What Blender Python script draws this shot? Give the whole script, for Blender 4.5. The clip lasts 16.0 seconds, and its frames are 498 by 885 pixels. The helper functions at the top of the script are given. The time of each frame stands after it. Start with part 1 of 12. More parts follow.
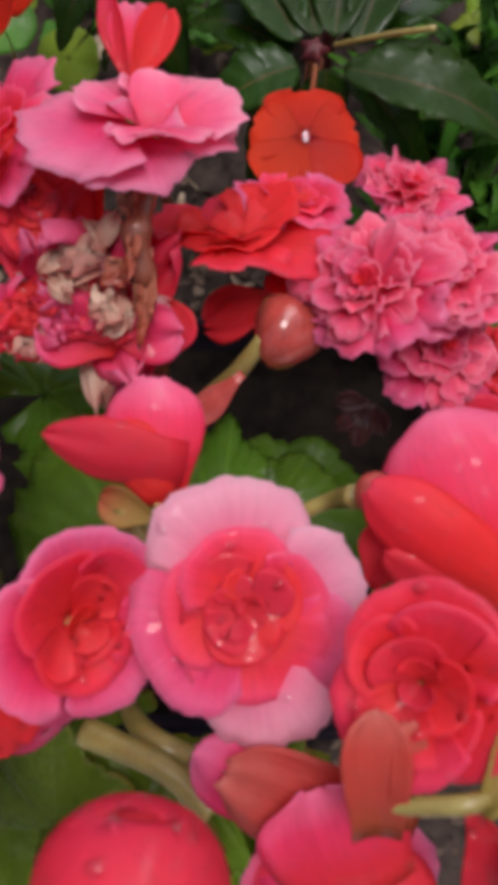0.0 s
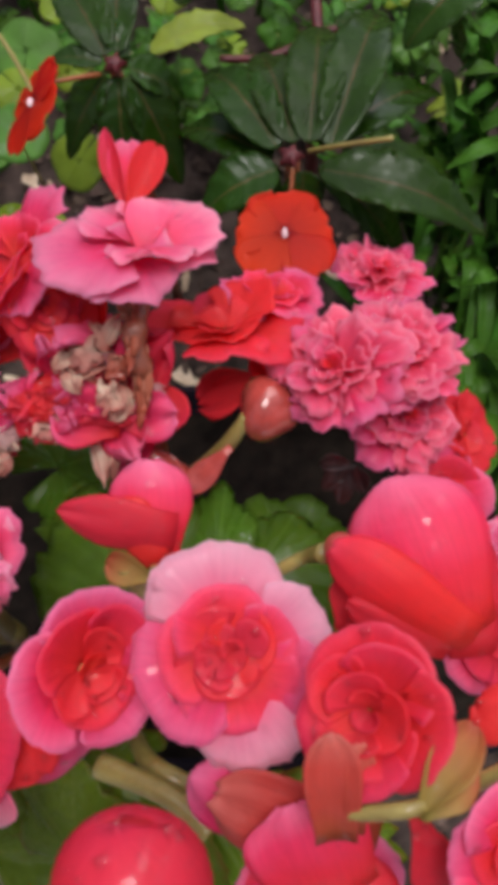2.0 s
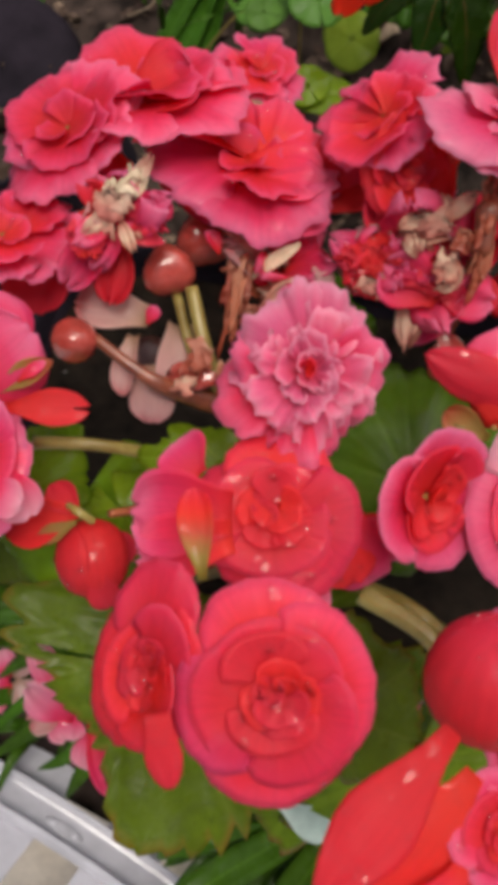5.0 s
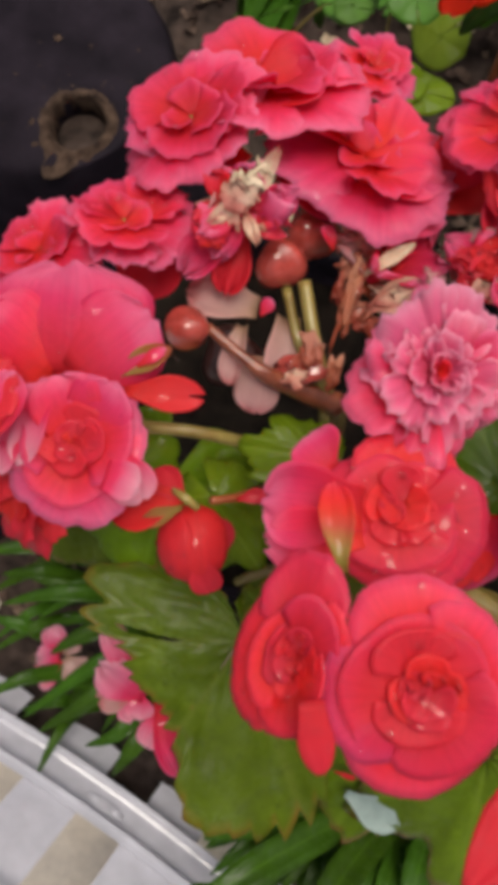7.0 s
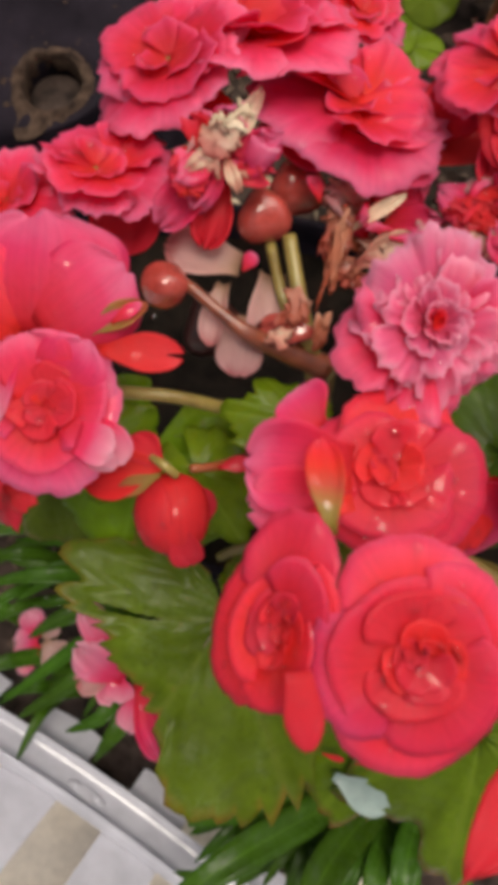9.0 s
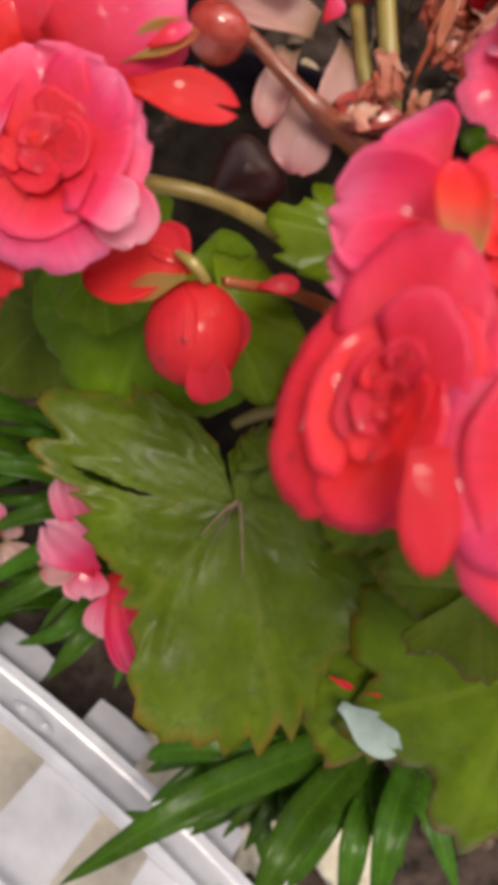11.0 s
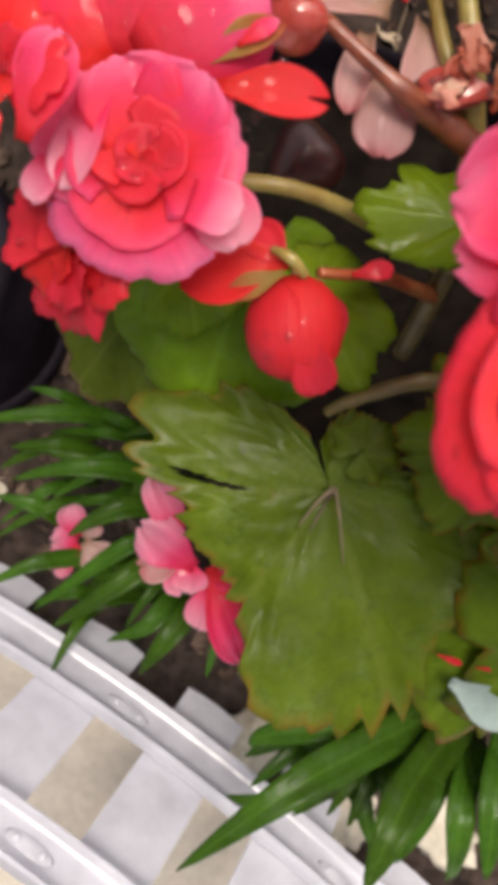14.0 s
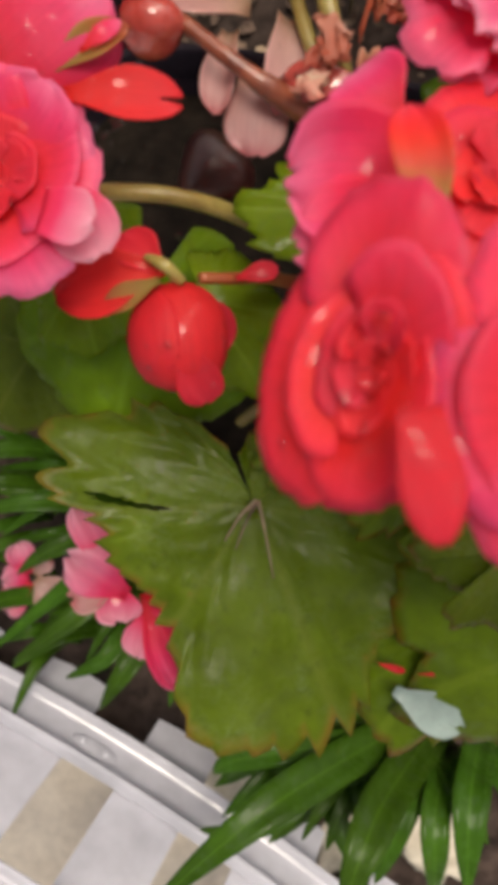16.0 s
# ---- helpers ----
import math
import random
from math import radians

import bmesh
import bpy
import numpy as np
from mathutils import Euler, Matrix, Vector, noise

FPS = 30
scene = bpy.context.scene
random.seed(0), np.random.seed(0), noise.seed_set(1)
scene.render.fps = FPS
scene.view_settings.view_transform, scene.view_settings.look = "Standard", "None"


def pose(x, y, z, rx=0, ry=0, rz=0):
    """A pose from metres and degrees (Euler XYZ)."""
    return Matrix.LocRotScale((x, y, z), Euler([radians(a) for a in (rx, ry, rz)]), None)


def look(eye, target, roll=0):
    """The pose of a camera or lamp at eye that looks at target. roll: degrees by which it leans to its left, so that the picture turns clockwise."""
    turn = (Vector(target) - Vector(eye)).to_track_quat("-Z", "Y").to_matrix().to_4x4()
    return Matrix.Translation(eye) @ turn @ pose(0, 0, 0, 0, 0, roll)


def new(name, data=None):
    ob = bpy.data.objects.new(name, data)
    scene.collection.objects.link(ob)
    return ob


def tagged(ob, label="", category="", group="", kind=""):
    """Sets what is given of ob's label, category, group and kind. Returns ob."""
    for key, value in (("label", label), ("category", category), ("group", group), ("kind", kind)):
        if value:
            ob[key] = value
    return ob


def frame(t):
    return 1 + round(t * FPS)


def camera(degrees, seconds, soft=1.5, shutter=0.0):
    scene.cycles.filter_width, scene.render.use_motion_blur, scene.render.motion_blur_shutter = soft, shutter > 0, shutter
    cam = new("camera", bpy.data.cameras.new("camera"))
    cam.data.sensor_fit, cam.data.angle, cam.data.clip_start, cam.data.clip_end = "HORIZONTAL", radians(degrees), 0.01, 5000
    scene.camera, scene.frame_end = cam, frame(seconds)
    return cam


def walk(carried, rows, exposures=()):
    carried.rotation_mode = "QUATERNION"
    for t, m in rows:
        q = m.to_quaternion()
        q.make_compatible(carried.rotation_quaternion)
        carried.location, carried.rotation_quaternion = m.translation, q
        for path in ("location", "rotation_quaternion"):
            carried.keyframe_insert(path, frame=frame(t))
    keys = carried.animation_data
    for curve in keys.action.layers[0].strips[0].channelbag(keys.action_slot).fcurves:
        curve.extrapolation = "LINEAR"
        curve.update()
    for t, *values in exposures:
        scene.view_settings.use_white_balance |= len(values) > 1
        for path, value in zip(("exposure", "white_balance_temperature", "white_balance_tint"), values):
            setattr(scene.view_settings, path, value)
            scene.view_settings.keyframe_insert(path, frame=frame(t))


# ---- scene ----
cam = camera(34.35, 16.0, soft=8.0)
ROWS = [
    (0.0, 0.0000, -0.0000, 0.7190, 12.00, 0.00, -0.00),
    (0.5, 0.0091, 0.0020, 0.7224, 13.04, 0.45, -1.48),
    (1.0, 0.0204, 0.0106, 0.7368, 13.57, 1.25, -2.67),
    (1.5, 0.0222, -0.0019, 0.7570, 14.24, 1.65, -2.66),
    (2.0, 0.0143, -0.0019, 0.7647, 15.23, 1.88, -1.45),
    (2.5, -0.0107, 0.0142, 0.7820, 15.77, 2.63, 0.00),
    (3.0, -0.0311, 0.0226, 0.7917, 16.19, 1.88, 2.08),
    (3.5, -0.0623, 0.0041, 0.7841, 14.72, 1.03, 5.22),
    (4.0, -0.0824, -0.0187, 0.7848, 12.76, 1.18, 8.22),
    (6.5, -0.1246, -0.0592, 0.7748, 9.44, -1.28, 16.15),
    (7.0, -0.1429, -0.0572, 0.7864, 9.58, 0.13, 15.99),
    (7.5, -0.1533, -0.0503, 0.7984, 10.20, 1.15, 15.75),
    (8.0, -0.1478, -0.0341, 0.7983, 10.86, 1.24, 14.36),
    (8.5, -0.1424, -0.0378, 0.7909, 10.59, 0.66, 13.81),
    (9.0, -0.1395, -0.0641, 0.7644, 8.85, -0.84, 15.59),
    (9.5, -0.1340, -0.0866, 0.7384, 7.45, -2.51, 18.00),
    (10.0, -0.1398, -0.1027, 0.7125, 7.30, -3.31, 19.89),
    (12.5, -0.1588, -0.1164, 0.6646, 6.55, -3.69, 22.06),
    (13.0, -0.1728, -0.1198, 0.6678, 7.77, -2.62, 21.58),
    (13.5, -0.1775, -0.1257, 0.6791, 7.78, -1.62, 19.96),
    (14.0, -0.1710, -0.1160, 0.6796, 5.56, -0.57, 17.26),
    (14.5, -0.1802, -0.1156, 0.6819, 3.60, 1.10, 15.79),
    (15.0, -0.1822, -0.1170, 0.6835, 3.40, 2.01, 14.87),
    (15.5, -0.1622, -0.1158, 0.6741, 4.29, 1.16, 14.43),
    (16.0, -0.1391, -0.1108, 0.6697, 7.35, -0.74, 12.57),
]
cam.data.dof.use_dof = True
cam.data.dof.focus_distance, cam.data.dof.aperture_fstop = 0.36, 23.0
SKY, SUN = 0.11, 1.7
walk(cam, [(t, pose(x, y, z, rx, ry, rz)) for t, x, y, z, rx, ry, rz in ROWS], [(0.0, 0.40, 6250, 15), (2.0, 0.48, 6250, 15), (3.0, 0.44, 6250, 16), (3.5, 0.48, 6300, 15), (4.0, 0.42, 6750, 13), (6.5, 0.36, 7000, 12), (8.0, 0.40, 6950, 12), (10.0, 0.5, 7350, 12), (12.5, 0.88, 7000, 13), (14.0, 0.80, 7050, 13), (15.0, 0.74, 7150, 13), (16.0, 0.58, 7350, 12)])

# ---- world and light: a bright overcast sky after rain ----
world = bpy.data.worlds.new("sky")
scene.world = world
world.use_nodes = True
wn = world.node_tree
wn.nodes.clear()
sky = wn.nodes.new("ShaderNodeTexSky")
sky.sky_type = "NISHITA"
sky.sun_disc = False
sky.sun_elevation = radians(58)
sky.sun_rotation = radians(27)
sky.air_density = 1.0
sky.dust_density = 4.0
sky_bg = wn.nodes.new("ShaderNodeBackground")
sky_bg.inputs["Strength"].default_value = SKY
sky_out = wn.nodes.new("ShaderNodeOutputWorld")
cloud = wn.nodes.new("ShaderNodeHueSaturation")
cloud.inputs["Saturation"].default_value = 0.35
wn.links.new(sky.outputs["Color"], cloud.inputs["Color"])
wn.links.new(cloud.outputs["Color"], sky_bg.inputs["Color"])
wn.links.new(sky_bg.outputs["Background"], sky_out.inputs["Surface"])
sun = new("sun", bpy.data.lights.new("sun", "SUN"))
sun.data.energy = SUN
sun.data.angle = radians(22)
sun.data.color = (1.0, 0.95, 0.88)
sun.matrix_world = look((0.12, 0.04, 1.6), (0.0, 0.0, 0.0))


# ---- materials ----
def shader(name):
    m = bpy.data.materials.new(name)
    m.use_nodes = True
    return m, m.node_tree, m.node_tree.nodes["Principled BSDF"]


def node(nt, kind, **values):
    n = nt.nodes.new(kind)
    for key, value in values.items():
        n.inputs[key].default_value = value
    return n


def ramp(nt, source, stops):
    r = nt.nodes.new("ShaderNodeValToRGB")
    while len(r.color_ramp.elements) < len(stops):
        r.color_ramp.elements.new(0.5)
    for e, (at, colour) in zip(r.color_ramp.elements, stops):
        e.position, e.color = at, (*colour, 1)
    nt.links.new(source, r.inputs["Fac"])
    return r.outputs["Color"]


def mixed(nt, kind, fac, a, b):
    m = nt.nodes.new("ShaderNodeMix")
    m.data_type, m.blend_type = "RGBA", kind
    for socket, value in ((m.inputs[0], fac), (m.inputs[6], a), (m.inputs[7], b)):
        if isinstance(value, bpy.types.NodeSocket):
            nt.links.new(value, socket)
        elif isinstance(value, tuple):
            socket.default_value = (*value, 1)
        else:
            socket.default_value = value
    return m.outputs[2]


def noisy(nt, scale, detail=4.0, rough=0.6, space="Object", stretch=None):
    co = nt.nodes.new("ShaderNodeTexCoord")
    source = co.outputs[space]
    if stretch:
        mp = nt.nodes.new("ShaderNodeMapping")
        mp.inputs["Scale"].default_value = stretch
        nt.links.new(source, mp.inputs["Vector"])
        source = mp.outputs["Vector"]
    n = node(nt, "ShaderNodeTexNoise", Scale=scale, Detail=detail, Roughness=rough)
    nt.links.new(source, n.inputs["Vector"])
    return n.outputs["Fac"]


def bumped(nt, bsdf, height, strength, distance=0.001):
    b = node(nt, "ShaderNodeBump", Strength=strength, Distance=distance)
    nt.links.new(height, b.inputs["Height"])
    nt.links.new(b.outputs["Normal"], bsdf.inputs["Normal"])


def thin(nt, bsdf, colour, share):
    """Lets some light through a petal or a leaf."""
    tr = nt.nodes.new("ShaderNodeBsdfTranslucent")
    nt.links.new(colour, tr.inputs["Color"])
    mx = nt.nodes.new("ShaderNodeMixShader")
    mx.inputs[0].default_value = share
    nt.links.new(bsdf.outputs[0], mx.inputs[1])
    nt.links.new(tr.outputs[0], mx.inputs[2])
    nt.links.new(mx.outputs[0], nt.nodes["Material Output"].inputs["Surface"])


def droplets(nt, scale):
    """Beads of rain: the height of their domes and where they lie."""
    tc = nt.nodes.new("ShaderNodeTexCoord")
    cells = node(nt, "ShaderNodeTexVoronoi", Scale=scale, Randomness=1.0)
    nt.links.new(tc.outputs["Object"], cells.inputs["Vector"])
    dome = ramp(nt, cells.outputs["Distance"], [(0.0, (1, 1, 1)), (0.12, (0.85, 0.85, 0.85)), (0.22, (0.5, 0.5, 0.5)), (0.30, (0, 0, 0))])
    some = ramp(nt, cells.outputs["Color"], [(0.52, (0, 0, 0)), (0.54, (1, 1, 1))])
    dome = mixed(nt, "MULTIPLY", 1.0, dome, some)
    return dome, ramp(nt, dome, [(0.0, (0, 0, 0)), (0.1, (1, 1, 1))])


def petal_material(name, stops, rough=0.5, through_share=0.58, vein=0.26, edge=0.12, wetness=0.9):
    """Colours run from the petal's foot to its rim; fine veins run along it; each petal differs a little."""
    m, nt, bsdf = shader(name)
    uv = nt.nodes.new("ShaderNodeUVMap")
    sep = nt.nodes.new("ShaderNodeSeparateXYZ")
    nt.links.new(uv.outputs["UV"], sep.inputs[0])
    wob = noisy(nt, 45.0, 3.0)
    add = nt.nodes.new("ShaderNodeMath")
    add.operation = "MULTIPLY_ADD"
    add.inputs[1].default_value = 0.35
    nt.links.new(wob, add.inputs[0])
    nt.links.new(sep.outputs["Y"], add.inputs[2])
    sub = nt.nodes.new("ShaderNodeMath")
    sub.operation = "SUBTRACT"
    sub.inputs[1].default_value = 0.17
    nt.links.new(add.outputs[0], sub.inputs[0])
    base = ramp(nt, sub.outputs[0], stops)
    mp = nt.nodes.new("ShaderNodeMapping")
    mp.inputs["Scale"].default_value = (42.0, 2.2, 1.0)
    nt.links.new(uv.outputs["UV"], mp.inputs["Vector"])
    veins = node(nt, "ShaderNodeTexNoise", Scale=1.0, Detail=3.0)
    nt.links.new(mp.outputs["Vector"], veins.inputs["Vector"])
    streak = ramp(nt, veins.outputs["Fac"], [(0.38, (0.74, 0.62, 0.66)), (0.62, (1, 1, 1))])
    base = mixed(nt, "MULTIPLY", vein, base, streak)
    rim = ramp(nt, sep.outputs["Y"], [(0.93, (0, 0, 0)), (1.0, (edge, edge, edge))])
    base = mixed(nt, "SCREEN", rim, base, tuple(min(1.0, 0.25 + 0.9 * c) for c in stops[-1][1]))
    info = nt.nodes.new("ShaderNodeObjectInfo")
    hs = node(nt, "ShaderNodeHueSaturation")
    for socket, low, high in (("Value", 0.93, 1.06), ("Hue", 0.494, 0.504)):
        mr = nt.nodes.new("ShaderNodeMapRange")
        mr.inputs["To Min"].default_value, mr.inputs["To Max"].default_value = low, high
        nt.links.new(info.outputs["Random"], mr.inputs["Value"])
        nt.links.new(mr.outputs["Result"], hs.inputs[socket])
    nt.links.new(base, hs.inputs["Color"])
    colour = hs.outputs["Color"]
    nt.links.new(colour, bsdf.inputs["Base Color"])
    bsdf.inputs["Roughness"].default_value = rough
    bsdf.inputs["Specular IOR Level"].default_value = 0.32
    wet = ramp(nt, noisy(nt, 190.0, 3.0), [(0.56, (0.0, 0.0, 0.0)), (0.64, (wetness,) * 3)])
    dome, is_drop = droplets(nt, 230.0)
    nt.links.new(mixed(nt, "ADD", wetness, wet, is_drop), bsdf.inputs["Coat Weight"])
    bsdf.inputs["Coat Roughness"].default_value = 0.07
    bead = node(nt, "ShaderNodeBump", Strength=1.0, Distance=0.0011)
    nt.links.new(dome, bead.inputs["Height"])
    nt.links.new(bead.outputs["Normal"], bsdf.inputs["Coat Normal"])
    crinkle = node(nt, "ShaderNodeMath")
    crinkle.operation = "MULTIPLY_ADD"
    crinkle.inputs[1].default_value = 0.30
    nt.links.new(noisy(nt, 210.0, 3.0), crinkle.inputs[0])
    nt.links.new(wob, crinkle.inputs[2])
    along_veins = node(nt, "ShaderNodeMath")
    along_veins.operation = "MULTIPLY_ADD"
    along_veins.inputs[1].default_value = 0.16
    nt.links.new(veins.outputs["Fac"], along_veins.inputs[0])
    nt.links.new(crinkle.outputs[0], along_veins.inputs[2])
    bumped(nt, bsdf, along_veins.outputs[0], 0.45, 0.0035)
    thin(nt, bsdf, colour, through_share)
    return m


RED = (0.86, 0.046, 0.042)
ROSE = (0.89, 0.048, 0.115)
PINK = (0.92, 0.064, 0.205)
BLUSH = (0.94, 0.22, 0.42)
m_petal = petal_material("begonia petal", [(0.0, RED), (0.65, (0.87, 0.042, 0.064)), (1.0, (0.90, 0.053, 0.125))])
m_petal_pink = petal_material("pink begonia petal", [(0.0, RED), (0.40, ROSE), (0.70, PINK), (1.0, BLUSH)])
m_petal_pale = petal_material("pale begonia petal", [(0.0, ROSE), (0.3, PINK), (0.55, (0.91, 0.24, 0.41)), (1.0, (0.94, 0.52, 0.64))], vein=0.18)
m_petal_frill = petal_material("frilled begonia petal", [(0.0, (0.88, 0.085, 0.18)), (0.4, (0.91, 0.14, 0.30)), (0.75, (0.92, 0.20, 0.40)), (1.0, (0.94, 0.40, 0.57))])
m_petal_green = petal_material("green-footed petal", [(0.0, (0.341, 0.315, 0.062)), (0.25, (0.475, 0.357, 0.095)), (0.5, (0.712, 0.126, 0.084)), (0.7, RED), (1.0, ROSE)])
m_petal_blend = petal_material("red to pink begonia petal", [(0.0, RED), (0.5, (0.86, 0.042, 0.058)), (0.75, ROSE), (1.0, (0.92, 0.10, 0.25))])
m_petal_soft = petal_material("soft pink begonia petal", [(0.0, ROSE), (0.3, PINK), (0.6, (0.92, 0.15, 0.34)), (1.0, (0.94, 0.34, 0.52))], vein=0.2)
m_petal_fringe = petal_material("bright frilled begonia petal", [(0.0, (0.88, 0.055, 0.11)), (0.5, (0.91, 0.09, 0.20)), (0.8, (0.92, 0.13, 0.27)), (1.0, (0.94, 0.26, 0.40))])
m_petal_core = petal_material("inner begonia petal", [(0.0, (0.84, 0.040, 0.048)), (1.0, (0.88, 0.050, 0.082))], edge=0.0)
m_petal_red = petal_material("red begonia petal", [(0.0, (0.82, 0.036, 0.034)), (1.0, (0.87, 0.047, 0.068))], edge=0.0)
m_petal_orange = petal_material("orange impatiens petal", [(0.0, (0.380, 0.009, 0.006)), (0.22, (0.626, 0.027, 0.004)), (1.0, (0.80, 0.044, 0.003))], rough=0.6, wetness=0.25)
m_petal_bud = petal_material("brownish bud petal", [(0.0, (0.45, 0.10, 0.035)), (0.3, (0.58, 0.08, 0.055)), (0.7, (0.66, 0.085, 0.065)), (1.0, (0.72, 0.20, 0.16))], vein=0.35)
m_petal_husk = petal_material("yellowish bract", [(0.0, (0.399, 0.315, 0.074)), (0.5, (0.522, 0.315, 0.095)), (0.8, (0.570, 0.231, 0.084)), (1.0, (0.589, 0.126, 0.062))], vein=0.3)
m_petal_dry = petal_material("withered petal", [(0.0, (0.74, 0.24, 0.20)), (0.35, (0.84, 0.48, 0.37)), (0.7, (0.90, 0.73, 0.57)), (1.0, (0.74, 0.36, 0.27))], rough=0.4, vein=0.35)
m_petal_wilt = petal_material("wilted wet petal", [(0.0, (0.42, 0.07, 0.035)), (0.5, (0.50, 0.14, 0.075)), (1.0, (0.60, 0.27, 0.17))], rough=0.3, vein=0.6, through_share=0.4)
m_petal_faded = petal_material("faded petal", [(0.0, (0.55, 0.36, 0.24)), (0.3, (0.74, 0.50, 0.45)), (0.8, (0.80, 0.52, 0.51)), (1.0, (0.70, 0.28, 0.29))], rough=0.4, vein=0.35)


def plain_material(name, dark, light, scale, rough=0.5, bump=0.3, coat=0.0, share=0.0, stretch=None, spec=0.4):
    m, nt, bsdf = shader(name)
    big = noisy(nt, scale, 5.0, 0.6, "Object", stretch)
    small = noisy(nt, scale * 9, 3.0, 0.6, "Object", stretch)
    colour = ramp(nt, big, [(0.32, dark), (0.68, light)])
    colour = mixed(nt, "MULTIPLY", 0.35, colour, ramp(nt, small, [(0.3, (0.55, 0.55, 0.55)), (0.7, (1, 1, 1))]))
    nt.links.new(colour, bsdf.inputs["Base Color"])
    bsdf.inputs["Roughness"].default_value = rough
    bsdf.inputs["Specular IOR Level"].default_value = spec
    bsdf.inputs["Coat Weight"].default_value = coat
    bsdf.inputs["Coat Roughness"].default_value = 0.1
    bumped(nt, bsdf, small, bump)
    if share:
        thin(nt, bsdf, colour, share)
    return m


def leaf_material(name, blade, vein, rim, rough=0.28, share=0.2, spots=0.35, width=0.1, wetness=0.9, coat_rough=0.16, film_scale=120.0, dust=0.0):
    """UV x: 0 on a vein, 1 between veins; UV y: 0 at the hub, 1 at the rim."""
    m, nt, bsdf = shader(name)
    uv = nt.nodes.new("ShaderNodeUVMap")
    sep = nt.nodes.new("ShaderNodeSeparateXYZ")
    nt.links.new(uv.outputs["UV"], sep.inputs[0])
    patch = noisy(nt, 28.0, 4.0)
    dark = tuple(c * 0.62 for c in blade)
    light = tuple(min(1, c * 1.35) for c in blade)
    colour = ramp(nt, patch, [(0.3, dark), (0.55, blade), (0.75, light)])
    line = ramp(nt, sep.outputs["X"], [(0.0, (1, 1, 1)), (width, (0, 0, 0))])
    colour = mixed(nt, "MIX", line, colour, vein)
    fleck = ramp(nt, noisy(nt, 120.0, 5.0, 0.7), [(0.55, (0, 0, 0)), (0.75, (spots, spots, spots))])
    colour = mixed(nt, "MIX", fleck, colour, tuple(c * 0.5 for c in blade))
    worn = ramp(nt, noisy(nt, 55.0, 6.0, 0.75), [(0.64, (0, 0, 0)), (0.72, (spots, spots, spots))])
    colour = mixed(nt, "MIX", worn, colour, (0.13, 0.085, 0.02))
    if dust:
        coarse = ramp(nt, noisy(nt, 34.0, 3.0), [(0.48, (0, 0, 0)), (0.64, (dust, dust, dust))])
        grains = ramp(nt, noisy(nt, 420.0, 4.0, 0.7), [(0.42, (0, 0, 0)), (0.58, (1, 1, 1))])
        colour = mixed(nt, "MIX", mixed(nt, "MULTIPLY", 1.0, coarse, grains), colour, (0.20, 0.25, 0.15))
    edge = mixed(nt, "MULTIPLY", 1.0, ramp(nt, sep.outputs["Y"], [(0.92, (0, 0, 0)), (1.0, (1, 1, 1))]), ramp(nt, noisy(nt, 70.0, 3.0), [(0.40, (0.1, 0.1, 0.1)), (0.62, (1, 1, 1))]))
    colour = mixed(nt, "MIX", edge, colour, rim)
    info = nt.nodes.new("ShaderNodeObjectInfo")
    hs = node(nt, "ShaderNodeHueSaturation")
    for socket, low, high in (("Value", 0.86, 1.16), ("Hue", 0.490, 0.510)):
        mr = nt.nodes.new("ShaderNodeMapRange")
        mr.inputs["To Min"].default_value, mr.inputs["To Max"].default_value = low, high
        nt.links.new(info.outputs["Random"], mr.inputs["Value"])
        nt.links.new(mr.outputs["Result"], hs.inputs[socket])
    nt.links.new(colour, hs.inputs["Color"])
    colour = hs.outputs["Color"]
    nt.links.new(colour, bsdf.inputs["Base Color"])
    wet = ramp(nt, noisy(nt, 60.0, 3.0), [(0.4, (rough * 0.6,) * 3), (0.65, (rough * 1.5,) * 3)])
    nt.links.new(wet, bsdf.inputs["Roughness"])
    bsdf.inputs["Specular IOR Level"].default_value = 0.12
    film = ramp(nt, noisy(nt, film_scale, 5.0, 0.6), [(0.54, (0.03, 0.03, 0.03)), (0.66, (wetness,) * 3)])
    nt.links.new(film, bsdf.inputs["Coat Weight"])
    bsdf.inputs["Coat Roughness"].default_value = coat_rough
    bumped(nt, bsdf, noisy(nt, 240.0, 3.0), 0.3, 0.001)
    thin(nt, bsdf, colour, share)
    return m


m_leaf = leaf_material("begonia leaf", (0.082, 0.118, 0.006), (0.10, 0.13, 0.014), (0.16, 0.085, 0.014), spots=0.8, rough=0.42, wetness=0.16, dust=0.14)
# Greener, red-rimmed leaf; its lighter colour stands for light falling there.
m_leaf_lit = leaf_material("begonia leaf with light in its colour", (0.105, 0.172, 0.009), (0.13, 0.20, 0.016), (0.20, 0.080, 0.014), spots=0.5, wetness=0.6, film_scale=70.0)
m_leaf_fresh = leaf_material("fresh begonia leaf", (0.15, 0.25, 0.011), (0.17, 0.28, 0.02), (0.13, 0.20, 0.012), share=0.35)
# Darker copy of the fresh leaf: the inner leaves' shade is in the colour.
m_leaf_shaded = leaf_material("begonia leaf with shade in its colour", (0.070, 0.150, 0.012), (0.09, 0.18, 0.02), (0.07, 0.12, 0.012), share=0.3, wetness=1.0, film_scale=60.0)
m_imp_leaf = leaf_material("impatiens leaf", (0.014, 0.037, 0.0025), (0.09, 0.045, 0.018), (0.04, 0.03, 0.008), rough=0.34, share=0.10, spots=0.1, width=0.08, wetness=0.7, coat_rough=0.16, film_scale=30.0)
m_imp_yellow = leaf_material("yellowing impatiens leaf", (0.20, 0.24, 0.03), (0.2, 0.18, 0.05), (0.35, 0.22, 0.02), rough=0.3)
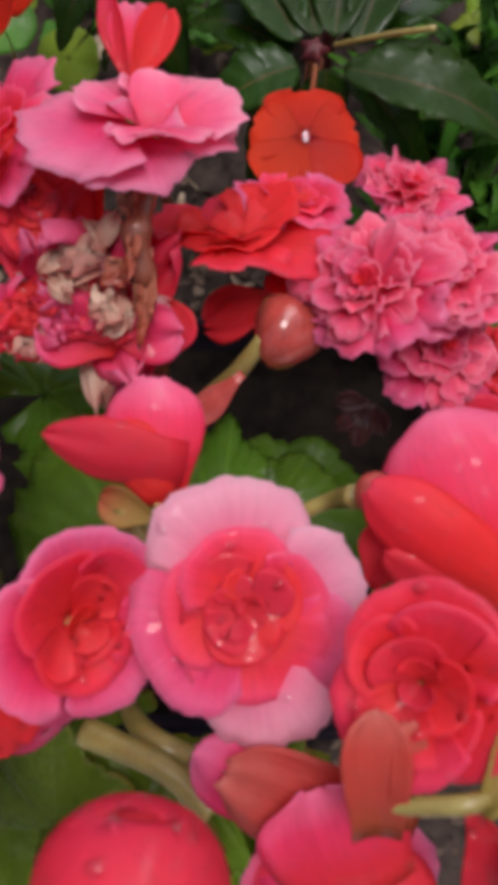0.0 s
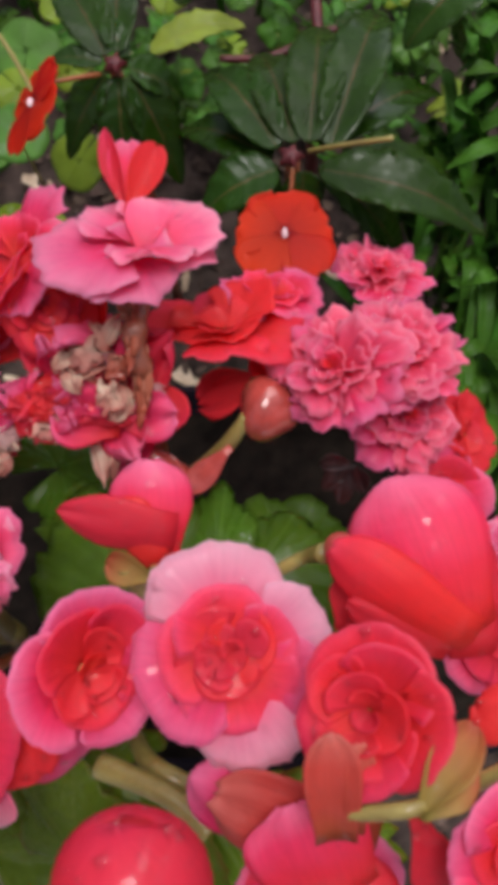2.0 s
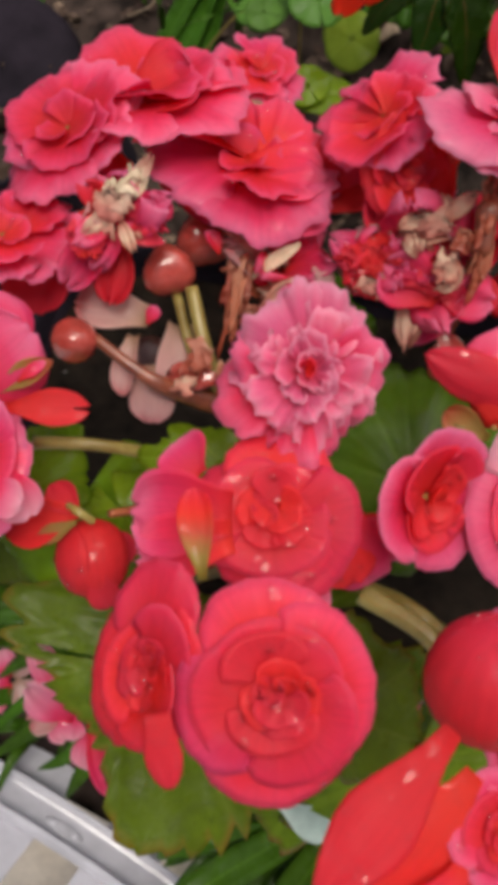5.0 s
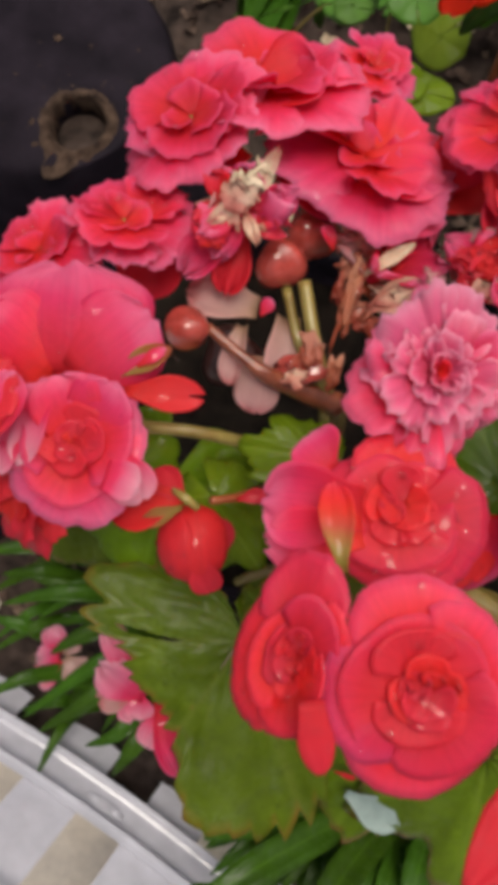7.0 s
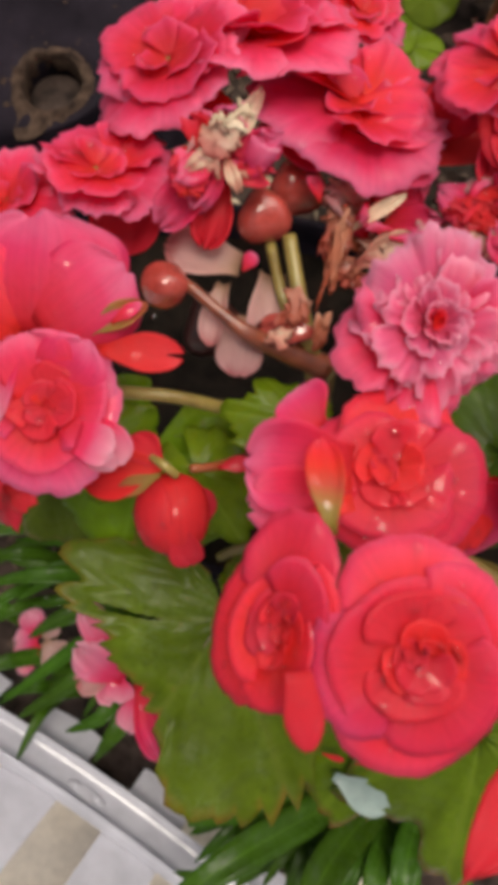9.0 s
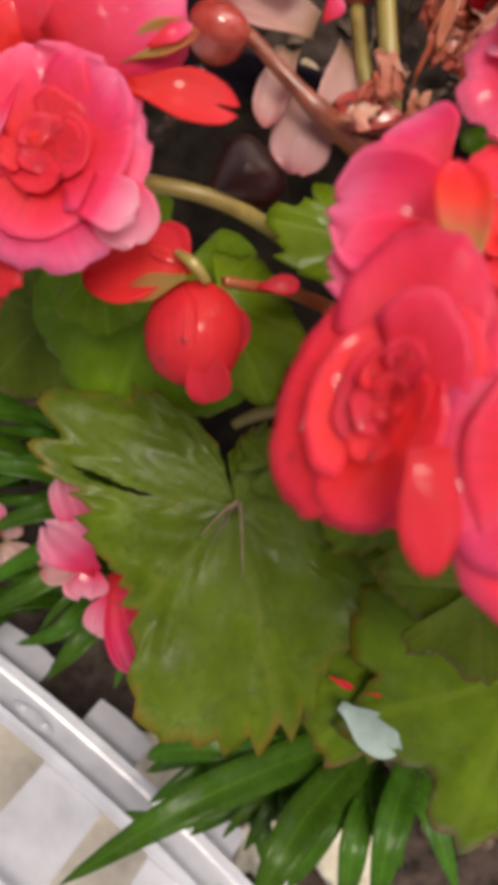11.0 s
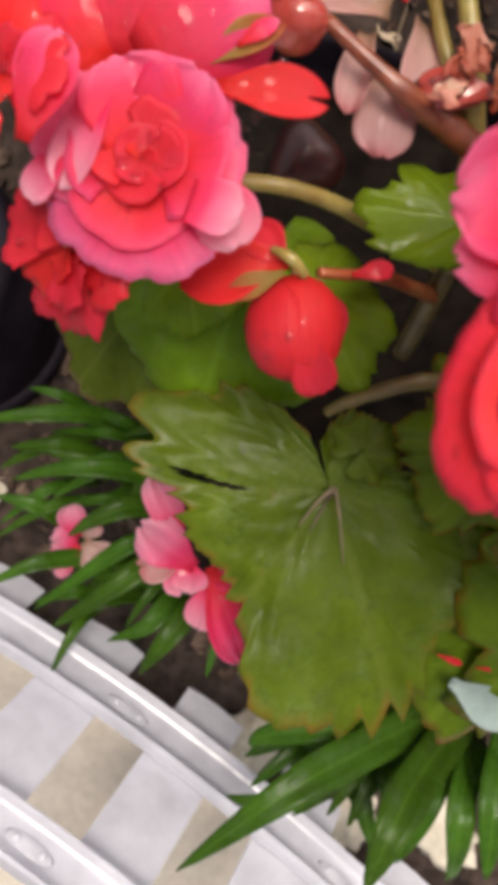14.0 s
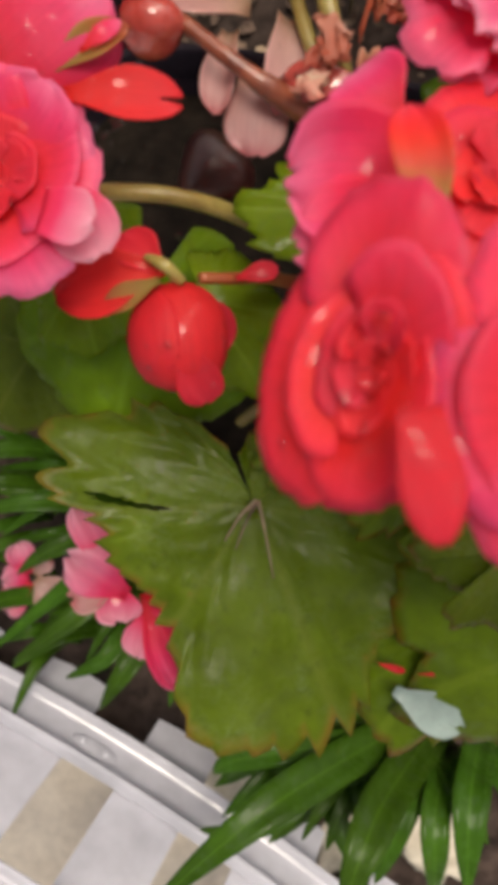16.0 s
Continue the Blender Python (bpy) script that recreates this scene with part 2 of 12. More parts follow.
m_round_leaf = leaf_material("round leaf", (0.075, 0.19, 0.028), (0.12, 0.24, 0.05), (0.08, 0.18, 0.03), rough=0.45, width=0.03, wetness=0.4)
m_lime_leaf = leaf_material("lime leaf", (0.16, 0.23, 0.018), (0.2, 0.28, 0.04), (0.14, 0.2, 0.025), rough=0.45, width=0.03, wetness=0.4)
m_strap = leaf_material("strap leaf", (0.042, 0.105, 0.009), (0.07, 0.16, 0.016), (0.045, 0.105, 0.016), rough=0.3, wetness=0.5, coat_rough=0.32)
m_grass = leaf_material("grass blade", (0.056, 0.165, 0.015), (0.08, 0.20, 0.022), (0.065, 0.16, 0.018), rough=0.4, share=0.3, wetness=0.4, coat_rough=0.32)
m_stem = plain_material("fleshy green stem", (0.20, 0.14, 0.035), (0.34, 0.28, 0.08), 70, 0.35, 0.2, 0.3)
# Dimmer copy of the green stem; shade is put into the colour.
m_stem_shaded = plain_material("olive stem with shade in its colour", (0.075, 0.050, 0.016), (0.15, 0.11, 0.032), 70, 0.4, 0.3, 0.2)
m_stem_red = plain_material("reddish stem", (0.30, 0.05, 0.02), (0.36, 0.14, 0.05), 70, 0.3, 0.2, 0.4)
m_stem_brown = plain_material("brown wet stem", (0.13, 0.026, 0.012), (0.28, 0.075, 0.035), 110, 0.3, 0.5, 0.5)
m_pod = plain_material("red seed pod", (0.27, 0.036, 0.026), (0.52, 0.085, 0.070), 60, 0.2, 0.15, 0.6)
# Near-black copy of the pod colour, with shade put into it.
m_pod_shaded = plain_material("seed pod with shade in its colour", (0.035, 0.008, 0.007), (0.09, 0.022, 0.018), 60, 0.35, 0.3, 0.2)
m_bract = plain_material("green and orange bract", (0.32, 0.24, 0.05), (0.50, 0.20, 0.08), 60, 0.4, 0.2, 0.2, 0.2)
m_hub = plain_material("dark red stem tip", (0.06, 0.006, 0.010), (0.13, 0.018, 0.020), 150, 0.4, 0.4)
# Pale colour paints the sky's reflection on a wet leaf.
m_leaf_gleam = leaf_material("leaf with sky gleam in its colour", (0.32, 0.42, 0.40), (0.36, 0.45, 0.42), (0.18, 0.27, 0.16), rough=0.3, spots=0.3)
m_white_part = plain_material("white flower eye", (0.75, 0.4, 0.45), (0.85, 0.7, 0.7), 200, 0.5)
m_soil = plain_material("damp garden soil", (0.012, 0.0085, 0.0075), (0.085, 0.060, 0.050), 42, 0.75, 1.0, spec=0.08)
m_peat = plain_material("black potting soil", (0.006, 0.0045, 0.0035), (0.026, 0.019, 0.014), 60, 0.85, 1.0, spec=0.08)
m_litter = plain_material("dead leaf litter", (0.040, 0.027, 0.019), (0.30, 0.21, 0.155), 40, 0.6, 0.5, spec=0.08)
m_bark = plain_material("bark chips", (0.016, 0.010, 0.008), (0.17, 0.115, 0.09), 50, 0.7, 0.6, spec=0.08)
m_dead_leaf = plain_material("yellow dead leaf", (0.42, 0.29, 0.18), (0.75, 0.61, 0.45), 60, 0.5, 0.4)
m_twig = plain_material("dry twig", (0.16, 0.11, 0.07), (0.34, 0.26, 0.18), 60, 0.7, 0.6)
m_stone = plain_material("pale stone", (0.42, 0.37, 0.28), (0.74, 0.68, 0.57), 30, 0.6, 0.5)
m_black = plain_material("black plastic", (0.0060, 0.0045, 0.0070), (0.020, 0.0150, 0.0220), 22, 0.6, 0.3, spec=0.05)
m_mud = plain_material("dried mud and roots", (0.018, 0.011, 0.009), (0.105, 0.068, 0.048), 120, 0.85, 1.0, spec=0.08)
m_white = plain_material("white plastic", (0.50, 0.505, 0.57), (0.58, 0.585, 0.65), 5, 0.25, 0.08, 0.35)
m_paving = plain_material("beige concrete paving", (0.64, 0.56, 0.46), (0.84, 0.76, 0.65), 12, 0.7, 0.5)


def water_material():
    """Clear water on a surface: see-through, with the sky's gloss on it."""
    m, nt, bsdf = shader("water drop")
    clear = nt.nodes.new("ShaderNodeBsdfTransparent")
    gloss = nt.nodes.new("ShaderNodeBsdfGlossy")
    gloss.inputs["Roughness"].default_value = 0.08
    fr = node(nt, "ShaderNodeFresnel", IOR=1.5)
    mx = nt.nodes.new("ShaderNodeMixShader")
    nt.links.new(fr.outputs[0], mx.inputs[0])
    nt.links.new(clear.outputs[0], mx.inputs[1])
    nt.links.new(gloss.outputs[0], mx.inputs[2])
    nt.links.new(mx.outputs[0], nt.nodes["Material Output"].inputs["Surface"])
    return m


m_water = water_material()


# ---- building blocks ----
rng = random.Random(7)
UP_PICTURE = Vector((0.0, 0.978, 0.208))


def mesh_of(name, verts, faces, mat, uvs=None, smooth=True):
    me = bpy.data.meshes.new(name)
    me.from_pydata([tuple(v) for v in verts], [], faces)
    if uvs is not None:
        layer = me.uv_layers.new(name="uv")
        loops = np.empty(len(me.loops), dtype=np.int32)
        me.loops.foreach_get("vertex_index", loops)
        layer.data.foreach_set("uv", np.asarray(uvs, dtype=np.float32)[loops].ravel())
    me.polygons.foreach_set("use_smooth", [smooth] * len(me.polygons))
    me.materials.append(mat)
    me.update()
    return me


def thing(name, at, label, category, group="", kind=""):
    ob = new(name)
    ob.empty_display_size = 0.02
    ob.matrix_world = Matrix.Translation(at)
    return tagged(ob, label, category, group, kind)


def child(name, me, parent, world_m=None, label=""):
    """A mesh under a thing or part; world_m: its pose in the world (None: the parent's own frame)."""
    ob = new(name, me)
    ob.parent = parent
    if world_m is not None:
        ob.matrix_basis = frame_of(parent).inverted() @ world_m
    if label:
        ob["label"] = label
    return ob


def frame_of(ob):
    m = ob.matrix_basis.copy()
    return frame_of(ob.parent) @ m if ob.parent else m


def facing(at, normal, spin=0.0):
    """A frame at a place whose z is the normal and whose y leans to the far side of the bed."""
    z = Vector(normal).normalized()
    up = UP_PICTURE if abs(z.dot(UP_PICTURE)) < 0.97 else Vector((1, 0, 0))
    x = up.cross(z).normalized()
    y = z.cross(x)
    m = Matrix((x, y, z)).transposed().to_4x4()
    return Matrix.Translation(at) @ m @ Matrix.Rotation(radians(spin), 4, "Z")


def along(at, tip, normal):
    """A frame at a place whose y points to the tip and whose z is near the normal."""
    y = (Vector(tip) - Vector(at)).normalized()
    x = y.cross(Vector(normal)).normalized()
    z = x.cross(y)
    return Matrix.Translation(at) @ Matrix((x, y, z)).transposed().to_4x4()


def sheet(points, uv, thick):
    """Verts, faces and uvs of a two-sided sheet over a grid of points (rows x columns x 3)."""
    nv, nu = points.shape[:2]
    du = np.gradient(points, axis=1)
    dv = np.gradient(points, axis=0)
    n = np.cross(du, dv)
    n /= np.linalg.norm(n, axis=2, keepdims=True) + 1e-12
    top, low = points.reshape(-1, 3), (points - n * thick).reshape(-1, 3)
    k = nv * nu
    faces = []
    for j in range(nv - 1):
        for i in range(nu - 1):
            a = j * nu + i
            faces.append((a, a + 1, a + 1 + nu, a + nu))
            faces.append((k + a + nu, k + a + 1 + nu, k + a + 1, k + a))
    ring = [i for i in range(nu)] + [j * nu + nu - 1 for j in range(1, nv)] + [(nv - 1) * nu + i for i in range(nu - 2, -1, -1)] + [j * nu for j in range(nv - 2, 0, -1)]
    for a, b in zip(ring, ring[1:] + ring[:1]):
        faces.append((b, a, k + a, k + b))
    flat = uv.reshape(-1, 2)
    return np.concatenate([top, low]), faces, np.concatenate([flat, flat])


def petal_mesh(length, width, e0, e1, mat, az=0.0, r0=0.0, h0=0.0, cup=0.25, ruffle=0.0, frill=0.0, curl=1.0, notch=0.0, pointed=0.0, roll=0.0, nu=11, nv=11, foot=0.25):
    """One petal, growing outwards along az. e0, e1: its rise in degrees at foot and rim; width: the half width."""
    s = np.linspace(0, 1, nv)
    v = 1 - (1 - s) ** 1.5
    u = np.linspace(-1, 1, nu)
    e = np.radians(e0 + (e1 - e0) * v ** curl)
    dv = np.diff(v, prepend=0)
    r = r0 + np.cumsum(np.cos(e) * dv) * length
    z = h0 + np.cumsum(np.sin(e) * dv) * length
    t = np.clip(v / 0.6, 0, 1)
    w = foot + (1 - foot) * t * t * (3 - 2 * t)
    over = np.clip((v - 0.6) / 0.4, 0, 1)
    w = w * np.sqrt(np.clip(1 - over ** 2.8, 0.0, 1)) * (1 - pointed * over * 0.6)
    w[-1] = 0.30 * (1 - pointed)
    p1, p2, p3 = (rng.uniform(0, 6.28) for _ in range(3))
    k = rng.uniform(1.6, 2.6)
    jag = frill * (np.sin(u * 9 + p1) * 0.5 + np.sin(u * 15 + p2) * 0.35 + np.sin(u * 4 + p3) * 0.5)
    jag = jag - notch * np.exp(-(u / 0.38) ** 2)
    U, V = np.meshgrid(u, v)
    W = width * w[:, None]
    x = U * W * (1 - 0.06 * cup * U ** 2)
    reach = length * jag[None, :] * V ** 3
    lift = cup * W * U ** 2 + roll * W * U * V + ruffle * width * V ** 2 * (0.35 + 0.65 * np.abs(U)) * np.sin(k * math.pi * U + p1) + 0.04 * width * np.sin(3 * U + p2) * V
    lift = lift + ruffle * 0.5 * width * V ** 3 * np.sin(7 * U + p3)
    R = r[:, None] + np.cos(e)[:, None] * reach - np.sin(e)[:, None] * lift
    Z = z[:, None] + np.sin(e)[:, None] * reach + np.cos(e)[:, None] * lift
    c, q = math.cos(az), math.sin(az)
    pts = np.stack([R * c - x * q, R * q + x * c, Z], -1)
    verts, faces, uvs = sheet(pts, np.stack([U * 0.5 + 0.5, np.clip(V, 0, 1)], -1), 0.00045)
    return mesh_of("petal", verts, faces, mat, uvs)


def ball_mesh(name, radii, mat, nu=14, nv=9, lobes=0, lobe=0.0, bottom=-1.0):
    """A rounded body; lobes: ribs round it."""
    verts, faces = [], []
    for j in range(nv):
        a = math.pi * (j / (nv - 1) - 0.5)
        for i in range(nu):
            b = 2 * math.pi * i / nu
            k = (1 + lobe * math.cos(lobes * b)) * math.cos(a)
            verts.append((radii[0] * k * math.cos(b), radii[1] * k * math.sin(b), radii[2] * max(bottom, math.sin(a))))
    for j in range(nv - 1):
        for i in range(nu):
            i2 = (i + 1) % nu
            faces.append((j * nu + i, j * nu + i2, (j + 1) * nu + i2, (j + 1) * nu + i))
    return mesh_of(name, verts, faces, mat)


def tube_mesh(name, path, radii, mat, sides=10, lump=0.10):
    """A tapered, capped tube along points, smoothed between them."""
    pts = [Vector(p) for p in path]
    fine, rads = [], []
    n = len(pts)
    for i in range(n - 1):
        a, b, c, d = pts[max(i - 1, 0)], pts[i], pts[i + 1], pts[min(i + 2, n - 1)]
        for s in range(6):
            t = s / 6
            fine.append(0.5 * ((2 * b) + (c - a) * t + (2 * a - 5 * b + 4 * c - d) * t * t + (3 * b - a - 3 * c + d) * t ** 3))
            rads.append(radii[i] + (radii[i + 1] - radii[i]) * t)
    fine.append(pts[-1])
    rads.append(radii[-1])
    verts, faces = [], []
    side = None
    for i, p in enumerate(fine):
        d = (fine[min(i + 1, len(fine) - 1)] - fine[max(i - 1, 0)]).normalized()
        if side is None:
            side = d.orthogonal().normalized()
        side = (side - d * side.dot(d)).normalized()
        other = d.cross(side)
        for k in range(sides):
            b = 2 * math.pi * k / sides
            ray = side * math.cos(b) + other * math.sin(b)
            verts.append(p + ray * rads[i] * (1 + lump * (noise.noise((p + ray * rads[i]) * 90) + 0.8 * noise.noise(p * 260))))
    for i in range(len(fine) - 1):
        for k in range(sides):
            k2 = (k + 1) % sides
            faces.append((i * sides + k, i * sides + k2, (i + 1) * sides + k2, (i + 1) * sides + k))
    faces.append(tuple(range(sides - 1, -1, -1)))
    faces.append(tuple(range(len(verts) - sides, len(verts))))
    return mesh_of(name, verts, faces, mat)


def stem(parent, path, radii, mat=None, label="", lump=0.10):
    base = frame_of(parent).inverted()
    return child("stem", tube_mesh("stem", [base @ Vector(p) for p in path], radii, mat or m_stem, 12, lump), parent, None, label)


def core(plant, at, normal, spin, size, mat, name="flower", label=""):
    """The green-red base of a flower, which carries its petals."""
    return child(name, ball_mesh(name, (size * 0.07, size * 0.07, size * 0.03), mat), plant, facing(at, normal, spin), label)


def bowl_petal(r0, r1, z0, z1, span, az, mat, curl=1.6, reflex=0.0, frill=0.0, ruffle=0.0, tuck=0.04, square=3.2, trim=0.24, lean=(0.0, 0.0), shift=(0.0, 0.0), nu=15, nv=9, thick=0.0003):
    """A broad petal of a double flower: a rounded sector of a shallow bowl from the foot (r0, z0) to the rim (r1, z1), span: half its angle in degrees."""
    v = np.linspace(0, 1, nv) ** 0.85
    u = np.linspace(-1, 1, nu)
    p = [rng.uniform(0, 6.28) for _ in range(5)]
    jag = frill * (0.6 * np.sin(u * 12 + p[0]) + 0.5 * np.sin(u * 21 + p[1]) + 0.7 * np.sin(u * 5 + p[2]) + (0.5 * np.sin(u * 33 + p[3]) if nu > 24 else 0.0))
    edge = 1 - trim * np.abs(u) ** square + jag + 0.04 * np.sin(2.2 * u + p[3])
    U, V = np.meshgrid(u, v)
    r = r0 + (r1 * edge[None, :] - r0) * V
    a = az + math.radians(span) * U * (0.80 + 0.20 * V)
    z = z0 + (z1 - z0) * V ** curl - reflex * r1 * V ** 5
    z = z + tuck * r1 * U * V + ruffle * r1 * V ** 3 * (np.sin(3.3 * U + p[1]) + 0.5 * np.sin(7.5 * U + p[4])) + 0.012 * r1 * np.sin(4 * U + p[2]) * np.sin(5 * V + p[3])
    z = z + r * (lean[0] * np.cos(a) + lean[1] * np.sin(a))
    pts = np.stack([shift[0] + r * np.cos(a), shift[1] + r * np.sin(a), z], -1)
    verts, faces, uvs = sheet(pts[:, ::-1], np.stack([U * 0.5 + 0.5, V], -1)[:, ::-1], -thick)
    return mesh_of("petal", verts, faces, mat, uvs)


def whorl(f, size, n, r1, z1, span, mat, start=0.0, r0=0.03, z0=0.0, wild=1.0, skip=(), **more):
    """One turn of overlapping petals."""
    shift = (size * wild * rng.uniform(-0.035, 0.035), size * wild * rng.uniform(-0.035, 0.035))
    for i in range(n):
        az = radians(start) + 2 * math.pi * i / n + wild * rng.uniform(-0.22, 0.22)
        k = 1 + wild * rng.uniform(-0.09, 0.07)
        w = 1 + wild * rng.uniform(-0.14, 0.12)
        lean = (wild * rng.uniform(-0.06, 0.06), wild * rng.uniform(-0.06, 0.06))
        if i not in skip:
            child("petal", bowl_petal(size * r0, size * r1 * k, size * z0, size * (z1 + wild * rng.uniform(-0.015, 0.015)), span * w, az, mat, lean=lean, shift=shift, **more), f)


def heart(f, size, spin=0.0, base=0.03, top=0.10):
    """The folded middle of a double flower: small crimped petals wound round one another."""
    whorl(f, size, 4, 0.40, top, 56, m_petal_core, spin, 0.04, base, wild=1.5, ruffle=0.07, frill=0.02, tuck=0.06, nu=17, nv=8)
    whorl(f, size, 4, 0.27, top - 0.005, 56, m_petal_core, spin + 50, 0.03, base + 0.01, wild=1.6, ruffle=0.10, frill=0.03, tuck=0.08, nu=13, nv=7)
    whorl(f, size, 3, 0.15, top - 0.02, 66, m_petal_red, spin + 15, 0.01, base + 0.01, wild=1.8, ruffle=0.14, tuck=0.10, nu=11, nv=6)


def rose(plant, at, normal, spin, size, outer=None, inner=None, label="", frill=0.011):
    """A full, rose-like begonia flower: turn upon turn of smooth petals round a wound middle."""
    outer, inner = outer or m_petal_blend, inner or m_petal
    f = core(plant, at, normal, spin, size, m_bract, label=label)
    whorl(f, size, 4, 1.0, 0.02, 66, outer, 20, z0=-0.02, reflex=0.10, frill=frill, ruffle=0.025, nu=31)
    whorl(f, size, 3, 0.82, 0.085, 80, inner, 75, z0=0.0, reflex=0.03, frill=frill, ruffle=0.035, wild=1.6)
    whorl(f, size, 3, 0.58, 0.125, 76, m_petal_core, 20, z0=0.02, frill=frill, ruffle=0.05, wild=2.0)
    heart(f, size * 1.0, 20, 0.04, 0.13)
    return f


def loose(plant, at, normal, spin, size, label="", outer=None, inner=None, n=4, frill=0.016, skip=(), depth=0.11):
    """A broad, soft double flower: large smooth petals, pink at the rim, round a red middle."""
    outer, inner = outer or m_petal_pink, inner or m_petal
    f = core(plant, at, normal, spin, size, m_bract, label=label)
    whorl(f, size, n, 1.0, 0.02, 66, outer, 0, z0=-0.02, reflex=0.07, frill=frill, ruffle=0.04, skip=skip, wild=1.5, nu=31)
    whorl(f, size, 3, 0.74, depth * 0.8, 78, inner, 45, z0=0.0, reflex=0.02, frill=frill, ruffle=0.04, wild=1.6, nu=17)
    heart(f, size * 1.1, spin, 0.02, depth * 0.9)
    return f


def cupped(plant, at, normal, spin, size, label="", outer=None, inner=None, n=3, frill=0.014, depth=0.30):
    """A deep, cup-shaped flower: three broad outer petals round folded red inner ones."""
    outer, inner = outer or m_petal_pink, inner or m_petal
    f = core(plant, at, normal, spin, size, m_bract, label=label)
    whorl(f, size, n, 1.0, depth, 70, outer, 180, z0=-0.04, curl=1.3, reflex=0.06, frill=frill, ruffle=0.045, wild=1.0, nu=31)
    whorl(f, size, 3, 0.74, depth * 0.95, 68, inner, 120, z0=0.0, curl=1.3, frill=frill, ruffle=0.045, wild=1.4, nu=17)
    whorl(f, size, 3, 0.50, depth * 0.9, 62, m_petal_core, 175, z0=0.04, ruffle=0.07, wild=1.8, tuck=0.12)
    whorl(f, size, 2, 0.26, depth * 0.8, 85, m_petal_red, 110, z0=0.06, ruffle=0.08, wild=1.8, tuck=0.2, nu=11, nv=7)
    return f


def guarded(plant, at, normal, spin, size, label=""):
    """A begonia flower with broad pale guard petals round a soft red rosette."""
    f = core(plant, at, normal, spin, size, m_bract, label=label)
    for az, r1, span, mat, tip in ((98, 1.08, 58, m_petal_pale, 0.0), (-78, 1.12, 40, m_petal_pale, 0.0), (184, 0.98, 58, m_petal_pink, 0.0), (14, 1.04, 46, m_petal_pale, 0.0), (-135, 0.92, 42, m_petal_pink, 0.03), (-28, 0.93, 40, m_petal_pink, 0.03)):
        child("petal", bowl_petal(size * 0.03, size * r1, -size * 0.01, size * (0.03 + tip), span, radians(az), mat, reflex=0.06, frill=0.02, ruffle=0.03, nu=25), f)
    whorl(f, size, 4, 0.73, 0.075, 66, m_petal_blend, 15, z0=0.01, reflex=0.01, frill=0.016, ruffle=0.03, wild=1.4, nu=19)
    whorl(f, size, 3, 0.52, 0.095, 78, m_petal_core, 50, z0=0.02, frill=0.014, ruffle=0.06, wild=2.0, nu=17)
    heart(f, size * 0.95, 30, 0.035, 0.10)
    return f


def ruffled(plant, at, normal, spin, size, label="", mat=None, pale=None):
    """A frilled, carnation-like begonia flower: many short, crimped petals packed together."""
    mat, pale = mat or m_petal_pink, pale or m_petal_frill
    f = core(plant, at, normal, spin, size, m_bract, label=label)
    for n, r1, z1, span, start, paint in ((8, 0.97, 0.04, 34, 10, mat), (8, 0.88, 0.12, 31, 35, pale), (8, 0.76, 0.19, 30, 5, pale), (7, 0.60, 0.25, 34, 28, pale), (6, 0.44, 0.30, 40, 12, pale), (4, 0.27, 0.30, 50, 50, pale)):
        whorl(f, size, n, r1, z1, span, paint, start, z0=z1 * 0.35 - 0.02, wild=2.4, frill=0.055, ruffle=0.10, tuck=0.06, reflex=0.05 if r1 > 0.7 else 0.0, nu=19, nv=7)
    whorl(f, size, 2, 0.14, 0.30, 80, m_petal, 15, 0.01, 0.15, wild=2.0, ruffle=0.1, tuck=0.2, nu=9, nv=6)
    return f


def open_flower(plant, at, normal, spin, size, label="", mat=None, frill=0.055, n=4, outer=None, depth=0.20):
    """A looser, open begonia flower: a few broad, wavy petals with toothed rims round a shallow cup."""
    mat = mat or m_petal_blend
    outer = outer or (m_petal_pink if mat is m_petal_blend else mat)
    f = core(plant, at, normal, spin, size, m_bract, label=label)
    whorl(f, size, n, 1.02, 0.04, 62, outer, 0, z0=-0.02, reflex=0.08, frill=frill, ruffle=0.075, wild=2.0, nu=31)
    whorl(f, size, 3, 0.76, depth, 66, mat, 40, z0=0.0, curl=1.2, frill=frill, ruffle=0.08, wild=2.0, nu=25)
    whorl(f, size, 3, 0.42, depth * 0.8, 60, mat, 10, z0=0.03, frill=frill, ruffle=0.09, wild=2.0, tuck=0.14, nu=15, nv=7)
    return f


def clasp(length, width, depth, mat, phi, span, reach=150, scale=1.0, flare=0.0, wavy=0.05, nu=13, nv=13):
    """A petal wrapped round an egg-shaped body that runs along y; phi: the side it lies on (0 is z, towards the face)."""
    v = np.linspace(0.02, 1, nv)
    u = np.linspace(-1, 1, nu)
    U, V = np.meshgrid(u, v)
    p1, p2 = rng.uniform(0, 6.28), rng.uniform(0, 6.28)
    t = np.clip(V / 0.45, 0, 1)
    w = (0.35 + 0.65 * t * t * (3 - 2 * t)) * np.sqrt(np.clip(1 - np.clip((V - 0.62) / 0.38, 0, 1) ** 2.4, 0, 1))
    th = np.radians(reach) * V * (1 + 2 * wavy * np.sin(3 * U + p1) * V * (1 - V))
    a = phi + np.radians(span) * U * w
    k = scale * (1 + flare * V ** 3 + wavy * 0.5 * np.sin(3 * U + p2) * V)
    r = np.sin(th) ** 0.85 * k
    pts = np.stack([np.sin(a) * r * width, length / 2 * (1 - np.cos(th)) , np.cos(a) * r * depth], -1)
    verts, faces, uvs = sheet(pts, np.stack([U * 0.5 + 0.5, V], -1), 0.0004)
    return mesh_of("petal", verts, faces, mat, uvs)


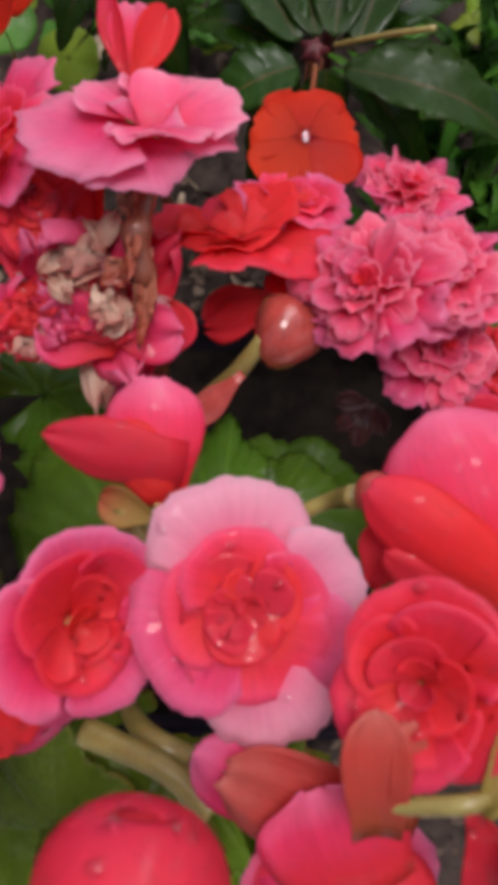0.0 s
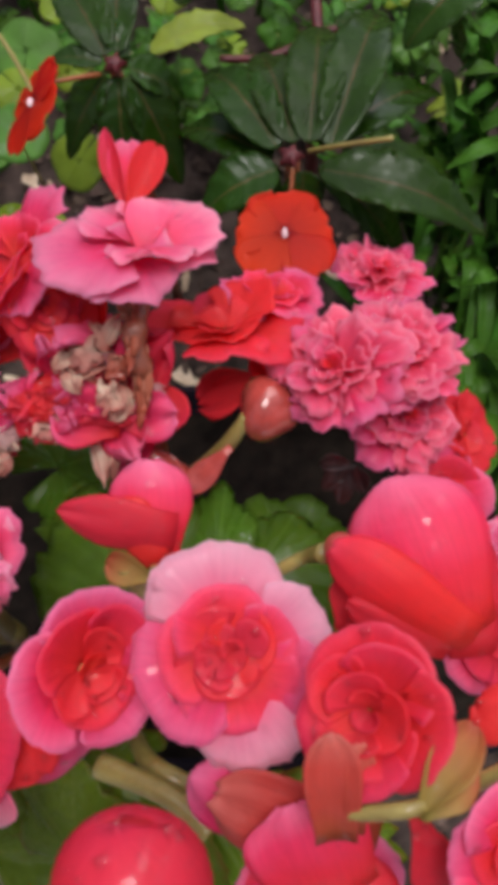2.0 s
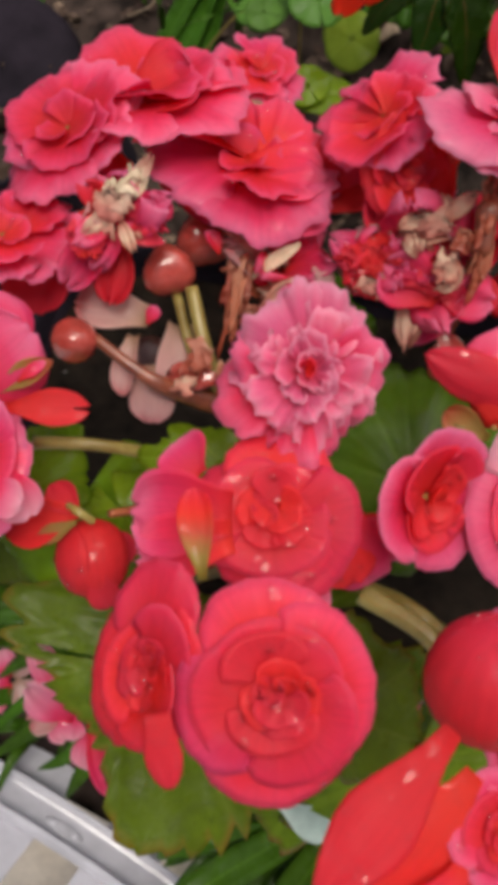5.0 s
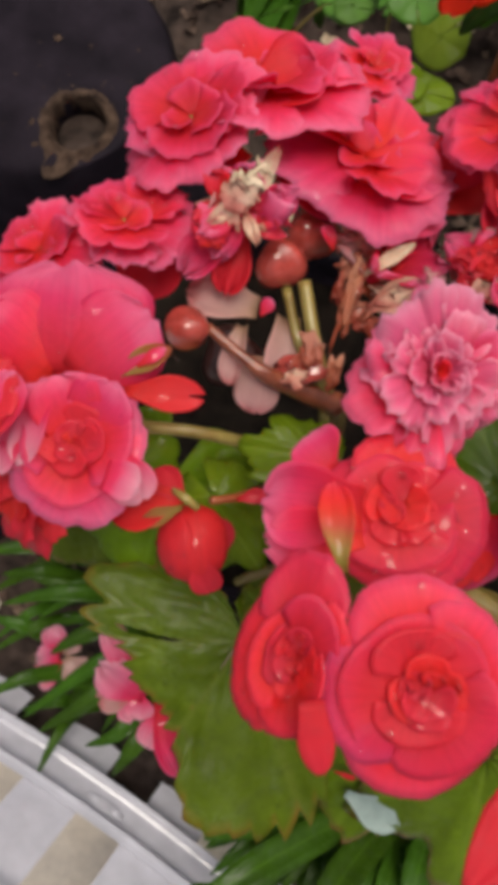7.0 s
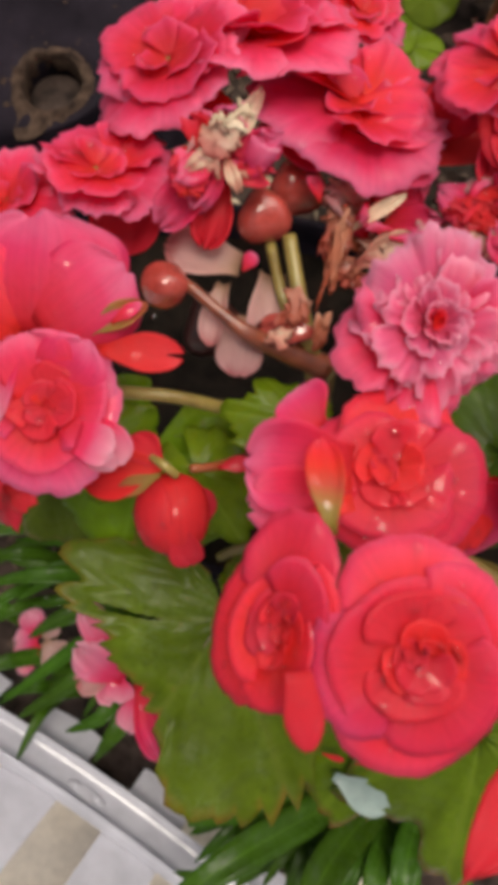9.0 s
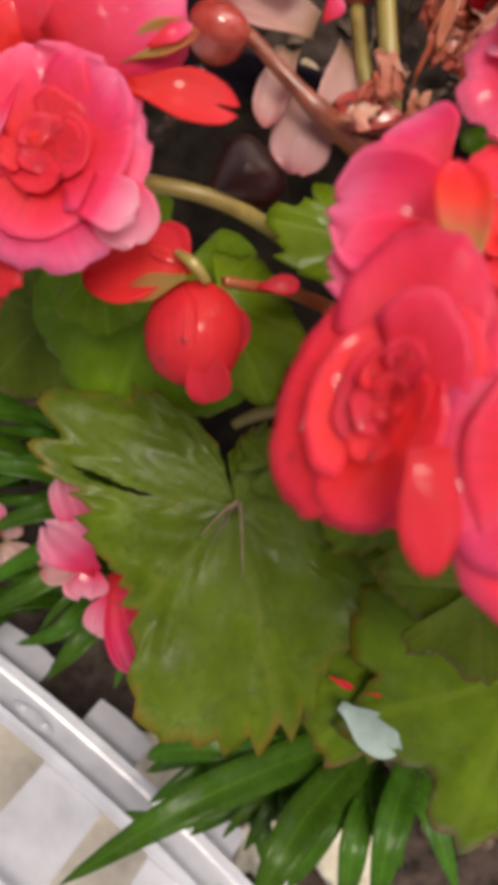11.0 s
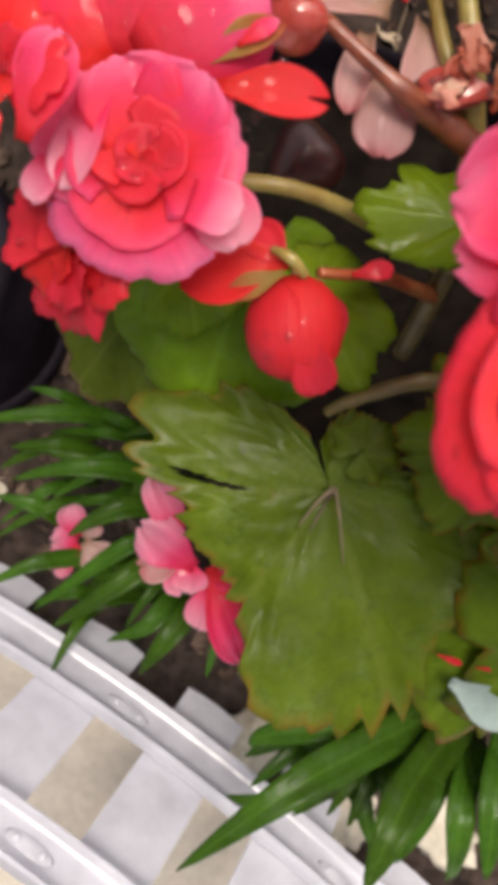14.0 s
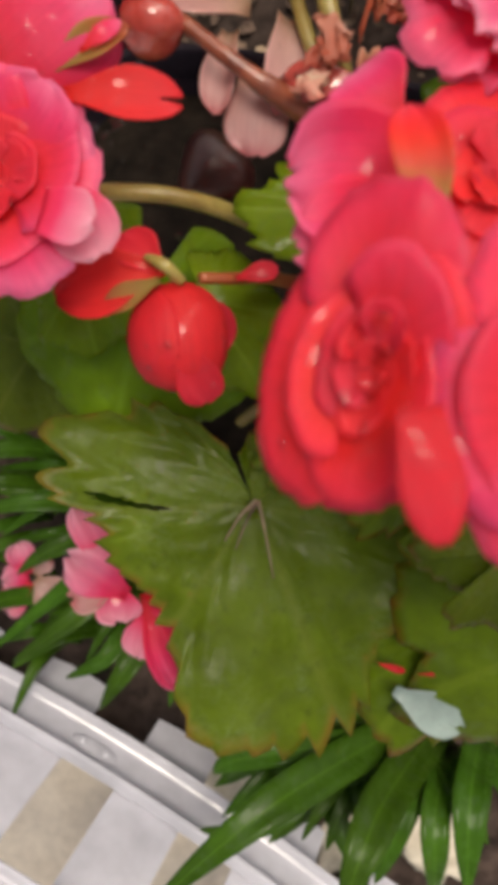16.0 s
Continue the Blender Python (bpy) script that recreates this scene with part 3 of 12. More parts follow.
def closed(plant, foot, tip, face, width, label="", mat=None, name="bud", back=True, pointed=0.0, turn=0.5, inner=None, bulge=34):
    """A bud or cupped flower seen from its side: broad petals clasping one another, rising from the foot."""
    mat = mat or m_petal_pink
    inner = inner or (m_petal_core if mat in (m_petal, m_petal_pink) else mat)
    length = (Vector(tip) - Vector(foot)).length
    f = child(name, ball_mesh(name, (width * 0.09, width * 0.12, width * 0.08), m_bract), plant, along(foot, tip, face), label)
    side = 1 if turn < 0 else -1
    q = math.pi / 2
    child("petal", petal_mesh(length * 0.9, width * 0.88, -bulge * 0.9, bulge * 0.2, inner, q + 0.1, cup=0.2, ruffle=0.04), f)
    child("petal", petal_mesh(length * 1.16, width, bulge, -bulge * 1.3, mat, q - 0.10 * side, cup=-0.22, ruffle=0.05, pointed=pointed, nu=15), f)
    if back:
        child("petal", petal_mesh(length * 0.84, width * 0.85, bulge * 1.05, -bulge * 0.7, inner, q + 0.42 * side, cup=-0.25, ruffle=0.05, nu=13), f)
    return f


def round_bud(plant, foot, tip, face, width, label="", mat=None, inner=None, name="bud", turn=0.5, back=True):
    """A plump bud whose petals wrap round one another."""
    mat = mat or m_petal
    inner = inner or mat
    length = (Vector(tip) - Vector(foot)).length
    f = child(name, ball_mesh(name, (width * 0.09, width * 0.12, width * 0.08), m_bract), plant, along(foot, tip, face), label)
    side = 1 if turn < 0 else -1
    egg = ball_mesh("petal", (width * 0.97, length * 0.497, width * 0.825), mat, 24, 14)
    child("petal", egg, f, frame_of(f) @ Matrix.Translation((0, length * 0.5, 0)))
    child("petal", clasp(length, width, width * 0.85, inner, math.pi, 118, 177, 0.985), f)
    child("petal", clasp(length, width, width * 0.85, mat, 0.3 * side, 125, 178, 1.0, 0.0), f)
    child("petal", clasp(length, width, width * 0.85, inner, -1.35 * side, 80, 150, 1.02, 0.0), f)
    return f


def pod(plant, at, normal, size, label="round red seed pod", mat=None):
    p = child("seed_pod", ball_mesh("seed_pod", (size, size, size * 1.05), mat or m_pod, 24, 12, 3, 0.13), plant, facing(at, normal), label)
    return p


def lone_petal(plant, at, tip, normal, width, mat=None, e0=14, e1=-20, cup=0.3, ruffle=0.05, frill=0.02, pointed=0.0, notch=0.0, name="petal", foot=0.25):
    """A petal standing by itself, from its foot towards its tip."""
    length = (Vector(tip) - Vector(at)).length
    m = along(at, tip, normal) @ Matrix.Rotation(radians(90), 4, "Z")
    return child(name, petal_mesh(length * 1.06, width, e0, e1, mat or m_petal, 0, 0, 0, cup=cup, ruffle=ruffle, frill=frill, pointed=pointed, notch=notch, foot=foot, nu=15), plant, m)


def withered(plant, at, normal, spin, size, label="", n=14):
    """A crumpled flower: some petals still pink, the rest brown and papery."""
    f = core(plant, at, normal, spin, size, m_stem_brown, "withered_flower", label or "withered flower with brown papery petals")
    for i in range(n):
        mat = (m_petal_pink, m_petal, m_petal_dry, m_petal_pink, m_petal_faded, m_petal, m_petal_pink)[i % 7]
        child("petal", petal_mesh(size * rng.uniform(0.5, 1.1), size * (rng.uniform(0.12, 0.24) if mat is m_petal_dry else rng.uniform(0.28, 0.5)), rng.uniform(5, 50), rng.uniform(-40, 60), mat, i * 2.4 + rng.uniform(-0.3, 0.3), size * 0.05, size * rng.uniform(0, 0.1), cup=rng.uniform(-0.5, 0.6), ruffle=0.45, frill=0.14, pointed=0.3, nu=15), f)
    return f


def crumple(plant, at, normal, size, mat, seed, stretch=(1.0, 1.0, 0.5), name="withered_petal"):
    """A petal that has collapsed into a crushed, folded wad."""
    n = 17
    off = Vector((seed * 3.7, seed * 1.3, 0))
    g = np.zeros((n, n, 3))
    for j in range(n):
        for i in range(n):
            u, v = 2 * i / (n - 1) - 1, 2 * j / (n - 1) - 1
            k = 1 / max(1.0, math.hypot(u, v) ** 0.7)
            p = Vector((u * k, v * k, 0))
            a, b = noise.noise_vector(p * 1.5 + off), noise.noise_vector(p * 4.2 + off)
            q = p * 0.8 + a * 0.75 + b * 0.28
            q.z += 0.35 * abs(a.x) + 0.22 * abs(b.y) + 0.2 * (1 - p.length)
            g[j, i] = (q.x * size * stretch[0], q.y * size * stretch[1], q.z * size * stretch[2])
    u = np.linspace(0, 1, n)
    U, V = np.meshgrid(u, u)
    v, f, w = sheet(g, np.stack([U, V], -1), 0.0004)
    return child(name, mesh_of(name, v, f, mat, w), plant, facing(at, normal))


def between(a, stops):
    """Eases from one (angle, value) stop to the next."""
    for (a0, v0), (a1, v1) in zip(stops, stops[1:]):
        if a <= a1:
            t = min(1.0, max(0.0, (a - a0) / (a1 - a0)))
            return v0 + (v1 - v0) * t * t * (3 - 2 * t)
    return stops[-1][1]


def palm_leaf(plant, hub, tip, normal, width=1.0, mat=None, droop=0.22, veins=7, lobe=0.06, tooth=0.06, fold=0.0, label="", name="leaf", sinus=0.55, back=0.42, wave=0.05, thick=0.0007, rings=9, spokes=120, notches=(), teeth=26, lobes=(), slit=None):
    """A palmately veined leaf whose hub is where its stalk joins. back: how far the blade reaches behind the hub; lobes: (angle, reach) of the tips and clefts in turn; slit: a tear (angle, half width, from, to)."""
    length = (Vector(tip) - Vector(hub)).length
    ph = [rng.uniform(0, 6.28) for _ in range(4)]
    verts, uvs, faces = [], [], []
    spread = 2 * math.pi - sinus
    dirs = [-(spread / 2) * 0.93 + spread * 0.93 * i / (veins - 1) for i in range(veins)]
    for j in range(rings + 1):
        q = (j / rings) ** 0.85
        for i in range(spokes + 1):
            a = -spread / 2 + spread * i / spokes
            near = min(abs(a - d) for d in dirs)
            gap = dirs[1] - dirs[0]
            reach = back + (1 - back) * (0.5 + 0.5 * math.cos(a)) ** 0.8
            if lobes:
                reach = between(math.degrees(a), lobes)
            reach *= 1 + lobe * math.cos(2 * math.pi * (a - dirs[0]) / gap) + 0.04 * math.sin(3 * a + ph[0])
            reach *= 1 + tooth * ((a * teeth / spread) % 1.0 - 0.5) * (1 + 0.7 * math.sin(a * 7 + ph[1])) + 0.5 * tooth * math.sin(a * 9 + ph[2])
            for at, deep, wide in notches:
                reach *= 1 - deep * math.exp(-((a - at) / wide) ** 2)
            r = length * reach * q
            x, y = math.sin(a) * r * width, math.cos(a) * r
            vein = math.exp(-(near / (0.10 + 0.02 / (q + 0.05))) ** 2)
            z = length * (0.022 * q * (1 - vein) * 1.0 - droop * q * q + wave * q * q * math.sin(a * 5 + ph[3]) + 0.012 * math.sin(q * 17 + ph[1]) * math.sin(a * 13 + ph[2]) * q) - fold * abs(x) * 0.7
            verts.append((x, y, z))
            uvs.append((min(1.0, near / (gap / 2)) * (0.3 + 0.7 * q) if q > 0 else 0.0, q))
    grid = np.array(verts).reshape(rings + 1, spokes + 1, 3)[:, ::-1]
    uv = np.array(uvs).reshape(rings + 1, spokes + 1, 2)[:, ::-1]
    v, f, w = sheet(grid, uv, -thick)
    if slit:
        row = spokes + 1
        k = row * (rings + 1)

        def torn(face):
            cells = [(i % k) for i in face]
            q = sum((c // row) / rings for c in cells) / 4
            a = sum(spread / 2 - spread * (c % row) / spokes for c in cells) / 4
            mid = (slit[2] + slit[3]) / 2
            return abs(a - slit[0] - 0.35 * (q - mid)) < slit[1] * (1 - ((q - mid) / (slit[3] - mid)) ** 2)

        f = [face for face in f if not torn(face)]
    return child(name, mesh_of(name, v, f, mat or m_leaf, w), plant, along(hub, tip, normal), label)


def blade_leaf(parent, path, width, mat, normal=(0, 0, 1), fold=0.25, pinnate=False, name="blade", label="", nu=5, taper=1.0, belly=0.45, serrate=0.0):
    """A long leaf along points: a strap, a grass blade or a pointed leaf with side veins."""
    base = frame_of(parent).inverted()
    pts = [base @ Vector(p) for p in path]
    n = len(pts)
    steps = 20 if pinnate else 12
    mids = []
    for s in range(steps + 1):
        t = s / steps * (n - 1)
        i = min(int(t), n - 2)
        t -= i
        a, b, c, d = pts[max(i - 1, 0)], pts[i], pts[i + 1], pts[min(i + 2, n - 1)]
        mids.append(0.5 * ((2 * b) + (c - a) * t + (2 * a - 5 * b + 4 * c - d) * t * t + (3 * b - a - 3 * c + d) * t ** 3))
    u = np.linspace(-1, 1, nu)
    grid, uv = np.zeros((steps + 1, nu, 3)), np.zeros((steps + 1, nu, 2))
    nrm = base.to_3x3() @ Vector(normal)
    for s, p in enumerate(mids):
        d = (mids[min(s + 1, steps)] - mids[max(s - 1, 0)]).normalized()
        side = d.cross(nrm).normalized()
        up = side.cross(d)
        t = s / steps
        if pinnate:
            w = width * (math.sin(math.pi * t ** 0.8) ** 0.85 + 0.02) * (1 + serrate * math.sin(s * 2.9))
        else:
            w = width * min(1.0, (t / 0.12) * 0.5 + 0.5) * (1 - max(0, (t - belly) / (1 - belly)) ** (1.6 / taper)) + 0.0003
        for k, x in enumerate(u):
            q = p + side * (x * w) + up * (abs(x) * w * fold)
            if pinnate:
                q = q + up * (0.10 * w * math.sin(t * 34 - abs(x) * 5) * abs(x))
            grid[s, k] = q
            vein = min(abs(x) * 2.2, abs(math.sin(t * 17 - abs(x) * 2.5)) * 1.3 + 0.12) if pinnate else abs(x)
            uv[s, k] = (min(1, vein), max(abs(x) * 0.96, t * 0.9))
    v, f, w = sheet(grid, uv, 0.0004)
    return child(name, mesh_of(name, v, f, mat, w), parent, None, label)


def impatiens_flower(plant, at, normal, spin, size, label=""):
    f = core(plant, at, normal, spin, size * 0.6, m_bract, label=label)
    for az, length, width, h in ((90, 0.95, 0.72, 0.0), (15, 0.92, 0.60, 0.012), (165, 0.92, 0.60, 0.012), (-52, 1.08, 0.62, 0.02), (-128, 1.08, 0.62, 0.024)):
        child("petal", petal_mesh(size * length, size * width, 7, -10, m_petal_orange, radians(az), size * 0.03, size * h, cup=0.03, ruffle=0.05, notch=0.06), f)
    if normal[2] > 0.6:
        child("flower_eye", ball_mesh("flower_eye", (size * 0.06, size * 0.12, size * 0.08), m_white_part, 10, 7), f, frame_of(f) @ Matrix.Translation((0, 0, size * 0.06)), "pale pink eye")
    return f


def impatiens_leaf(plant, foot, tip, normal, width, mat=None, sag=0.12):
    a, b = Vector(foot), Vector(tip)
    n = Vector(normal).normalized()
    length = (b - a).length
    path = [a, a.lerp(b, 0.33) + n * length * 0.07, a.lerp(b, 0.66) + n * length * 0.06, b - n * length * sag]
    return blade_leaf(plant, path, width, mat or m_imp_leaf, normal, 0.22, True, "leaf", nu=9, serrate=0.03)


def turned(name, profile, mat, sides=48, close=True):
    """A body of revolution from (radius, height) pairs."""
    verts = [(r * math.cos(2 * math.pi * i / sides), r * math.sin(2 * math.pi * i / sides), z) for r, z in profile for i in range(sides)]
    faces = [(j * sides + i, j * sides + (i + 1) % sides, (j + 1) * sides + (i + 1) % sides, (j + 1) * sides + i) for j in range(len(profile) - 1) for i in range(sides)]
    return mesh_of(name, verts, faces, mat)


def drops(plant, flowers, per=46):
    """Rain drops standing on the petals of the plant's flowers, one set for each flower."""
    r = random.Random(23)
    ball = [(math.cos(i * math.pi / 4) * c, math.sin(i * math.pi / 4) * c, z) for c, z in ((1.0, 0.0), (0.86, 0.42), (0.5, 0.72), (0.12, 0.84)) for i in range(8)]
    quads = [(j * 8 + i, j * 8 + (i + 1) % 8, (j + 1) * 8 + (i + 1) % 8, (j + 1) * 8 + i) for j in range(3) for i in range(8)] + [tuple(range(24, 32))]
    for f in flowers:
        petals = [c for c in f.children if c.name.startswith("petal")]
        verts, faces = [], []
        for _ in range(per):
            me = r.choice(petals).data
            half = len(me.vertices) // 2
            v = me.vertices[r.randrange(int(half * 0.55), half)]
            n = v.normal if v.normal.z > 0 else -v.normal
            size = r.choice((0.0004, 0.0005, 0.0007, 0.0009, 0.0013, 0.0017))
            m = Matrix.Translation(v.co) @ n.to_track_quat("Z", "Y").to_matrix().to_4x4()
            k = len(verts)
            stretch = r.uniform(0.8, 1.5)
            verts += [m @ Vector((x * size * stretch, y * size, z * size * 0.5)) for x, y, z in ball]
            faces += [tuple(k + q for q in quad) for quad in quads]
        ob = child("rain_water", mesh_of("rain_water", verts, faces, m_water), f, None, "clear rain drops")
        ob["kind"] = "stuff"


# ---- the begonia plant ----
begonia = thing("begonia_plant", (-0.10, 0.05, 0.20), "bushy begonia with wet pink and red double flowers", "flowering plant")

guarded(begonia, (-0.0010, 0.0010, 0.4950), (0.07, -0.12, 0.99), 0, 0.0335, label="red-centred flower with pale pink guard petals")
cupped(begonia, (-0.0473, -0.0023, 0.4997), (0.63, -0.20, 0.75), 20, 0.0273, label="cup-shaped pink flower seen from its side")
cupped(begonia, (0.0411, -0.0152, 0.5214), (-0.37, -0.15, 0.91), 160, 0.0245, outer=m_petal, label="wide rose-red cup-shaped flower")
cup = core(begonia, (0.0772, 0.0077, 0.4762), (0.01, -0.24, 0.97), 0, 0.0265, m_bract, label="half-open cupped rose-pink flower")
lone_petal(cup, (0.0802, 0.0040, 0.4650), (0.0579, 0.0575, 0.4843), (-0.10, -0.41, 0.90), 0.0248, mat=m_petal_pink, cup=-0.28, e0=22, e1=-34, frill=0.012, foot=0.6)
lone_petal(cup, (0.0864, -0.0018, 0.4594), (0.0823, 0.0455, 0.4709), (0.19, -0.42, 0.89), 0.0149, mat=m_petal, cup=-0.2, e0=10, e1=-20, foot=0.6)
lone_petal(cup, (0.0817, 0.0041, 0.4815), (0.0353, 0.0309, 0.4946), (-0.19, -0.49, 0.85), 0.0121, mat=m_petal, cup=-0.3, e0=16, e1=-24, frill=0.01, foot=0.6)
lone_petal(cup, (0.0737, 0.0002, 0.4765), (0.0408, 0.0144, 0.4844), (-0.19, -0.56, 0.81), 0.0078, mat=m_petal_red, cup=-0.2, foot=0.6)
bud = core(begonia, (-0.0260, 0.0299, 0.4919), (0.01, -0.24, 0.97), 0, 0.0153, m_bract, name="bud", label="closed heart-shaped pink bud")
lone_petal(bud, (-0.0255, 0.0312, 0.4850), (-0.0283, 0.0638, 0.5012), (0.01, -0.33, 0.94), 0.0142, mat=m_petal_pink, cup=-0.3, e0=24, e1=-36, foot=0.5)
lone_petal(bud, (-0.0177, 0.0399, 0.4974), (-0.0550, 0.0469, 0.5035), (-0.05, -0.54, 0.84), 0.0093, mat=m_petal_red, pointed=0.75, cup=-0.3, e0=14, e1=-18, foot=0.75)
lone_petal(bud, (-0.0242, 0.0315, 0.4923), (-0.0365, 0.0503, 0.5021), (-0.00, -0.46, 0.89), 0.0083, mat=m_petal_red, cup=-0.25, e0=16, e1=-22, foot=0.55)
lone_petal(bud, (-0.0261, 0.0268, 0.4871), (-0.0427, 0.0328, 0.4866), (0.00, -0.42, 0.91), 0.0063, mat=m_petal_husk, cup=0.3, name='bract')
open_flower(begonia, (-0.0336, 0.1576, 0.4797), (0.06, 0.50, 0.86), 0, 0.0360, mat=m_petal_frill, outer=m_petal_soft, depth=0.14, label="open pink flower with wavy petals")
lone_petal(begonia, (-0.0410, 0.1782, 0.4714), (-0.0507, 0.2134, 0.4759), (-0.42, -0.02, 0.91), 0.0054, mat=m_petal, pointed=0.6, cup=0.5, e0=4, e1=-8)
lone_petal(begonia, (-0.0402, 0.1751, 0.4748), (-0.0287, 0.2040, 0.4776), (0.34, -0.05, 0.94), 0.0074, mat=m_petal_red, cup=0.4, e0=4, e1=-8)
lone_petal(begonia, (-0.0334, 0.1527, 0.4806), (-0.0304, 0.1767, 0.4823), (0.11, -0.14, 0.98), 0.0087, mat=m_petal_frill, cup=0.3, e0=6, e1=-14)
lone_petal(begonia, (-0.0405, 0.1793, 0.4696), (-0.0408, 0.2093, 0.4728), (0.02, -0.14, 0.99), 0.0088, mat=m_petal_pink, cup=0.3, e0=4, e1=-6)
ruffled(begonia, (0.0452, 0.1175, 0.4414), (-0.40, 0.20, 0.89), 0, 0.0315, label="frilled pink carnation-like flower", mat=m_petal_pink, pale=m_petal_fringe)
ruffled(begonia, (0.0763, 0.1311, 0.4207), (0.19, 0.30, 0.94), 40, 0.0325, mat=m_petal_pink, pale=m_petal_fringe)
ruffled(begonia, (0.0771, 0.1050, 0.4092), (0.33, -0.24, 0.92), 20, 0.0262, mat=m_petal_pink, pale=m_petal_fringe)
ruffled(begonia, (0.0777, 0.2010, 0.3611), (0.15, 0.43, 0.88), 10, 0.0275, mat=m_petal_pink, pale=m_petal_fringe)
open_flower(begonia, (0.1107, 0.1049, 0.3759), (0.54, -0.02, 0.84), 0, 0.0248, mat=m_petal_red)
loose(begonia, (0.0961, 0.0730, 0.3807), (0.21, -0.44, 0.87), 0, 0.0278)
open_flower(begonia, (-0.0057, 0.1423, 0.4315), (-0.06, 0.61, 0.79), 0, 0.0345, outer=m_petal, mat=m_petal_red)
open_flower(begonia, (0.0203, 0.1632, 0.4188), (0.14, 0.51, 0.85), 0, 0.0218)
lone_petal(begonia, (-0.0540, 0.1592, 0.4505), (-0.0704, 0.1245, 0.4519), (-0.24, -0.26, 0.93), 0.0139, mat=m_petal_red)
open_flower(begonia, (-0.0883, 0.1622, 0.4634), (-0.54, 0.15, 0.83), 0, 0.0331)
loose(begonia, (-0.0753, 0.1411, 0.4608), (0.39, -0.44, 0.81), 0, 0.0233, outer=m_petal_red)
withered(begonia, (-0.0579, 0.1136, 0.4357), (-0.10, -0.49, 0.86), 0, 0.0343)
lone_petal(begonia, (-0.0621, 0.1253, 0.4559), (-0.0704, 0.1156, 0.4616), (-0.37, -0.51, 0.78), 0.0038, mat=m_petal_dry, ruffle=0.6, frill=0.15, cup=0.58)
lone_petal(begonia, (-0.0617, 0.1265, 0.4562), (-0.0601, 0.1140, 0.4542), (-0.29, -0.15, 0.94), 0.0022, mat=m_petal_pink, ruffle=0.6, frill=0.15, cup=-0.19)
lone_petal(begonia, (-0.0580, 0.1187, 0.4538), (-0.0656, 0.1242, 0.4541), (-0.05, -0.08, 1.00), 0.0021, mat=m_petal_dry, ruffle=0.6, frill=0.15, cup=0.41)
lone_petal(begonia, (-0.0547, 0.1231, 0.4549), (-0.0461, 0.1317, 0.4669), (0.29, 0.14, 0.95), 0.0035, mat=m_petal_dry, ruffle=0.6, frill=0.15, cup=-0.35)
lone_petal(begonia, (-0.0530, 0.1193, 0.4538), (-0.0593, 0.1075, 0.4531), (-0.23, -0.48, 0.85), 0.0033, mat=m_petal_pink, ruffle=0.6, frill=0.15, cup=0.18)
lone_petal(begonia, (-0.0444, 0.1054, 0.4495), (-0.0302, 0.1083, 0.4469), (-0.18, -0.59, 0.79), 0.0035, mat=m_petal_faded, ruffle=0.6, frill=0.15, cup=-0.49)
lone_petal(begonia, (-0.0584, 0.1064, 0.4504), (-0.0669, 0.1110, 0.4609), (-0.06, 0.18, 0.98), 0.0035, mat=m_petal_dry, ruffle=0.6, frill=0.15, cup=-0.46)
lone_petal(begonia, (-0.0580, 0.1201, 0.4542), (-0.0646, 0.1163, 0.4520), (-0.20, 0.14, 0.97), 0.0035, mat=m_petal_dry, ruffle=0.6, frill=0.15, cup=-0.36)
lone_petal(begonia, (-0.0591, 0.1048, 0.4499), (-0.0547, 0.0987, 0.4482), (0.06, 0.13, 0.99), 0.0043, mat=m_petal_pink, ruffle=0.6, frill=0.15, cup=0.16)
lone_petal(begonia, (-0.0616, 0.1253, 0.4559), (-0.0537, 0.1164, 0.4518), (0.52, 0.03, 0.86), 0.0026, mat=m_petal_pink, ruffle=0.6, frill=0.15, cup=-0.18)
lone_petal(begonia, (-0.0622, 0.1191, 0.4541), (-0.0626, 0.1085, 0.4608), (-0.34, 0.13, 0.93), 0.0021, mat=m_petal_dry, ruffle=0.6, frill=0.15, cup=0.35)
lone_petal(begonia, (-0.0325, 0.1158, 0.4269), (-0.0732, 0.1070, 0.4315), (0.04, -0.54, 0.84), 0.0156, mat=m_petal_pink, ruffle=0.3)
lone_petal(begonia, (-0.0326, 0.1108, 0.4255), (-0.0569, 0.0855, 0.4142), (0.03, -0.67, 0.74), 0.0104, mat=m_petal_pink, ruffle=0.2)
lone_petal(begonia, (-0.0373, 0.1193, 0.4333), (-0.0296, 0.0960, 0.4316), (0.29, -0.65, 0.70), 0.0128, mat=m_petal)
stem(begonia, [(-0.0366, 0.1496, 0.4658), (-0.0367, 0.1359, 0.4681), (-0.0376, 0.1239, 0.4669), (-0.0367, 0.1138, 0.4598), (-0.0360, 0.1061, 0.4430), (-0.0351, 0.0939, 0.4052)], [0.0054, 0.0050, 0.0050, 0.0042, 0.0036, 0.0034], m_stem_brown, label="wet brown withered flower stalk", lump=0.3)
lone_petal(begonia, (-0.0483, 0.1182, 0.4554), (-0.0688, 0.1143, 0.4583), (-0.16, -0.18, 0.97), 0.0054, mat=m_petal_dry, cup=0.5, ruffle=0.5, frill=0.2, e0=30, e1=-50)
lone_petal(begonia, (-0.0509, 0.1228, 0.4569), (-0.0558, 0.1316, 0.4628), (0.23, -0.08, 0.97), 0.0049, mat=m_petal_dry, cup=-0.5, ruffle=0.5, frill=0.2, e0=30, e1=-50)
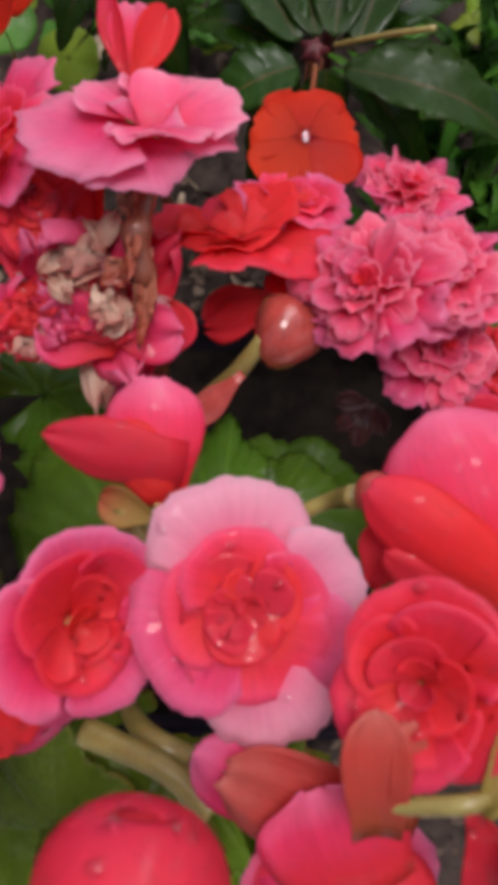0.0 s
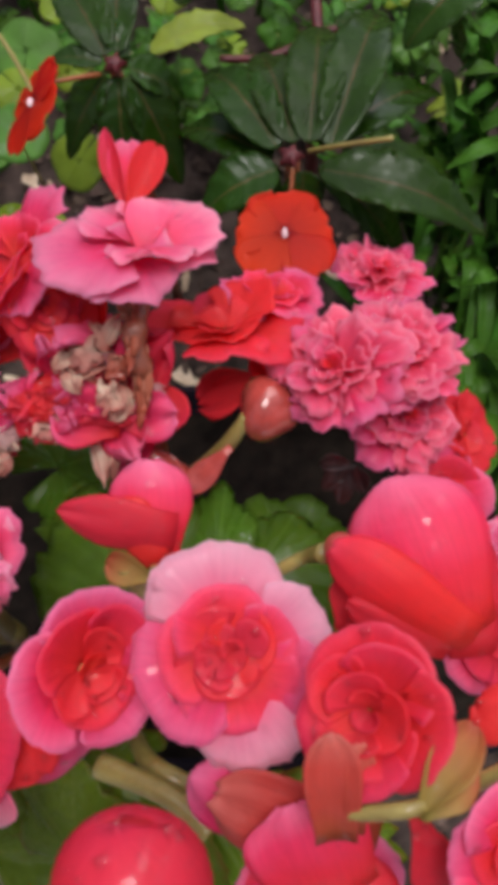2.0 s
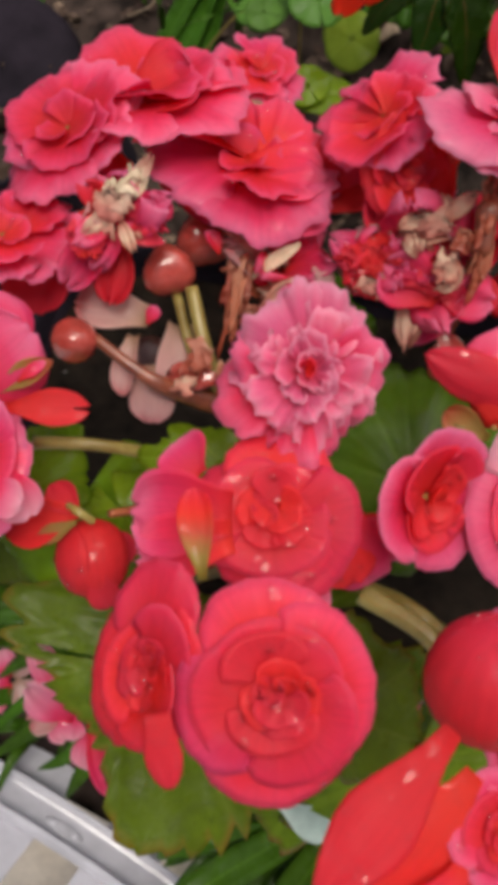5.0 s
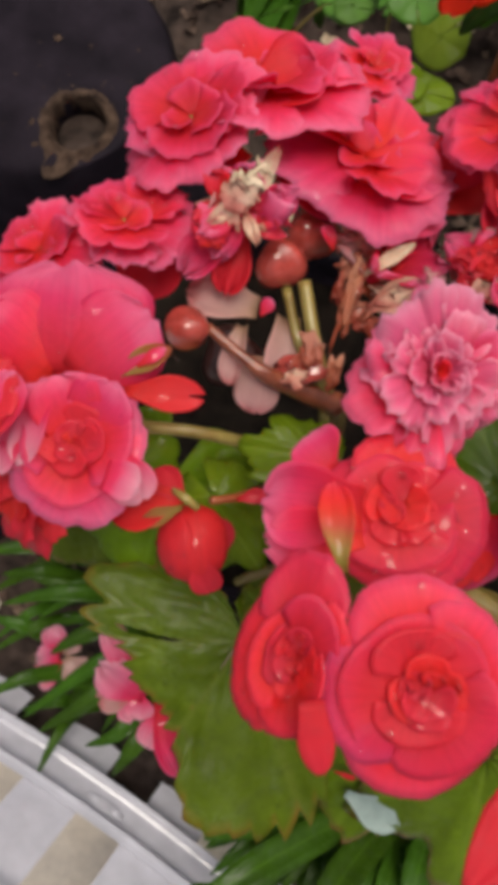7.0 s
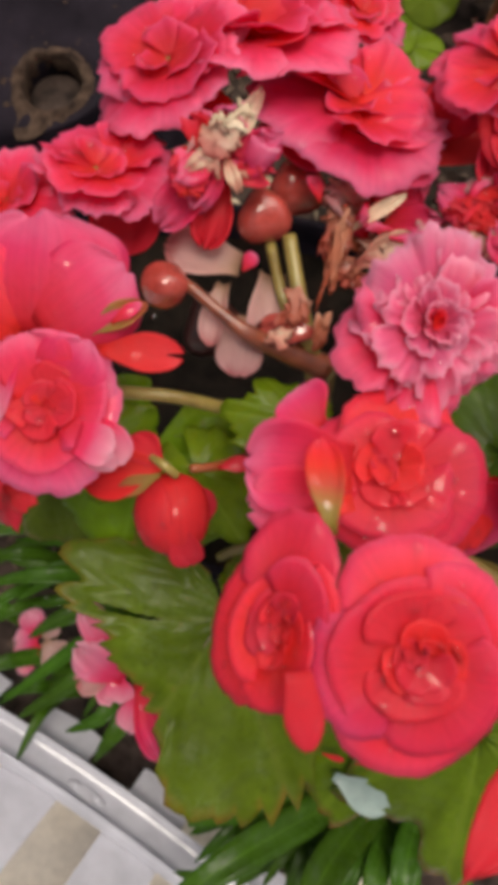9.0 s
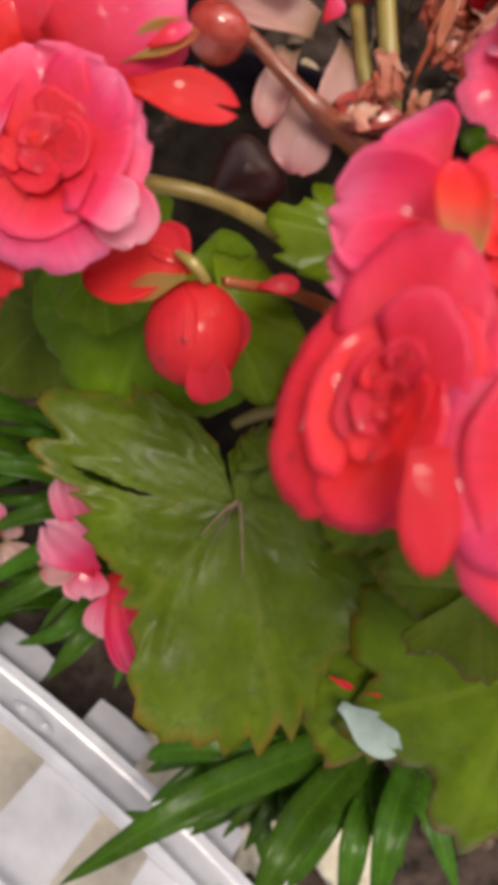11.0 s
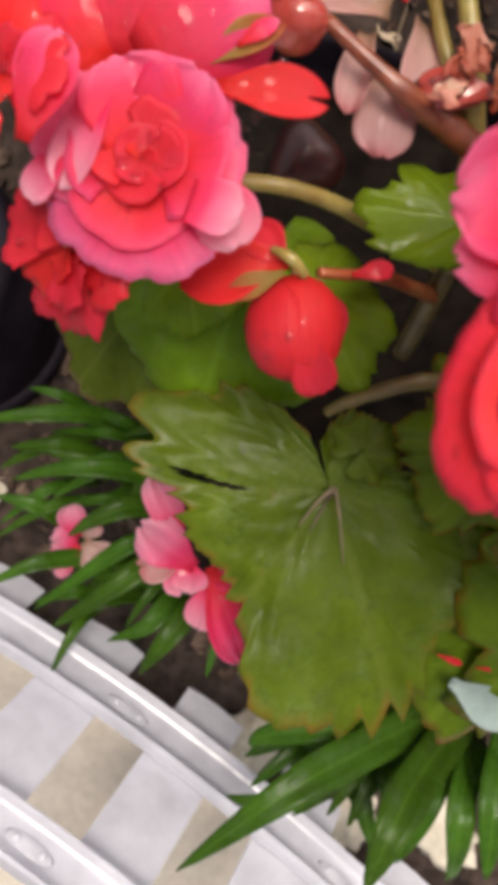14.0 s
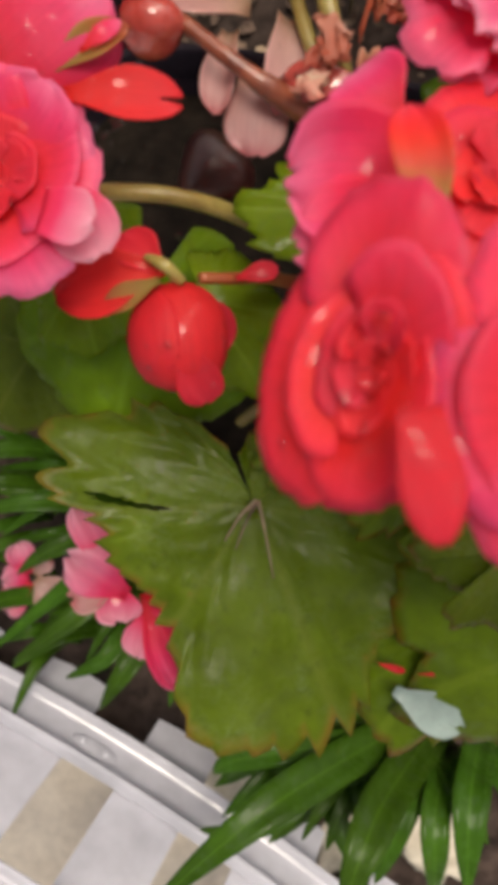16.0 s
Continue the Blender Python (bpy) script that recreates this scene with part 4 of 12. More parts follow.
lone_petal(begonia, (-0.0555, 0.1109, 0.4536), (-0.0653, 0.1214, 0.4602), (-0.24, -0.45, 0.86), 0.0044, mat=m_petal_dry, cup=0.6, ruffle=0.5, frill=0.2, e0=30, e1=-50)
lone_petal(begonia, (-0.0430, 0.1043, 0.4512), (-0.0488, 0.0963, 0.4523), (0.23, -0.53, 0.82), 0.0039, mat=m_petal_dry, cup=0.5, ruffle=0.5, frill=0.2, e0=30, e1=-50)
lone_petal(begonia, (-0.0457, 0.1112, 0.4533), (-0.0416, 0.0989, 0.4527), (0.33, -0.26, 0.91), 0.0034, mat=m_petal_dry, cup=-0.6, ruffle=0.5, frill=0.2, e0=30, e1=-50)
crumple(begonia, (-0.0385, 0.1255, 0.4696), (0.04, -0.28, 0.96), 0.0091, m_petal_wilt, 1, (0.55, 1.7, 0.5))
crumple(begonia, (-0.0368, 0.1049, 0.4594), (0.04, -0.28, 0.96), 0.0088, m_petal_wilt, 2, (0.55, 1.8, 0.5))
crumple(begonia, (-0.0430, 0.1134, 0.4642), (0.04, -0.28, 0.96), 0.0065, m_petal_wilt, 3, (1.0, 1.0, 0.5))
crumple(begonia, (-0.0590, 0.1199, 0.4616), (-0.16, -0.18, 0.97), 0.0097, m_petal_dry, 4, (1.1, 0.8, 0.6))
crumple(begonia, (-0.0488, 0.1024, 0.4582), (0.04, -0.28, 0.96), 0.0070, m_petal_dry, 5, (0.8, 1.2, 0.6))
crumple(begonia, (-0.0679, 0.1086, 0.4514), (0.04, -0.28, 0.96), 0.0083, m_petal_pink, 6, (1.0, 1.0, 0.5))
crumple(begonia, (-0.0541, 0.0996, 0.4482), (0.04, -0.28, 0.96), 0.0118, m_petal_pink, 7, (1.3, 0.6, 0.5))
crumple(begonia, (-0.0791, 0.1039, 0.4485), (0.04, -0.28, 0.96), 0.0079, m_petal_red, 8, (1.0, 1.0, 0.5))
crumple(begonia, (-0.1387, 0.1022, 0.4318), (0.04, -0.28, 0.96), 0.0096, m_petal_dry, 9, (1.0, 1.0, 0.5))
crumple(begonia, (-0.1101, 0.0875, 0.4305), (0.04, -0.28, 0.96), 0.0124, m_petal_dry, 10, (1.3, 0.7, 0.5))
crumple(begonia, (-0.1294, 0.0938, 0.4290), (0.04, -0.28, 0.96), 0.0104, m_petal_wilt, 11, (1.0, 1.0, 0.5))
crumple(begonia, (-0.0996, 0.0936, 0.4339), (0.04, -0.28, 0.96), 0.0070, m_petal_faded, 12, (1.0, 1.0, 0.5))
crumple(begonia, (-0.1369, 0.0852, 0.4341), (0.05, -0.18, 0.98), 0.0109, m_petal_wilt, 13, (0.7, 1.5, 0.6))
crumple(begonia, (-0.1135, 0.0830, 0.4324), (0.05, -0.18, 0.98), 0.0109, m_petal_dry, 14, (1.3, 0.7, 0.5))
crumple(begonia, (-0.1252, 0.0714, 0.4290), (0.05, -0.18, 0.98), 0.0084, m_petal_wilt, 15, (1.0, 1.0, 0.5))
crumple(begonia, (-0.1902, 0.0950, 0.4694), (0.05, -0.18, 0.98), 0.0084, m_petal_dry, 16, (1.0, 1.0, 0.5))
crumple(begonia, (-0.1852, 0.1047, 0.4708), (0.22, -0.03, 0.97), 0.0073, m_dead_leaf, 17, (0.8, 1.2, 0.5))
crumple(begonia, (-0.1987, 0.0783, 0.4638), (0.05, -0.18, 0.98), 0.0085, m_petal_pink, 18, (1.0, 1.0, 0.5))
crumple(begonia, (-0.1942, 0.0859, 0.4669), (0.05, -0.18, 0.98), 0.0070, m_petal_dry, 19, (1.0, 1.0, 0.5))
crumple(begonia, (-0.1754, 0.0950, 0.4655), (0.05, -0.18, 0.98), 0.0085, m_petal_pink, 20, (1.0, 1.0, 0.5))
crumple(begonia, (-0.0861, 0.1014, 0.4464), (0.05, -0.18, 0.98), 0.0097, m_petal_red, 21, (1.0, 1.0, 0.5))
crumple(begonia, (-0.0782, 0.0956, 0.4449), (0.05, -0.18, 0.98), 0.0073, m_petal_dry, 22, (1.0, 1.0, 0.5))
crumple(begonia, (-0.1449, 0.0451, 0.4378), (0.07, -0.17, 0.98), 0.0073, m_petal_wilt, 30, (1.0, 1.3, 0.5))
crumple(begonia, (-0.1484, 0.0335, 0.4361), (0.07, -0.17, 0.98), 0.0052, m_petal_dry, 31, (1.2, 0.8, 0.5))
crumple(begonia, (-0.1328, 0.0405, 0.4362), (0.07, -0.17, 0.98), 0.0062, m_petal_wilt, 32, (0.8, 1.2, 0.5))
crumple(begonia, (-0.1348, 0.0718, 0.4416), (0.07, -0.17, 0.98), 0.0104, m_petal_wilt, 33, (0.35, 2.0, 0.4))
lone_petal(begonia, (-0.0678, 0.1647, 0.4572), (-0.0666, 0.1204, 0.4506), (-0.06, -0.37, 0.93), 0.0130, mat=m_petal_red, cup=0.15, ruffle=0.1, foot=0.6)
lone_petal(begonia, (-0.0479, 0.0935, 0.4420), (-0.0726, 0.1013, 0.4495), (0.05, -0.46, 0.89), 0.0136, mat=m_petal_pink, cup=0.2, ruffle=0.2)
lone_petal(begonia, (-0.0505, 0.0982, 0.4435), (-0.0256, 0.0987, 0.4446), (0.14, -0.54, 0.83), 0.0112, mat=m_petal_pink, cup=0.2, ruffle=0.2)
pod(begonia, (-0.0312, 0.0810, 0.4014), (0.04, -0.27, 0.96), 0.0103)
stem(begonia, [(0.0055, 0.1010, 0.4316), (-0.0063, 0.0903, 0.4168), (-0.0272, 0.0812, 0.3840)], [0.0031, 0.0039, 0.0056])
pod(begonia, (0.0144, 0.1058, 0.4255), (0.04, 0.39, 0.92), 0.0141)
lone_petal(begonia, (0.0137, 0.1242, 0.4145), (-0.0166, 0.1170, 0.4028), (0.02, 0.05, 1.00), 0.0119, mat=m_petal_red, ruffle=0.2)
lone_petal(begonia, (0.0255, 0.1220, 0.4190), (0.0094, 0.1336, 0.4169), (0.02, 0.05, 1.00), 0.0094, mat=m_petal_red, ruffle=0.2)
lone_petal(begonia, (-0.0022, 0.0893, 0.4248), (-0.0229, 0.0726, 0.4127), (0.01, -0.24, 0.97), 0.0063, mat=m_pod, pointed=0.4)
lone_petal(begonia, (-0.0417, 0.0954, 0.4133), (-0.0258, 0.0764, 0.4085), (0.01, -0.24, 0.97), 0.0066, mat=m_pod, pointed=0.4)
frilled = ruffled(begonia, (-0.0972, 0.0333, 0.4967), (0.06, -0.16, 0.98), 0, 0.0318, label="frilled pale pink flower")
frilled.matrix_basis = frilled.matrix_basis @ Matrix.Diagonal((0.88, 1.0, 1.0, 1.0))
loose(begonia, (-0.0988, -0.0182, 0.4957), (-0.05, 0.05, 0.99), 0, 0.0325, label="large rose-red flower", outer=m_petal)
closed(begonia, (-0.0769, -0.0165, 0.4927), (-0.0517, -0.0312, 0.4779), (0.35, -0.34, 0.87), 0.0164, mat=m_petal_pink)
lone_petal(begonia, (-0.0852, -0.0296, 0.4903), (-0.0781, -0.0515, 0.4820), (0.09, -0.48, 0.87), 0.0096, mat=m_petal_pale)
lone_petal(begonia, (-0.1120, -0.0228, 0.5015), (-0.1443, -0.0300, 0.5019), (-0.14, -0.21, 0.97), 0.0160, mat=m_petal_pink, ruffle=0.10, frill=0.04, foot=0.5)
lone_petal(begonia, (-0.1101, -0.0306, 0.5021), (-0.1395, -0.0430, 0.5005), (-0.14, -0.21, 0.97), 0.0119, mat=m_petal_pink, ruffle=0.10, frill=0.04, foot=0.5)
lone_petal(begonia, (-0.1254, -0.0123, 0.5038), (-0.1370, -0.0038, 0.5027), (-0.21, 0.07, 0.97), 0.0100, mat=m_petal_pink)
lone_petal(begonia, (-0.1149, -0.0474, 0.5250), (-0.1249, -0.0208, 0.5237), (0.01, -0.37, 0.93), 0.0061, mat=m_petal_green, e0=16, e1=-22)
rose(begonia, (-0.0863, -0.0741, 0.5416), (0.08, -0.15, 0.99), 0, 0.0301, label="full rose-like red-pink flower")
side_flower = loose(begonia, (-0.1240, -0.0762, 0.5354), (-0.37, -0.25, 0.89), 0, 0.0298, outer=m_petal, inner=m_petal, depth=0.14, label="narrow red-pink flower facing sideways")
side_flower.matrix_basis = side_flower.matrix_basis @ Matrix.Diagonal((0.62, 1.0, 1.0, 1.0))
lone_petal(begonia, (-0.1174, -0.0851, 0.5520), (-0.1098, -0.1029, 0.5491), (0.05, -0.25, 0.97), 0.0052, mat=m_petal_red, pointed=0.5, cup=-0.1, e0=8, e1=-10, foot=0.7)
torn = loose(begonia, (-0.2310, -0.0237, 0.4505), (0.00, -0.10, 0.99), 0, 0.0332, outer=m_petal_pink, inner=m_petal_blend, frill=0.03, label="open pink flower with a torn pale petal")
lone_petal(begonia, (-0.2467, -0.0059, 0.4551), (-0.2507, -0.0369, 0.4517), (-0.24, -0.12, 0.96), 0.0077, mat=m_petal_pale, cup=0.15, ruffle=0.12, frill=0.03, foot=0.6, e0=6, e1=-10)
lone_petal(begonia, (-0.2540, -0.0288, 0.4512), (-0.2595, -0.0429, 0.4478), (-0.21, -0.22, 0.95), 0.0058, mat=m_petal_pale, cup=0.15, ruffle=0.12, foot=0.7, e0=6, e1=-10)
lone_petal(begonia, (-0.2121, -0.0213, 0.4524), (-0.1965, -0.0382, 0.4485), (0.11, -0.07, 0.99), 0.0103, mat=m_petal_pale)
lone_petal(torn, (-0.2308, -0.0178, 0.4497), (-0.2437, -0.0009, 0.4594), (-0.01, -0.04, 1.00), 0.0157, mat=m_petal_pink, cup=0.15, ruffle=0.1, frill=0.02, foot=0.8, e0=4, e1=-8)
lone_petal(torn, (-0.2276, -0.0166, 0.4498), (-0.2201, 0.0022, 0.4583), (0.08, -0.01, 1.00), 0.0149, mat=m_petal_pink, cup=0.15, ruffle=0.1, frill=0.02, foot=0.8, e0=4, e1=-8)
lone_petal(torn, (-0.2124, -0.0331, 0.4563), (-0.1975, -0.0342, 0.4609), (0.11, -0.10, 0.99), 0.0083, mat=m_petal_pale, cup=0.1, ruffle=0.12, frill=0.03, foot=0.8, e0=4, e1=-6)
hood = core(begonia, (-0.2440, 0.0075, 0.4420), (0.05, -0.16, 0.99), 0, 0.0451, m_bract, label="nodding pink flower with broad smooth petals")
lone_petal(hood, (-0.2412, 0.0032, 0.4536), (-0.2516, 0.0463, 0.4691), (0.07, -0.25, 0.96), 0.0352, mat=m_petal_pink, cup=-0.25, e0=26, e1=-34, foot=0.8, ruffle=0.06, frill=0.012)
lone_petal(hood, (-0.2383, 0.0036, 0.4555), (-0.2140, 0.0349, 0.4634), (0.26, -0.19, 0.95), 0.0217, mat=m_petal_pink, cup=-0.2, e0=22, e1=-28, foot=0.7, ruffle=0.06, frill=0.012)
lone_petal(hood, (-0.2481, 0.0013, 0.4536), (-0.2833, 0.0157, 0.4617), (-0.11, -0.30, 0.95), 0.0225, mat=m_petal_pink, cup=-0.2, e0=20, e1=-28, foot=0.7, ruffle=0.06)
lone_petal(hood, (-0.2451, 0.0083, 0.4546), (-0.2356, -0.0124, 0.4447), (0.12, -0.43, 0.90), 0.0269, mat=m_petal_blend, cup=-0.15, e0=6, e1=-24, foot=0.8, ruffle=0.08)
open_flower(begonia, (-0.2394, 0.0771, 0.4519), (0.05, 0.49, 0.87), 0, 0.0334, mat=m_petal_blend, outer=m_petal_pink)
open_flower(begonia, (-0.2759, 0.0578, 0.4418), (-0.36, 0.26, 0.90), 0, 0.0276)
lone_petal(begonia, (-0.2287, 0.1018, 0.4465), (-0.2264, 0.0546, 0.4276), (0.26, -0.13, 0.96), 0.0158, mat=m_petal_red)
open_flower(begonia, (-0.2489, -0.0502, 0.4312), (-0.52, -0.50, 0.69), 0, 0.0268, mat=m_petal_red, frill=0.06)
open_flower(begonia, (-0.2720, -0.0183, 0.4699), (-0.31, -0.08, 0.95), 0, 0.0200, mat=m_petal_red)
lone_petal(begonia, (-0.2587, -0.0351, 0.4681), (-0.2566, -0.0070, 0.4757), (0.37, 0.02, 0.93), 0.0085, mat=m_petal_pink)
open_flower(begonia, (-0.1929, 0.1644, 0.4452), (-0.15, 0.46, 0.88), 0, 0.0445, mat=m_petal_blend, outer=m_petal_pink)
open_flower(begonia, (-0.2245, 0.1336, 0.4519), (-0.37, 0.10, 0.92), 0, 0.0368, mat=m_petal_blend, outer=m_petal_pink)
open_flower(begonia, (-0.1433, 0.1443, 0.4381), (0.07, 0.43, 0.90), 0, 0.0445, mat=m_petal_blend, outer=m_petal_pink)
open_flower(begonia, (-0.1540, 0.2049, 0.4147), (0.20, 0.30, 0.93), 0, 0.0240)
lone_petal(begonia, (-0.1451, 0.1358, 0.4409), (-0.1100, 0.1370, 0.4475), (0.15, 0.17, 0.97), 0.0173, mat=m_petal_pink, cup=0.2, ruffle=0.2, frill=0.05, foot=0.5)
lone_petal(begonia, (-0.1304, 0.1330, 0.4377), (-0.1175, 0.1165, 0.4344), (0.17, -0.22, 0.96), 0.0157, mat=m_petal_pink, cup=0.15, ruffle=0.2, frill=0.05, foot=0.6)
lone_petal(begonia, (-0.1116, 0.1386, 0.4316), (-0.0965, 0.1599, 0.4424), (0.06, 0.15, 0.99), 0.0146, mat=m_petal_blend, cup=0.3, ruffle=0.2, frill=0.03, foot=0.5)
lone_petal(begonia, (-0.1150, 0.1341, 0.4270), (-0.0816, 0.1500, 0.4320), (0.12, -0.04, 0.99), 0.0120, mat=m_petal_red, cup=0.2, ruffle=0.2, foot=0.6)
lone_petal(begonia, (-0.1812, 0.1307, 0.4317), (-0.1502, 0.1198, 0.4284), (0.22, -0.40, 0.89), 0.0096, mat=m_petal_blend, cup=0.2, ruffle=0.25, frill=0.04, foot=0.6)
lone_petal(begonia, (-0.1968, 0.1557, 0.4466), (-0.1766, 0.1683, 0.4537), (-0.08, 0.28, 0.96), 0.0231, mat=m_petal_blend, cup=0.3, ruffle=0.2, frill=0.05, foot=0.6)
lone_petal(begonia, (-0.2044, 0.1344, 0.4395), (-0.2181, 0.1159, 0.4392), (-0.05, -0.19, 0.98), 0.0183, mat=m_petal_pink, cup=0.2, ruffle=0.22, frill=0.05, foot=0.6)
lone_petal(begonia, (-0.2036, 0.1412, 0.4385), (-0.2408, 0.1484, 0.4476), (-0.19, -0.02, 0.98), 0.0182, mat=m_petal_pink, cup=0.2, ruffle=0.22, frill=0.05, foot=0.6)
lone_petal(begonia, (-0.1466, 0.1222, 0.4395), (-0.1046, 0.1256, 0.4423), (0.14, -0.06, 0.99), 0.0165, mat=m_petal_pink)
withered(begonia, (-0.1915, 0.0956, 0.4561), (-0.01, 0.13, 0.99), 30, 0.0216)
lone_petal(begonia, (-0.1889, 0.0937, 0.4640), (-0.1936, 0.1022, 0.4719), (0.05, -0.18, 0.98), 0.0038, mat=m_dead_leaf, cup=-0.4, ruffle=0.4, frill=0.15)
lone_petal(begonia, (-0.1877, 0.0940, 0.4640), (-0.1812, 0.1137, 0.4732), (0.24, -0.13, 0.96), 0.0036, mat=m_petal_dry, cup=0.5, ruffle=0.4, frill=0.15)
lone_petal(begonia, (-0.1895, 0.0911, 0.4635), (-0.1839, 0.1046, 0.4717), (-0.23, -0.24, 0.94), 0.0029, mat=m_petal_dry, cup=0.6, ruffle=0.4, frill=0.15)
lone_petal(begonia, (-0.1912, 0.0932, 0.4640), (-0.1992, 0.0815, 0.4685), (-0.07, -0.48, 0.87), 0.0033, mat=m_petal_dry, cup=0.5, ruffle=0.4, frill=0.15)
lone_petal(begonia, (-0.1883, 0.0914, 0.4635), (-0.1801, 0.0789, 0.4669), (0.23, -0.49, 0.84), 0.0031, mat=m_petal_dry, cup=0.5, ruffle=0.4, frill=0.15)
lone_petal(begonia, (-0.1898, 0.0923, 0.4638), (-0.2015, 0.0761, 0.4676), (-0.09, -0.40, 0.91), 0.0062, mat=m_petal_pink, cup=0.3, ruffle=0.4, frill=0.15)
lone_petal(begonia, (-0.1860, 0.0920, 0.4635), (-0.1706, 0.1006, 0.4703), (0.24, -0.13, 0.96), 0.0053, mat=m_petal_pink, cup=0.3, ruffle=0.4, frill=0.15)
lone_petal(begonia, (-0.1909, 0.0932, 0.4556), (-0.2080, 0.0650, 0.4456), (0.07, -0.18, 0.98), 0.0096, mat=m_petal_pink, ruffle=0.3)
lone_petal(begonia, (-0.1879, 0.0910, 0.4489), (-0.1891, 0.0632, 0.4398), (0.07, -0.18, 0.98), 0.0088, mat=m_petal_red, ruffle=0.3)
withered(begonia, (-0.1201, 0.1005, 0.4215), (0.22, 0.09, 0.97), 0, 0.0261)
lone_petal(begonia, (-0.1316, 0.0878, 0.4343), (-0.1139, 0.1057, 0.4426), (0.13, -0.06, 0.99), 0.0036, mat=m_dead_leaf, pointed=0.7, cup=0.6, ruffle=0.2)
lone_petal(begonia, (-0.1249, 0.0755, 0.4297), (-0.1073, 0.0891, 0.4352), (0.10, -0.36, 0.93), 0.0078, mat=m_petal_dry, cup=0.4, ruffle=0.5, frill=0.18)
lone_petal(begonia, (-0.1475, 0.0957, 0.4366), (-0.1536, 0.1040, 0.4404), (0.41, -0.07, 0.91), 0.0036, mat=m_petal_pink, cup=0.5, ruffle=0.2)
withered(begonia, (-0.0780, 0.1058, 0.4369), (0.22, 0.09, 0.97), 50, 0.0197)
pod(begonia, (-0.1699, 0.0864, 0.4285), (-0.09, 0.43, 0.90), 0.0119)
pod(begonia, (-0.1603, 0.1117, 0.4130), (-0.09, 0.43, 0.90), 0.0131)
pod(begonia, (-0.2015, 0.0425, 0.4349), (-0.91, -0.29, 0.30), 0.0100)
stem(begonia, [(-0.1563, 0.0786, 0.4343), (-0.1423, 0.0500, 0.4282), (-0.1312, 0.0349, 0.4023), (-0.1170, 0.0147, 0.3467)], [0.0032, 0.0034, 0.0042, 0.0057])
stem(begonia, [(-0.1639, 0.0776, 0.4224), (-0.1487, 0.0499, 0.4214), (-0.1312, 0.0349, 0.4023)], [0.0025, 0.0027, 0.0034])
stem(begonia, [(-0.2171, -0.0027, 0.4014), (-0.1896, 0.0029, 0.4005), (-0.1620, 0.0073, 0.3841), (-0.1179, 0.0154, 0.3367)], [0.0031, 0.0031, 0.0035, 0.0045])
stem(begonia, [(-0.1928, 0.0455, 0.4349), (-0.1716, 0.0363, 0.4318), (-0.1571, 0.0328, 0.4261), (-0.1254, 0.0350, 0.4019)], [0.0024, 0.0029, 0.0042, 0.0062], m_stem_brown)
# Lower stem, its shade carried by the dim olive colour.
stem(begonia, [(-0.1254, 0.0350, 0.4019), (-0.1185, 0.0143, 0.3467), (-0.1175, -0.0087, 0.2712)], [0.0055, 0.0050, 0.0050], m_stem_shaded)
lone_petal(begonia, (-0.1707, 0.0558, 0.4396), (-0.1679, 0.0631, 0.4427), (0.22, -0.10, 0.97), 0.0033, mat=m_petal_pink, cup=0.3)
lone_petal(begonia, (-0.1742, 0.0638, 0.4237), (-0.2057, 0.0620, 0.4294), (0.00, -0.06, 1.00), 0.0109, mat=m_petal_faded, cup=0.25, ruffle=0.12, foot=0.5)
lone_petal(begonia, (-0.1787, 0.0547, 0.4194), (-0.1776, 0.0274, 0.4212), (-0.22, -0.31, 0.92), 0.0065, mat=m_petal_faded, cup=0.6, ruffle=0.1, foot=0.5)
lone_petal(begonia, (-0.1599, 0.0646, 0.4184), (-0.1549, 0.0330, 0.4194), (0.24, -0.19, 0.95), 0.0100, mat=m_petal_faded, cup=0.5, ruffle=0.1, foot=0.6)
lone_petal(begonia, (-0.1672, 0.0437, 0.4174), (-0.1624, 0.0176, 0.4173), (0.10, -0.42, 0.90), 0.0105, mat=m_petal_faded, cup=-0.3, ruffle=0.08, foot=0.6, e0=22, e1=-34)
closed(begonia, (-0.1322, 0.0413, 0.4289), (-0.1577, 0.0407, 0.4275), (0.07, -0.18, 0.98), 0.0068, mat=m_pod, back=False)
lone_petal(begonia, (-0.2169, 0.0029, 0.4533), (-0.1844, 0.0102, 0.4524), (0.04, -0.08, 1.00), 0.0083, mat=m_petal_red, notch=0.2, pointed=0.3, cup=0.3, ruffle=0.02, frill=0.0)
lone_petal(begonia, (-0.2211, 0.0083, 0.4545), (-0.2030, 0.0249, 0.4583), (0.04, -0.08, 1.00), 0.0059, mat=m_petal_husk, pointed=0.6, cup=0.5)
lone_petal(begonia, (-0.2125, 0.0140, 0.4591), (-0.2038, 0.0236, 0.4612), (0.23, -0.03, 0.97), 0.0029, mat=m_petal_pink, pointed=0.4)
round_bud(begonia, (-0.1784, -0.0323, 0.4158), (-0.1671, -0.0658, 0.4110), (0.09, -0.27, 0.96), 0.0164, mat=m_petal_red, turn=0.2, label="hanging round red half-open flower", name="flower")
lone_petal(begonia, (-0.1688, -0.0530, 0.4236), (-0.1592, -0.0681, 0.4161), (0.09, -0.27, 0.96), 0.0077, mat=m_petal_red)
lone_petal(begonia, (-0.1817, -0.0301, 0.4225), (-0.2126, -0.0454, 0.4198), (0.03, -0.03, 1.00), 0.0125, mat=m_petal_red, pointed=0.5)
lone_petal(begonia, (-0.1814, -0.0354, 0.4256), (-0.1965, -0.0471, 0.4225), (0.04, -0.08, 1.00), 0.0046, mat=m_petal_husk, pointed=0.5)
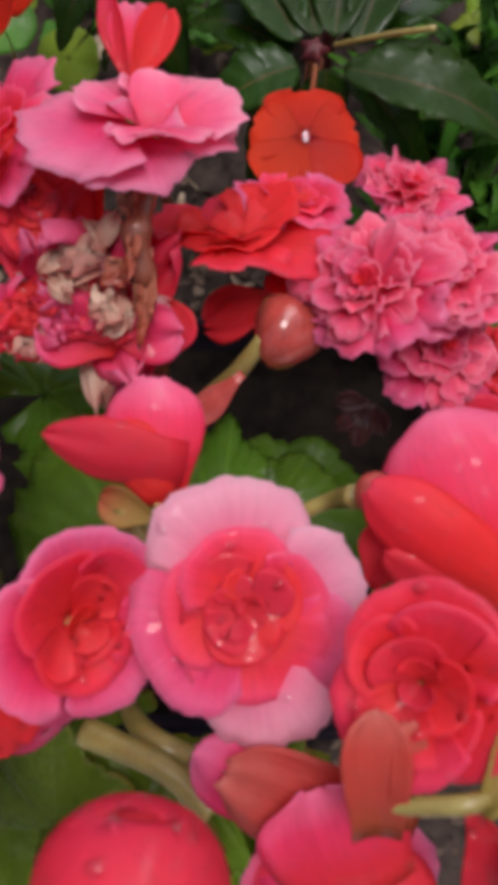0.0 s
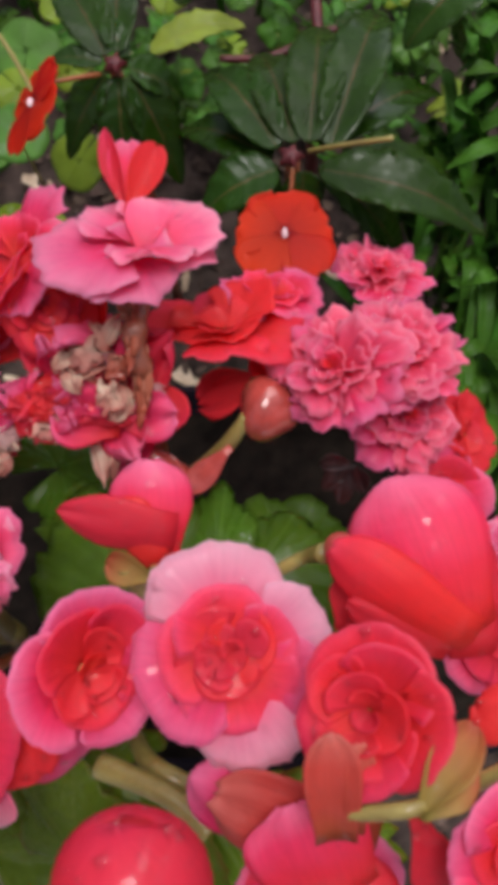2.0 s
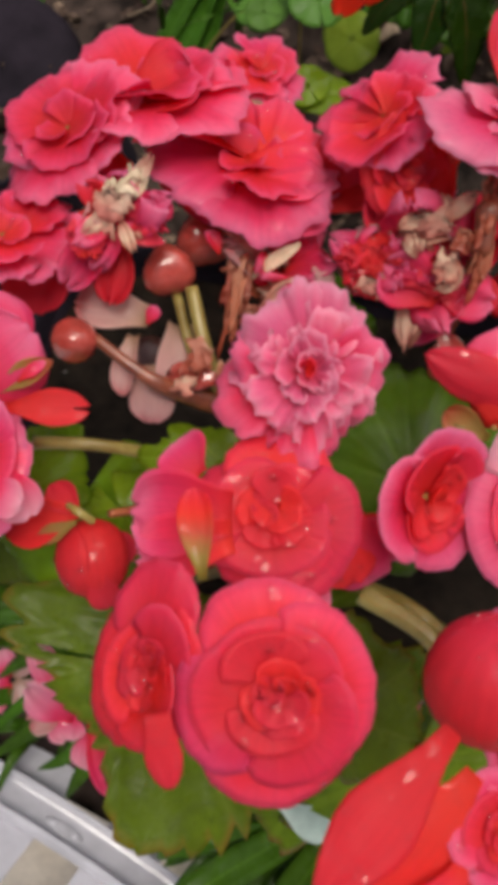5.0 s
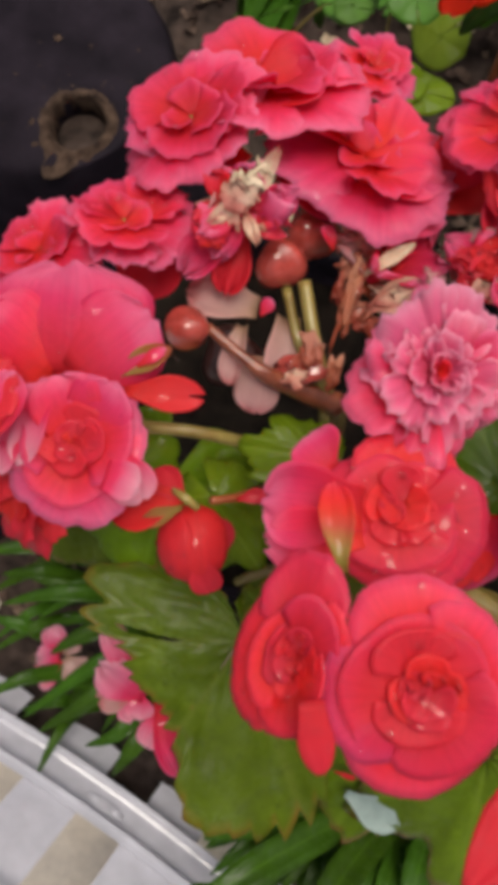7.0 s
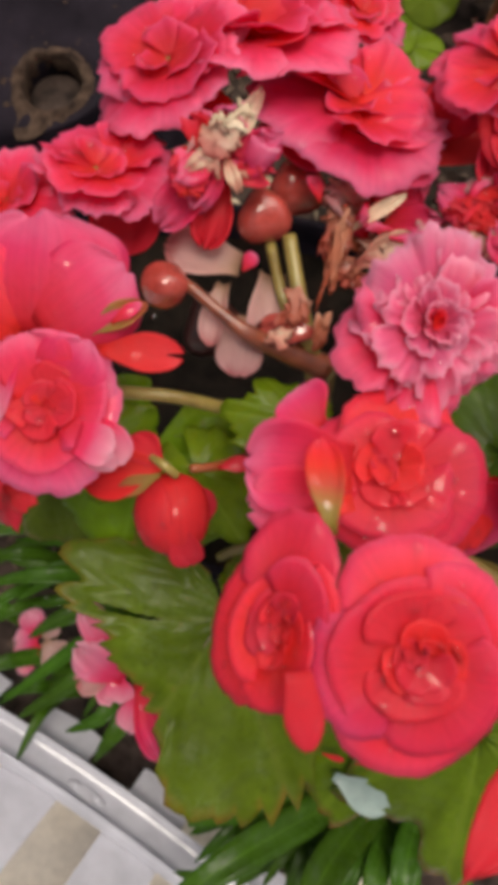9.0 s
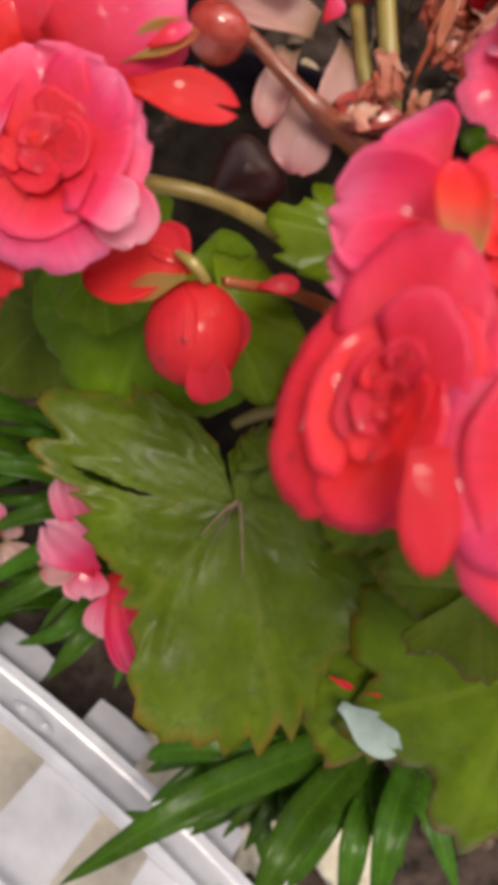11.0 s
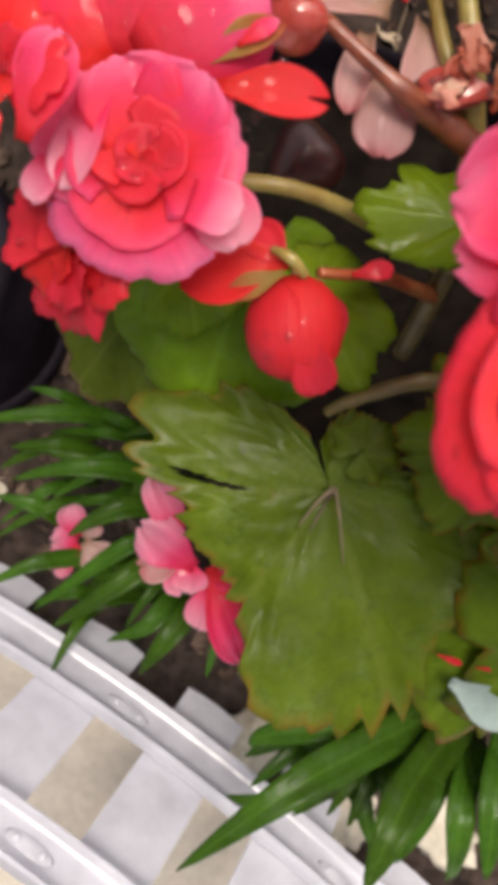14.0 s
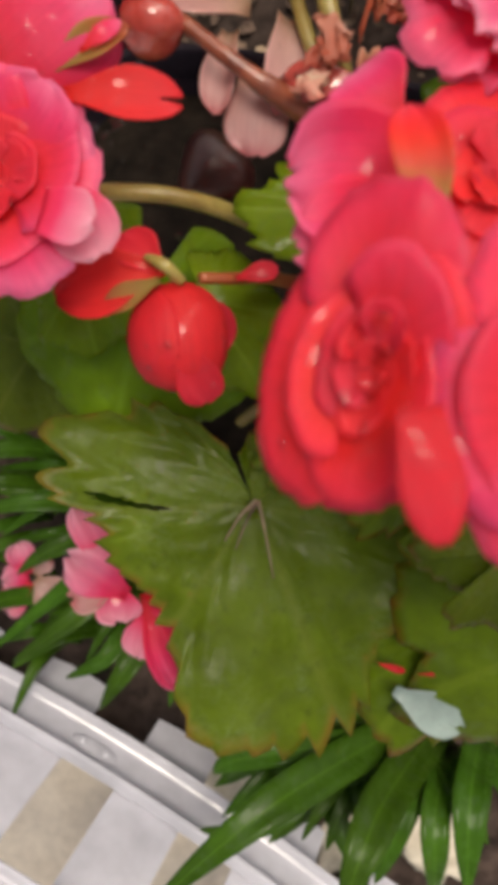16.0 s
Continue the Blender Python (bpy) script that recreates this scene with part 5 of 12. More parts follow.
lone_petal(begonia, (-0.1723, -0.0356, 0.4209), (-0.1575, -0.0481, 0.4043), (0.70, 0.15, 0.69), 0.0089, mat=m_petal_red)
lone_petal(begonia, (-0.1811, -0.0326, 0.4220), (-0.1977, -0.0221, 0.4210), (0.02, 0.01, 1.00), 0.0078, mat=m_petal_red, pointed=0.4)
stem(begonia, [(-0.1872, -0.0290, 0.4251), (-0.1804, -0.0313, 0.4283), (-0.1748, -0.0337, 0.4234)], [0.0013, 0.0023, 0.0018], m_stem)
stem(begonia, [(-0.1705, -0.0283, 0.4139), (-0.1599, -0.0225, 0.4040), (-0.1479, -0.0129, 0.3846), (-0.1180, 0.0062, 0.3249)], [0.0019, 0.0022, 0.0026, 0.0040], m_stem_red)
lone_petal(begonia, (-0.1594, -0.0240, 0.4088), (-0.1470, -0.0181, 0.4091), (0.02, 0.01, 1.00), 0.0038, mat=m_petal_red)
round_bud(begonia, (-0.0234, -0.0740, 0.5284), (-0.0264, -0.0391, 0.5466), (0.04, -0.12, 0.99), 0.0206, mat=m_petal, inner=m_petal_core, name="flower", label="round rose-pink flower bud")
closed(begonia, (0.0306, -0.0965, 0.4747), (0.0208, -0.0525, 0.4737), (0.01, -0.34, 0.94), 0.0193, name="flower")
loose(begonia, (0.0232, -0.0752, 0.4699), (0.01, -0.43, 0.90), 30, 0.0273)
bud = core(begonia, (0.0317, -0.0442, 0.5197), (0.01, -0.24, 0.97), 0, 0.0111, m_bract, name="bud", label="brownish translucent faded bud")
lone_petal(bud, (0.0293, -0.0501, 0.5183), (0.0284, -0.0237, 0.5288), (0.01, -0.33, 0.94), 0.0084, mat=m_petal_bud, cup=0.3, ruffle=0.1, e0=8, e1=-14, foot=0.7)
lone_petal(bud, (0.0337, -0.0489, 0.5165), (0.0370, -0.0260, 0.5251), (0.37, -0.32, 0.87), 0.0050, mat=m_petal_bud, cup=0.4, ruffle=0.12, e0=8, e1=-10, foot=0.7)
lone_petal(begonia, (0.0435, -0.0591, 0.4851), (-0.0050, -0.0450, 0.4931), (0.00, -0.42, 0.91), 0.0149, mat=m_petal_bud, cup=-0.15, ruffle=0.1, foot=0.8)
lone_petal(begonia, (0.0297, -0.0741, 0.4857), (0.0170, -0.0469, 0.5006), (0.00, -0.42, 0.91), 0.0197, mat=m_petal_pink, cup=-0.2, ruffle=0.1, foot=0.8)
lone_petal(begonia, (0.0166, -0.0533, 0.4806), (-0.0136, -0.0387, 0.4865), (0.01, -0.33, 0.94), 0.0122, mat=m_petal_pink, cup=-0.1, ruffle=0.1, foot=0.7)
lone_petal(begonia, (0.0508, -0.0428, 0.5273), (0.0677, -0.0211, 0.5284), (-0.27, -0.22, 0.94), 0.0071, mat=m_petal_husk, cup=0.5, pointed=0.3, name="bract")
lone_petal(begonia, (0.0520, -0.0432, 0.5292), (0.0681, -0.0330, 0.5274), (0.28, -0.51, 0.82), 0.0050, mat=m_petal_husk, cup=0.5, pointed=0.4, name="bract")
stem(begonia, [(0.0255, -0.0440, 0.5143), (0.0435, -0.0419, 0.5266), (0.0561, -0.0401, 0.5238), (0.0865, -0.0362, 0.4891)], [0.0023, 0.0022, 0.0026, 0.0026], m_stem)
lone_petal(begonia, (0.0519, -0.0443, 0.5186), (0.0633, -0.0686, 0.5019), (0.01, -0.43, 0.90), 0.0093, mat=m_petal_red)
loose(begonia, (0.0778, -0.0534, 0.5210), (0.22, -0.35, 0.91), 0, 0.0211)
loose(begonia, (0.1029, 0.0037, 0.4474), (0.33, -0.15, 0.93), 0, 0.0263)
ruffled(begonia, (0.1146, 0.0437, 0.4162), (0.33, 0.05, 0.94), 0, 0.0167)
closed(begonia, (0.0998, -0.0283, 0.4703), (0.0852, -0.0166, 0.4735), (0.02, -0.25, 0.97), 0.0114, mat=m_petal_red)
lone_petal(begonia, (-0.0381, -0.0710, 0.5537), (-0.0649, -0.1185, 0.5576), (-0.15, -0.11, 0.98), 0.0108, mat=m_petal_red, pointed=0.95, e0=6, e1=-8, cup=-0.2, frill=0.03)
lone_petal(begonia, (-0.0302, -0.0807, 0.5529), (-0.0489, -0.1154, 0.5537), (0.11, -0.09, 0.99), 0.0119, mat=m_petal_red, pointed=0.7, e0=6, e1=-8, cup=-0.15, frill=0.03)
lone_petal(begonia, (-0.0308, -0.1037, 0.5542), (-0.0356, -0.1218, 0.5543), (0.15, -0.23, 0.96), 0.0102, mat=m_petal_pink, e0=6, e1=-8)
lone_petal(begonia, (-0.0284, -0.0850, 0.5450), (-0.0314, -0.1152, 0.5462), (0.30, -0.08, 0.95), 0.0139, mat=m_petal, e0=6, e1=-8)
loose(begonia, (-0.0201, -0.0950, 0.5493), (0.28, 0.02, 0.96), 0, 0.0165)
stem(begonia, [(0.0101, 0.0294, 0.4452), (0.0257, 0.0365, 0.4519), (0.0338, 0.0362, 0.4672)], [0.0026, 0.0028, 0.0041])
pod(begonia, (0.0396, 0.0362, 0.4723), (0.90, -0.15, 0.41), 0.0068)
lone_petal(begonia, (0.0384, 0.0084, 0.4600), (0.0475, 0.0257, 0.4643), (-0.27, -0.22, 0.94), 0.0102, mat=m_petal_red)
stem(begonia, [(-0.0541, -0.0380, 0.4395), (-0.0277, -0.0477, 0.4468), (-0.0116, -0.0612, 0.4483)], [0.0050, 0.0043, 0.0050], m_stem, label="thick brownish-green stem")
stem(begonia, [(-0.0485, -0.0330, 0.3901), (-0.0348, -0.0391, 0.4342), (-0.0155, -0.0485, 0.4362), (0.0166, -0.0580, 0.4222)], [0.0037, 0.0040, 0.0044, 0.0048], m_stem)
stem(begonia, [(-0.0372, 0.0309, 0.4865), (-0.0346, 0.0257, 0.4744), (-0.0307, 0.0114, 0.4493)], [0.0030, 0.0036, 0.0040])
# Stem under the flowers, coloured dim for the shade there.
stem(begonia, [(-0.1498, -0.0612, 0.3403), (-0.1405, -0.0539, 0.3512), (-0.1188, -0.0411, 0.3571), (-0.0942, -0.0307, 0.3370)], [0.0022, 0.0030, 0.0036, 0.0041], m_stem_shaded)
palm_leaf(begonia, (-0.1367, -0.0915, 0.3180), (-0.0743, -0.1832, 0.3023), (-0.01, -0.00, 1.00), width=1.0, droop=0.03, lobe=0.0, tooth=0.085, sinus=0.16, veins=7, wave=0.04, lobes=((-175, 0.22), (-142, 0.36), (-92, 0.30), (-50, 0.84), (-24, 0.76), (-4, 1.0), (14, 0.94), (29, 0.98), (55, 0.58), (80, 0.58), (103, 0.63), (118, 0.86), (124, 0.72), (131, 0.84), (150, 0.60), (176, 0.24)), slit=(1.95, 0.045, 0.42, 0.80), teeth=46, spokes=260, rings=22, label="large weathered green lobed begonia leaf")
stem(begonia, [(-0.1455, -0.1099, 0.3170), (-0.1412, -0.0981, 0.3231), (-0.1359, -0.0901, 0.3197)], [0.0003, 0.0007, 0.0013], m_twig)
stem(begonia, [(-0.1401, -0.1122, 0.3167), (-0.1378, -0.0984, 0.3230), (-0.1350, -0.0898, 0.3197)], [0.0003, 0.0005, 0.0010], m_litter)
stem(begonia, [(-0.1212, -0.1209, 0.3135), (-0.1292, -0.1022, 0.3204), (-0.1350, -0.0898, 0.3197)], [0.0003, 0.0005, 0.0010], m_twig)
# Pod deep between the leaves, its shade given as a darker colour.
pod(begonia, (-0.1960, 0.0813, 0.2570), (0.02, -0.10, 1.00), 0.0204, "seed pod in the shade, darkened by its colour", m_pod_shaded)
palm_leaf(begonia, (-0.2012, -0.0166, 0.3361), (-0.2049, -0.0736, 0.3166), (-0.01, -0.00, 1.00), width=1.15, back=0.6, droop=0.12, mat=m_leaf_fresh, lobe=0.03, tooth=0.03)
palm_leaf(begonia, (-0.2507, -0.0387, 0.3018), (-0.2706, -0.0759, 0.2835), (-0.01, -0.00, 1.00), width=1.2, back=0.5)
# Right-hand leaf, brightened in its colour as if lit.
palm_leaf(begonia, (-0.0767, -0.0546, 0.3493), (-0.1180, -0.0632, 0.3394), (-0.01, -0.06, 1.00), width=0.95, tooth=0.10, lobe=0.10, sinus=0.3, back=0.8, teeth=30, spokes=150, rings=12, mat=m_leaf_lit)
palm_leaf(begonia, (-0.1294, -0.0712, 0.3264), (-0.1179, -0.0571, 0.3266), (-0.01, -0.00, 1.00), width=1.0, back=0.6, tooth=0.09, lobe=0.1)
# Two more leaves whose brightness is painted into the green.
palm_leaf(begonia, (0.0044, -0.1124, 0.3339), (0.0148, -0.1962, 0.3072), (-0.04, -0.05, 1.00), width=1.0, back=0.55, tooth=0.08, lobe=0.08, mat=m_leaf_lit, notches=((1.1, 0.2, 0.15), (0.3, 0.12, 0.1)))
palm_leaf(begonia, (-0.0325, -0.1159, 0.3002), (0.0071, -0.1653, 0.2896), (-0.01, -0.00, 1.00), width=1.25, back=0.75, tooth=0.09, lobe=0.08, teeth=30, mat=m_leaf_lit)
palm_leaf(begonia, (-0.1245, 0.0066, 0.4089), (-0.1638, 0.0012, 0.4106), (0.03, -0.03, 1.00), width=0.62, back=0.16, mat=m_leaf_fresh, tooth=0.1, teeth=22, droop=0.08)
palm_leaf(begonia, (-0.1725, -0.0232, 0.3742), (-0.1413, -0.0510, 0.3671), (0.07, -0.18, 0.98), width=0.8, back=0.4, mat=m_leaf_fresh)
palm_leaf(begonia, (-0.2227, -0.0234, 0.3675), (-0.1936, -0.0281, 0.3646), (0.07, -0.18, 0.98), width=1.2, back=0.5, mat=m_leaf_fresh)
# Inner leaves, with shade painted into their green.
palm_leaf(begonia, (-0.0382, 0.0159, 0.4093), (-0.0789, 0.0724, 0.4063), (0.05, -0.17, 0.98), width=0.85, back=0.5, mat=m_leaf_shaded)
palm_leaf(begonia, (-0.0111, 0.0410, 0.4049), (-0.0058, 0.0797, 0.3988), (0.11, -0.14, 0.98), width=0.6, back=0.4, mat=m_leaf_shaded)
palm_leaf(begonia, (0.0087, 0.0427, 0.3743), (0.0417, 0.0092, 0.3761), (0.11, -0.14, 0.98), width=0.9, back=0.5, mat=m_leaf_shaded)
palm_leaf(begonia, (-0.0918, 0.0955, 0.3719), (-0.0647, 0.1113, 0.3543), (0.05, -0.17, 0.98), width=1.1, back=0.6, mat=m_leaf_shaded)
palm_leaf(begonia, (0.0247, 0.0528, 0.3232), (0.0388, 0.0846, 0.3212), (0.05, -0.17, 0.98), width=1.3, back=0.7, mat=m_leaf_shaded)
palm_leaf(begonia, (-0.0496, -0.0918, 0.3977), (-0.0177, -0.0648, 0.4020), (0.04, -0.12, 0.99), width=1.0, back=0.7, tooth=0.06)
palm_leaf(begonia, (-0.0706, -0.0771, 0.3988), (-0.0469, -0.0627, 0.4124), (0.02, -0.15, 0.99), width=1.4, back=0.9, tooth=0.06)
palm_leaf(begonia, (0.0660, 0.0081, 0.4270), (0.0476, 0.0192, 0.4299), (0.02, -0.14, 0.99), width=1.2, back=0.6, mat=m_leaf_fresh)
palm_leaf(begonia, (-0.0609, 0.0583, 0.3752), (-0.0510, 0.0881, 0.3693), (0.02, -0.06, 1.00), width=1.4, back=0.8, mat=m_leaf_shaded)
# Flat added piece: its pale colour is the sky's reflection on the leaf.
lone_petal(begonia, (-0.0587, -0.1570, 0.3059), (-0.0289, -0.1663, 0.3043), (-0.03, -0.05, 1.00), 0.0094, mat=m_leaf_gleam, pointed=0.1, frill=0.07, ruffle=0.06, e0=4, e1=-6, cup=0.1, name="leaf")
palm_leaf(begonia, (0.0158, 0.0419, 0.3483), (0.0310, 0.0703, 0.3447), (0.02, -0.14, 0.99), width=1.0, back=0.5, mat=m_imp_leaf)
# Red petals deep in the plant; shade is put into their dark colour.
lone_petal(begonia, (0.0578, 0.0984, 0.3461), (0.0432, 0.0869, 0.3435), (0.02, -0.04, 1.00), 0.0056, mat=m_pod_shaded, ruffle=0.3, pointed=0.4)
lone_petal(begonia, (0.0578, 0.0984, 0.3461), (0.0512, 0.0797, 0.3416), (0.02, -0.04, 1.00), 0.0056, mat=m_pod_shaded, ruffle=0.3, pointed=0.4)
lone_petal(begonia, (0.0592, 0.0984, 0.3461), (0.0641, 0.0845, 0.3427), (0.02, -0.04, 1.00), 0.0056, mat=m_pod_shaded, ruffle=0.3, pointed=0.4)
lone_petal(begonia, (0.0578, 0.0984, 0.3461), (0.0424, 0.0992, 0.3464), (0.02, -0.04, 1.00), 0.0056, mat=m_pod_shaded, ruffle=0.3, pointed=0.4)
lone_petal(begonia, (-0.0686, -0.1469, 0.3095), (-0.0561, -0.1483, 0.3061), (-0.07, 0.04, 1.00), 0.0017, mat=m_petal_red, ruffle=0.3)
lone_petal(begonia, (-0.0506, -0.1476, 0.3092), (-0.0385, -0.1456, 0.3064), (-0.07, 0.04, 1.00), 0.0010, mat=m_petal_red, ruffle=0.3)


# ---- impatiens behind the begonia ----
impatiens = thing("impatiens_plant", (0.0270, 0.2662, 0.0240), "dark-leaved impatiens with an orange flower", "flowering plant", "impatiens")
stem(impatiens, [(0.0270, 0.2662, 0.0240), (0.0330, 0.2700, 0.3725)], [0.0050, 0.0040], m_stem_red)
child("stem_tip", ball_mesh("stem_tip", (0.006, 0.006, 0.005), m_hub, 15, 8, 5, 0.35), impatiens, facing((0.0314, 0.2664, 0.3768), (0, 0, 1)))
impatiens_leaf(impatiens, (0.0471, 0.2622, 0.3705), (0.1430, 0.2322, 0.3570), (0.02, 0.01, 1.00), 0.0178)
impatiens_leaf(impatiens, (0.0239, 0.2633, 0.3710), (-0.0199, 0.2455, 0.3620), (0.02, 0.01, 1.00), 0.0165)
impatiens_leaf(impatiens, (0.0245, 0.2746, 0.3737), (-0.0157, 0.3434, 0.3651), (0.02, 0.01, 1.00), 0.0165)
impatiens_leaf(impatiens, (0.0333, 0.2764, 0.3751), (0.0155, 0.3602, 0.3585), (0.02, 0.01, 1.00), 0.0155)
impatiens_leaf(impatiens, (0.0420, 0.2760, 0.3749), (0.0542, 0.3769, 0.3621), (0.02, 0.01, 1.00), 0.0172)
impatiens_leaf(impatiens, (0.0535, 0.2733, 0.3731), (0.0927, 0.3873, 0.3643), (0.02, 0.01, 1.00), 0.0172)
impatiens_leaf(impatiens, (0.0386, 0.2643, 0.3659), (0.0380, 0.2494, 0.3417), (0.02, 0.01, 1.00), 0.0122)
impatiens_leaf(impatiens, (0.0605, 0.2781, 0.3587), (0.1424, 0.2833, 0.3180), (0.02, 0.01, 1.00), 0.0124)
impatiens_leaf(impatiens, (0.0213, 0.2753, 0.3636), (-0.0355, 0.3202, 0.3391), (0.02, 0.01, 1.00), 0.0155)
impatiens_leaf(impatiens, (0.0482, 0.2728, 0.3576), (0.1124, 0.2479, 0.2788), (0.02, 0.01, 1.00), 0.0164)
impatiens_leaf(impatiens, (0.0240, 0.2710, 0.3574), (0.0004, 0.2531, 0.2813), (0.02, 0.01, 1.00), 0.0157)
impatiens_leaf(impatiens, (0.0488, 0.2845, 0.3604), (0.1349, 0.3551, 0.3251), (0.02, 0.01, 1.00), 0.0157)
stem(impatiens, [(0.0416, 0.2692, 0.3774), (0.0594, 0.2565, 0.3998), (0.0810, 0.2483, 0.4151)], [0.0014, 0.0013, 0.0013])
stem(impatiens, [(0.0325, 0.2613, 0.3755), (0.0302, 0.2446, 0.3664), (0.0273, 0.2253, 0.3720)], [0.0011, 0.0012, 0.0011], m_stem_red)
impatiens_flower(impatiens, (0.0261, 0.2168, 0.3803), (0.07, 0.00, 1.00), 0, 0.0271, label="flat orange flower with a pale eye")
impatiens_b = thing("impatiens_plant", (-0.0703, 0.3438, 0.0405), "dark-leaved impatiens with a sideways orange flower", "flowering plant", "impatiens")
stem(impatiens_b, [(-0.0703, 0.3438, 0.0405), (-0.0706, 0.3434, 0.3609)], [0.0050, 0.0040], m_stem_red)
child("stem_tip", ball_mesh("stem_tip", (0.006, 0.006, 0.005), m_hub, 15, 8, 5, 0.35), impatiens_b, facing((-0.0697, 0.3404, 0.3673), (0, 0, 1)))
impatiens_leaf(impatiens_b, (-0.0687, 0.3518, 0.3632), (-0.0717, 0.4368, 0.3530), (0.05, -0.03, 1.00), 0.0131)
impatiens_leaf(impatiens_b, (-0.0757, 0.3501, 0.3630), (-0.1089, 0.4200, 0.3604), (0.05, -0.03, 1.00), 0.0156)
impatiens_leaf(impatiens_b, (-0.0775, 0.3468, 0.3621), (-0.1128, 0.3522, 0.3622), (0.05, -0.03, 1.00), 0.0074)
impatiens_leaf(impatiens_b, (-0.0758, 0.3401, 0.3602), (-0.1086, 0.3152, 0.3203), (0.05, -0.03, 1.00), 0.0131)
impatiens_leaf(impatiens_b, (-0.0689, 0.3384, 0.3594), (-0.0705, 0.2990, 0.3244), (0.05, -0.03, 1.00), 0.0139)
impatiens_leaf(impatiens_b, (-0.0619, 0.3401, 0.3595), (-0.0364, 0.2991, 0.3125), (0.05, -0.03, 1.00), 0.0147)
impatiens_leaf(impatiens_b, (-0.0619, 0.3434, 0.3605), (-0.0317, 0.3429, 0.3350), (0.05, -0.03, 1.00), 0.0131)
impatiens_leaf(impatiens_b, (-0.0638, 0.3522, 0.3599), (-0.0793, 0.3775, 0.3678), (0.05, -0.03, 1.00), 0.0083)
impatiens_leaf(impatiens_b, (-0.0364, 0.4286, 0.3179), (-0.0201, 0.4739, 0.3299), (0.05, -0.03, 1.00), 0.0130)
impatiens_leaf(impatiens_b, (-0.0462, 0.3369, 0.3808), (0.0089, 0.3554, 0.3835), (0.05, 0.02, 1.00), 0.0103, m_imp_yellow)
impatiens_flower(impatiens_b, (-0.1098, 0.2987, 0.3885), (-0.72, 0.10, 0.69), 15, 0.0270, label="orange flower turned sideways")
stem(impatiens_b, [(-0.1108, 0.3081, 0.3860), (-0.1389, 0.3640, 0.3667), (-0.1662, 0.3968, 0.3668)], [0.0013, 0.0014, 0.0014])
stem(impatiens_b, [(-0.0790, 0.3388, 0.3620), (-0.0938, 0.3257, 0.3746), (-0.1081, 0.3147, 0.3847)], [0.0014, 0.0013, 0.0013], m_stem_red)
impatiens_c = thing("impatiens_plant", (0.0611, 0.4763, 0.0686), "leggy impatiens with red stems", "flowering plant", "impatiens")
stem(impatiens_c, [(0.0616, 0.4133, 0.2755), (0.0585, 0.4496, 0.2862), (0.0609, 0.4860, 0.2966), (0.0600, 0.5347, 0.3003)], [0.0038, 0.0042, 0.0038, 0.0034], m_hub)
stem(impatiens_c, [(0.0882, 0.4385, 0.2817), (0.0610, 0.4335, 0.2814), (0.0257, 0.4181, 0.2785), (-0.0121, 0.4167, 0.2797)], [0.0025, 0.0029, 0.0029, 0.0025], m_hub)
stem(impatiens_c, [(0.0592, 0.4213, 0.0569), (0.0604, 0.4254, 0.2791)], [0.0055, 0.0055], m_hub)
impatiens_leaf(impatiens_c, (0.0616, 0.4901, 0.2978), (0.1166, 0.5159, 0.2820), (0.03, -0.04, 1.00), 0.0109)
impatiens_leaf(impatiens_c, (0.0617, 0.4860, 0.2966), (0.0262, 0.4834, 0.2765), (0.03, -0.04, 1.00), 0.0109)
impatiens_leaf(impatiens_c, (0.0713, 0.4419, 0.2834), (0.1094, 0.4312, 0.2787), (0.03, -0.04, 1.00), 0.0109)
impatiens_leaf(impatiens_c, (0.0626, 0.5184, 0.2955), (0.0982, 0.5528, 0.2935), (0.03, -0.04, 1.00), 0.0128)
impatiens_leaf(impatiens_c, (0.0751, 0.4582, 0.2880), (0.1086, 0.4635, 0.2880), (0.03, 0.01, 1.00), 0.0084, m_imp_yellow)
impatiens_leaf(impatiens_c, (0.1583, 0.4113, 0.3554), (0.1078, 0.3686, 0.3450), (0.03, 0.02, 1.00), 0.0210)


# ---- round-leaved creeper ----
creeper = thing("creeping_plant", (-0.1448, 0.3433, 0.0404), "creeper with round light green leaves", "plant")
palm_leaf(creeper, (-0.1509, 0.4264, 0.2861), (-0.1496, 0.4521, 0.2881), (0.05, -0.03, 1.00), width=1, mat=m_round_leaf, back=0.95, lobe=0.015, tooth=0.015, sinus=0.08, droop=0.06, spokes=48, rings=6)
palm_leaf(creeper, (-0.1424, 0.3337, 0.3167), (-0.1497, 0.3519, 0.3222), (0.05, -0.03, 1.00), width=1, mat=m_round_leaf, back=0.95, lobe=0.015, tooth=0.015, sinus=0.08, droop=0.06, spokes=48, rings=6)
palm_leaf(creeper, (-0.1859, 0.3705, 0.2459), (-0.2011, 0.3705, 0.2466), (0.05, -0.03, 1.00), width=1, mat=m_round_leaf, back=0.95, lobe=0.015, tooth=0.015, sinus=0.08, droop=0.06, spokes=48, rings=6)
palm_leaf(creeper, (-0.1173, 0.3530, 0.2586), (-0.1311, 0.3395, 0.2502), (0.05, -0.03, 1.00), width=1.1, mat=m_lime_leaf, back=0.95, lobe=0.015, tooth=0.015, sinus=0.08, droop=0.06, spokes=48, rings=6)
palm_leaf(creeper, (-0.1469, 0.3757, 0.3080), (-0.1353, 0.3644, 0.3042), (0.05, -0.03, 1.00), width=1, mat=m_lime_leaf, back=0.95, lobe=0.015, tooth=0.015, sinus=0.08, droop=0.06, spokes=48, rings=6)
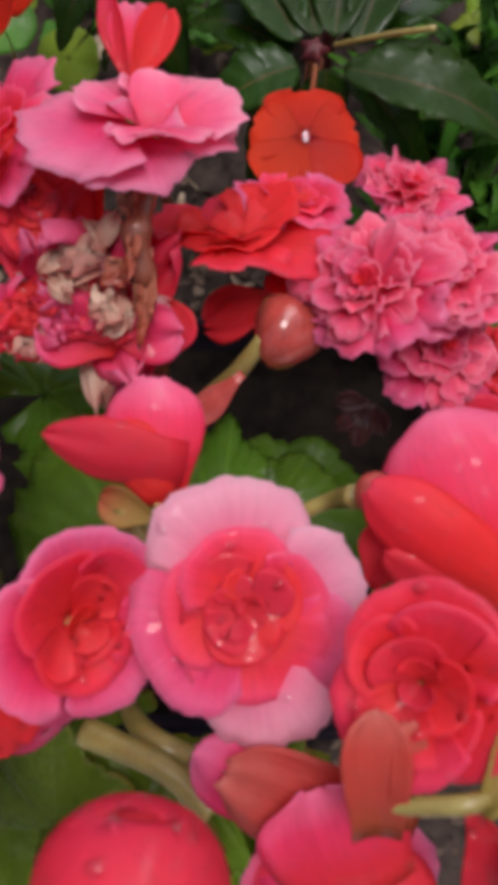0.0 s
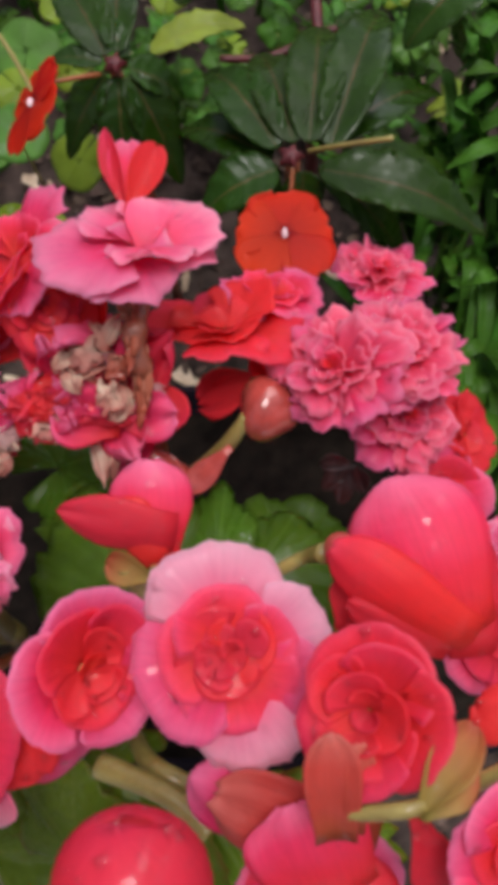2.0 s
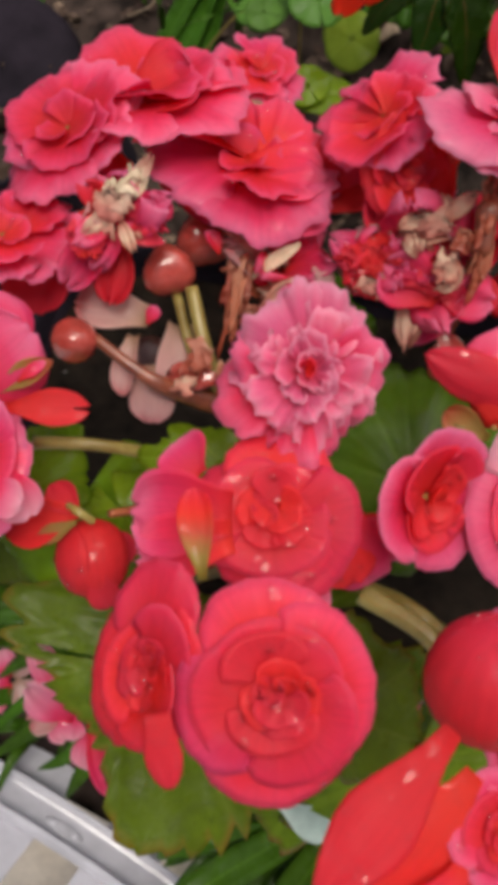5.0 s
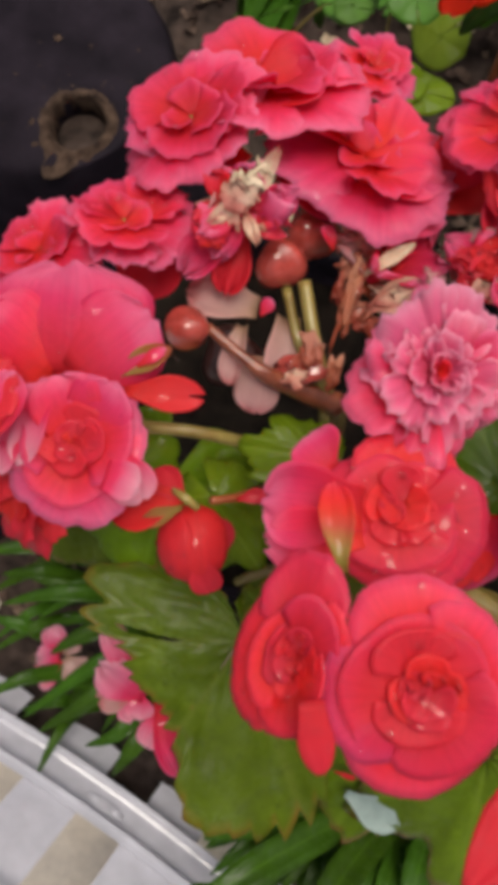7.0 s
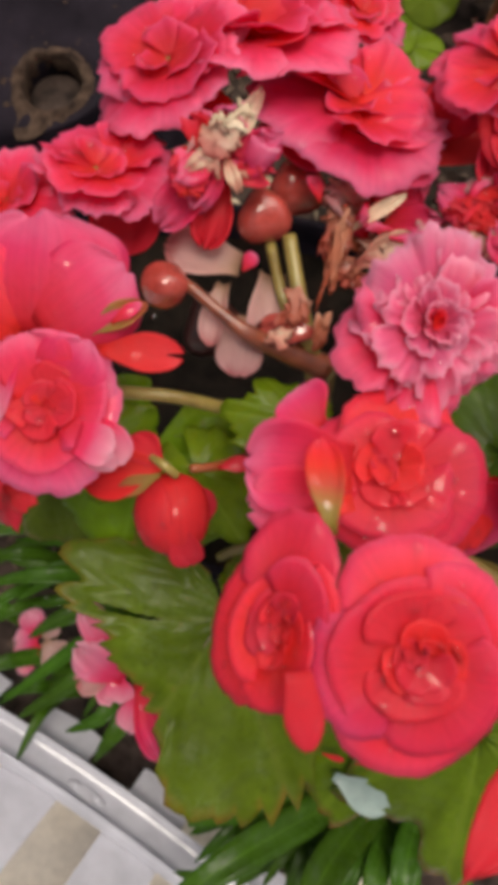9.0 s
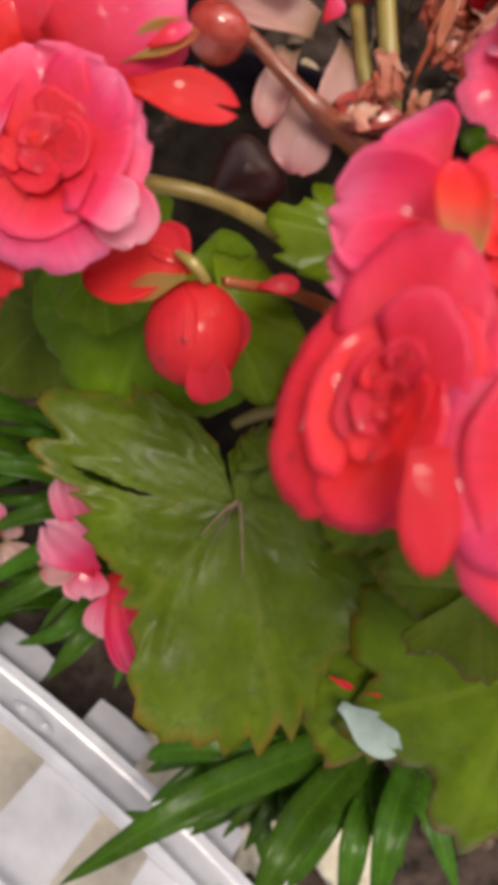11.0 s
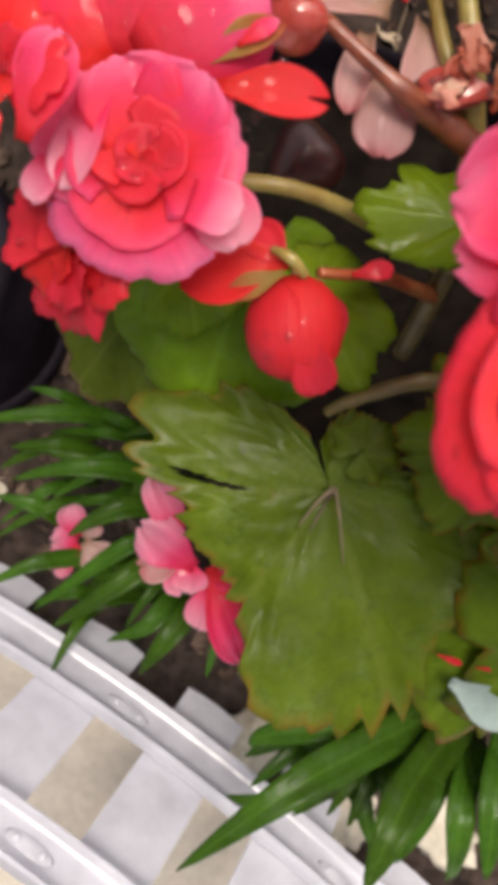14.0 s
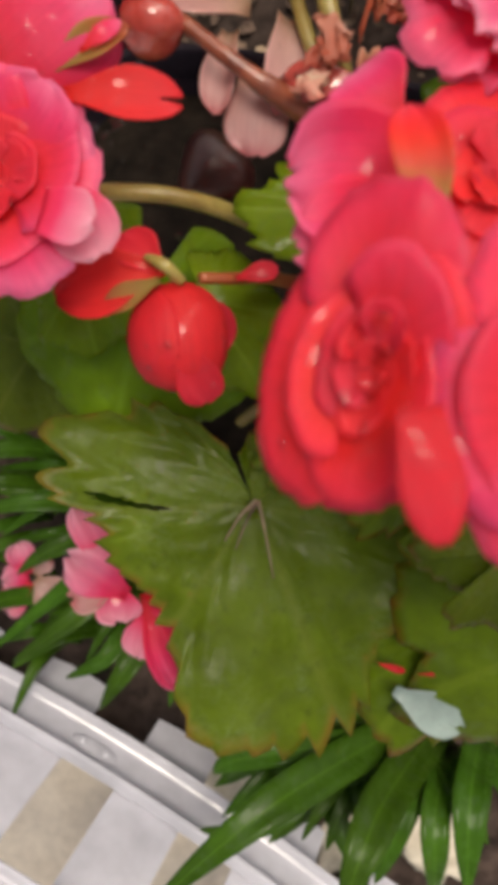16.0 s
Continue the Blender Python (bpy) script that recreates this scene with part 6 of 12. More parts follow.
palm_leaf(creeper, (-0.0470, 0.4619, 0.2943), (-0.0431, 0.4762, 0.2983), (0.03, -0.04, 1.00), width=1, mat=m_lime_leaf, back=0.95, lobe=0.015, tooth=0.015, sinus=0.08, droop=0.06, spokes=48, rings=6)
palm_leaf(creeper, (-0.1320, 0.4693, 0.2793), (-0.1345, 0.4817, 0.2830), (0.03, -0.04, 1.00), width=1, mat=m_lime_leaf, back=0.95, lobe=0.015, tooth=0.015, sinus=0.08, droop=0.06, spokes=48, rings=6)
palm_leaf(creeper, (-0.1335, 0.2524, 0.3417), (-0.1425, 0.2605, 0.3444), (0.03, -0.04, 1.00), width=1.2, mat=m_leaf_fresh, back=0.95, lobe=0.015, tooth=0.015, sinus=0.08, droop=0.06, spokes=48, rings=6)
palm_leaf(creeper, (-0.1229, 0.2543, 0.3350), (-0.1439, 0.2527, 0.3355), (0.05, -0.03, 1.00), width=0.7, mat=m_leaf_fresh, back=0.95, lobe=0.015, tooth=0.015, sinus=0.08, droop=0.06, spokes=48, rings=6)
palm_leaf(creeper, (-0.1901, 0.3850, 0.2302), (-0.1689, 0.3893, 0.2346), (0.01, 0.06, 1.00), width=0.9, mat=m_round_leaf, back=0.95, lobe=0.015, tooth=0.015, sinus=0.08, droop=0.06, spokes=48, rings=6)
palm_leaf(creeper, (-0.1572, 0.3953, 0.2654), (-0.1627, 0.4173, 0.2698), (0.01, 0.06, 1.00), width=0.8, mat=m_lime_leaf, back=0.95, lobe=0.015, tooth=0.015, sinus=0.08, droop=0.06, spokes=48, rings=6)
palm_leaf(creeper, (-0.0679, 0.2879, 0.2806), (-0.0784, 0.2972, 0.2830), (0.01, 0.06, 1.00), width=1.2, mat=m_lime_leaf, back=0.95, lobe=0.015, tooth=0.015, sinus=0.08, droop=0.06, spokes=48, rings=6)
stem(creeper, [(-0.2391, 0.3841, 0.1672), (-0.2131, 0.3914, 0.2074), (-0.1905, 0.3883, 0.2257)], [0.0012, 0.0012, 0.0012])
stem(creeper, [(-0.1448, 0.3433, 0.0404), (-0.1571, 0.3651, 0.2638), (-0.1436, 0.3366, 0.3124)], [0.0012, 0.0012, 0.0012])


# ---- strap-leaved plants ----
back_strap = thing("strap_leaf_plant", (-0.2901, 0.4541, 0.0639), "clump of broad light green strap leaves", "plant", "strap-leaved plants")
blade_leaf(back_strap, [(-0.2887, 0.4196, 0.0722), (-0.2673, 0.4702, 0.1028), (-0.2384, 0.4939, 0.1475), (-0.2211, 0.5317, 0.1755)], 0.0123, m_grass, (-0.00, 0.16, 0.99))
blade_leaf(back_strap, [(-0.2685, 0.4169, 0.0706), (-0.2542, 0.4559, 0.0990), (-0.2436, 0.4849, 0.1356)], 0.0090, m_grass, (-0.00, 0.16, 0.99))
blade_leaf(back_strap, [(-0.3518, 0.5184, 0.1590), (-0.3435, 0.4985, 0.1336), (-0.3247, 0.4751, 0.0864)], 0.0073, m_grass, (-0.00, 0.16, 0.99))
blade_leaf(back_strap, [(-0.3228, 0.5201, 0.1475), (-0.3059, 0.4986, 0.1316), (-0.3012, 0.4761, 0.1059)], 0.0047, m_grass, (-0.00, 0.16, 0.99))
blade_leaf(back_strap, [(-0.3018, 0.4281, 0.0803), (-0.2739, 0.4749, 0.1234), (-0.2371, 0.5069, 0.1620)], 0.0101, m_grass, (0.05, 0.11, 0.99))
blade_leaf(back_strap, [(-0.2769, 0.6224, 0.1340), (-0.2481, 0.6282, 0.1552), (-0.2206, 0.6176, 0.1717)], 0.0067, m_grass, (0.05, 0.11, 0.99))
blade_leaf(back_strap, [(-0.2957, 0.3873, 0.0698), (-0.2707, 0.4487, 0.0995), (-0.2429, 0.4873, 0.1453)], 0.0135, m_grass, (-0.03, 0.19, 0.98))
blade_leaf(back_strap, [(-0.4584, 0.4782, 0.1177), (-0.4330, 0.4586, 0.1023), (-0.4177, 0.4470, 0.0889)], 0.0066, m_grass, (-0.03, 0.19, 0.98))
front_strap = thing("strap_leaf_plant", (-0.2192, -0.1584, -0.0660), "clump of dark green arching strap leaves by the white fence", "plant", "strap-leaved plants")
blade_leaf(front_strap, [(-0.2148, -0.1190, 0.0472), (-0.2563, -0.1061, 0.0794), (-0.3035, -0.1171, 0.0893), (-0.3435, -0.1376, 0.0780)], 0.0075, m_strap, (-0.09, 0.26, 0.96))
blade_leaf(front_strap, [(-0.2439, -0.0793, 0.0214), (-0.2970, -0.0722, 0.0633), (-0.3417, -0.0866, 0.0829), (-0.3806, -0.1031, 0.0821)], 0.0079, m_strap, (-0.09, 0.26, 0.96))
blade_leaf(front_strap, [(-0.2282, -0.0986, 0.0193), (-0.2666, -0.0968, 0.0604), (-0.3052, -0.1118, 0.0697)], 0.0063, m_strap, (-0.09, 0.26, 0.96))
blade_leaf(front_strap, [(-0.2070, -0.1442, 0.0446), (-0.2385, -0.1272, 0.0971), (-0.2661, -0.1422, 0.1062), (-0.2868, -0.1634, 0.0946)], 0.0082, m_strap, (-0.09, 0.26, 0.96))
blade_leaf(front_strap, [(-0.1933, -0.1584, 0.0430), (-0.2226, -0.1646, 0.0932), (-0.2463, -0.1923, 0.1011), (-0.2774, -0.2247, 0.0835)], 0.0082, m_strap, (-0.09, 0.26, 0.96))
blade_leaf(front_strap, [(-0.2001, -0.1513, 0.0438), (-0.2363, -0.1522, 0.0846), (-0.2657, -0.1829, 0.0822), (-0.2987, -0.2245, 0.0688)], 0.0067, m_strap, (-0.09, 0.26, 0.96))
blade_leaf(front_strap, [(-0.1796, -0.1725, 0.0414), (-0.1998, -0.1830, 0.0910), (-0.2121, -0.2060, 0.1041), (-0.2374, -0.2264, 0.0876)], 0.0075, m_strap, (-0.09, 0.26, 0.96))
blade_leaf(front_strap, [(-0.1712, -0.1699, 0.0415), (-0.1855, -0.1859, 0.1005), (-0.1968, -0.2120, 0.1133), (-0.2081, -0.2408, 0.0957)], 0.0082, m_strap, (-0.09, 0.26, 0.96))
blade_leaf(front_strap, [(-0.2352, -0.1766, 0.0320), (-0.2738, -0.1773, 0.0729), (-0.3041, -0.1900, 0.0923), (-0.3342, -0.2163, 0.0904)], 0.0069, m_strap, (-0.09, 0.26, 0.96))
blade_leaf(front_strap, [(-0.1645, -0.1760, 0.0508), (-0.1627, -0.1927, 0.0893), (-0.1617, -0.2295, 0.0908)], 0.0044, m_strap, (-0.09, 0.26, 0.96))
blade_leaf(front_strap, [(-0.1577, -0.1830, 0.0500), (-0.1964, -0.1643, 0.1028), (-0.2193, -0.1714, 0.1025)], 0.0074, m_strap, (-0.09, 0.26, 0.96))
blade_leaf(front_strap, [(-0.2745, -0.0672, 0.0031), (-0.3121, -0.0872, 0.0320), (-0.3445, -0.1124, 0.0403), (-0.3662, -0.1332, 0.0387)], 0.0065, m_strap, (-0.09, 0.26, 0.96))
blade_leaf(front_strap, [(-0.2370, -0.0754, 0.0016), (-0.2696, -0.1265, 0.0375), (-0.2975, -0.1355, 0.0472)], 0.0057, m_strap, (-0.09, 0.26, 0.96))
blade_leaf(front_strap, [(-0.2446, -0.1177, 0.0127), (-0.2863, -0.1076, 0.0647), (-0.3283, -0.1104, 0.0701)], 0.0059, m_strap, (-0.09, 0.26, 0.96))
blade_leaf(front_strap, [(-0.2052, -0.0600, 0.0175), (-0.2396, -0.0747, 0.0670), (-0.2703, -0.1036, 0.0686)], 0.0055, m_strap, (-0.09, 0.26, 0.96))
blade_leaf(front_strap, [(-0.2122, -0.1199, 0.0119), (-0.2314, -0.1290, 0.0616), (-0.2481, -0.1576, 0.0570)], 0.0047, m_strap, (-0.09, 0.26, 0.96))
blade_leaf(front_strap, [(-0.2150, -0.1941, 0.0048), (-0.2510, -0.2023, 0.0550), (-0.2857, -0.2366, 0.0458)], 0.0067, m_strap, (-0.09, 0.26, 0.96))
blade_leaf(front_strap, [(-0.2916, -0.1196, 0.0135), (-0.3176, -0.1362, 0.0626), (-0.3486, -0.1736, 0.0519)], 0.0047, m_strap, (-0.09, 0.26, 0.96))
blade_leaf(front_strap, [(-0.2754, -0.1019, 0.0148), (-0.3139, -0.1013, 0.0659), (-0.3561, -0.1144, 0.0645)], 0.0071, m_strap, (-0.09, 0.26, 0.96))
blade_leaf(front_strap, [(-0.2086, -0.0570, 0.0178), (-0.2434, -0.0631, 0.0682), (-0.2753, -0.0811, 0.0714)], 0.0057, m_strap, (-0.09, 0.26, 0.96))
blade_leaf(front_strap, [(-0.2028, -0.0641, 0.0171), (-0.2254, -0.0737, 0.0668), (-0.2463, -0.0969, 0.0526)], 0.0072, m_strap, (-0.09, 0.26, 0.96))
blade_leaf(front_strap, [(-0.2919, -0.0757, 0.0177), (-0.3212, -0.0663, 0.0694), (-0.3541, -0.0673, 0.0744)], 0.0046, m_strap, (-0.09, 0.26, 0.96))
blade_leaf(front_strap, [(-0.2163, -0.1940, 0.0048), (-0.2477, -0.1909, 0.0560), (-0.2797, -0.2123, 0.0403)], 0.0047, m_strap, (-0.09, 0.26, 0.96))
blade_leaf(front_strap, [(-0.2394, -0.0849, 0.0158), (-0.2768, -0.1047, 0.0648), (-0.3126, -0.1414, 0.0654)], 0.0061, m_strap, (-0.09, 0.26, 0.96))
blade_leaf(front_strap, [(-0.2372, -0.0806, 0.0161), (-0.2834, -0.0815, 0.0672), (-0.3366, -0.0932, 0.0420)], 0.0048, m_strap, (-0.09, 0.26, 0.96))
blade_leaf(front_strap, [(-0.1899, -0.1905, 0.0047), (-0.2299, -0.1802, 0.0567), (-0.2662, -0.1895, 0.0602)], 0.0055, m_strap, (-0.09, 0.26, 0.96))
blade_leaf(front_strap, [(-0.2096, -0.1406, 0.0098), (-0.2263, -0.1480, 0.0597), (-0.2405, -0.1770, 0.0518)], 0.0071, m_strap, (-0.09, 0.26, 0.96))
blade_leaf(front_strap, [(-0.2266, -0.1242, 0.0117), (-0.2719, -0.1301, 0.0623), (-0.3192, -0.1537, 0.0487)], 0.0044, m_strap, (-0.09, 0.26, 0.96))
blade_leaf(front_strap, [(-0.2061, -0.0988, 0.0138), (-0.2335, -0.1017, 0.0643), (-0.2596, -0.1201, 0.0547)], 0.0054, m_strap, (-0.09, 0.26, 0.96))
blade_leaf(front_strap, [(-0.2782, -0.1680, 0.0085), (-0.3148, -0.1521, 0.0610), (-0.3543, -0.1525, 0.0660)], 0.0068, m_strap, (-0.09, 0.26, 0.96))
blade_leaf(front_strap, [(-0.1977, -0.1224, 0.0114), (-0.2202, -0.1325, 0.0611), (-0.2406, -0.1634, 0.0413)], 0.0057, m_strap, (-0.09, 0.26, 0.96))
blade_leaf(front_strap, [(-0.2463, -0.2101, 0.0039), (-0.2751, -0.2047, 0.0552), (-0.3089, -0.2264, 0.0329)], 0.0055, m_strap, (-0.09, 0.26, 0.96))
blade_leaf(front_strap, [(-0.2289, -0.0814, 0.0159), (-0.2445, -0.0977, 0.0649), (-0.2577, -0.1314, 0.0654)], 0.0075, m_strap, (-0.09, 0.26, 0.96))
blade_leaf(front_strap, [(-0.2541, -0.2098, 0.0041), (-0.2652, -0.2256, 0.0530), (-0.2747, -0.2697, 0.0536)], 0.0046, m_strap, (-0.09, 0.26, 0.96))
blade_leaf(front_strap, [(-0.2744, -0.1294, 0.0122), (-0.3093, -0.1461, 0.0615), (-0.3475, -0.1838, 0.0529)], 0.0048, m_strap, (-0.09, 0.26, 0.96))
blade_leaf(front_strap, [(-0.2431, -0.0806, 0.0163), (-0.2765, -0.0710, 0.0681), (-0.3148, -0.0705, 0.0529)], 0.0046, m_strap, (-0.09, 0.26, 0.96))
blade_leaf(front_strap, [(-0.2313, -0.1650, 0.0079), (-0.2518, -0.1755, 0.0576), (-0.2741, -0.2128, 0.0327)], 0.0049, m_strap, (-0.09, 0.26, 0.96))
blade_leaf(front_strap, [(-0.1966, -0.1647, 0.0073), (-0.2163, -0.1799, 0.0564), (-0.2312, -0.2196, 0.0549)], 0.0045, m_strap, (-0.09, 0.26, 0.96))
blade_leaf(front_strap, [(-0.2455, -0.0869, 0.0157), (-0.2633, -0.0951, 0.0655), (-0.2844, -0.1194, 0.0451)], 0.0051, m_strap, (-0.09, 0.26, 0.96))
near_strap = thing("strap_leaf_plant", (0.0324, -0.2235, -0.0798), "clump of long dark strap leaves hanging over the fence", "plant", "strap-leaved plants")
blade_leaf(near_strap, [(0.0133, -0.1973, 0.0855), (-0.0574, -0.2293, 0.1642), (-0.1004, -0.2613, 0.1921), (-0.1460, -0.3261, 0.1757)], 0.0122, m_strap, (-0.09, 0.26, 0.96))
blade_leaf(near_strap, [(0.0091, -0.2113, 0.0842), (-0.0662, -0.2201, 0.1552), (-0.1129, -0.2384, 0.1543), (-0.1235, -0.2520, 0.1432)], 0.0081, m_strap, (-0.09, 0.26, 0.96))
blade_leaf(near_strap, [(0.0261, -0.1975, 0.0852), (-0.0187, -0.2356, 0.1628), (-0.0338, -0.2646, 0.1905), (-0.0354, -0.3042, 0.1766)], 0.0130, m_strap, (-0.09, 0.26, 0.96))
blade_leaf(near_strap, [(0.0247, -0.2064, 0.0844), (-0.0315, -0.2225, 0.1342), (-0.0696, -0.2498, 0.1323), (-0.0788, -0.2676, 0.1207)], 0.0106, m_strap, (-0.09, 0.26, 0.96))
blade_leaf(near_strap, [(0.0387, -0.2105, 0.0837), (0.0138, -0.2363, 0.1521), (0.0172, -0.2683, 0.1590), (0.0277, -0.2962, 0.1360)], 0.0089, m_strap, (-0.09, 0.26, 0.96))
blade_leaf(near_strap, [(-0.0193, -0.2165, 0.0642), (-0.0676, -0.2233, 0.1147), (-0.0948, -0.2398, 0.1136)], 0.0076, m_strap, (-0.09, 0.26, 0.96))
blade_leaf(near_strap, [(0.0324, -0.2040, 0.0845), (0.0002, -0.2326, 0.1426), (-0.0072, -0.2652, 0.1497), (-0.0103, -0.2966, 0.1367)], 0.0089, m_strap, (-0.09, 0.26, 0.96))
blade_leaf(near_strap, [(0.0557, -0.1968, 0.0847), (0.0302, -0.2277, 0.1626), (0.0401, -0.2830, 0.1571)], 0.0114, m_strap, (-0.09, 0.26, 0.96))
blade_leaf(near_strap, [(0.0061, -0.2131, 0.0640), (-0.0541, -0.2625, 0.1006), (-0.0932, -0.2951, 0.0983), (-0.1236, -0.3040, 0.0879)], 0.0084, m_strap, (-0.09, 0.26, 0.96))
blade_leaf(near_strap, [(0.0259, -0.2103, 0.0840), (0.0291, -0.2274, 0.1426), (0.0539, -0.2577, 0.1392)], 0.0089, m_strap, (-0.09, 0.26, 0.96))
blade_leaf(near_strap, [(0.0091, -0.1946, 0.0657), (-0.0379, -0.2020, 0.1162), (-0.0687, -0.2196, 0.1151)], 0.0076, m_strap, (-0.09, 0.26, 0.96))
blade_leaf(near_strap, [(-0.0565, -0.2287, 0.0537), (-0.0758, -0.2526, 0.0919), (-0.0849, -0.2931, 0.0933)], 0.0076, m_strap, (-0.09, 0.26, 0.96))
blade_leaf(near_strap, [(-0.0334, -0.2338, 0.0527), (-0.0200, -0.2488, 0.0912), (0.0043, -0.2811, 0.0927)], 0.0100, m_strap, (-0.09, 0.26, 0.96))
blade_leaf(near_strap, [(-0.0453, -0.2580, 0.0506), (-0.0344, -0.2740, 0.0891), (-0.0132, -0.3087, 0.0904)], 0.0082, m_strap, (-0.09, 0.26, 0.96))
blade_leaf(near_strap, [(0.0161, -0.2356, 0.0516), (-0.0327, -0.2459, 0.0918), (-0.0675, -0.2714, 0.0950)], 0.0083, m_strap, (-0.09, 0.26, 0.96))
blade_leaf(near_strap, [(-0.0151, -0.2379, 0.0520), (-0.0204, -0.2494, 0.0912), (-0.0138, -0.2776, 0.0934)], 0.0090, m_strap, (-0.09, 0.26, 0.96))
blade_leaf(near_strap, [(0.0010, -0.2234, 0.0531), (-0.0097, -0.2354, 0.0923), (-0.0074, -0.2631, 0.0946)], 0.0086, m_strap, (-0.09, 0.26, 0.96))
blade_leaf(near_strap, [(-0.0044, -0.2407, 0.0515), (-0.0465, -0.2629, 0.0904), (-0.0755, -0.3017, 0.0923)], 0.0091, m_strap, (-0.09, 0.26, 0.96))
blade_leaf(near_strap, [(0.0264, -0.2310, 0.0518), (-0.0231, -0.2393, 0.0922), (-0.0580, -0.2622, 0.0957)], 0.0086, m_strap, (-0.09, 0.26, 0.96))
blade_leaf(near_strap, [(0.0276, -0.2118, 0.0537), (-0.0112, -0.2172, 0.0941), (-0.0355, -0.2362, 0.0978)], 0.0086, m_strap, (-0.09, 0.26, 0.96))
blade_leaf(near_strap, [(-0.0372, -0.2183, 0.0543), (-0.0637, -0.2387, 0.0931), (-0.0790, -0.2745, 0.0949)], 0.0083, m_strap, (-0.09, 0.26, 0.96))
blade_leaf(near_strap, [(-0.0481, -0.2502, 0.0515), (-0.0794, -0.2751, 0.0899), (-0.0999, -0.3177, 0.0912)], 0.0060, m_strap, (-0.09, 0.26, 0.96))
blade_leaf(near_strap, [(0.0635, -0.2081, 0.0533), (0.0804, -0.2315, 0.0909), (0.1140, -0.2716, 0.0915)], 0.0095, m_strap, (-0.09, 0.26, 0.96))
blade_leaf(near_strap, [(-0.0431, -0.2315, 0.0531), (-0.0820, -0.2534, 0.0920), (-0.1098, -0.2914, 0.0939)], 0.0068, m_strap, (-0.09, 0.26, 0.96))
blade_leaf(near_strap, [(-0.0318, -0.2184, 0.0542), (-0.0814, -0.2379, 0.0935), (-0.1195, -0.2721, 0.0960)], 0.0102, m_strap, (-0.09, 0.26, 0.96))
blade_leaf(near_strap, [(-0.0060, -0.2357, 0.0520), (-0.0276, -0.2583, 0.0905), (-0.0361, -0.2980, 0.0918)], 0.0076, m_strap, (-0.09, 0.26, 0.96))
blade_leaf(near_strap, [(0.0203, -0.2073, 0.0542), (-0.0166, -0.2264, 0.0933), (-0.0390, -0.2600, 0.0955)], 0.0068, m_strap, (-0.09, 0.26, 0.96))
blade_leaf(near_strap, [(-0.0327, -0.2061, 0.0954), (-0.0599, -0.2306, 0.1251), (-0.0859, -0.2493, 0.1200)], 0.0035, m_strap, (0.05, 0.25, 0.97))
blade_leaf(near_strap, [(0.0027, -0.2128, 0.0938), (-0.0223, -0.2517, 0.1226), (-0.0207, -0.2889, 0.1154)], 0.0042, m_strap, (0.05, 0.25, 0.97))
blade_leaf(near_strap, [(0.0193, -0.2123, 0.0932), (0.0092, -0.2507, 0.1215), (0.0018, -0.2905, 0.1146)], 0.0046, m_strap, (0.05, 0.25, 0.97))
blade_leaf(near_strap, [(-0.0439, -0.2259, 0.0947), (-0.0705, -0.2495, 0.1244), (-0.0876, -0.2718, 0.1188)], 0.0035, m_strap, (0.05, 0.25, 0.97))
blade_leaf(near_strap, [(0.0314, -0.2256, 0.0920), (0.0272, -0.2654, 0.1200), (0.0332, -0.3056, 0.1126)], 0.0046, m_strap, (0.05, 0.25, 0.97))
blade_leaf(near_strap, [(0.0072, -0.1990, 0.0944), (-0.0195, -0.2192, 0.1243), (-0.0472, -0.2444, 0.1189)], 0.0039, m_strap, (0.05, 0.25, 0.97))
blade_leaf(near_strap, [(-0.0139, -0.2133, 0.0943), (-0.0480, -0.2590, 0.1231), (-0.0572, -0.2872, 0.1168)], 0.0039, m_strap, (0.05, 0.25, 0.97))
grass_clump = thing("grass_clump", (0.1686, 0.2329, 0.0170), "dense clump of bright green broad grass", "grass")
blade_leaf(grass_clump, [(0.2430, 0.1995, 0.1610), (0.1943, 0.1983, 0.2668), (0.1834, 0.2070, 0.2589)], 0.0049, m_grass, (0.03, 0.13, 0.99))
blade_leaf(grass_clump, [(0.1702, 0.4213, 0.2537), (0.1505, 0.3994, 0.3076), (0.1462, 0.4037, 0.2985)], 0.0048, m_grass, (0.03, 0.13, 0.99))
blade_leaf(grass_clump, [(0.2610, 0.1723, 0.2062), (0.2078, 0.1549, 0.3242), (0.2067, 0.1569, 0.3144)], 0.0036, m_grass, (0.03, 0.13, 0.99))
blade_leaf(grass_clump, [(0.2394, 0.0992, 0.1874), (0.1962, 0.0776, 0.2389), (0.1761, 0.0575, 0.2238)], 0.0071, m_grass, (0.03, 0.13, 0.99))
blade_leaf(grass_clump, [(0.2051, 0.3059, 0.1962), (0.1612, 0.2657, 0.2614), (0.1401, 0.2532, 0.2482)], 0.0060, m_grass, (0.03, 0.13, 0.99))
blade_leaf(grass_clump, [(0.2247, 0.3544, 0.1970), (0.2077, 0.3439, 0.2562), (0.2119, 0.3482, 0.2469)], 0.0072, m_grass, (0.03, 0.13, 0.99))
blade_leaf(grass_clump, [(0.2648, 0.4618, 0.2365), (0.2099, 0.3492, 0.3323), (0.2056, 0.3287, 0.3168)], 0.0045, m_grass, (0.03, 0.13, 0.99))
blade_leaf(grass_clump, [(0.2343, 0.4928, 0.2259), (0.2246, 0.4601, 0.3056), (0.2459, 0.4733, 0.2983)], 0.0045, m_grass, (0.03, 0.13, 0.99))
blade_leaf(grass_clump, [(0.2660, 0.3068, 0.2396), (0.2191, 0.2658, 0.3538), (0.2265, 0.2732, 0.3452)], 0.0067, m_grass, (0.03, 0.13, 0.99))
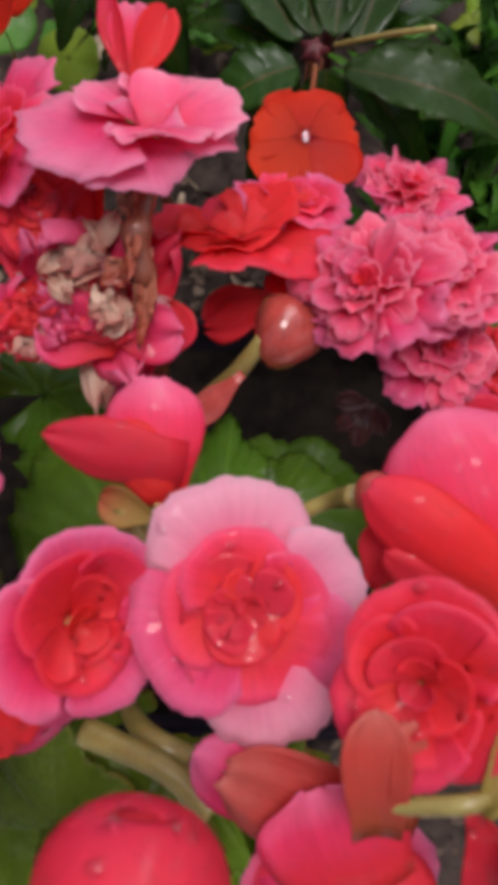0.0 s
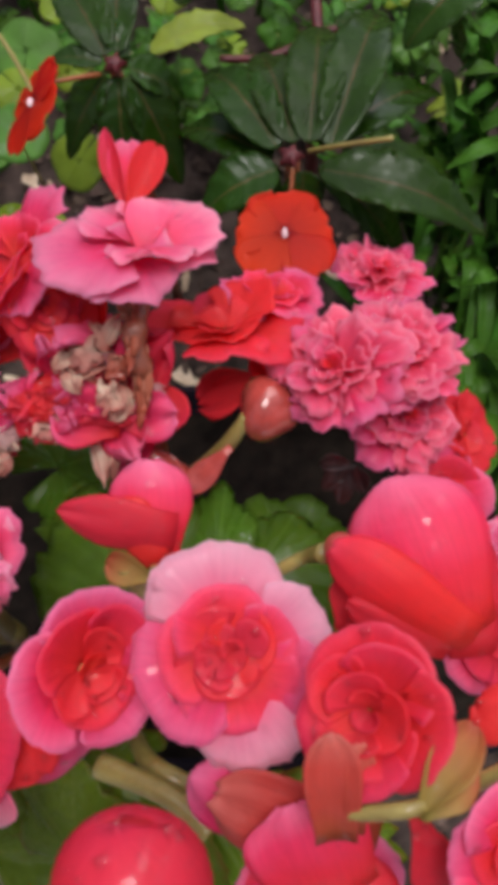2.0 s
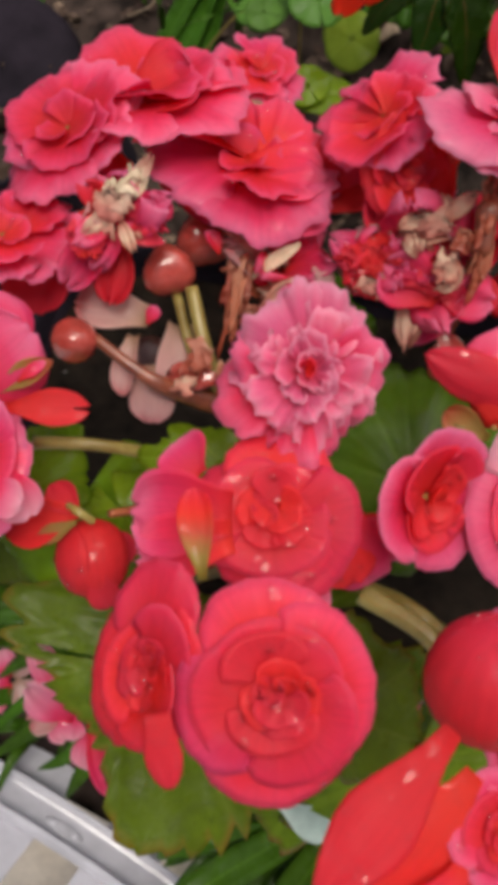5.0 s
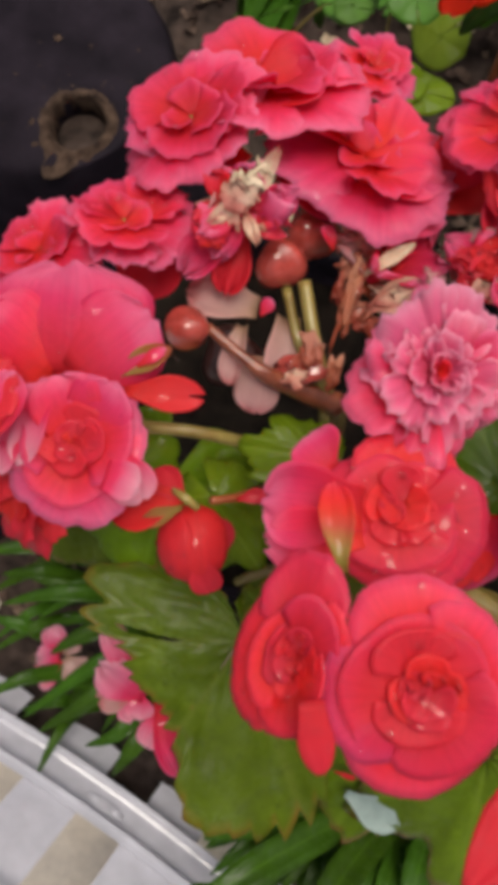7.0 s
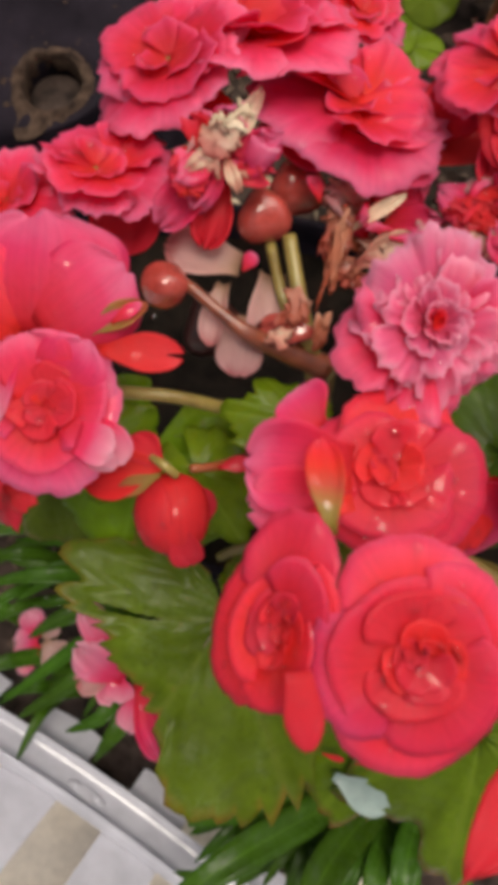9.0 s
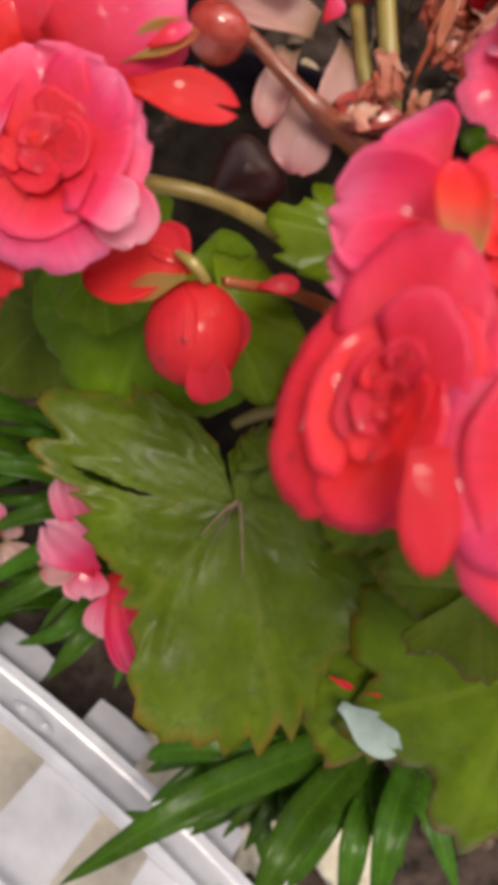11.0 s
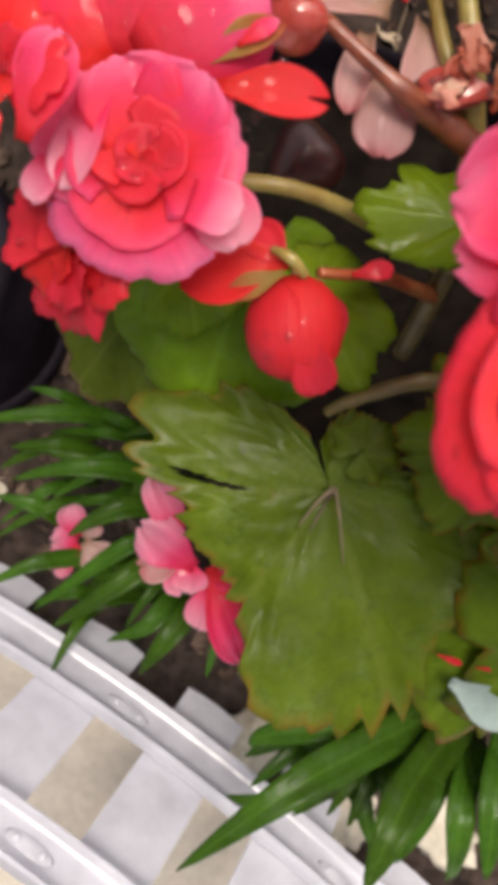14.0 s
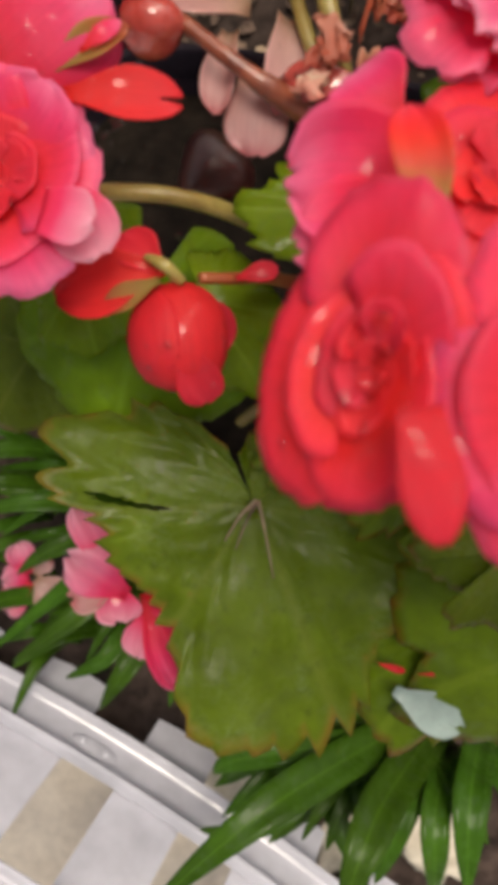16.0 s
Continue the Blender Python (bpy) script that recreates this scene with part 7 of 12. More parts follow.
blade_leaf(grass_clump, [(0.2863, 0.3043, 0.2123), (0.2303, 0.2853, 0.2590), (0.1981, 0.2793, 0.2477)], 0.0069, m_grass, (0.03, 0.13, 0.99))
blade_leaf(grass_clump, [(0.2472, 0.4412, 0.2108), (0.1937, 0.3420, 0.2993), (0.1818, 0.3200, 0.2836)], 0.0055, m_grass, (0.03, 0.13, 0.99))
blade_leaf(grass_clump, [(0.2612, 0.1824, 0.1646), (0.2018, 0.1331, 0.2633), (0.1868, 0.1110, 0.2476)], 0.0049, m_grass, (0.03, 0.13, 0.99))
blade_leaf(grass_clump, [(0.2976, 0.2123, 0.1499), (0.2448, 0.2066, 0.2114), (0.2202, 0.2033, 0.2006)], 0.0067, m_grass, (0.03, 0.13, 0.99))
blade_leaf(grass_clump, [(0.2159, 0.1662, 0.1651), (0.1841, 0.1174, 0.2282), (0.1780, 0.0868, 0.2102)], 0.0074, m_grass, (0.03, 0.13, 0.99))
blade_leaf(grass_clump, [(0.1723, 0.1437, 0.1764), (0.1590, 0.1497, 0.2494), (0.1645, 0.1516, 0.2395)], 0.0070, m_grass, (0.03, 0.13, 0.99))
blade_leaf(grass_clump, [(0.2087, 0.4689, 0.2405), (0.1923, 0.3879, 0.2961), (0.2013, 0.3647, 0.2798)], 0.0063, m_grass, (0.03, 0.13, 0.99))
blade_leaf(grass_clump, [(0.2635, 0.2397, 0.1770), (0.2136, 0.1879, 0.2686), (0.2061, 0.1695, 0.2538)], 0.0046, m_grass, (0.03, 0.13, 0.99))
blade_leaf(grass_clump, [(0.2559, 0.0998, 0.1201), (0.2359, 0.1142, 0.2107), (0.2492, 0.1174, 0.2009)], 0.0057, m_grass, (0.03, 0.13, 0.99))
blade_leaf(grass_clump, [(0.1907, 0.2122, 0.2248), (0.1497, 0.1880, 0.2836), (0.1286, 0.1776, 0.2710)], 0.0050, m_grass, (0.03, 0.13, 0.99))
blade_leaf(grass_clump, [(0.2817, 0.3615, 0.2382), (0.2502, 0.3120, 0.2792), (0.2450, 0.2919, 0.2638)], 0.0059, m_grass, (0.03, 0.13, 0.99))
blade_leaf(grass_clump, [(0.2348, 0.1131, 0.1248), (0.2114, 0.1298, 0.1977), (0.2118, 0.1335, 0.1883)], 0.0077, m_grass, (0.03, 0.13, 0.99))
blade_leaf(grass_clump, [(0.2432, 0.3766, 0.1994), (0.1809, 0.3118, 0.3055), (0.1617, 0.3075, 0.2944)], 0.0055, m_grass, (0.03, 0.13, 0.99))
blade_leaf(grass_clump, [(0.2782, 0.1228, 0.1573), (0.2154, 0.0957, 0.2707), (0.2043, 0.0818, 0.2571)], 0.0050, m_grass, (0.03, 0.13, 0.99))
blade_leaf(grass_clump, [(0.2705, 0.4014, 0.2757), (0.2207, 0.3542, 0.3740), (0.2207, 0.3669, 0.3669)], 0.0036, m_grass, (0.03, 0.13, 0.99))
blade_leaf(grass_clump, [(0.2451, 0.4012, 0.2008), (0.2154, 0.3957, 0.2648), (0.2094, 0.4077, 0.2576)], 0.0060, m_grass, (0.03, 0.13, 0.99))
blade_leaf(grass_clump, [(0.3004, 0.2925, 0.1780), (0.2562, 0.2784, 0.2605), (0.2514, 0.2833, 0.2515)], 0.0053, m_grass, (0.03, 0.13, 0.99))
blade_leaf(grass_clump, [(0.1959, 0.2771, 0.2088), (0.1748, 0.2566, 0.2910), (0.1800, 0.2586, 0.2811)], 0.0064, m_grass, (0.03, 0.13, 0.99))
blade_leaf(grass_clump, [(0.1627, 0.2077, 0.2143), (0.1316, 0.1530, 0.2943), (0.1246, 0.1293, 0.2781)], 0.0054, m_grass, (0.03, 0.13, 0.99))
blade_leaf(grass_clump, [(0.2761, 0.3275, 0.2263), (0.2518, 0.3302, 0.2690), (0.2474, 0.3361, 0.2602)], 0.0066, m_grass, (0.03, 0.13, 0.99))
blade_leaf(grass_clump, [(0.2305, 0.2285, 0.1952), (0.1707, 0.2127, 0.2779), (0.1410, 0.2128, 0.2681)], 0.0054, m_grass, (0.03, 0.13, 0.99))
blade_leaf(grass_clump, [(0.2456, 0.4835, 0.2385), (0.2258, 0.4507, 0.3072), (0.2353, 0.4591, 0.2989)], 0.0042, m_grass, (0.03, 0.13, 0.99))
blade_leaf(grass_clump, [(0.2022, 0.2801, 0.2377), (0.1991, 0.2841, 0.2912), (0.2142, 0.2926, 0.2827)], 0.0046, m_grass, (0.03, 0.13, 0.99))
blade_leaf(grass_clump, [(0.2896, 0.4326, 0.2348), (0.2528, 0.3951, 0.3217), (0.2598, 0.4057, 0.3140)], 0.0067, m_grass, (0.03, 0.13, 0.99))
blade_leaf(grass_clump, [(0.1849, 0.2486, 0.2304), (0.1632, 0.2328, 0.3175), (0.1683, 0.2380, 0.3084)], 0.0054, m_grass, (0.03, 0.13, 0.99))
blade_leaf(grass_clump, [(0.2681, 0.3166, 0.2514), (0.2128, 0.2371, 0.3512), (0.2115, 0.2209, 0.3367)], 0.0055, m_grass, (0.03, 0.13, 0.99))
blade_leaf(grass_clump, [(0.1906, 0.4486, 0.2715), (0.1596, 0.4214, 0.3439), (0.1518, 0.4354, 0.3373)], 0.0051, m_grass, (0.03, 0.13, 0.99))
blade_leaf(grass_clump, [(0.1826, 0.4731, 0.2692), (0.1690, 0.4022, 0.3123), (0.1740, 0.3806, 0.2964)], 0.0070, m_grass, (0.03, 0.13, 0.99))
blade_leaf(grass_clump, [(0.2331, 0.3740, 0.2055), (0.2265, 0.3624, 0.2794), (0.2476, 0.3735, 0.2715)], 0.0071, m_grass, (0.03, 0.13, 0.99))
blade_leaf(grass_clump, [(0.2785, 0.4786, 0.2219), (0.2313, 0.4462, 0.2752), (0.2099, 0.4458, 0.2651)], 0.0053, m_grass, (0.03, 0.13, 0.99))
blade_leaf(grass_clump, [(0.2385, 0.3434, 0.2315), (0.1934, 0.2623, 0.3232), (0.1910, 0.2432, 0.3081)], 0.0057, m_grass, (0.03, 0.13, 0.99))
blade_leaf(grass_clump, [(0.2411, 0.2677, 0.1829), (0.2166, 0.2567, 0.2623), (0.2225, 0.2605, 0.2528)], 0.0076, m_grass, (0.03, 0.13, 0.99))
blade_leaf(grass_clump, [(0.2458, 0.3451, 0.2284), (0.2039, 0.3108, 0.2699), (0.1823, 0.2976, 0.2566)], 0.0043, m_grass, (0.03, 0.13, 0.99))
blade_leaf(grass_clump, [(0.2384, 0.2052, 0.2254), (0.1726, 0.1795, 0.3180), (0.1451, 0.1764, 0.3074)], 0.0059, m_grass, (0.03, 0.13, 0.99))
blade_leaf(grass_clump, [(0.2010, 0.1058, 0.1937), (0.1803, 0.0682, 0.2285), (0.1758, 0.0366, 0.2102)], 0.0062, m_grass, (0.03, 0.13, 0.99))
blade_leaf(grass_clump, [(0.2334, 0.2298, 0.1835), (0.2022, 0.2332, 0.2496), (0.1944, 0.2389, 0.2408)], 0.0067, m_grass, (0.03, 0.13, 0.99))
blade_leaf(grass_clump, [(0.2512, 0.4074, 0.2596), (0.1999, 0.3559, 0.3110), (0.1754, 0.3437, 0.2980)], 0.0053, m_grass, (0.03, 0.13, 0.99))
blade_leaf(grass_clump, [(0.2054, 0.2074, 0.2152), (0.1913, 0.1713, 0.2553), (0.1953, 0.1482, 0.2390)], 0.0039, m_grass, (0.03, 0.13, 0.99))
blade_leaf(grass_clump, [(0.2906, 0.3072, 0.1760), (0.2393, 0.3003, 0.2204), (0.2084, 0.2982, 0.2100)], 0.0073, m_grass, (0.03, 0.13, 0.99))
blade_leaf(grass_clump, [(0.2233, 0.2451, 0.1663), (0.1927, 0.1927, 0.2386), (0.1910, 0.1685, 0.2222)], 0.0043, m_grass, (0.03, 0.13, 0.99))
blade_leaf(grass_clump, [(0.2090, 0.4491, 0.2461), (0.1752, 0.4217, 0.3174), (0.1659, 0.4326, 0.3100)], 0.0052, m_grass, (0.03, 0.13, 0.99))
blade_leaf(grass_clump, [(0.2086, 0.1831, 0.1799), (0.1739, 0.1312, 0.2768), (0.1748, 0.1081, 0.2605)], 0.0046, m_grass, (0.03, 0.13, 0.99))
blade_leaf(grass_clump, [(0.1693, 0.3463, 0.2580), (0.1436, 0.3250, 0.3333), (0.1391, 0.3342, 0.3254)], 0.0061, m_grass, (0.03, 0.13, 0.99))
blade_leaf(grass_clump, [(0.2578, 0.1030, 0.1467), (0.2175, 0.0828, 0.2072), (0.2039, 0.0633, 0.1921)], 0.0053, m_grass, (0.03, 0.13, 0.99))
blade_leaf(grass_clump, [(0.1695, 0.3151, 0.2314), (0.1616, 0.2583, 0.2692), (0.1689, 0.2299, 0.2515)], 0.0038, m_grass, (0.03, 0.13, 0.99))
blade_leaf(grass_clump, [(0.1790, 0.2246, 0.1696), (0.1789, 0.2300, 0.2438), (0.1982, 0.2372, 0.2350)], 0.0044, m_grass, (0.03, 0.13, 0.99))
blade_leaf(grass_clump, [(0.1645, 0.4479, 0.2805), (0.1476, 0.3715, 0.3462), (0.1533, 0.3582, 0.3324)], 0.0040, m_grass, (0.03, 0.13, 0.99))
blade_leaf(grass_clump, [(0.2541, 0.4655, 0.2270), (0.2374, 0.4598, 0.2866), (0.2446, 0.4752, 0.2801)], 0.0067, m_grass, (0.03, 0.13, 0.99))
blade_leaf(grass_clump, [(0.1983, 0.2921, 0.2343), (0.1606, 0.2613, 0.3352), (0.1565, 0.2674, 0.3265)], 0.0066, m_grass, (0.03, 0.13, 0.99))
blade_leaf(grass_clump, [(0.2238, 0.1177, 0.2010), (0.2101, 0.1368, 0.2505), (0.2140, 0.1419, 0.2414)], 0.0042, m_grass, (0.03, 0.13, 0.99))
blade_leaf(grass_clump, [(0.2283, 0.4338, 0.2702), (0.1970, 0.3657, 0.3268), (0.1940, 0.3501, 0.3125)], 0.0048, m_grass, (0.03, 0.13, 0.99))
blade_leaf(grass_clump, [(0.2464, 0.2211, 0.1878), (0.2148, 0.1747, 0.2348), (0.2074, 0.1470, 0.2176)], 0.0049, m_grass, (0.03, 0.13, 0.99))
blade_leaf(grass_clump, [(0.2692, 0.4741, 0.2340), (0.2278, 0.3606, 0.3240), (0.2360, 0.3378, 0.3077)], 0.0063, m_grass, (0.03, 0.13, 0.99))
blade_leaf(grass_clump, [(0.2208, 0.2793, 0.2397), (0.1836, 0.2678, 0.2790), (0.1621, 0.2636, 0.2680)], 0.0050, m_grass, (0.03, 0.13, 0.99))
blade_leaf(grass_clump, [(0.1870, 0.2423, 0.1642), (0.1464, 0.2315, 0.2768), (0.1356, 0.2411, 0.2692)], 0.0067, m_grass, (0.03, 0.13, 0.99))
blade_leaf(grass_clump, [(0.2778, 0.3656, 0.2601), (0.2625, 0.3649, 0.3153), (0.2746, 0.3779, 0.3081)], 0.0059, m_grass, (0.03, 0.13, 0.99))
blade_leaf(grass_clump, [(0.2503, 0.3740, 0.2658), (0.2293, 0.3162, 0.3118), (0.2358, 0.2965, 0.2963)], 0.0053, m_grass, (0.03, 0.13, 0.99))
blade_leaf(grass_clump, [(0.2394, 0.3862, 0.2397), (0.2050, 0.3516, 0.2823), (0.1908, 0.3416, 0.2697)], 0.0059, m_grass, (0.03, 0.13, 0.99))
blade_leaf(grass_clump, [(0.2349, 0.3974, 0.2615), (0.1891, 0.3049, 0.3586), (0.1895, 0.2913, 0.3448)], 0.0041, m_grass, (0.03, 0.13, 0.99))
blade_leaf(grass_clump, [(0.2266, 0.4403, 0.2726), (0.1935, 0.3397, 0.3547), (0.2007, 0.3207, 0.3394)], 0.0067, m_grass, (0.03, 0.13, 0.99))
blade_leaf(grass_clump, [(0.1483, 0.2117, 0.2221), (0.1244, 0.1513, 0.3092), (0.1244, 0.1270, 0.2927)], 0.0065, m_grass, (0.03, 0.13, 0.99))
blade_leaf(grass_clump, [(0.2722, 0.2138, 0.1535), (0.2212, 0.2022, 0.2599), (0.2140, 0.2061, 0.2507)], 0.0048, m_grass, (0.03, 0.13, 0.99))
blade_leaf(grass_clump, [(0.2176, 0.4427, 0.2155), (0.1834, 0.4008, 0.2471), (0.1634, 0.3831, 0.2326)], 0.0079, m_grass, (0.03, 0.13, 0.99))
blade_leaf(grass_clump, [(0.2740, 0.4040, 0.2780), (0.2040, 0.3419, 0.3641), (0.1804, 0.3419, 0.3542)], 0.0046, m_grass, (0.03, 0.13, 0.99))
blade_leaf(grass_clump, [(0.2249, 0.1720, 0.2126), (0.2209, 0.1846, 0.2613), (0.2353, 0.1892, 0.2519)], 0.0051, m_grass, (0.03, 0.13, 0.99))
blade_leaf(grass_clump, [(0.1768, 0.2115, 0.2247), (0.1648, 0.2113, 0.2981), (0.1739, 0.2178, 0.2892)], 0.0069, m_grass, (0.03, 0.13, 0.99))
blade_leaf(grass_clump, [(0.1800, 0.3636, 0.2026), (0.1682, 0.3318, 0.2824), (0.1794, 0.3335, 0.2723)], 0.0077, m_grass, (0.03, 0.13, 0.99))
blade_leaf(grass_clump, [(0.2970, 0.4838, 0.2180), (0.2515, 0.4341, 0.2704), (0.2357, 0.4245, 0.2579)], 0.0079, m_grass, (0.03, 0.13, 0.99))
blade_leaf(grass_clump, [(0.2345, 0.2677, 0.2398), (0.1828, 0.2020, 0.3198), (0.1689, 0.1802, 0.3041)], 0.0058, m_grass, (0.03, 0.13, 0.99))
blade_leaf(grass_clump, [(0.2390, 0.3978, 0.2424), (0.1814, 0.3451, 0.3025), (0.1514, 0.3342, 0.2899)], 0.0075, m_grass, (0.03, 0.13, 0.99))
blade_leaf(grass_clump, [(0.2381, 0.1250, 0.1955), (0.1912, 0.1145, 0.2697), (0.1742, 0.1066, 0.2576)], 0.0046, m_grass, (0.03, 0.13, 0.99))
blade_leaf(grass_clump, [(0.2289, 0.3828, 0.2186), (0.2284, 0.3876, 0.2640), (0.2446, 0.3973, 0.2559)], 0.0055, m_grass, (0.03, 0.13, 0.99))
blade_leaf(grass_clump, [(0.2537, 0.1049, 0.1997), (0.1964, 0.0755, 0.2985), (0.1840, 0.0582, 0.2840)], 0.0041, m_grass, (0.03, 0.13, 0.99))
blade_leaf(grass_clump, [(0.2212, 0.1022, 0.1442), (0.1660, 0.0957, 0.2596), (0.1486, 0.0913, 0.2485)], 0.0060, m_grass, (0.03, 0.13, 0.99))
blade_leaf(grass_clump, [(0.2200, 0.1504, 0.1348), (0.1787, 0.1457, 0.2153), (0.1631, 0.1415, 0.2042)], 0.0069, m_grass, (0.03, 0.13, 0.99))
blade_leaf(grass_clump, [(0.1525, 0.1819, 0.1891), (0.1413, 0.1981, 0.2544), (0.1437, 0.2078, 0.2465)], 0.0063, m_grass, (0.03, 0.13, 0.99))
blade_leaf(grass_clump, [(0.2698, 0.1778, 0.1746), (0.2197, 0.1752, 0.2388), (0.1970, 0.1732, 0.2284)], 0.0060, m_grass, (0.03, 0.13, 0.99))
blade_leaf(grass_clump, [(0.2349, 0.3267, 0.2280), (0.1948, 0.2529, 0.3119), (0.1934, 0.2328, 0.2965)], 0.0057, m_grass, (0.03, 0.13, 0.99))
blade_leaf(grass_clump, [(0.1955, 0.1171, 0.1817), (0.1661, 0.1074, 0.2213), (0.1503, 0.0934, 0.2077)], 0.0058, m_grass, (0.03, 0.13, 0.99))
blade_leaf(grass_clump, [(0.2494, 0.4866, 0.2384), (0.2055, 0.4337, 0.2898), (0.1866, 0.4238, 0.2772)], 0.0070, m_grass, (0.03, 0.13, 0.99))
blade_leaf(grass_clump, [(0.2707, 0.3994, 0.2086), (0.2339, 0.3763, 0.2936), (0.2340, 0.3882, 0.2863)], 0.0074, m_grass, (0.03, 0.13, 0.99))
blade_leaf(grass_clump, [(0.2738, 0.1543, 0.1655), (0.2557, 0.1644, 0.2133), (0.2584, 0.1644, 0.2029)], 0.0070, m_grass, (0.03, 0.13, 0.99))
blade_leaf(grass_clump, [(0.2033, 0.1322, 0.2069), (0.1726, 0.0934, 0.2864), (0.1724, 0.0707, 0.2703)], 0.0055, m_grass, (0.03, 0.13, 0.99))
blade_leaf(grass_clump, [(0.2514, 0.2119, 0.1702), (0.1866, 0.1901, 0.2807), (0.1648, 0.1903, 0.2708)], 0.0067, m_grass, (0.03, 0.13, 0.99))
blade_leaf(grass_clump, [(0.2823, 0.3650, 0.2139), (0.2228, 0.3190, 0.2949), (0.2035, 0.3152, 0.2840)], 0.0056, m_grass, (0.03, 0.13, 0.99))
blade_leaf(grass_clump, [(0.1704, 0.0960, 0.1486), (0.1536, 0.1055, 0.2332), (0.1573, 0.1061, 0.2229)], 0.0065, m_grass, (0.03, 0.13, 0.99))
blade_leaf(grass_clump, [(0.2260, 0.2746, 0.1707), (0.1899, 0.2216, 0.2170), (0.1746, 0.1924, 0.1995)], 0.0050, m_grass, (0.03, 0.13, 0.99))
blade_leaf(grass_clump, [(0.2840, 0.3872, 0.2218), (0.2612, 0.3838, 0.2711), (0.2619, 0.3915, 0.2627)], 0.0063, m_grass, (0.03, 0.13, 0.99))
blade_leaf(grass_clump, [(0.2522, 0.2387, 0.2323), (0.2246, 0.1936, 0.2708), (0.2202, 0.1678, 0.2540)], 0.0066, m_grass, (0.03, 0.13, 0.99))
blade_leaf(grass_clump, [(0.2706, 0.3517, 0.2408), (0.2525, 0.3434, 0.2951), (0.2607, 0.3500, 0.2863)], 0.0072, m_grass, (0.03, 0.13, 0.99))
blade_leaf(grass_clump, [(0.2533, 0.1293, 0.1667), (0.2365, 0.1435, 0.2566), (0.2546, 0.1513, 0.2480)], 0.0063, m_grass, (0.03, 0.13, 0.99))
blade_leaf(grass_clump, [(0.2470, 0.3519, 0.2355), (0.2241, 0.3208, 0.3136), (0.2358, 0.3242, 0.3040)], 0.0040, m_grass, (0.03, 0.13, 0.99))
blade_leaf(grass_clump, [(0.2841, 0.2668, 0.2070), (0.2197, 0.2201, 0.3102), (0.2069, 0.2132, 0.2984)], 0.0074, m_grass, (0.03, 0.13, 0.99))
blade_leaf(grass_clump, [(0.1664, 0.2191, 0.2180), (0.1625, 0.2231, 0.2648), (0.1713, 0.2251, 0.2548)], 0.0070, m_grass, (0.03, 0.13, 0.99))
blade_leaf(grass_clump, [(0.2316, 0.3294, 0.1842), (0.1846, 0.2735, 0.2497), (0.1649, 0.2534, 0.2346)], 0.0056, m_grass, (0.03, 0.13, 0.99))
blade_leaf(grass_clump, [(0.2628, 0.4538, 0.2419), (0.2091, 0.4048, 0.2826), (0.1777, 0.3903, 0.2691)], 0.0045, m_grass, (0.03, 0.13, 0.99))
blade_leaf(grass_clump, [(0.1739, 0.3180, 0.2068), (0.1399, 0.2824, 0.3127), (0.1344, 0.2880, 0.3039)], 0.0063, m_grass, (0.03, 0.13, 0.99))
blade_leaf(grass_clump, [(0.2503, 0.2729, 0.1994), (0.1965, 0.2548, 0.2773), (0.1743, 0.2562, 0.2677)], 0.0071, m_grass, (0.03, 0.13, 0.99))
blade_leaf(grass_clump, [(0.2773, 0.3652, 0.2407), (0.2136, 0.3135, 0.3337), (0.1968, 0.3140, 0.3238)], 0.0048, m_grass, (0.03, 0.13, 0.99))
blade_leaf(grass_clump, [(0.2106, 0.1585, 0.1609), (0.1660, 0.1105, 0.2559), (0.1553, 0.0856, 0.2394)], 0.0039, m_grass, (0.03, 0.13, 0.99))
blade_leaf(grass_clump, [(0.2316, 0.2292, 0.1899), (0.2065, 0.2283, 0.2709), (0.2107, 0.2356, 0.2623)], 0.0043, m_grass, (0.03, 0.13, 0.99))
blade_leaf(grass_clump, [(0.2818, 0.2417, 0.1608), (0.2240, 0.2028, 0.2412), (0.2044, 0.1880, 0.2274)], 0.0049, m_grass, (0.03, 0.13, 0.99))
blade_leaf(grass_clump, [(0.2129, 0.3521, 0.2599), (0.1544, 0.2951, 0.3383), (0.1274, 0.2876, 0.3265)], 0.0061, m_grass, (0.03, 0.13, 0.99))
blade_leaf(grass_clump, [(0.2513, 0.2247, 0.2312), (0.2189, 0.2312, 0.2913), (0.2117, 0.2395, 0.2832)], 0.0054, m_grass, (0.03, 0.13, 0.99))
blade_leaf(grass_clump, [(0.2777, 0.4117, 0.2475), (0.2146, 0.3544, 0.3389), (0.1980, 0.3566, 0.3295)], 0.0042, m_grass, (0.03, 0.13, 0.99))
blade_leaf(grass_clump, [(0.2059, 0.3939, 0.2659), (0.1531, 0.3354, 0.3566), (0.1343, 0.3370, 0.3470)], 0.0061, m_grass, (0.03, 0.13, 0.99))
blade_leaf(grass_clump, [(0.2754, 0.2215, 0.1687), (0.2014, 0.1734, 0.2733), (0.1755, 0.1581, 0.2595)], 0.0061, m_grass, (0.03, 0.13, 0.99))
blade_leaf(grass_clump, [(0.2686, 0.1994, 0.1657), (0.2431, 0.1947, 0.2502), (0.2536, 0.1967, 0.2402)], 0.0072, m_grass, (0.03, 0.13, 0.99))
blade_leaf(grass_clump, [(0.2177, 0.4580, 0.2429), (0.1920, 0.4132, 0.3315), (0.1992, 0.4239, 0.3238)], 0.0075, m_grass, (0.03, 0.13, 0.99))
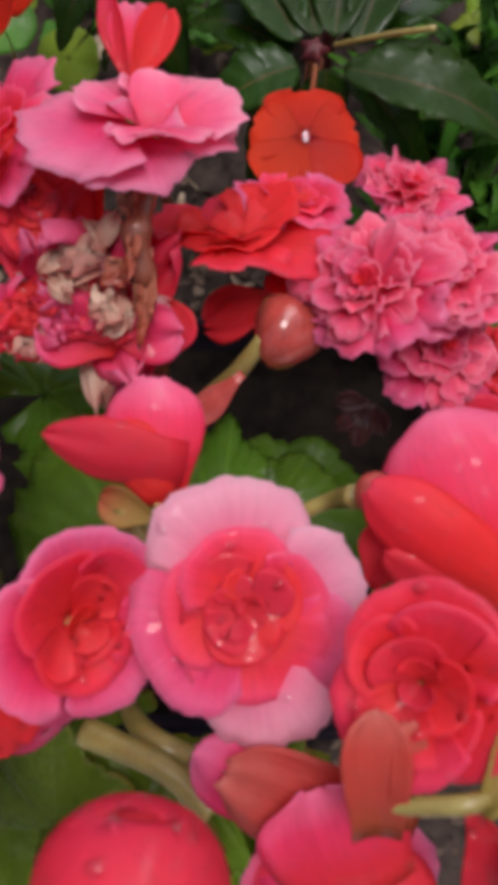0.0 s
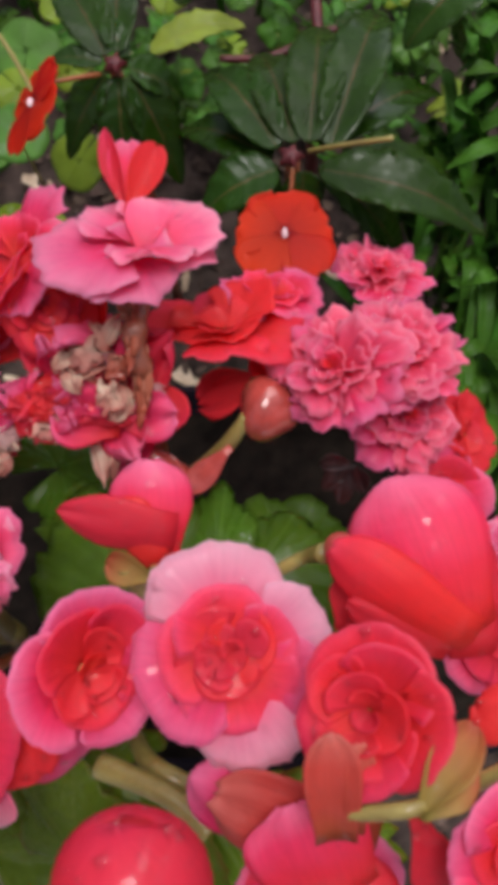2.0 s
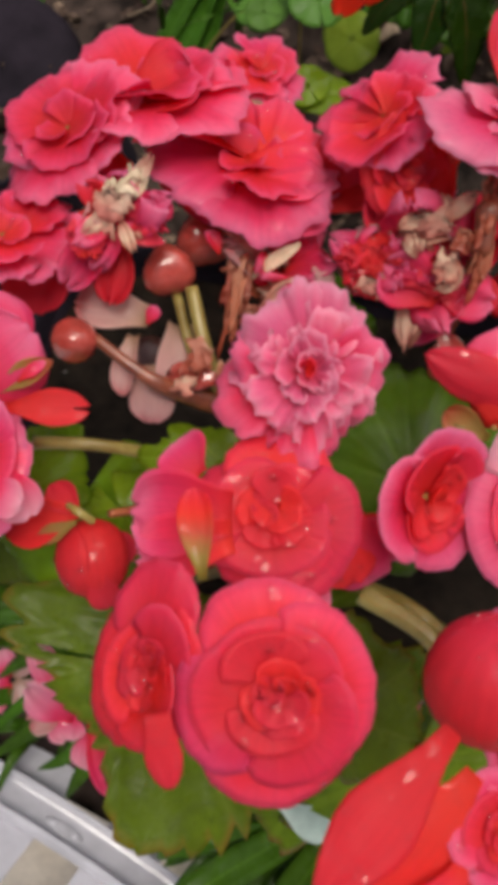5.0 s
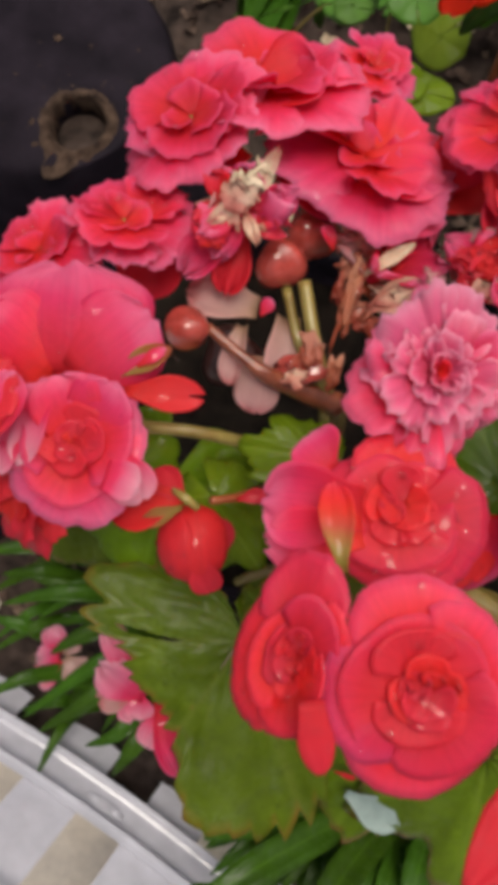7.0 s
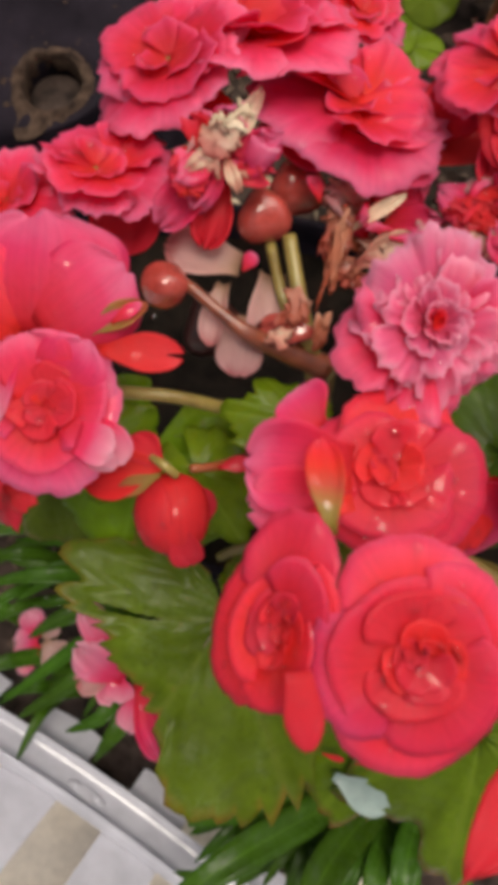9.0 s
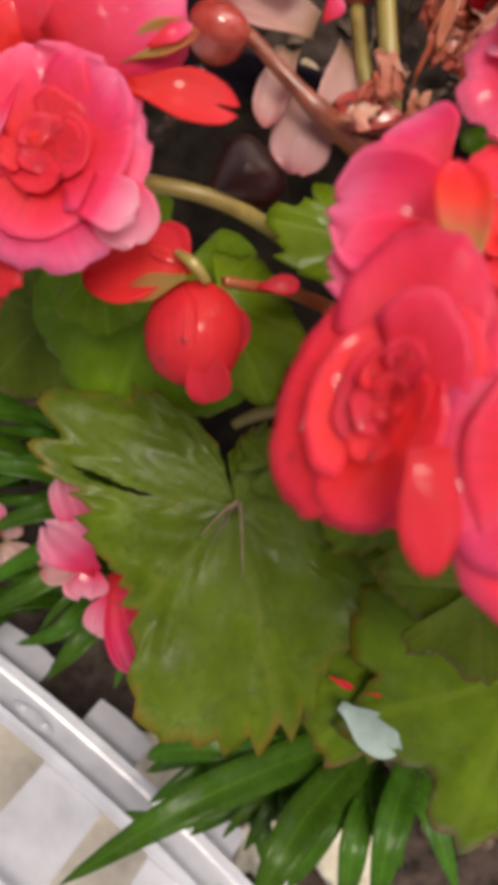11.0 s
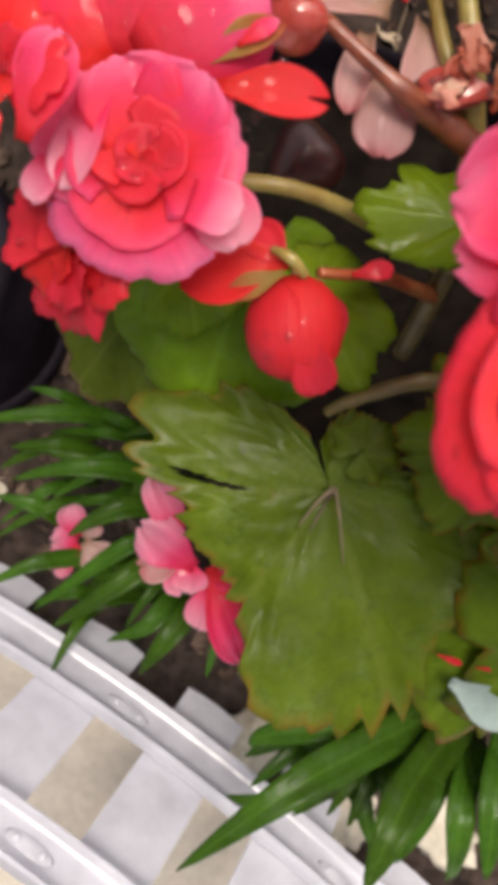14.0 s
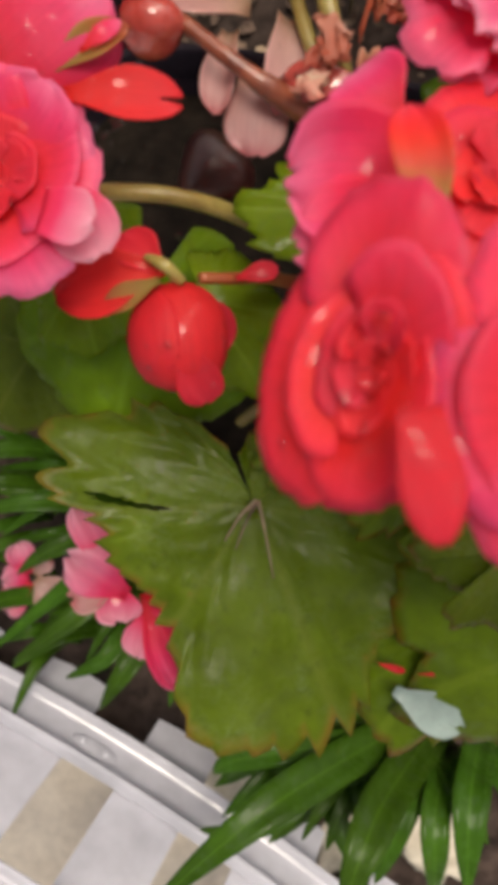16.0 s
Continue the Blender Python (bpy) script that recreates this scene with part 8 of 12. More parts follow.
blade_leaf(grass_clump, [(0.2501, 0.2065, 0.1898), (0.2164, 0.2097, 0.2628), (0.2114, 0.2156, 0.2541)], 0.0075, m_grass, (0.03, 0.13, 0.99))
blade_leaf(grass_clump, [(0.2676, 0.3573, 0.1933), (0.2066, 0.3130, 0.2687), (0.1798, 0.3056, 0.2569)], 0.0047, m_grass, (0.03, 0.13, 0.99))
blade_leaf(grass_clump, [(0.2238, 0.3269, 0.1915), (0.2092, 0.3187, 0.2709), (0.2221, 0.3292, 0.2630)], 0.0043, m_grass, (0.03, 0.13, 0.99))
blade_leaf(grass_clump, [(0.2354, 0.3420, 0.2564), (0.2047, 0.3069, 0.3452), (0.2123, 0.3135, 0.3364)], 0.0040, m_grass, (0.03, 0.13, 0.99))
blade_leaf(grass_clump, [(0.2392, 0.4641, 0.2412), (0.1867, 0.4122, 0.2881), (0.1564, 0.3996, 0.2750)], 0.0050, m_grass, (0.03, 0.13, 0.99))
blade_leaf(grass_clump, [(0.2133, 0.2456, 0.1916), (0.1866, 0.2563, 0.2421), (0.1756, 0.2632, 0.2337)], 0.0053, m_grass, (0.03, 0.13, 0.99))
blade_leaf(grass_clump, [(0.2232, 0.4325, 0.2347), (0.1715, 0.3685, 0.2986), (0.1470, 0.3553, 0.2854)], 0.0042, m_grass, (0.03, 0.13, 0.99))
blade_leaf(grass_clump, [(0.2809, 0.3643, 0.2114), (0.2574, 0.3628, 0.2782), (0.2637, 0.3764, 0.2712)], 0.0057, m_grass, (0.03, 0.13, 0.99))
blade_leaf(grass_clump, [(0.2744, 0.2769, 0.2034), (0.2093, 0.2400, 0.2872), (0.1838, 0.2334, 0.2756)], 0.0053, m_grass, (0.03, 0.13, 0.99))
blade_leaf(grass_clump, [(0.2205, 0.4329, 0.2502), (0.1818, 0.3748, 0.2863), (0.1615, 0.3529, 0.2708)], 0.0038, m_grass, (0.03, 0.13, 0.99))
blade_leaf(grass_clump, [(0.1830, 0.3723, 0.2248), (0.1654, 0.3587, 0.2871), (0.1659, 0.3657, 0.2785)], 0.0055, m_grass, (0.03, 0.13, 0.99))
blade_leaf(grass_clump, [(0.1858, 0.3086, 0.2309), (0.1643, 0.2276, 0.3214), (0.1759, 0.2040, 0.3049)], 0.0060, m_grass, (0.03, 0.13, 0.99))
blade_leaf(grass_clump, [(0.2751, 0.4143, 0.2416), (0.2099, 0.3444, 0.3309), (0.1906, 0.3387, 0.3195)], 0.0073, m_grass, (0.03, 0.13, 0.99))
blade_leaf(grass_clump, [(0.2959, 0.3460, 0.1923), (0.2634, 0.2846, 0.2480), (0.2647, 0.2595, 0.2313)], 0.0047, m_grass, (0.03, 0.13, 0.99))
blade_leaf(grass_clump, [(0.3040, 0.4937, 0.2441), (0.2575, 0.4435, 0.2832), (0.2368, 0.4296, 0.2697)], 0.0053, m_grass, (0.03, 0.13, 0.99))
blade_leaf(grass_clump, [(0.1884, 0.4080, 0.2472), (0.1553, 0.3702, 0.3437), (0.1521, 0.3841, 0.3370)], 0.0049, m_grass, (0.03, 0.13, 0.99))
blade_leaf(grass_clump, [(0.1924, 0.2343, 0.2229), (0.1543, 0.2266, 0.2798), (0.1340, 0.2264, 0.2698)], 0.0069, m_grass, (0.03, 0.13, 0.99))
blade_leaf(grass_clump, [(0.2849, 0.3451, 0.2371), (0.2455, 0.3083, 0.3269), (0.2524, 0.3128, 0.3176)], 0.0041, m_grass, (0.03, 0.13, 0.99))
blade_leaf(grass_clump, [(0.2820, 0.2416, 0.1729), (0.2239, 0.2205, 0.2309), (0.1931, 0.2107, 0.2186)], 0.0046, m_grass, (0.03, 0.13, 0.99))
blade_leaf(grass_clump, [(0.1995, 0.4600, 0.2723), (0.1838, 0.4379, 0.3281), (0.1879, 0.4469, 0.3200)], 0.0059, m_grass, (0.03, 0.13, 0.99))
blade_leaf(grass_clump, [(0.2572, 0.1663, 0.1935), (0.2360, 0.1732, 0.2835), (0.2521, 0.1816, 0.2751)], 0.0040, m_grass, (0.03, 0.13, 0.99))
blade_leaf(grass_clump, [(0.1954, 0.3440, 0.2109), (0.1772, 0.3153, 0.2940), (0.1856, 0.3190, 0.2845)], 0.0066, m_grass, (0.03, 0.13, 0.99))
blade_leaf(grass_clump, [(0.2658, 0.3074, 0.1818), (0.2235, 0.2863, 0.2845), (0.2237, 0.2954, 0.2765)], 0.0066, m_grass, (0.03, 0.13, 0.99))
blade_leaf(grass_clump, [(0.2458, 0.2344, 0.1886), (0.2027, 0.2268, 0.2787), (0.1941, 0.2332, 0.2701)], 0.0063, m_grass, (0.03, 0.13, 0.99))
blade_leaf(grass_clump, [(0.2388, 0.1948, 0.1751), (0.2022, 0.1691, 0.2327), (0.1898, 0.1534, 0.2186)], 0.0045, m_grass, (0.03, 0.13, 0.99))
blade_leaf(grass_clump, [(0.1920, 0.1190, 0.2004), (0.1624, 0.1200, 0.3203), (0.1694, 0.1255, 0.3113)], 0.0065, m_grass, (0.03, 0.13, 0.99))
blade_leaf(grass_clump, [(0.1911, 0.1572, 0.2112), (0.1392, 0.1046, 0.3174), (0.1237, 0.0820, 0.3016)], 0.0038, m_grass, (0.03, 0.13, 0.99))
blade_leaf(grass_clump, [(0.2931, 0.3312, 0.2099), (0.2395, 0.2780, 0.2689), (0.2201, 0.2591, 0.2541)], 0.0062, m_grass, (0.03, 0.13, 0.99))
blade_leaf(grass_clump, [(0.2471, 0.2332, 0.1587), (0.2063, 0.2247, 0.2634), (0.2039, 0.2322, 0.2550)], 0.0066, m_grass, (0.03, 0.13, 0.99))
blade_leaf(grass_clump, [(0.2129, 0.2285, 0.2148), (0.1847, 0.2062, 0.3151), (0.1926, 0.2081, 0.3051)], 0.0060, m_grass, (0.03, 0.13, 0.99))
blade_leaf(grass_clump, [(0.2324, 0.1817, 0.1513), (0.2099, 0.1518, 0.1945), (0.2063, 0.1286, 0.1784)], 0.0042, m_grass, (0.03, 0.13, 0.99))
blade_leaf(grass_clump, [(0.2487, 0.1498, 0.1774), (0.1907, 0.1399, 0.2723), (0.1701, 0.1375, 0.2617)], 0.0061, m_grass, (0.03, 0.13, 0.99))
blade_leaf(grass_clump, [(0.2821, 0.2142, 0.1496), (0.2354, 0.1617, 0.2418), (0.2336, 0.1387, 0.2257)], 0.0064, m_grass, (0.03, 0.13, 0.99))
blade_leaf(grass_clump, [(0.1444, 0.0930, 0.1843), (0.1320, 0.1168, 0.2518), (0.1329, 0.1250, 0.2436)], 0.0061, m_grass, (0.03, 0.13, 0.99))
blade_leaf(grass_clump, [(0.2236, 0.1301, 0.1699), (0.1938, 0.1306, 0.2771), (0.2011, 0.1334, 0.2674)], 0.0047, m_grass, (0.03, 0.13, 0.99))
blade_leaf(grass_clump, [(0.1630, 0.1151, 0.1882), (0.1394, 0.0905, 0.2239), (0.1270, 0.0673, 0.2078)], 0.0046, m_grass, (0.03, 0.13, 0.99))
blade_leaf(grass_clump, [(0.2910, 0.2062, 0.1666), (0.2329, 0.1868, 0.2634), (0.2197, 0.1841, 0.2526)], 0.0064, m_grass, (0.03, 0.13, 0.99))
blade_leaf(grass_clump, [(0.2046, 0.1102, 0.1330), (0.1935, 0.1274, 0.2045), (0.2029, 0.1312, 0.1950)], 0.0077, m_grass, (0.03, 0.13, 0.99))
blade_leaf(grass_clump, [(0.2322, 0.3796, 0.2085), (0.2144, 0.3608, 0.2872), (0.2260, 0.3707, 0.2792)], 0.0055, m_grass, (0.03, 0.13, 0.99))
blade_leaf(grass_clump, [(0.1795, 0.2213, 0.1941), (0.1612, 0.2161, 0.2679), (0.1633, 0.2187, 0.2582)], 0.0038, m_grass, (0.03, 0.13, 0.99))
blade_leaf(grass_clump, [(0.2419, 0.3403, 0.2433), (0.1991, 0.3184, 0.2854), (0.1754, 0.3129, 0.2740)], 0.0040, m_grass, (0.03, 0.13, 0.99))
blade_leaf(grass_clump, [(0.2660, 0.2484, 0.2146), (0.2427, 0.2614, 0.2638), (0.2404, 0.2706, 0.2559)], 0.0052, m_grass, (0.03, 0.13, 0.99))
blade_leaf(grass_clump, [(0.2562, 0.2400, 0.2195), (0.2153, 0.2113, 0.3322), (0.2246, 0.2148, 0.3226)], 0.0072, m_grass, (0.03, 0.13, 0.99))
blade_leaf(grass_clump, [(0.2520, 0.2716, 0.1735), (0.2328, 0.2818, 0.2423), (0.2390, 0.2939, 0.2349)], 0.0079, m_grass, (0.03, 0.13, 0.99))
blade_leaf(grass_clump, [(0.2117, 0.3679, 0.2272), (0.1841, 0.3492, 0.2981), (0.1811, 0.3569, 0.2898)], 0.0061, m_grass, (0.03, 0.13, 0.99))
blade_leaf(grass_clump, [(0.1826, 0.4259, 0.2243), (0.1428, 0.3316, 0.3246), (0.1358, 0.3172, 0.3108)], 0.0054, m_grass, (0.03, 0.13, 0.99))
blade_leaf(grass_clump, [(0.2058, 0.2600, 0.2114), (0.1551, 0.2242, 0.3090), (0.1376, 0.2213, 0.2982)], 0.0056, m_grass, (0.03, 0.13, 0.99))
blade_leaf(grass_clump, [(0.2805, 0.4288, 0.2722), (0.2334, 0.3654, 0.3763), (0.2422, 0.3751, 0.3683)], 0.0052, m_grass, (0.03, 0.13, 0.99))
blade_leaf(grass_clump, [(0.2563, 0.1175, 0.1541), (0.2172, 0.1186, 0.2588), (0.2192, 0.1193, 0.2486)], 0.0058, m_grass, (0.03, 0.13, 0.99))
blade_leaf(grass_clump, [(0.2552, 0.2652, 0.1854), (0.2291, 0.2134, 0.2499), (0.2348, 0.1901, 0.2336)], 0.0065, m_grass, (0.03, 0.13, 0.99))
blade_leaf(grass_clump, [(0.2632, 0.1987, 0.2080), (0.2161, 0.1499, 0.2953), (0.2125, 0.1301, 0.2800)], 0.0044, m_grass, (0.03, 0.13, 0.99))
blade_leaf(grass_clump, [(0.2201, 0.4309, 0.2360), (0.1795, 0.3808, 0.2871), (0.1606, 0.3686, 0.2740)], 0.0051, m_grass, (0.03, 0.13, 0.99))
blade_leaf(grass_clump, [(0.2817, 0.2225, 0.1929), (0.2612, 0.2405, 0.2460), (0.2637, 0.2510, 0.2383)], 0.0042, m_grass, (0.03, 0.13, 0.99))
blade_leaf(grass_clump, [(0.1988, 0.2190, 0.2235), (0.1821, 0.2180, 0.2955), (0.1890, 0.2242, 0.2867)], 0.0063, m_grass, (0.03, 0.13, 0.99))
blade_leaf(grass_clump, [(0.2550, 0.4660, 0.2155), (0.2058, 0.3674, 0.2911), (0.1948, 0.3425, 0.2746)], 0.0060, m_grass, (0.03, 0.13, 0.99))
blade_leaf(grass_clump, [(0.2780, 0.4460, 0.2656), (0.2541, 0.4339, 0.3151), (0.2553, 0.4435, 0.3072)], 0.0065, m_grass, (0.03, 0.13, 0.99))
blade_leaf(grass_clump, [(0.1874, 0.2296, 0.1777), (0.1631, 0.2124, 0.2963), (0.1723, 0.2194, 0.2876)], 0.0048, m_grass, (0.03, 0.13, 0.99))
blade_leaf(grass_clump, [(0.2578, 0.3169, 0.2084), (0.2130, 0.2516, 0.2875), (0.2072, 0.2318, 0.2722)], 0.0071, m_grass, (0.03, 0.13, 0.99))
blade_leaf(grass_clump, [(0.1759, 0.4572, 0.2222), (0.1450, 0.3964, 0.3301), (0.1442, 0.4058, 0.3222)], 0.0063, m_grass, (0.03, 0.13, 0.99))
blade_leaf(grass_clump, [(0.2167, 0.2942, 0.2164), (0.1828, 0.2433, 0.2552), (0.1676, 0.2167, 0.2384)], 0.0065, m_grass, (0.03, 0.13, 0.99))
blade_leaf(grass_clump, [(0.2828, 0.1957, 0.1680), (0.2199, 0.1737, 0.2318), (0.1873, 0.1615, 0.2189)], 0.0065, m_grass, (0.03, 0.13, 0.99))
blade_leaf(grass_clump, [(0.2273, 0.0905, 0.1711), (0.2037, 0.1078, 0.2597), (0.2108, 0.1140, 0.2509)], 0.0040, m_grass, (0.03, 0.13, 0.99))
blade_leaf(grass_clump, [(0.2638, 0.1179, 0.1694), (0.2310, 0.1433, 0.2335), (0.2227, 0.1533, 0.2259)], 0.0071, m_grass, (0.03, 0.13, 0.99))
blade_leaf(grass_clump, [(0.2620, 0.2080, 0.2065), (0.2291, 0.2182, 0.2775), (0.2256, 0.2288, 0.2699)], 0.0041, m_grass, (0.03, 0.13, 0.99))
blade_leaf(grass_clump, [(0.2458, 0.4794, 0.2615), (0.1921, 0.4112, 0.3270), (0.1704, 0.4026, 0.3149)], 0.0055, m_grass, (0.03, 0.13, 0.99))
blade_leaf(grass_clump, [(0.1549, 0.1375, 0.1979), (0.1284, 0.1447, 0.2881), (0.1223, 0.1511, 0.2795)], 0.0066, m_grass, (0.03, 0.13, 0.99))
blade_leaf(grass_clump, [(0.1872, 0.4673, 0.2244), (0.1801, 0.4131, 0.2541), (0.1863, 0.3894, 0.2376)], 0.0049, m_grass, (0.03, 0.13, 0.99))
blade_leaf(grass_clump, [(0.2044, 0.4488, 0.2816), (0.1668, 0.3929, 0.3267), (0.1494, 0.3798, 0.3133)], 0.0071, m_grass, (0.03, 0.13, 0.99))
blade_leaf(grass_clump, [(0.2821, 0.3983, 0.2604), (0.2160, 0.2977, 0.3541), (0.2054, 0.2785, 0.3390)], 0.0054, m_grass, (0.03, 0.13, 0.99))
blade_leaf(grass_clump, [(0.2181, 0.2060, 0.2070), (0.1877, 0.1640, 0.2533), (0.1785, 0.1387, 0.2367)], 0.0052, m_grass, (0.03, 0.13, 0.99))
blade_leaf(grass_clump, [(0.2653, 0.1041, 0.1269), (0.2124, 0.0822, 0.1856), (0.1854, 0.0609, 0.1703)], 0.0074, m_grass, (0.03, 0.13, 0.99))
blade_leaf(grass_clump, [(0.2635, 0.1108, 0.1849), (0.2219, 0.1055, 0.2388), (0.2049, 0.0961, 0.2264)], 0.0067, m_grass, (0.03, 0.13, 0.99))
blade_leaf(grass_clump, [(0.2333, 0.2229, 0.2161), (0.1866, 0.1899, 0.2804), (0.1676, 0.1762, 0.2669)], 0.0058, m_grass, (0.03, 0.13, 0.99))
blade_leaf(grass_clump, [(0.1673, 0.3211, 0.1852), (0.1481, 0.2712, 0.2423), (0.1460, 0.2507, 0.2268)], 0.0071, m_grass, (0.03, 0.13, 0.99))
blade_leaf(grass_clump, [(0.2613, 0.3444, 0.1997), (0.2179, 0.2596, 0.2980), (0.2225, 0.2379, 0.2821)], 0.0078, m_grass, (0.03, 0.13, 0.99))
blade_leaf(grass_clump, [(0.2631, 0.0997, 0.1972), (0.2403, 0.0604, 0.2451), (0.2456, 0.0292, 0.2267)], 0.0070, m_grass, (0.03, 0.13, 0.99))
blade_leaf(grass_clump, [(0.2800, 0.4078, 0.1988), (0.2462, 0.3593, 0.2971), (0.2586, 0.3631, 0.2876)], 0.0066, m_grass, (0.03, 0.13, 0.99))
blade_leaf(grass_clump, [(0.2757, 0.2028, 0.1666), (0.2094, 0.1860, 0.2412), (0.1758, 0.1797, 0.2299)], 0.0049, m_grass, (0.03, 0.13, 0.99))
blade_leaf(grass_clump, [(0.1771, 0.1840, 0.1745), (0.1421, 0.1702, 0.2543), (0.1292, 0.1813, 0.2470)], 0.0045, m_grass, (0.03, 0.13, 0.99))
blade_leaf(grass_clump, [(0.1249, 0.3466, 0.2030), (0.1064, 0.3413, 0.2413), (0.0952, 0.3588, 0.2357)], 0.0052, m_grass, (0.03, 0.13, 0.99))
blade_leaf(grass_clump, [(0.1085, 0.3219, 0.1775), (0.0849, 0.3073, 0.2443), (0.0710, 0.3271, 0.2393)], 0.0051, m_grass, (0.03, 0.13, 0.99))
blade_leaf(grass_clump, [(0.1709, 0.2464, 0.1915), (0.1504, 0.2469, 0.2246), (0.1395, 0.2610, 0.2181)], 0.0049, m_grass, (0.03, 0.13, 0.99))
blade_leaf(grass_clump, [(0.1506, 0.3810, 0.2023), (0.1581, 0.3692, 0.2399), (0.1760, 0.3840, 0.2330)], 0.0059, m_grass, (0.03, 0.13, 0.99))
blade_leaf(grass_clump, [(0.1403, 0.3704, 0.2209), (0.1494, 0.3564, 0.2697), (0.1706, 0.3747, 0.2637)], 0.0048, m_grass, (0.03, 0.13, 0.99))
blade_leaf(grass_clump, [(0.1899, 0.3647, 0.1736), (0.1919, 0.3636, 0.2156), (0.2070, 0.3851, 0.2105)], 0.0061, m_grass, (0.03, 0.13, 0.99))
blade_leaf(grass_clump, [(0.1655, 0.3438, 0.1973), (0.1391, 0.3171, 0.2827), (0.1348, 0.3392, 0.2780)], 0.0043, m_grass, (0.03, 0.13, 0.99))
blade_leaf(grass_clump, [(0.1388, 0.1967, 0.1756), (0.1206, 0.2065, 0.2095), (0.1092, 0.2243, 0.2039)], 0.0039, m_grass, (0.03, 0.13, 0.99))
blade_leaf(grass_clump, [(0.1877, 0.2139, 0.1301), (0.1641, 0.2210, 0.2014), (0.1590, 0.2455, 0.1974)], 0.0057, m_grass, (0.03, 0.13, 0.99))
blade_leaf(grass_clump, [(0.0957, 0.2478, 0.1844), (0.0704, 0.2387, 0.2579), (0.0540, 0.2580, 0.2528)], 0.0044, m_grass, (0.03, 0.13, 0.99))
blade_leaf(grass_clump, [(0.1330, 0.3534, 0.1930), (0.1099, 0.3218, 0.2688), (0.1020, 0.3377, 0.2626)], 0.0060, m_grass, (0.03, 0.13, 0.99))
blade_leaf(grass_clump, [(0.1124, 0.2396, 0.1757), (0.1041, 0.2327, 0.2498), (0.1076, 0.2524, 0.2445)], 0.0039, m_grass, (0.03, 0.13, 0.99))
blade_leaf(grass_clump, [(0.0974, 0.2124, 0.1856), (0.0998, 0.1940, 0.2654), (0.1140, 0.2051, 0.2576)], 0.0036, m_grass, (0.03, 0.13, 0.99))
blade_leaf(grass_clump, [(0.1829, 0.2065, 0.1460), (0.1765, 0.2232, 0.1856), (0.1807, 0.2467, 0.1812)], 0.0058, m_grass, (0.03, 0.13, 0.99))
blade_leaf(grass_clump, [(0.1242, 0.3183, 0.2171), (0.0969, 0.3157, 0.2497), (0.0757, 0.3318, 0.2438)], 0.0054, m_grass, (0.03, 0.13, 0.99))
blade_leaf(grass_clump, [(0.1195, 0.1950, 0.1487), (0.1066, 0.1959, 0.2142), (0.1045, 0.2139, 0.2085)], 0.0038, m_grass, (0.03, 0.13, 0.99))
blade_leaf(grass_clump, [(0.1059, 0.2728, 0.1691), (0.0863, 0.2688, 0.2201), (0.0738, 0.2862, 0.2144)], 0.0045, m_grass, (0.03, 0.13, 0.99))
blade_leaf(grass_clump, [(0.1178, 0.3071, 0.1949), (0.0928, 0.3078, 0.2389), (0.0750, 0.3289, 0.2343)], 0.0046, m_grass, (0.03, 0.13, 0.99))
blade_leaf(grass_clump, [(0.1008, 0.1907, 0.1459), (0.1007, 0.2067, 0.1896), (0.1062, 0.2298, 0.1851)], 0.0040, m_grass, (0.03, 0.13, 0.99))
blade_leaf(grass_clump, [(0.1651, 0.3047, 0.1912), (0.1367, 0.2977, 0.2326), (0.1193, 0.3127, 0.2264)], 0.0032, m_grass, (0.03, 0.13, 0.99))
blade_leaf(grass_clump, [(0.1091, 0.2483, 0.1642), (0.0851, 0.2576, 0.1988), (0.0658, 0.2774, 0.1938)], 0.0041, m_grass, (0.03, 0.13, 0.99))
blade_leaf(grass_clump, [(0.1042, 0.1791, 0.1617), (0.0874, 0.1794, 0.2175), (0.0784, 0.1942, 0.2111)], 0.0038, m_grass, (0.03, 0.13, 0.99))
blade_leaf(grass_clump, [(0.1512, 0.1949, 0.1245), (0.1366, 0.1983, 0.1984), (0.1373, 0.2192, 0.1934)], 0.0059, m_grass, (0.03, 0.13, 0.99))
blade_leaf(grass_clump, [(0.1627, 0.2755, 0.1795), (0.1503, 0.2738, 0.2158), (0.1476, 0.2885, 0.2093)], 0.0056, m_grass, (0.03, 0.13, 0.99))
blade_leaf(grass_clump, [(0.1600, 0.3625, 0.1791), (0.1702, 0.3686, 0.2125), (0.1892, 0.3912, 0.2076)], 0.0047, m_grass, (0.03, 0.13, 0.99))
blade_leaf(grass_clump, [(0.1826, 0.2065, 0.1561), (0.1793, 0.2205, 0.2012), (0.1885, 0.2436, 0.1966)], 0.0060, m_grass, (0.03, 0.13, 0.99))
blade_leaf(grass_clump, [(0.1771, 0.3493, 0.2231), (0.1666, 0.3449, 0.2558), (0.1668, 0.3615, 0.2497)], 0.0047, m_grass, (0.03, 0.13, 0.99))
blade_leaf(grass_clump, [(0.1354, 0.2668, 0.1870), (0.1168, 0.2481, 0.2697), (0.1152, 0.2658, 0.2639)], 0.0055, m_grass, (0.03, 0.13, 0.99))
blade_leaf(grass_clump, [(0.1163, 0.1954, 0.1761), (0.1153, 0.2036, 0.2307), (0.1234, 0.2248, 0.2257)], 0.0031, m_grass, (0.03, 0.13, 0.99))
blade_leaf(grass_clump, [(0.1128, 0.2563, 0.1965), (0.1133, 0.2447, 0.2717), (0.1267, 0.2641, 0.2661)], 0.0046, m_grass, (0.03, 0.13, 0.99))
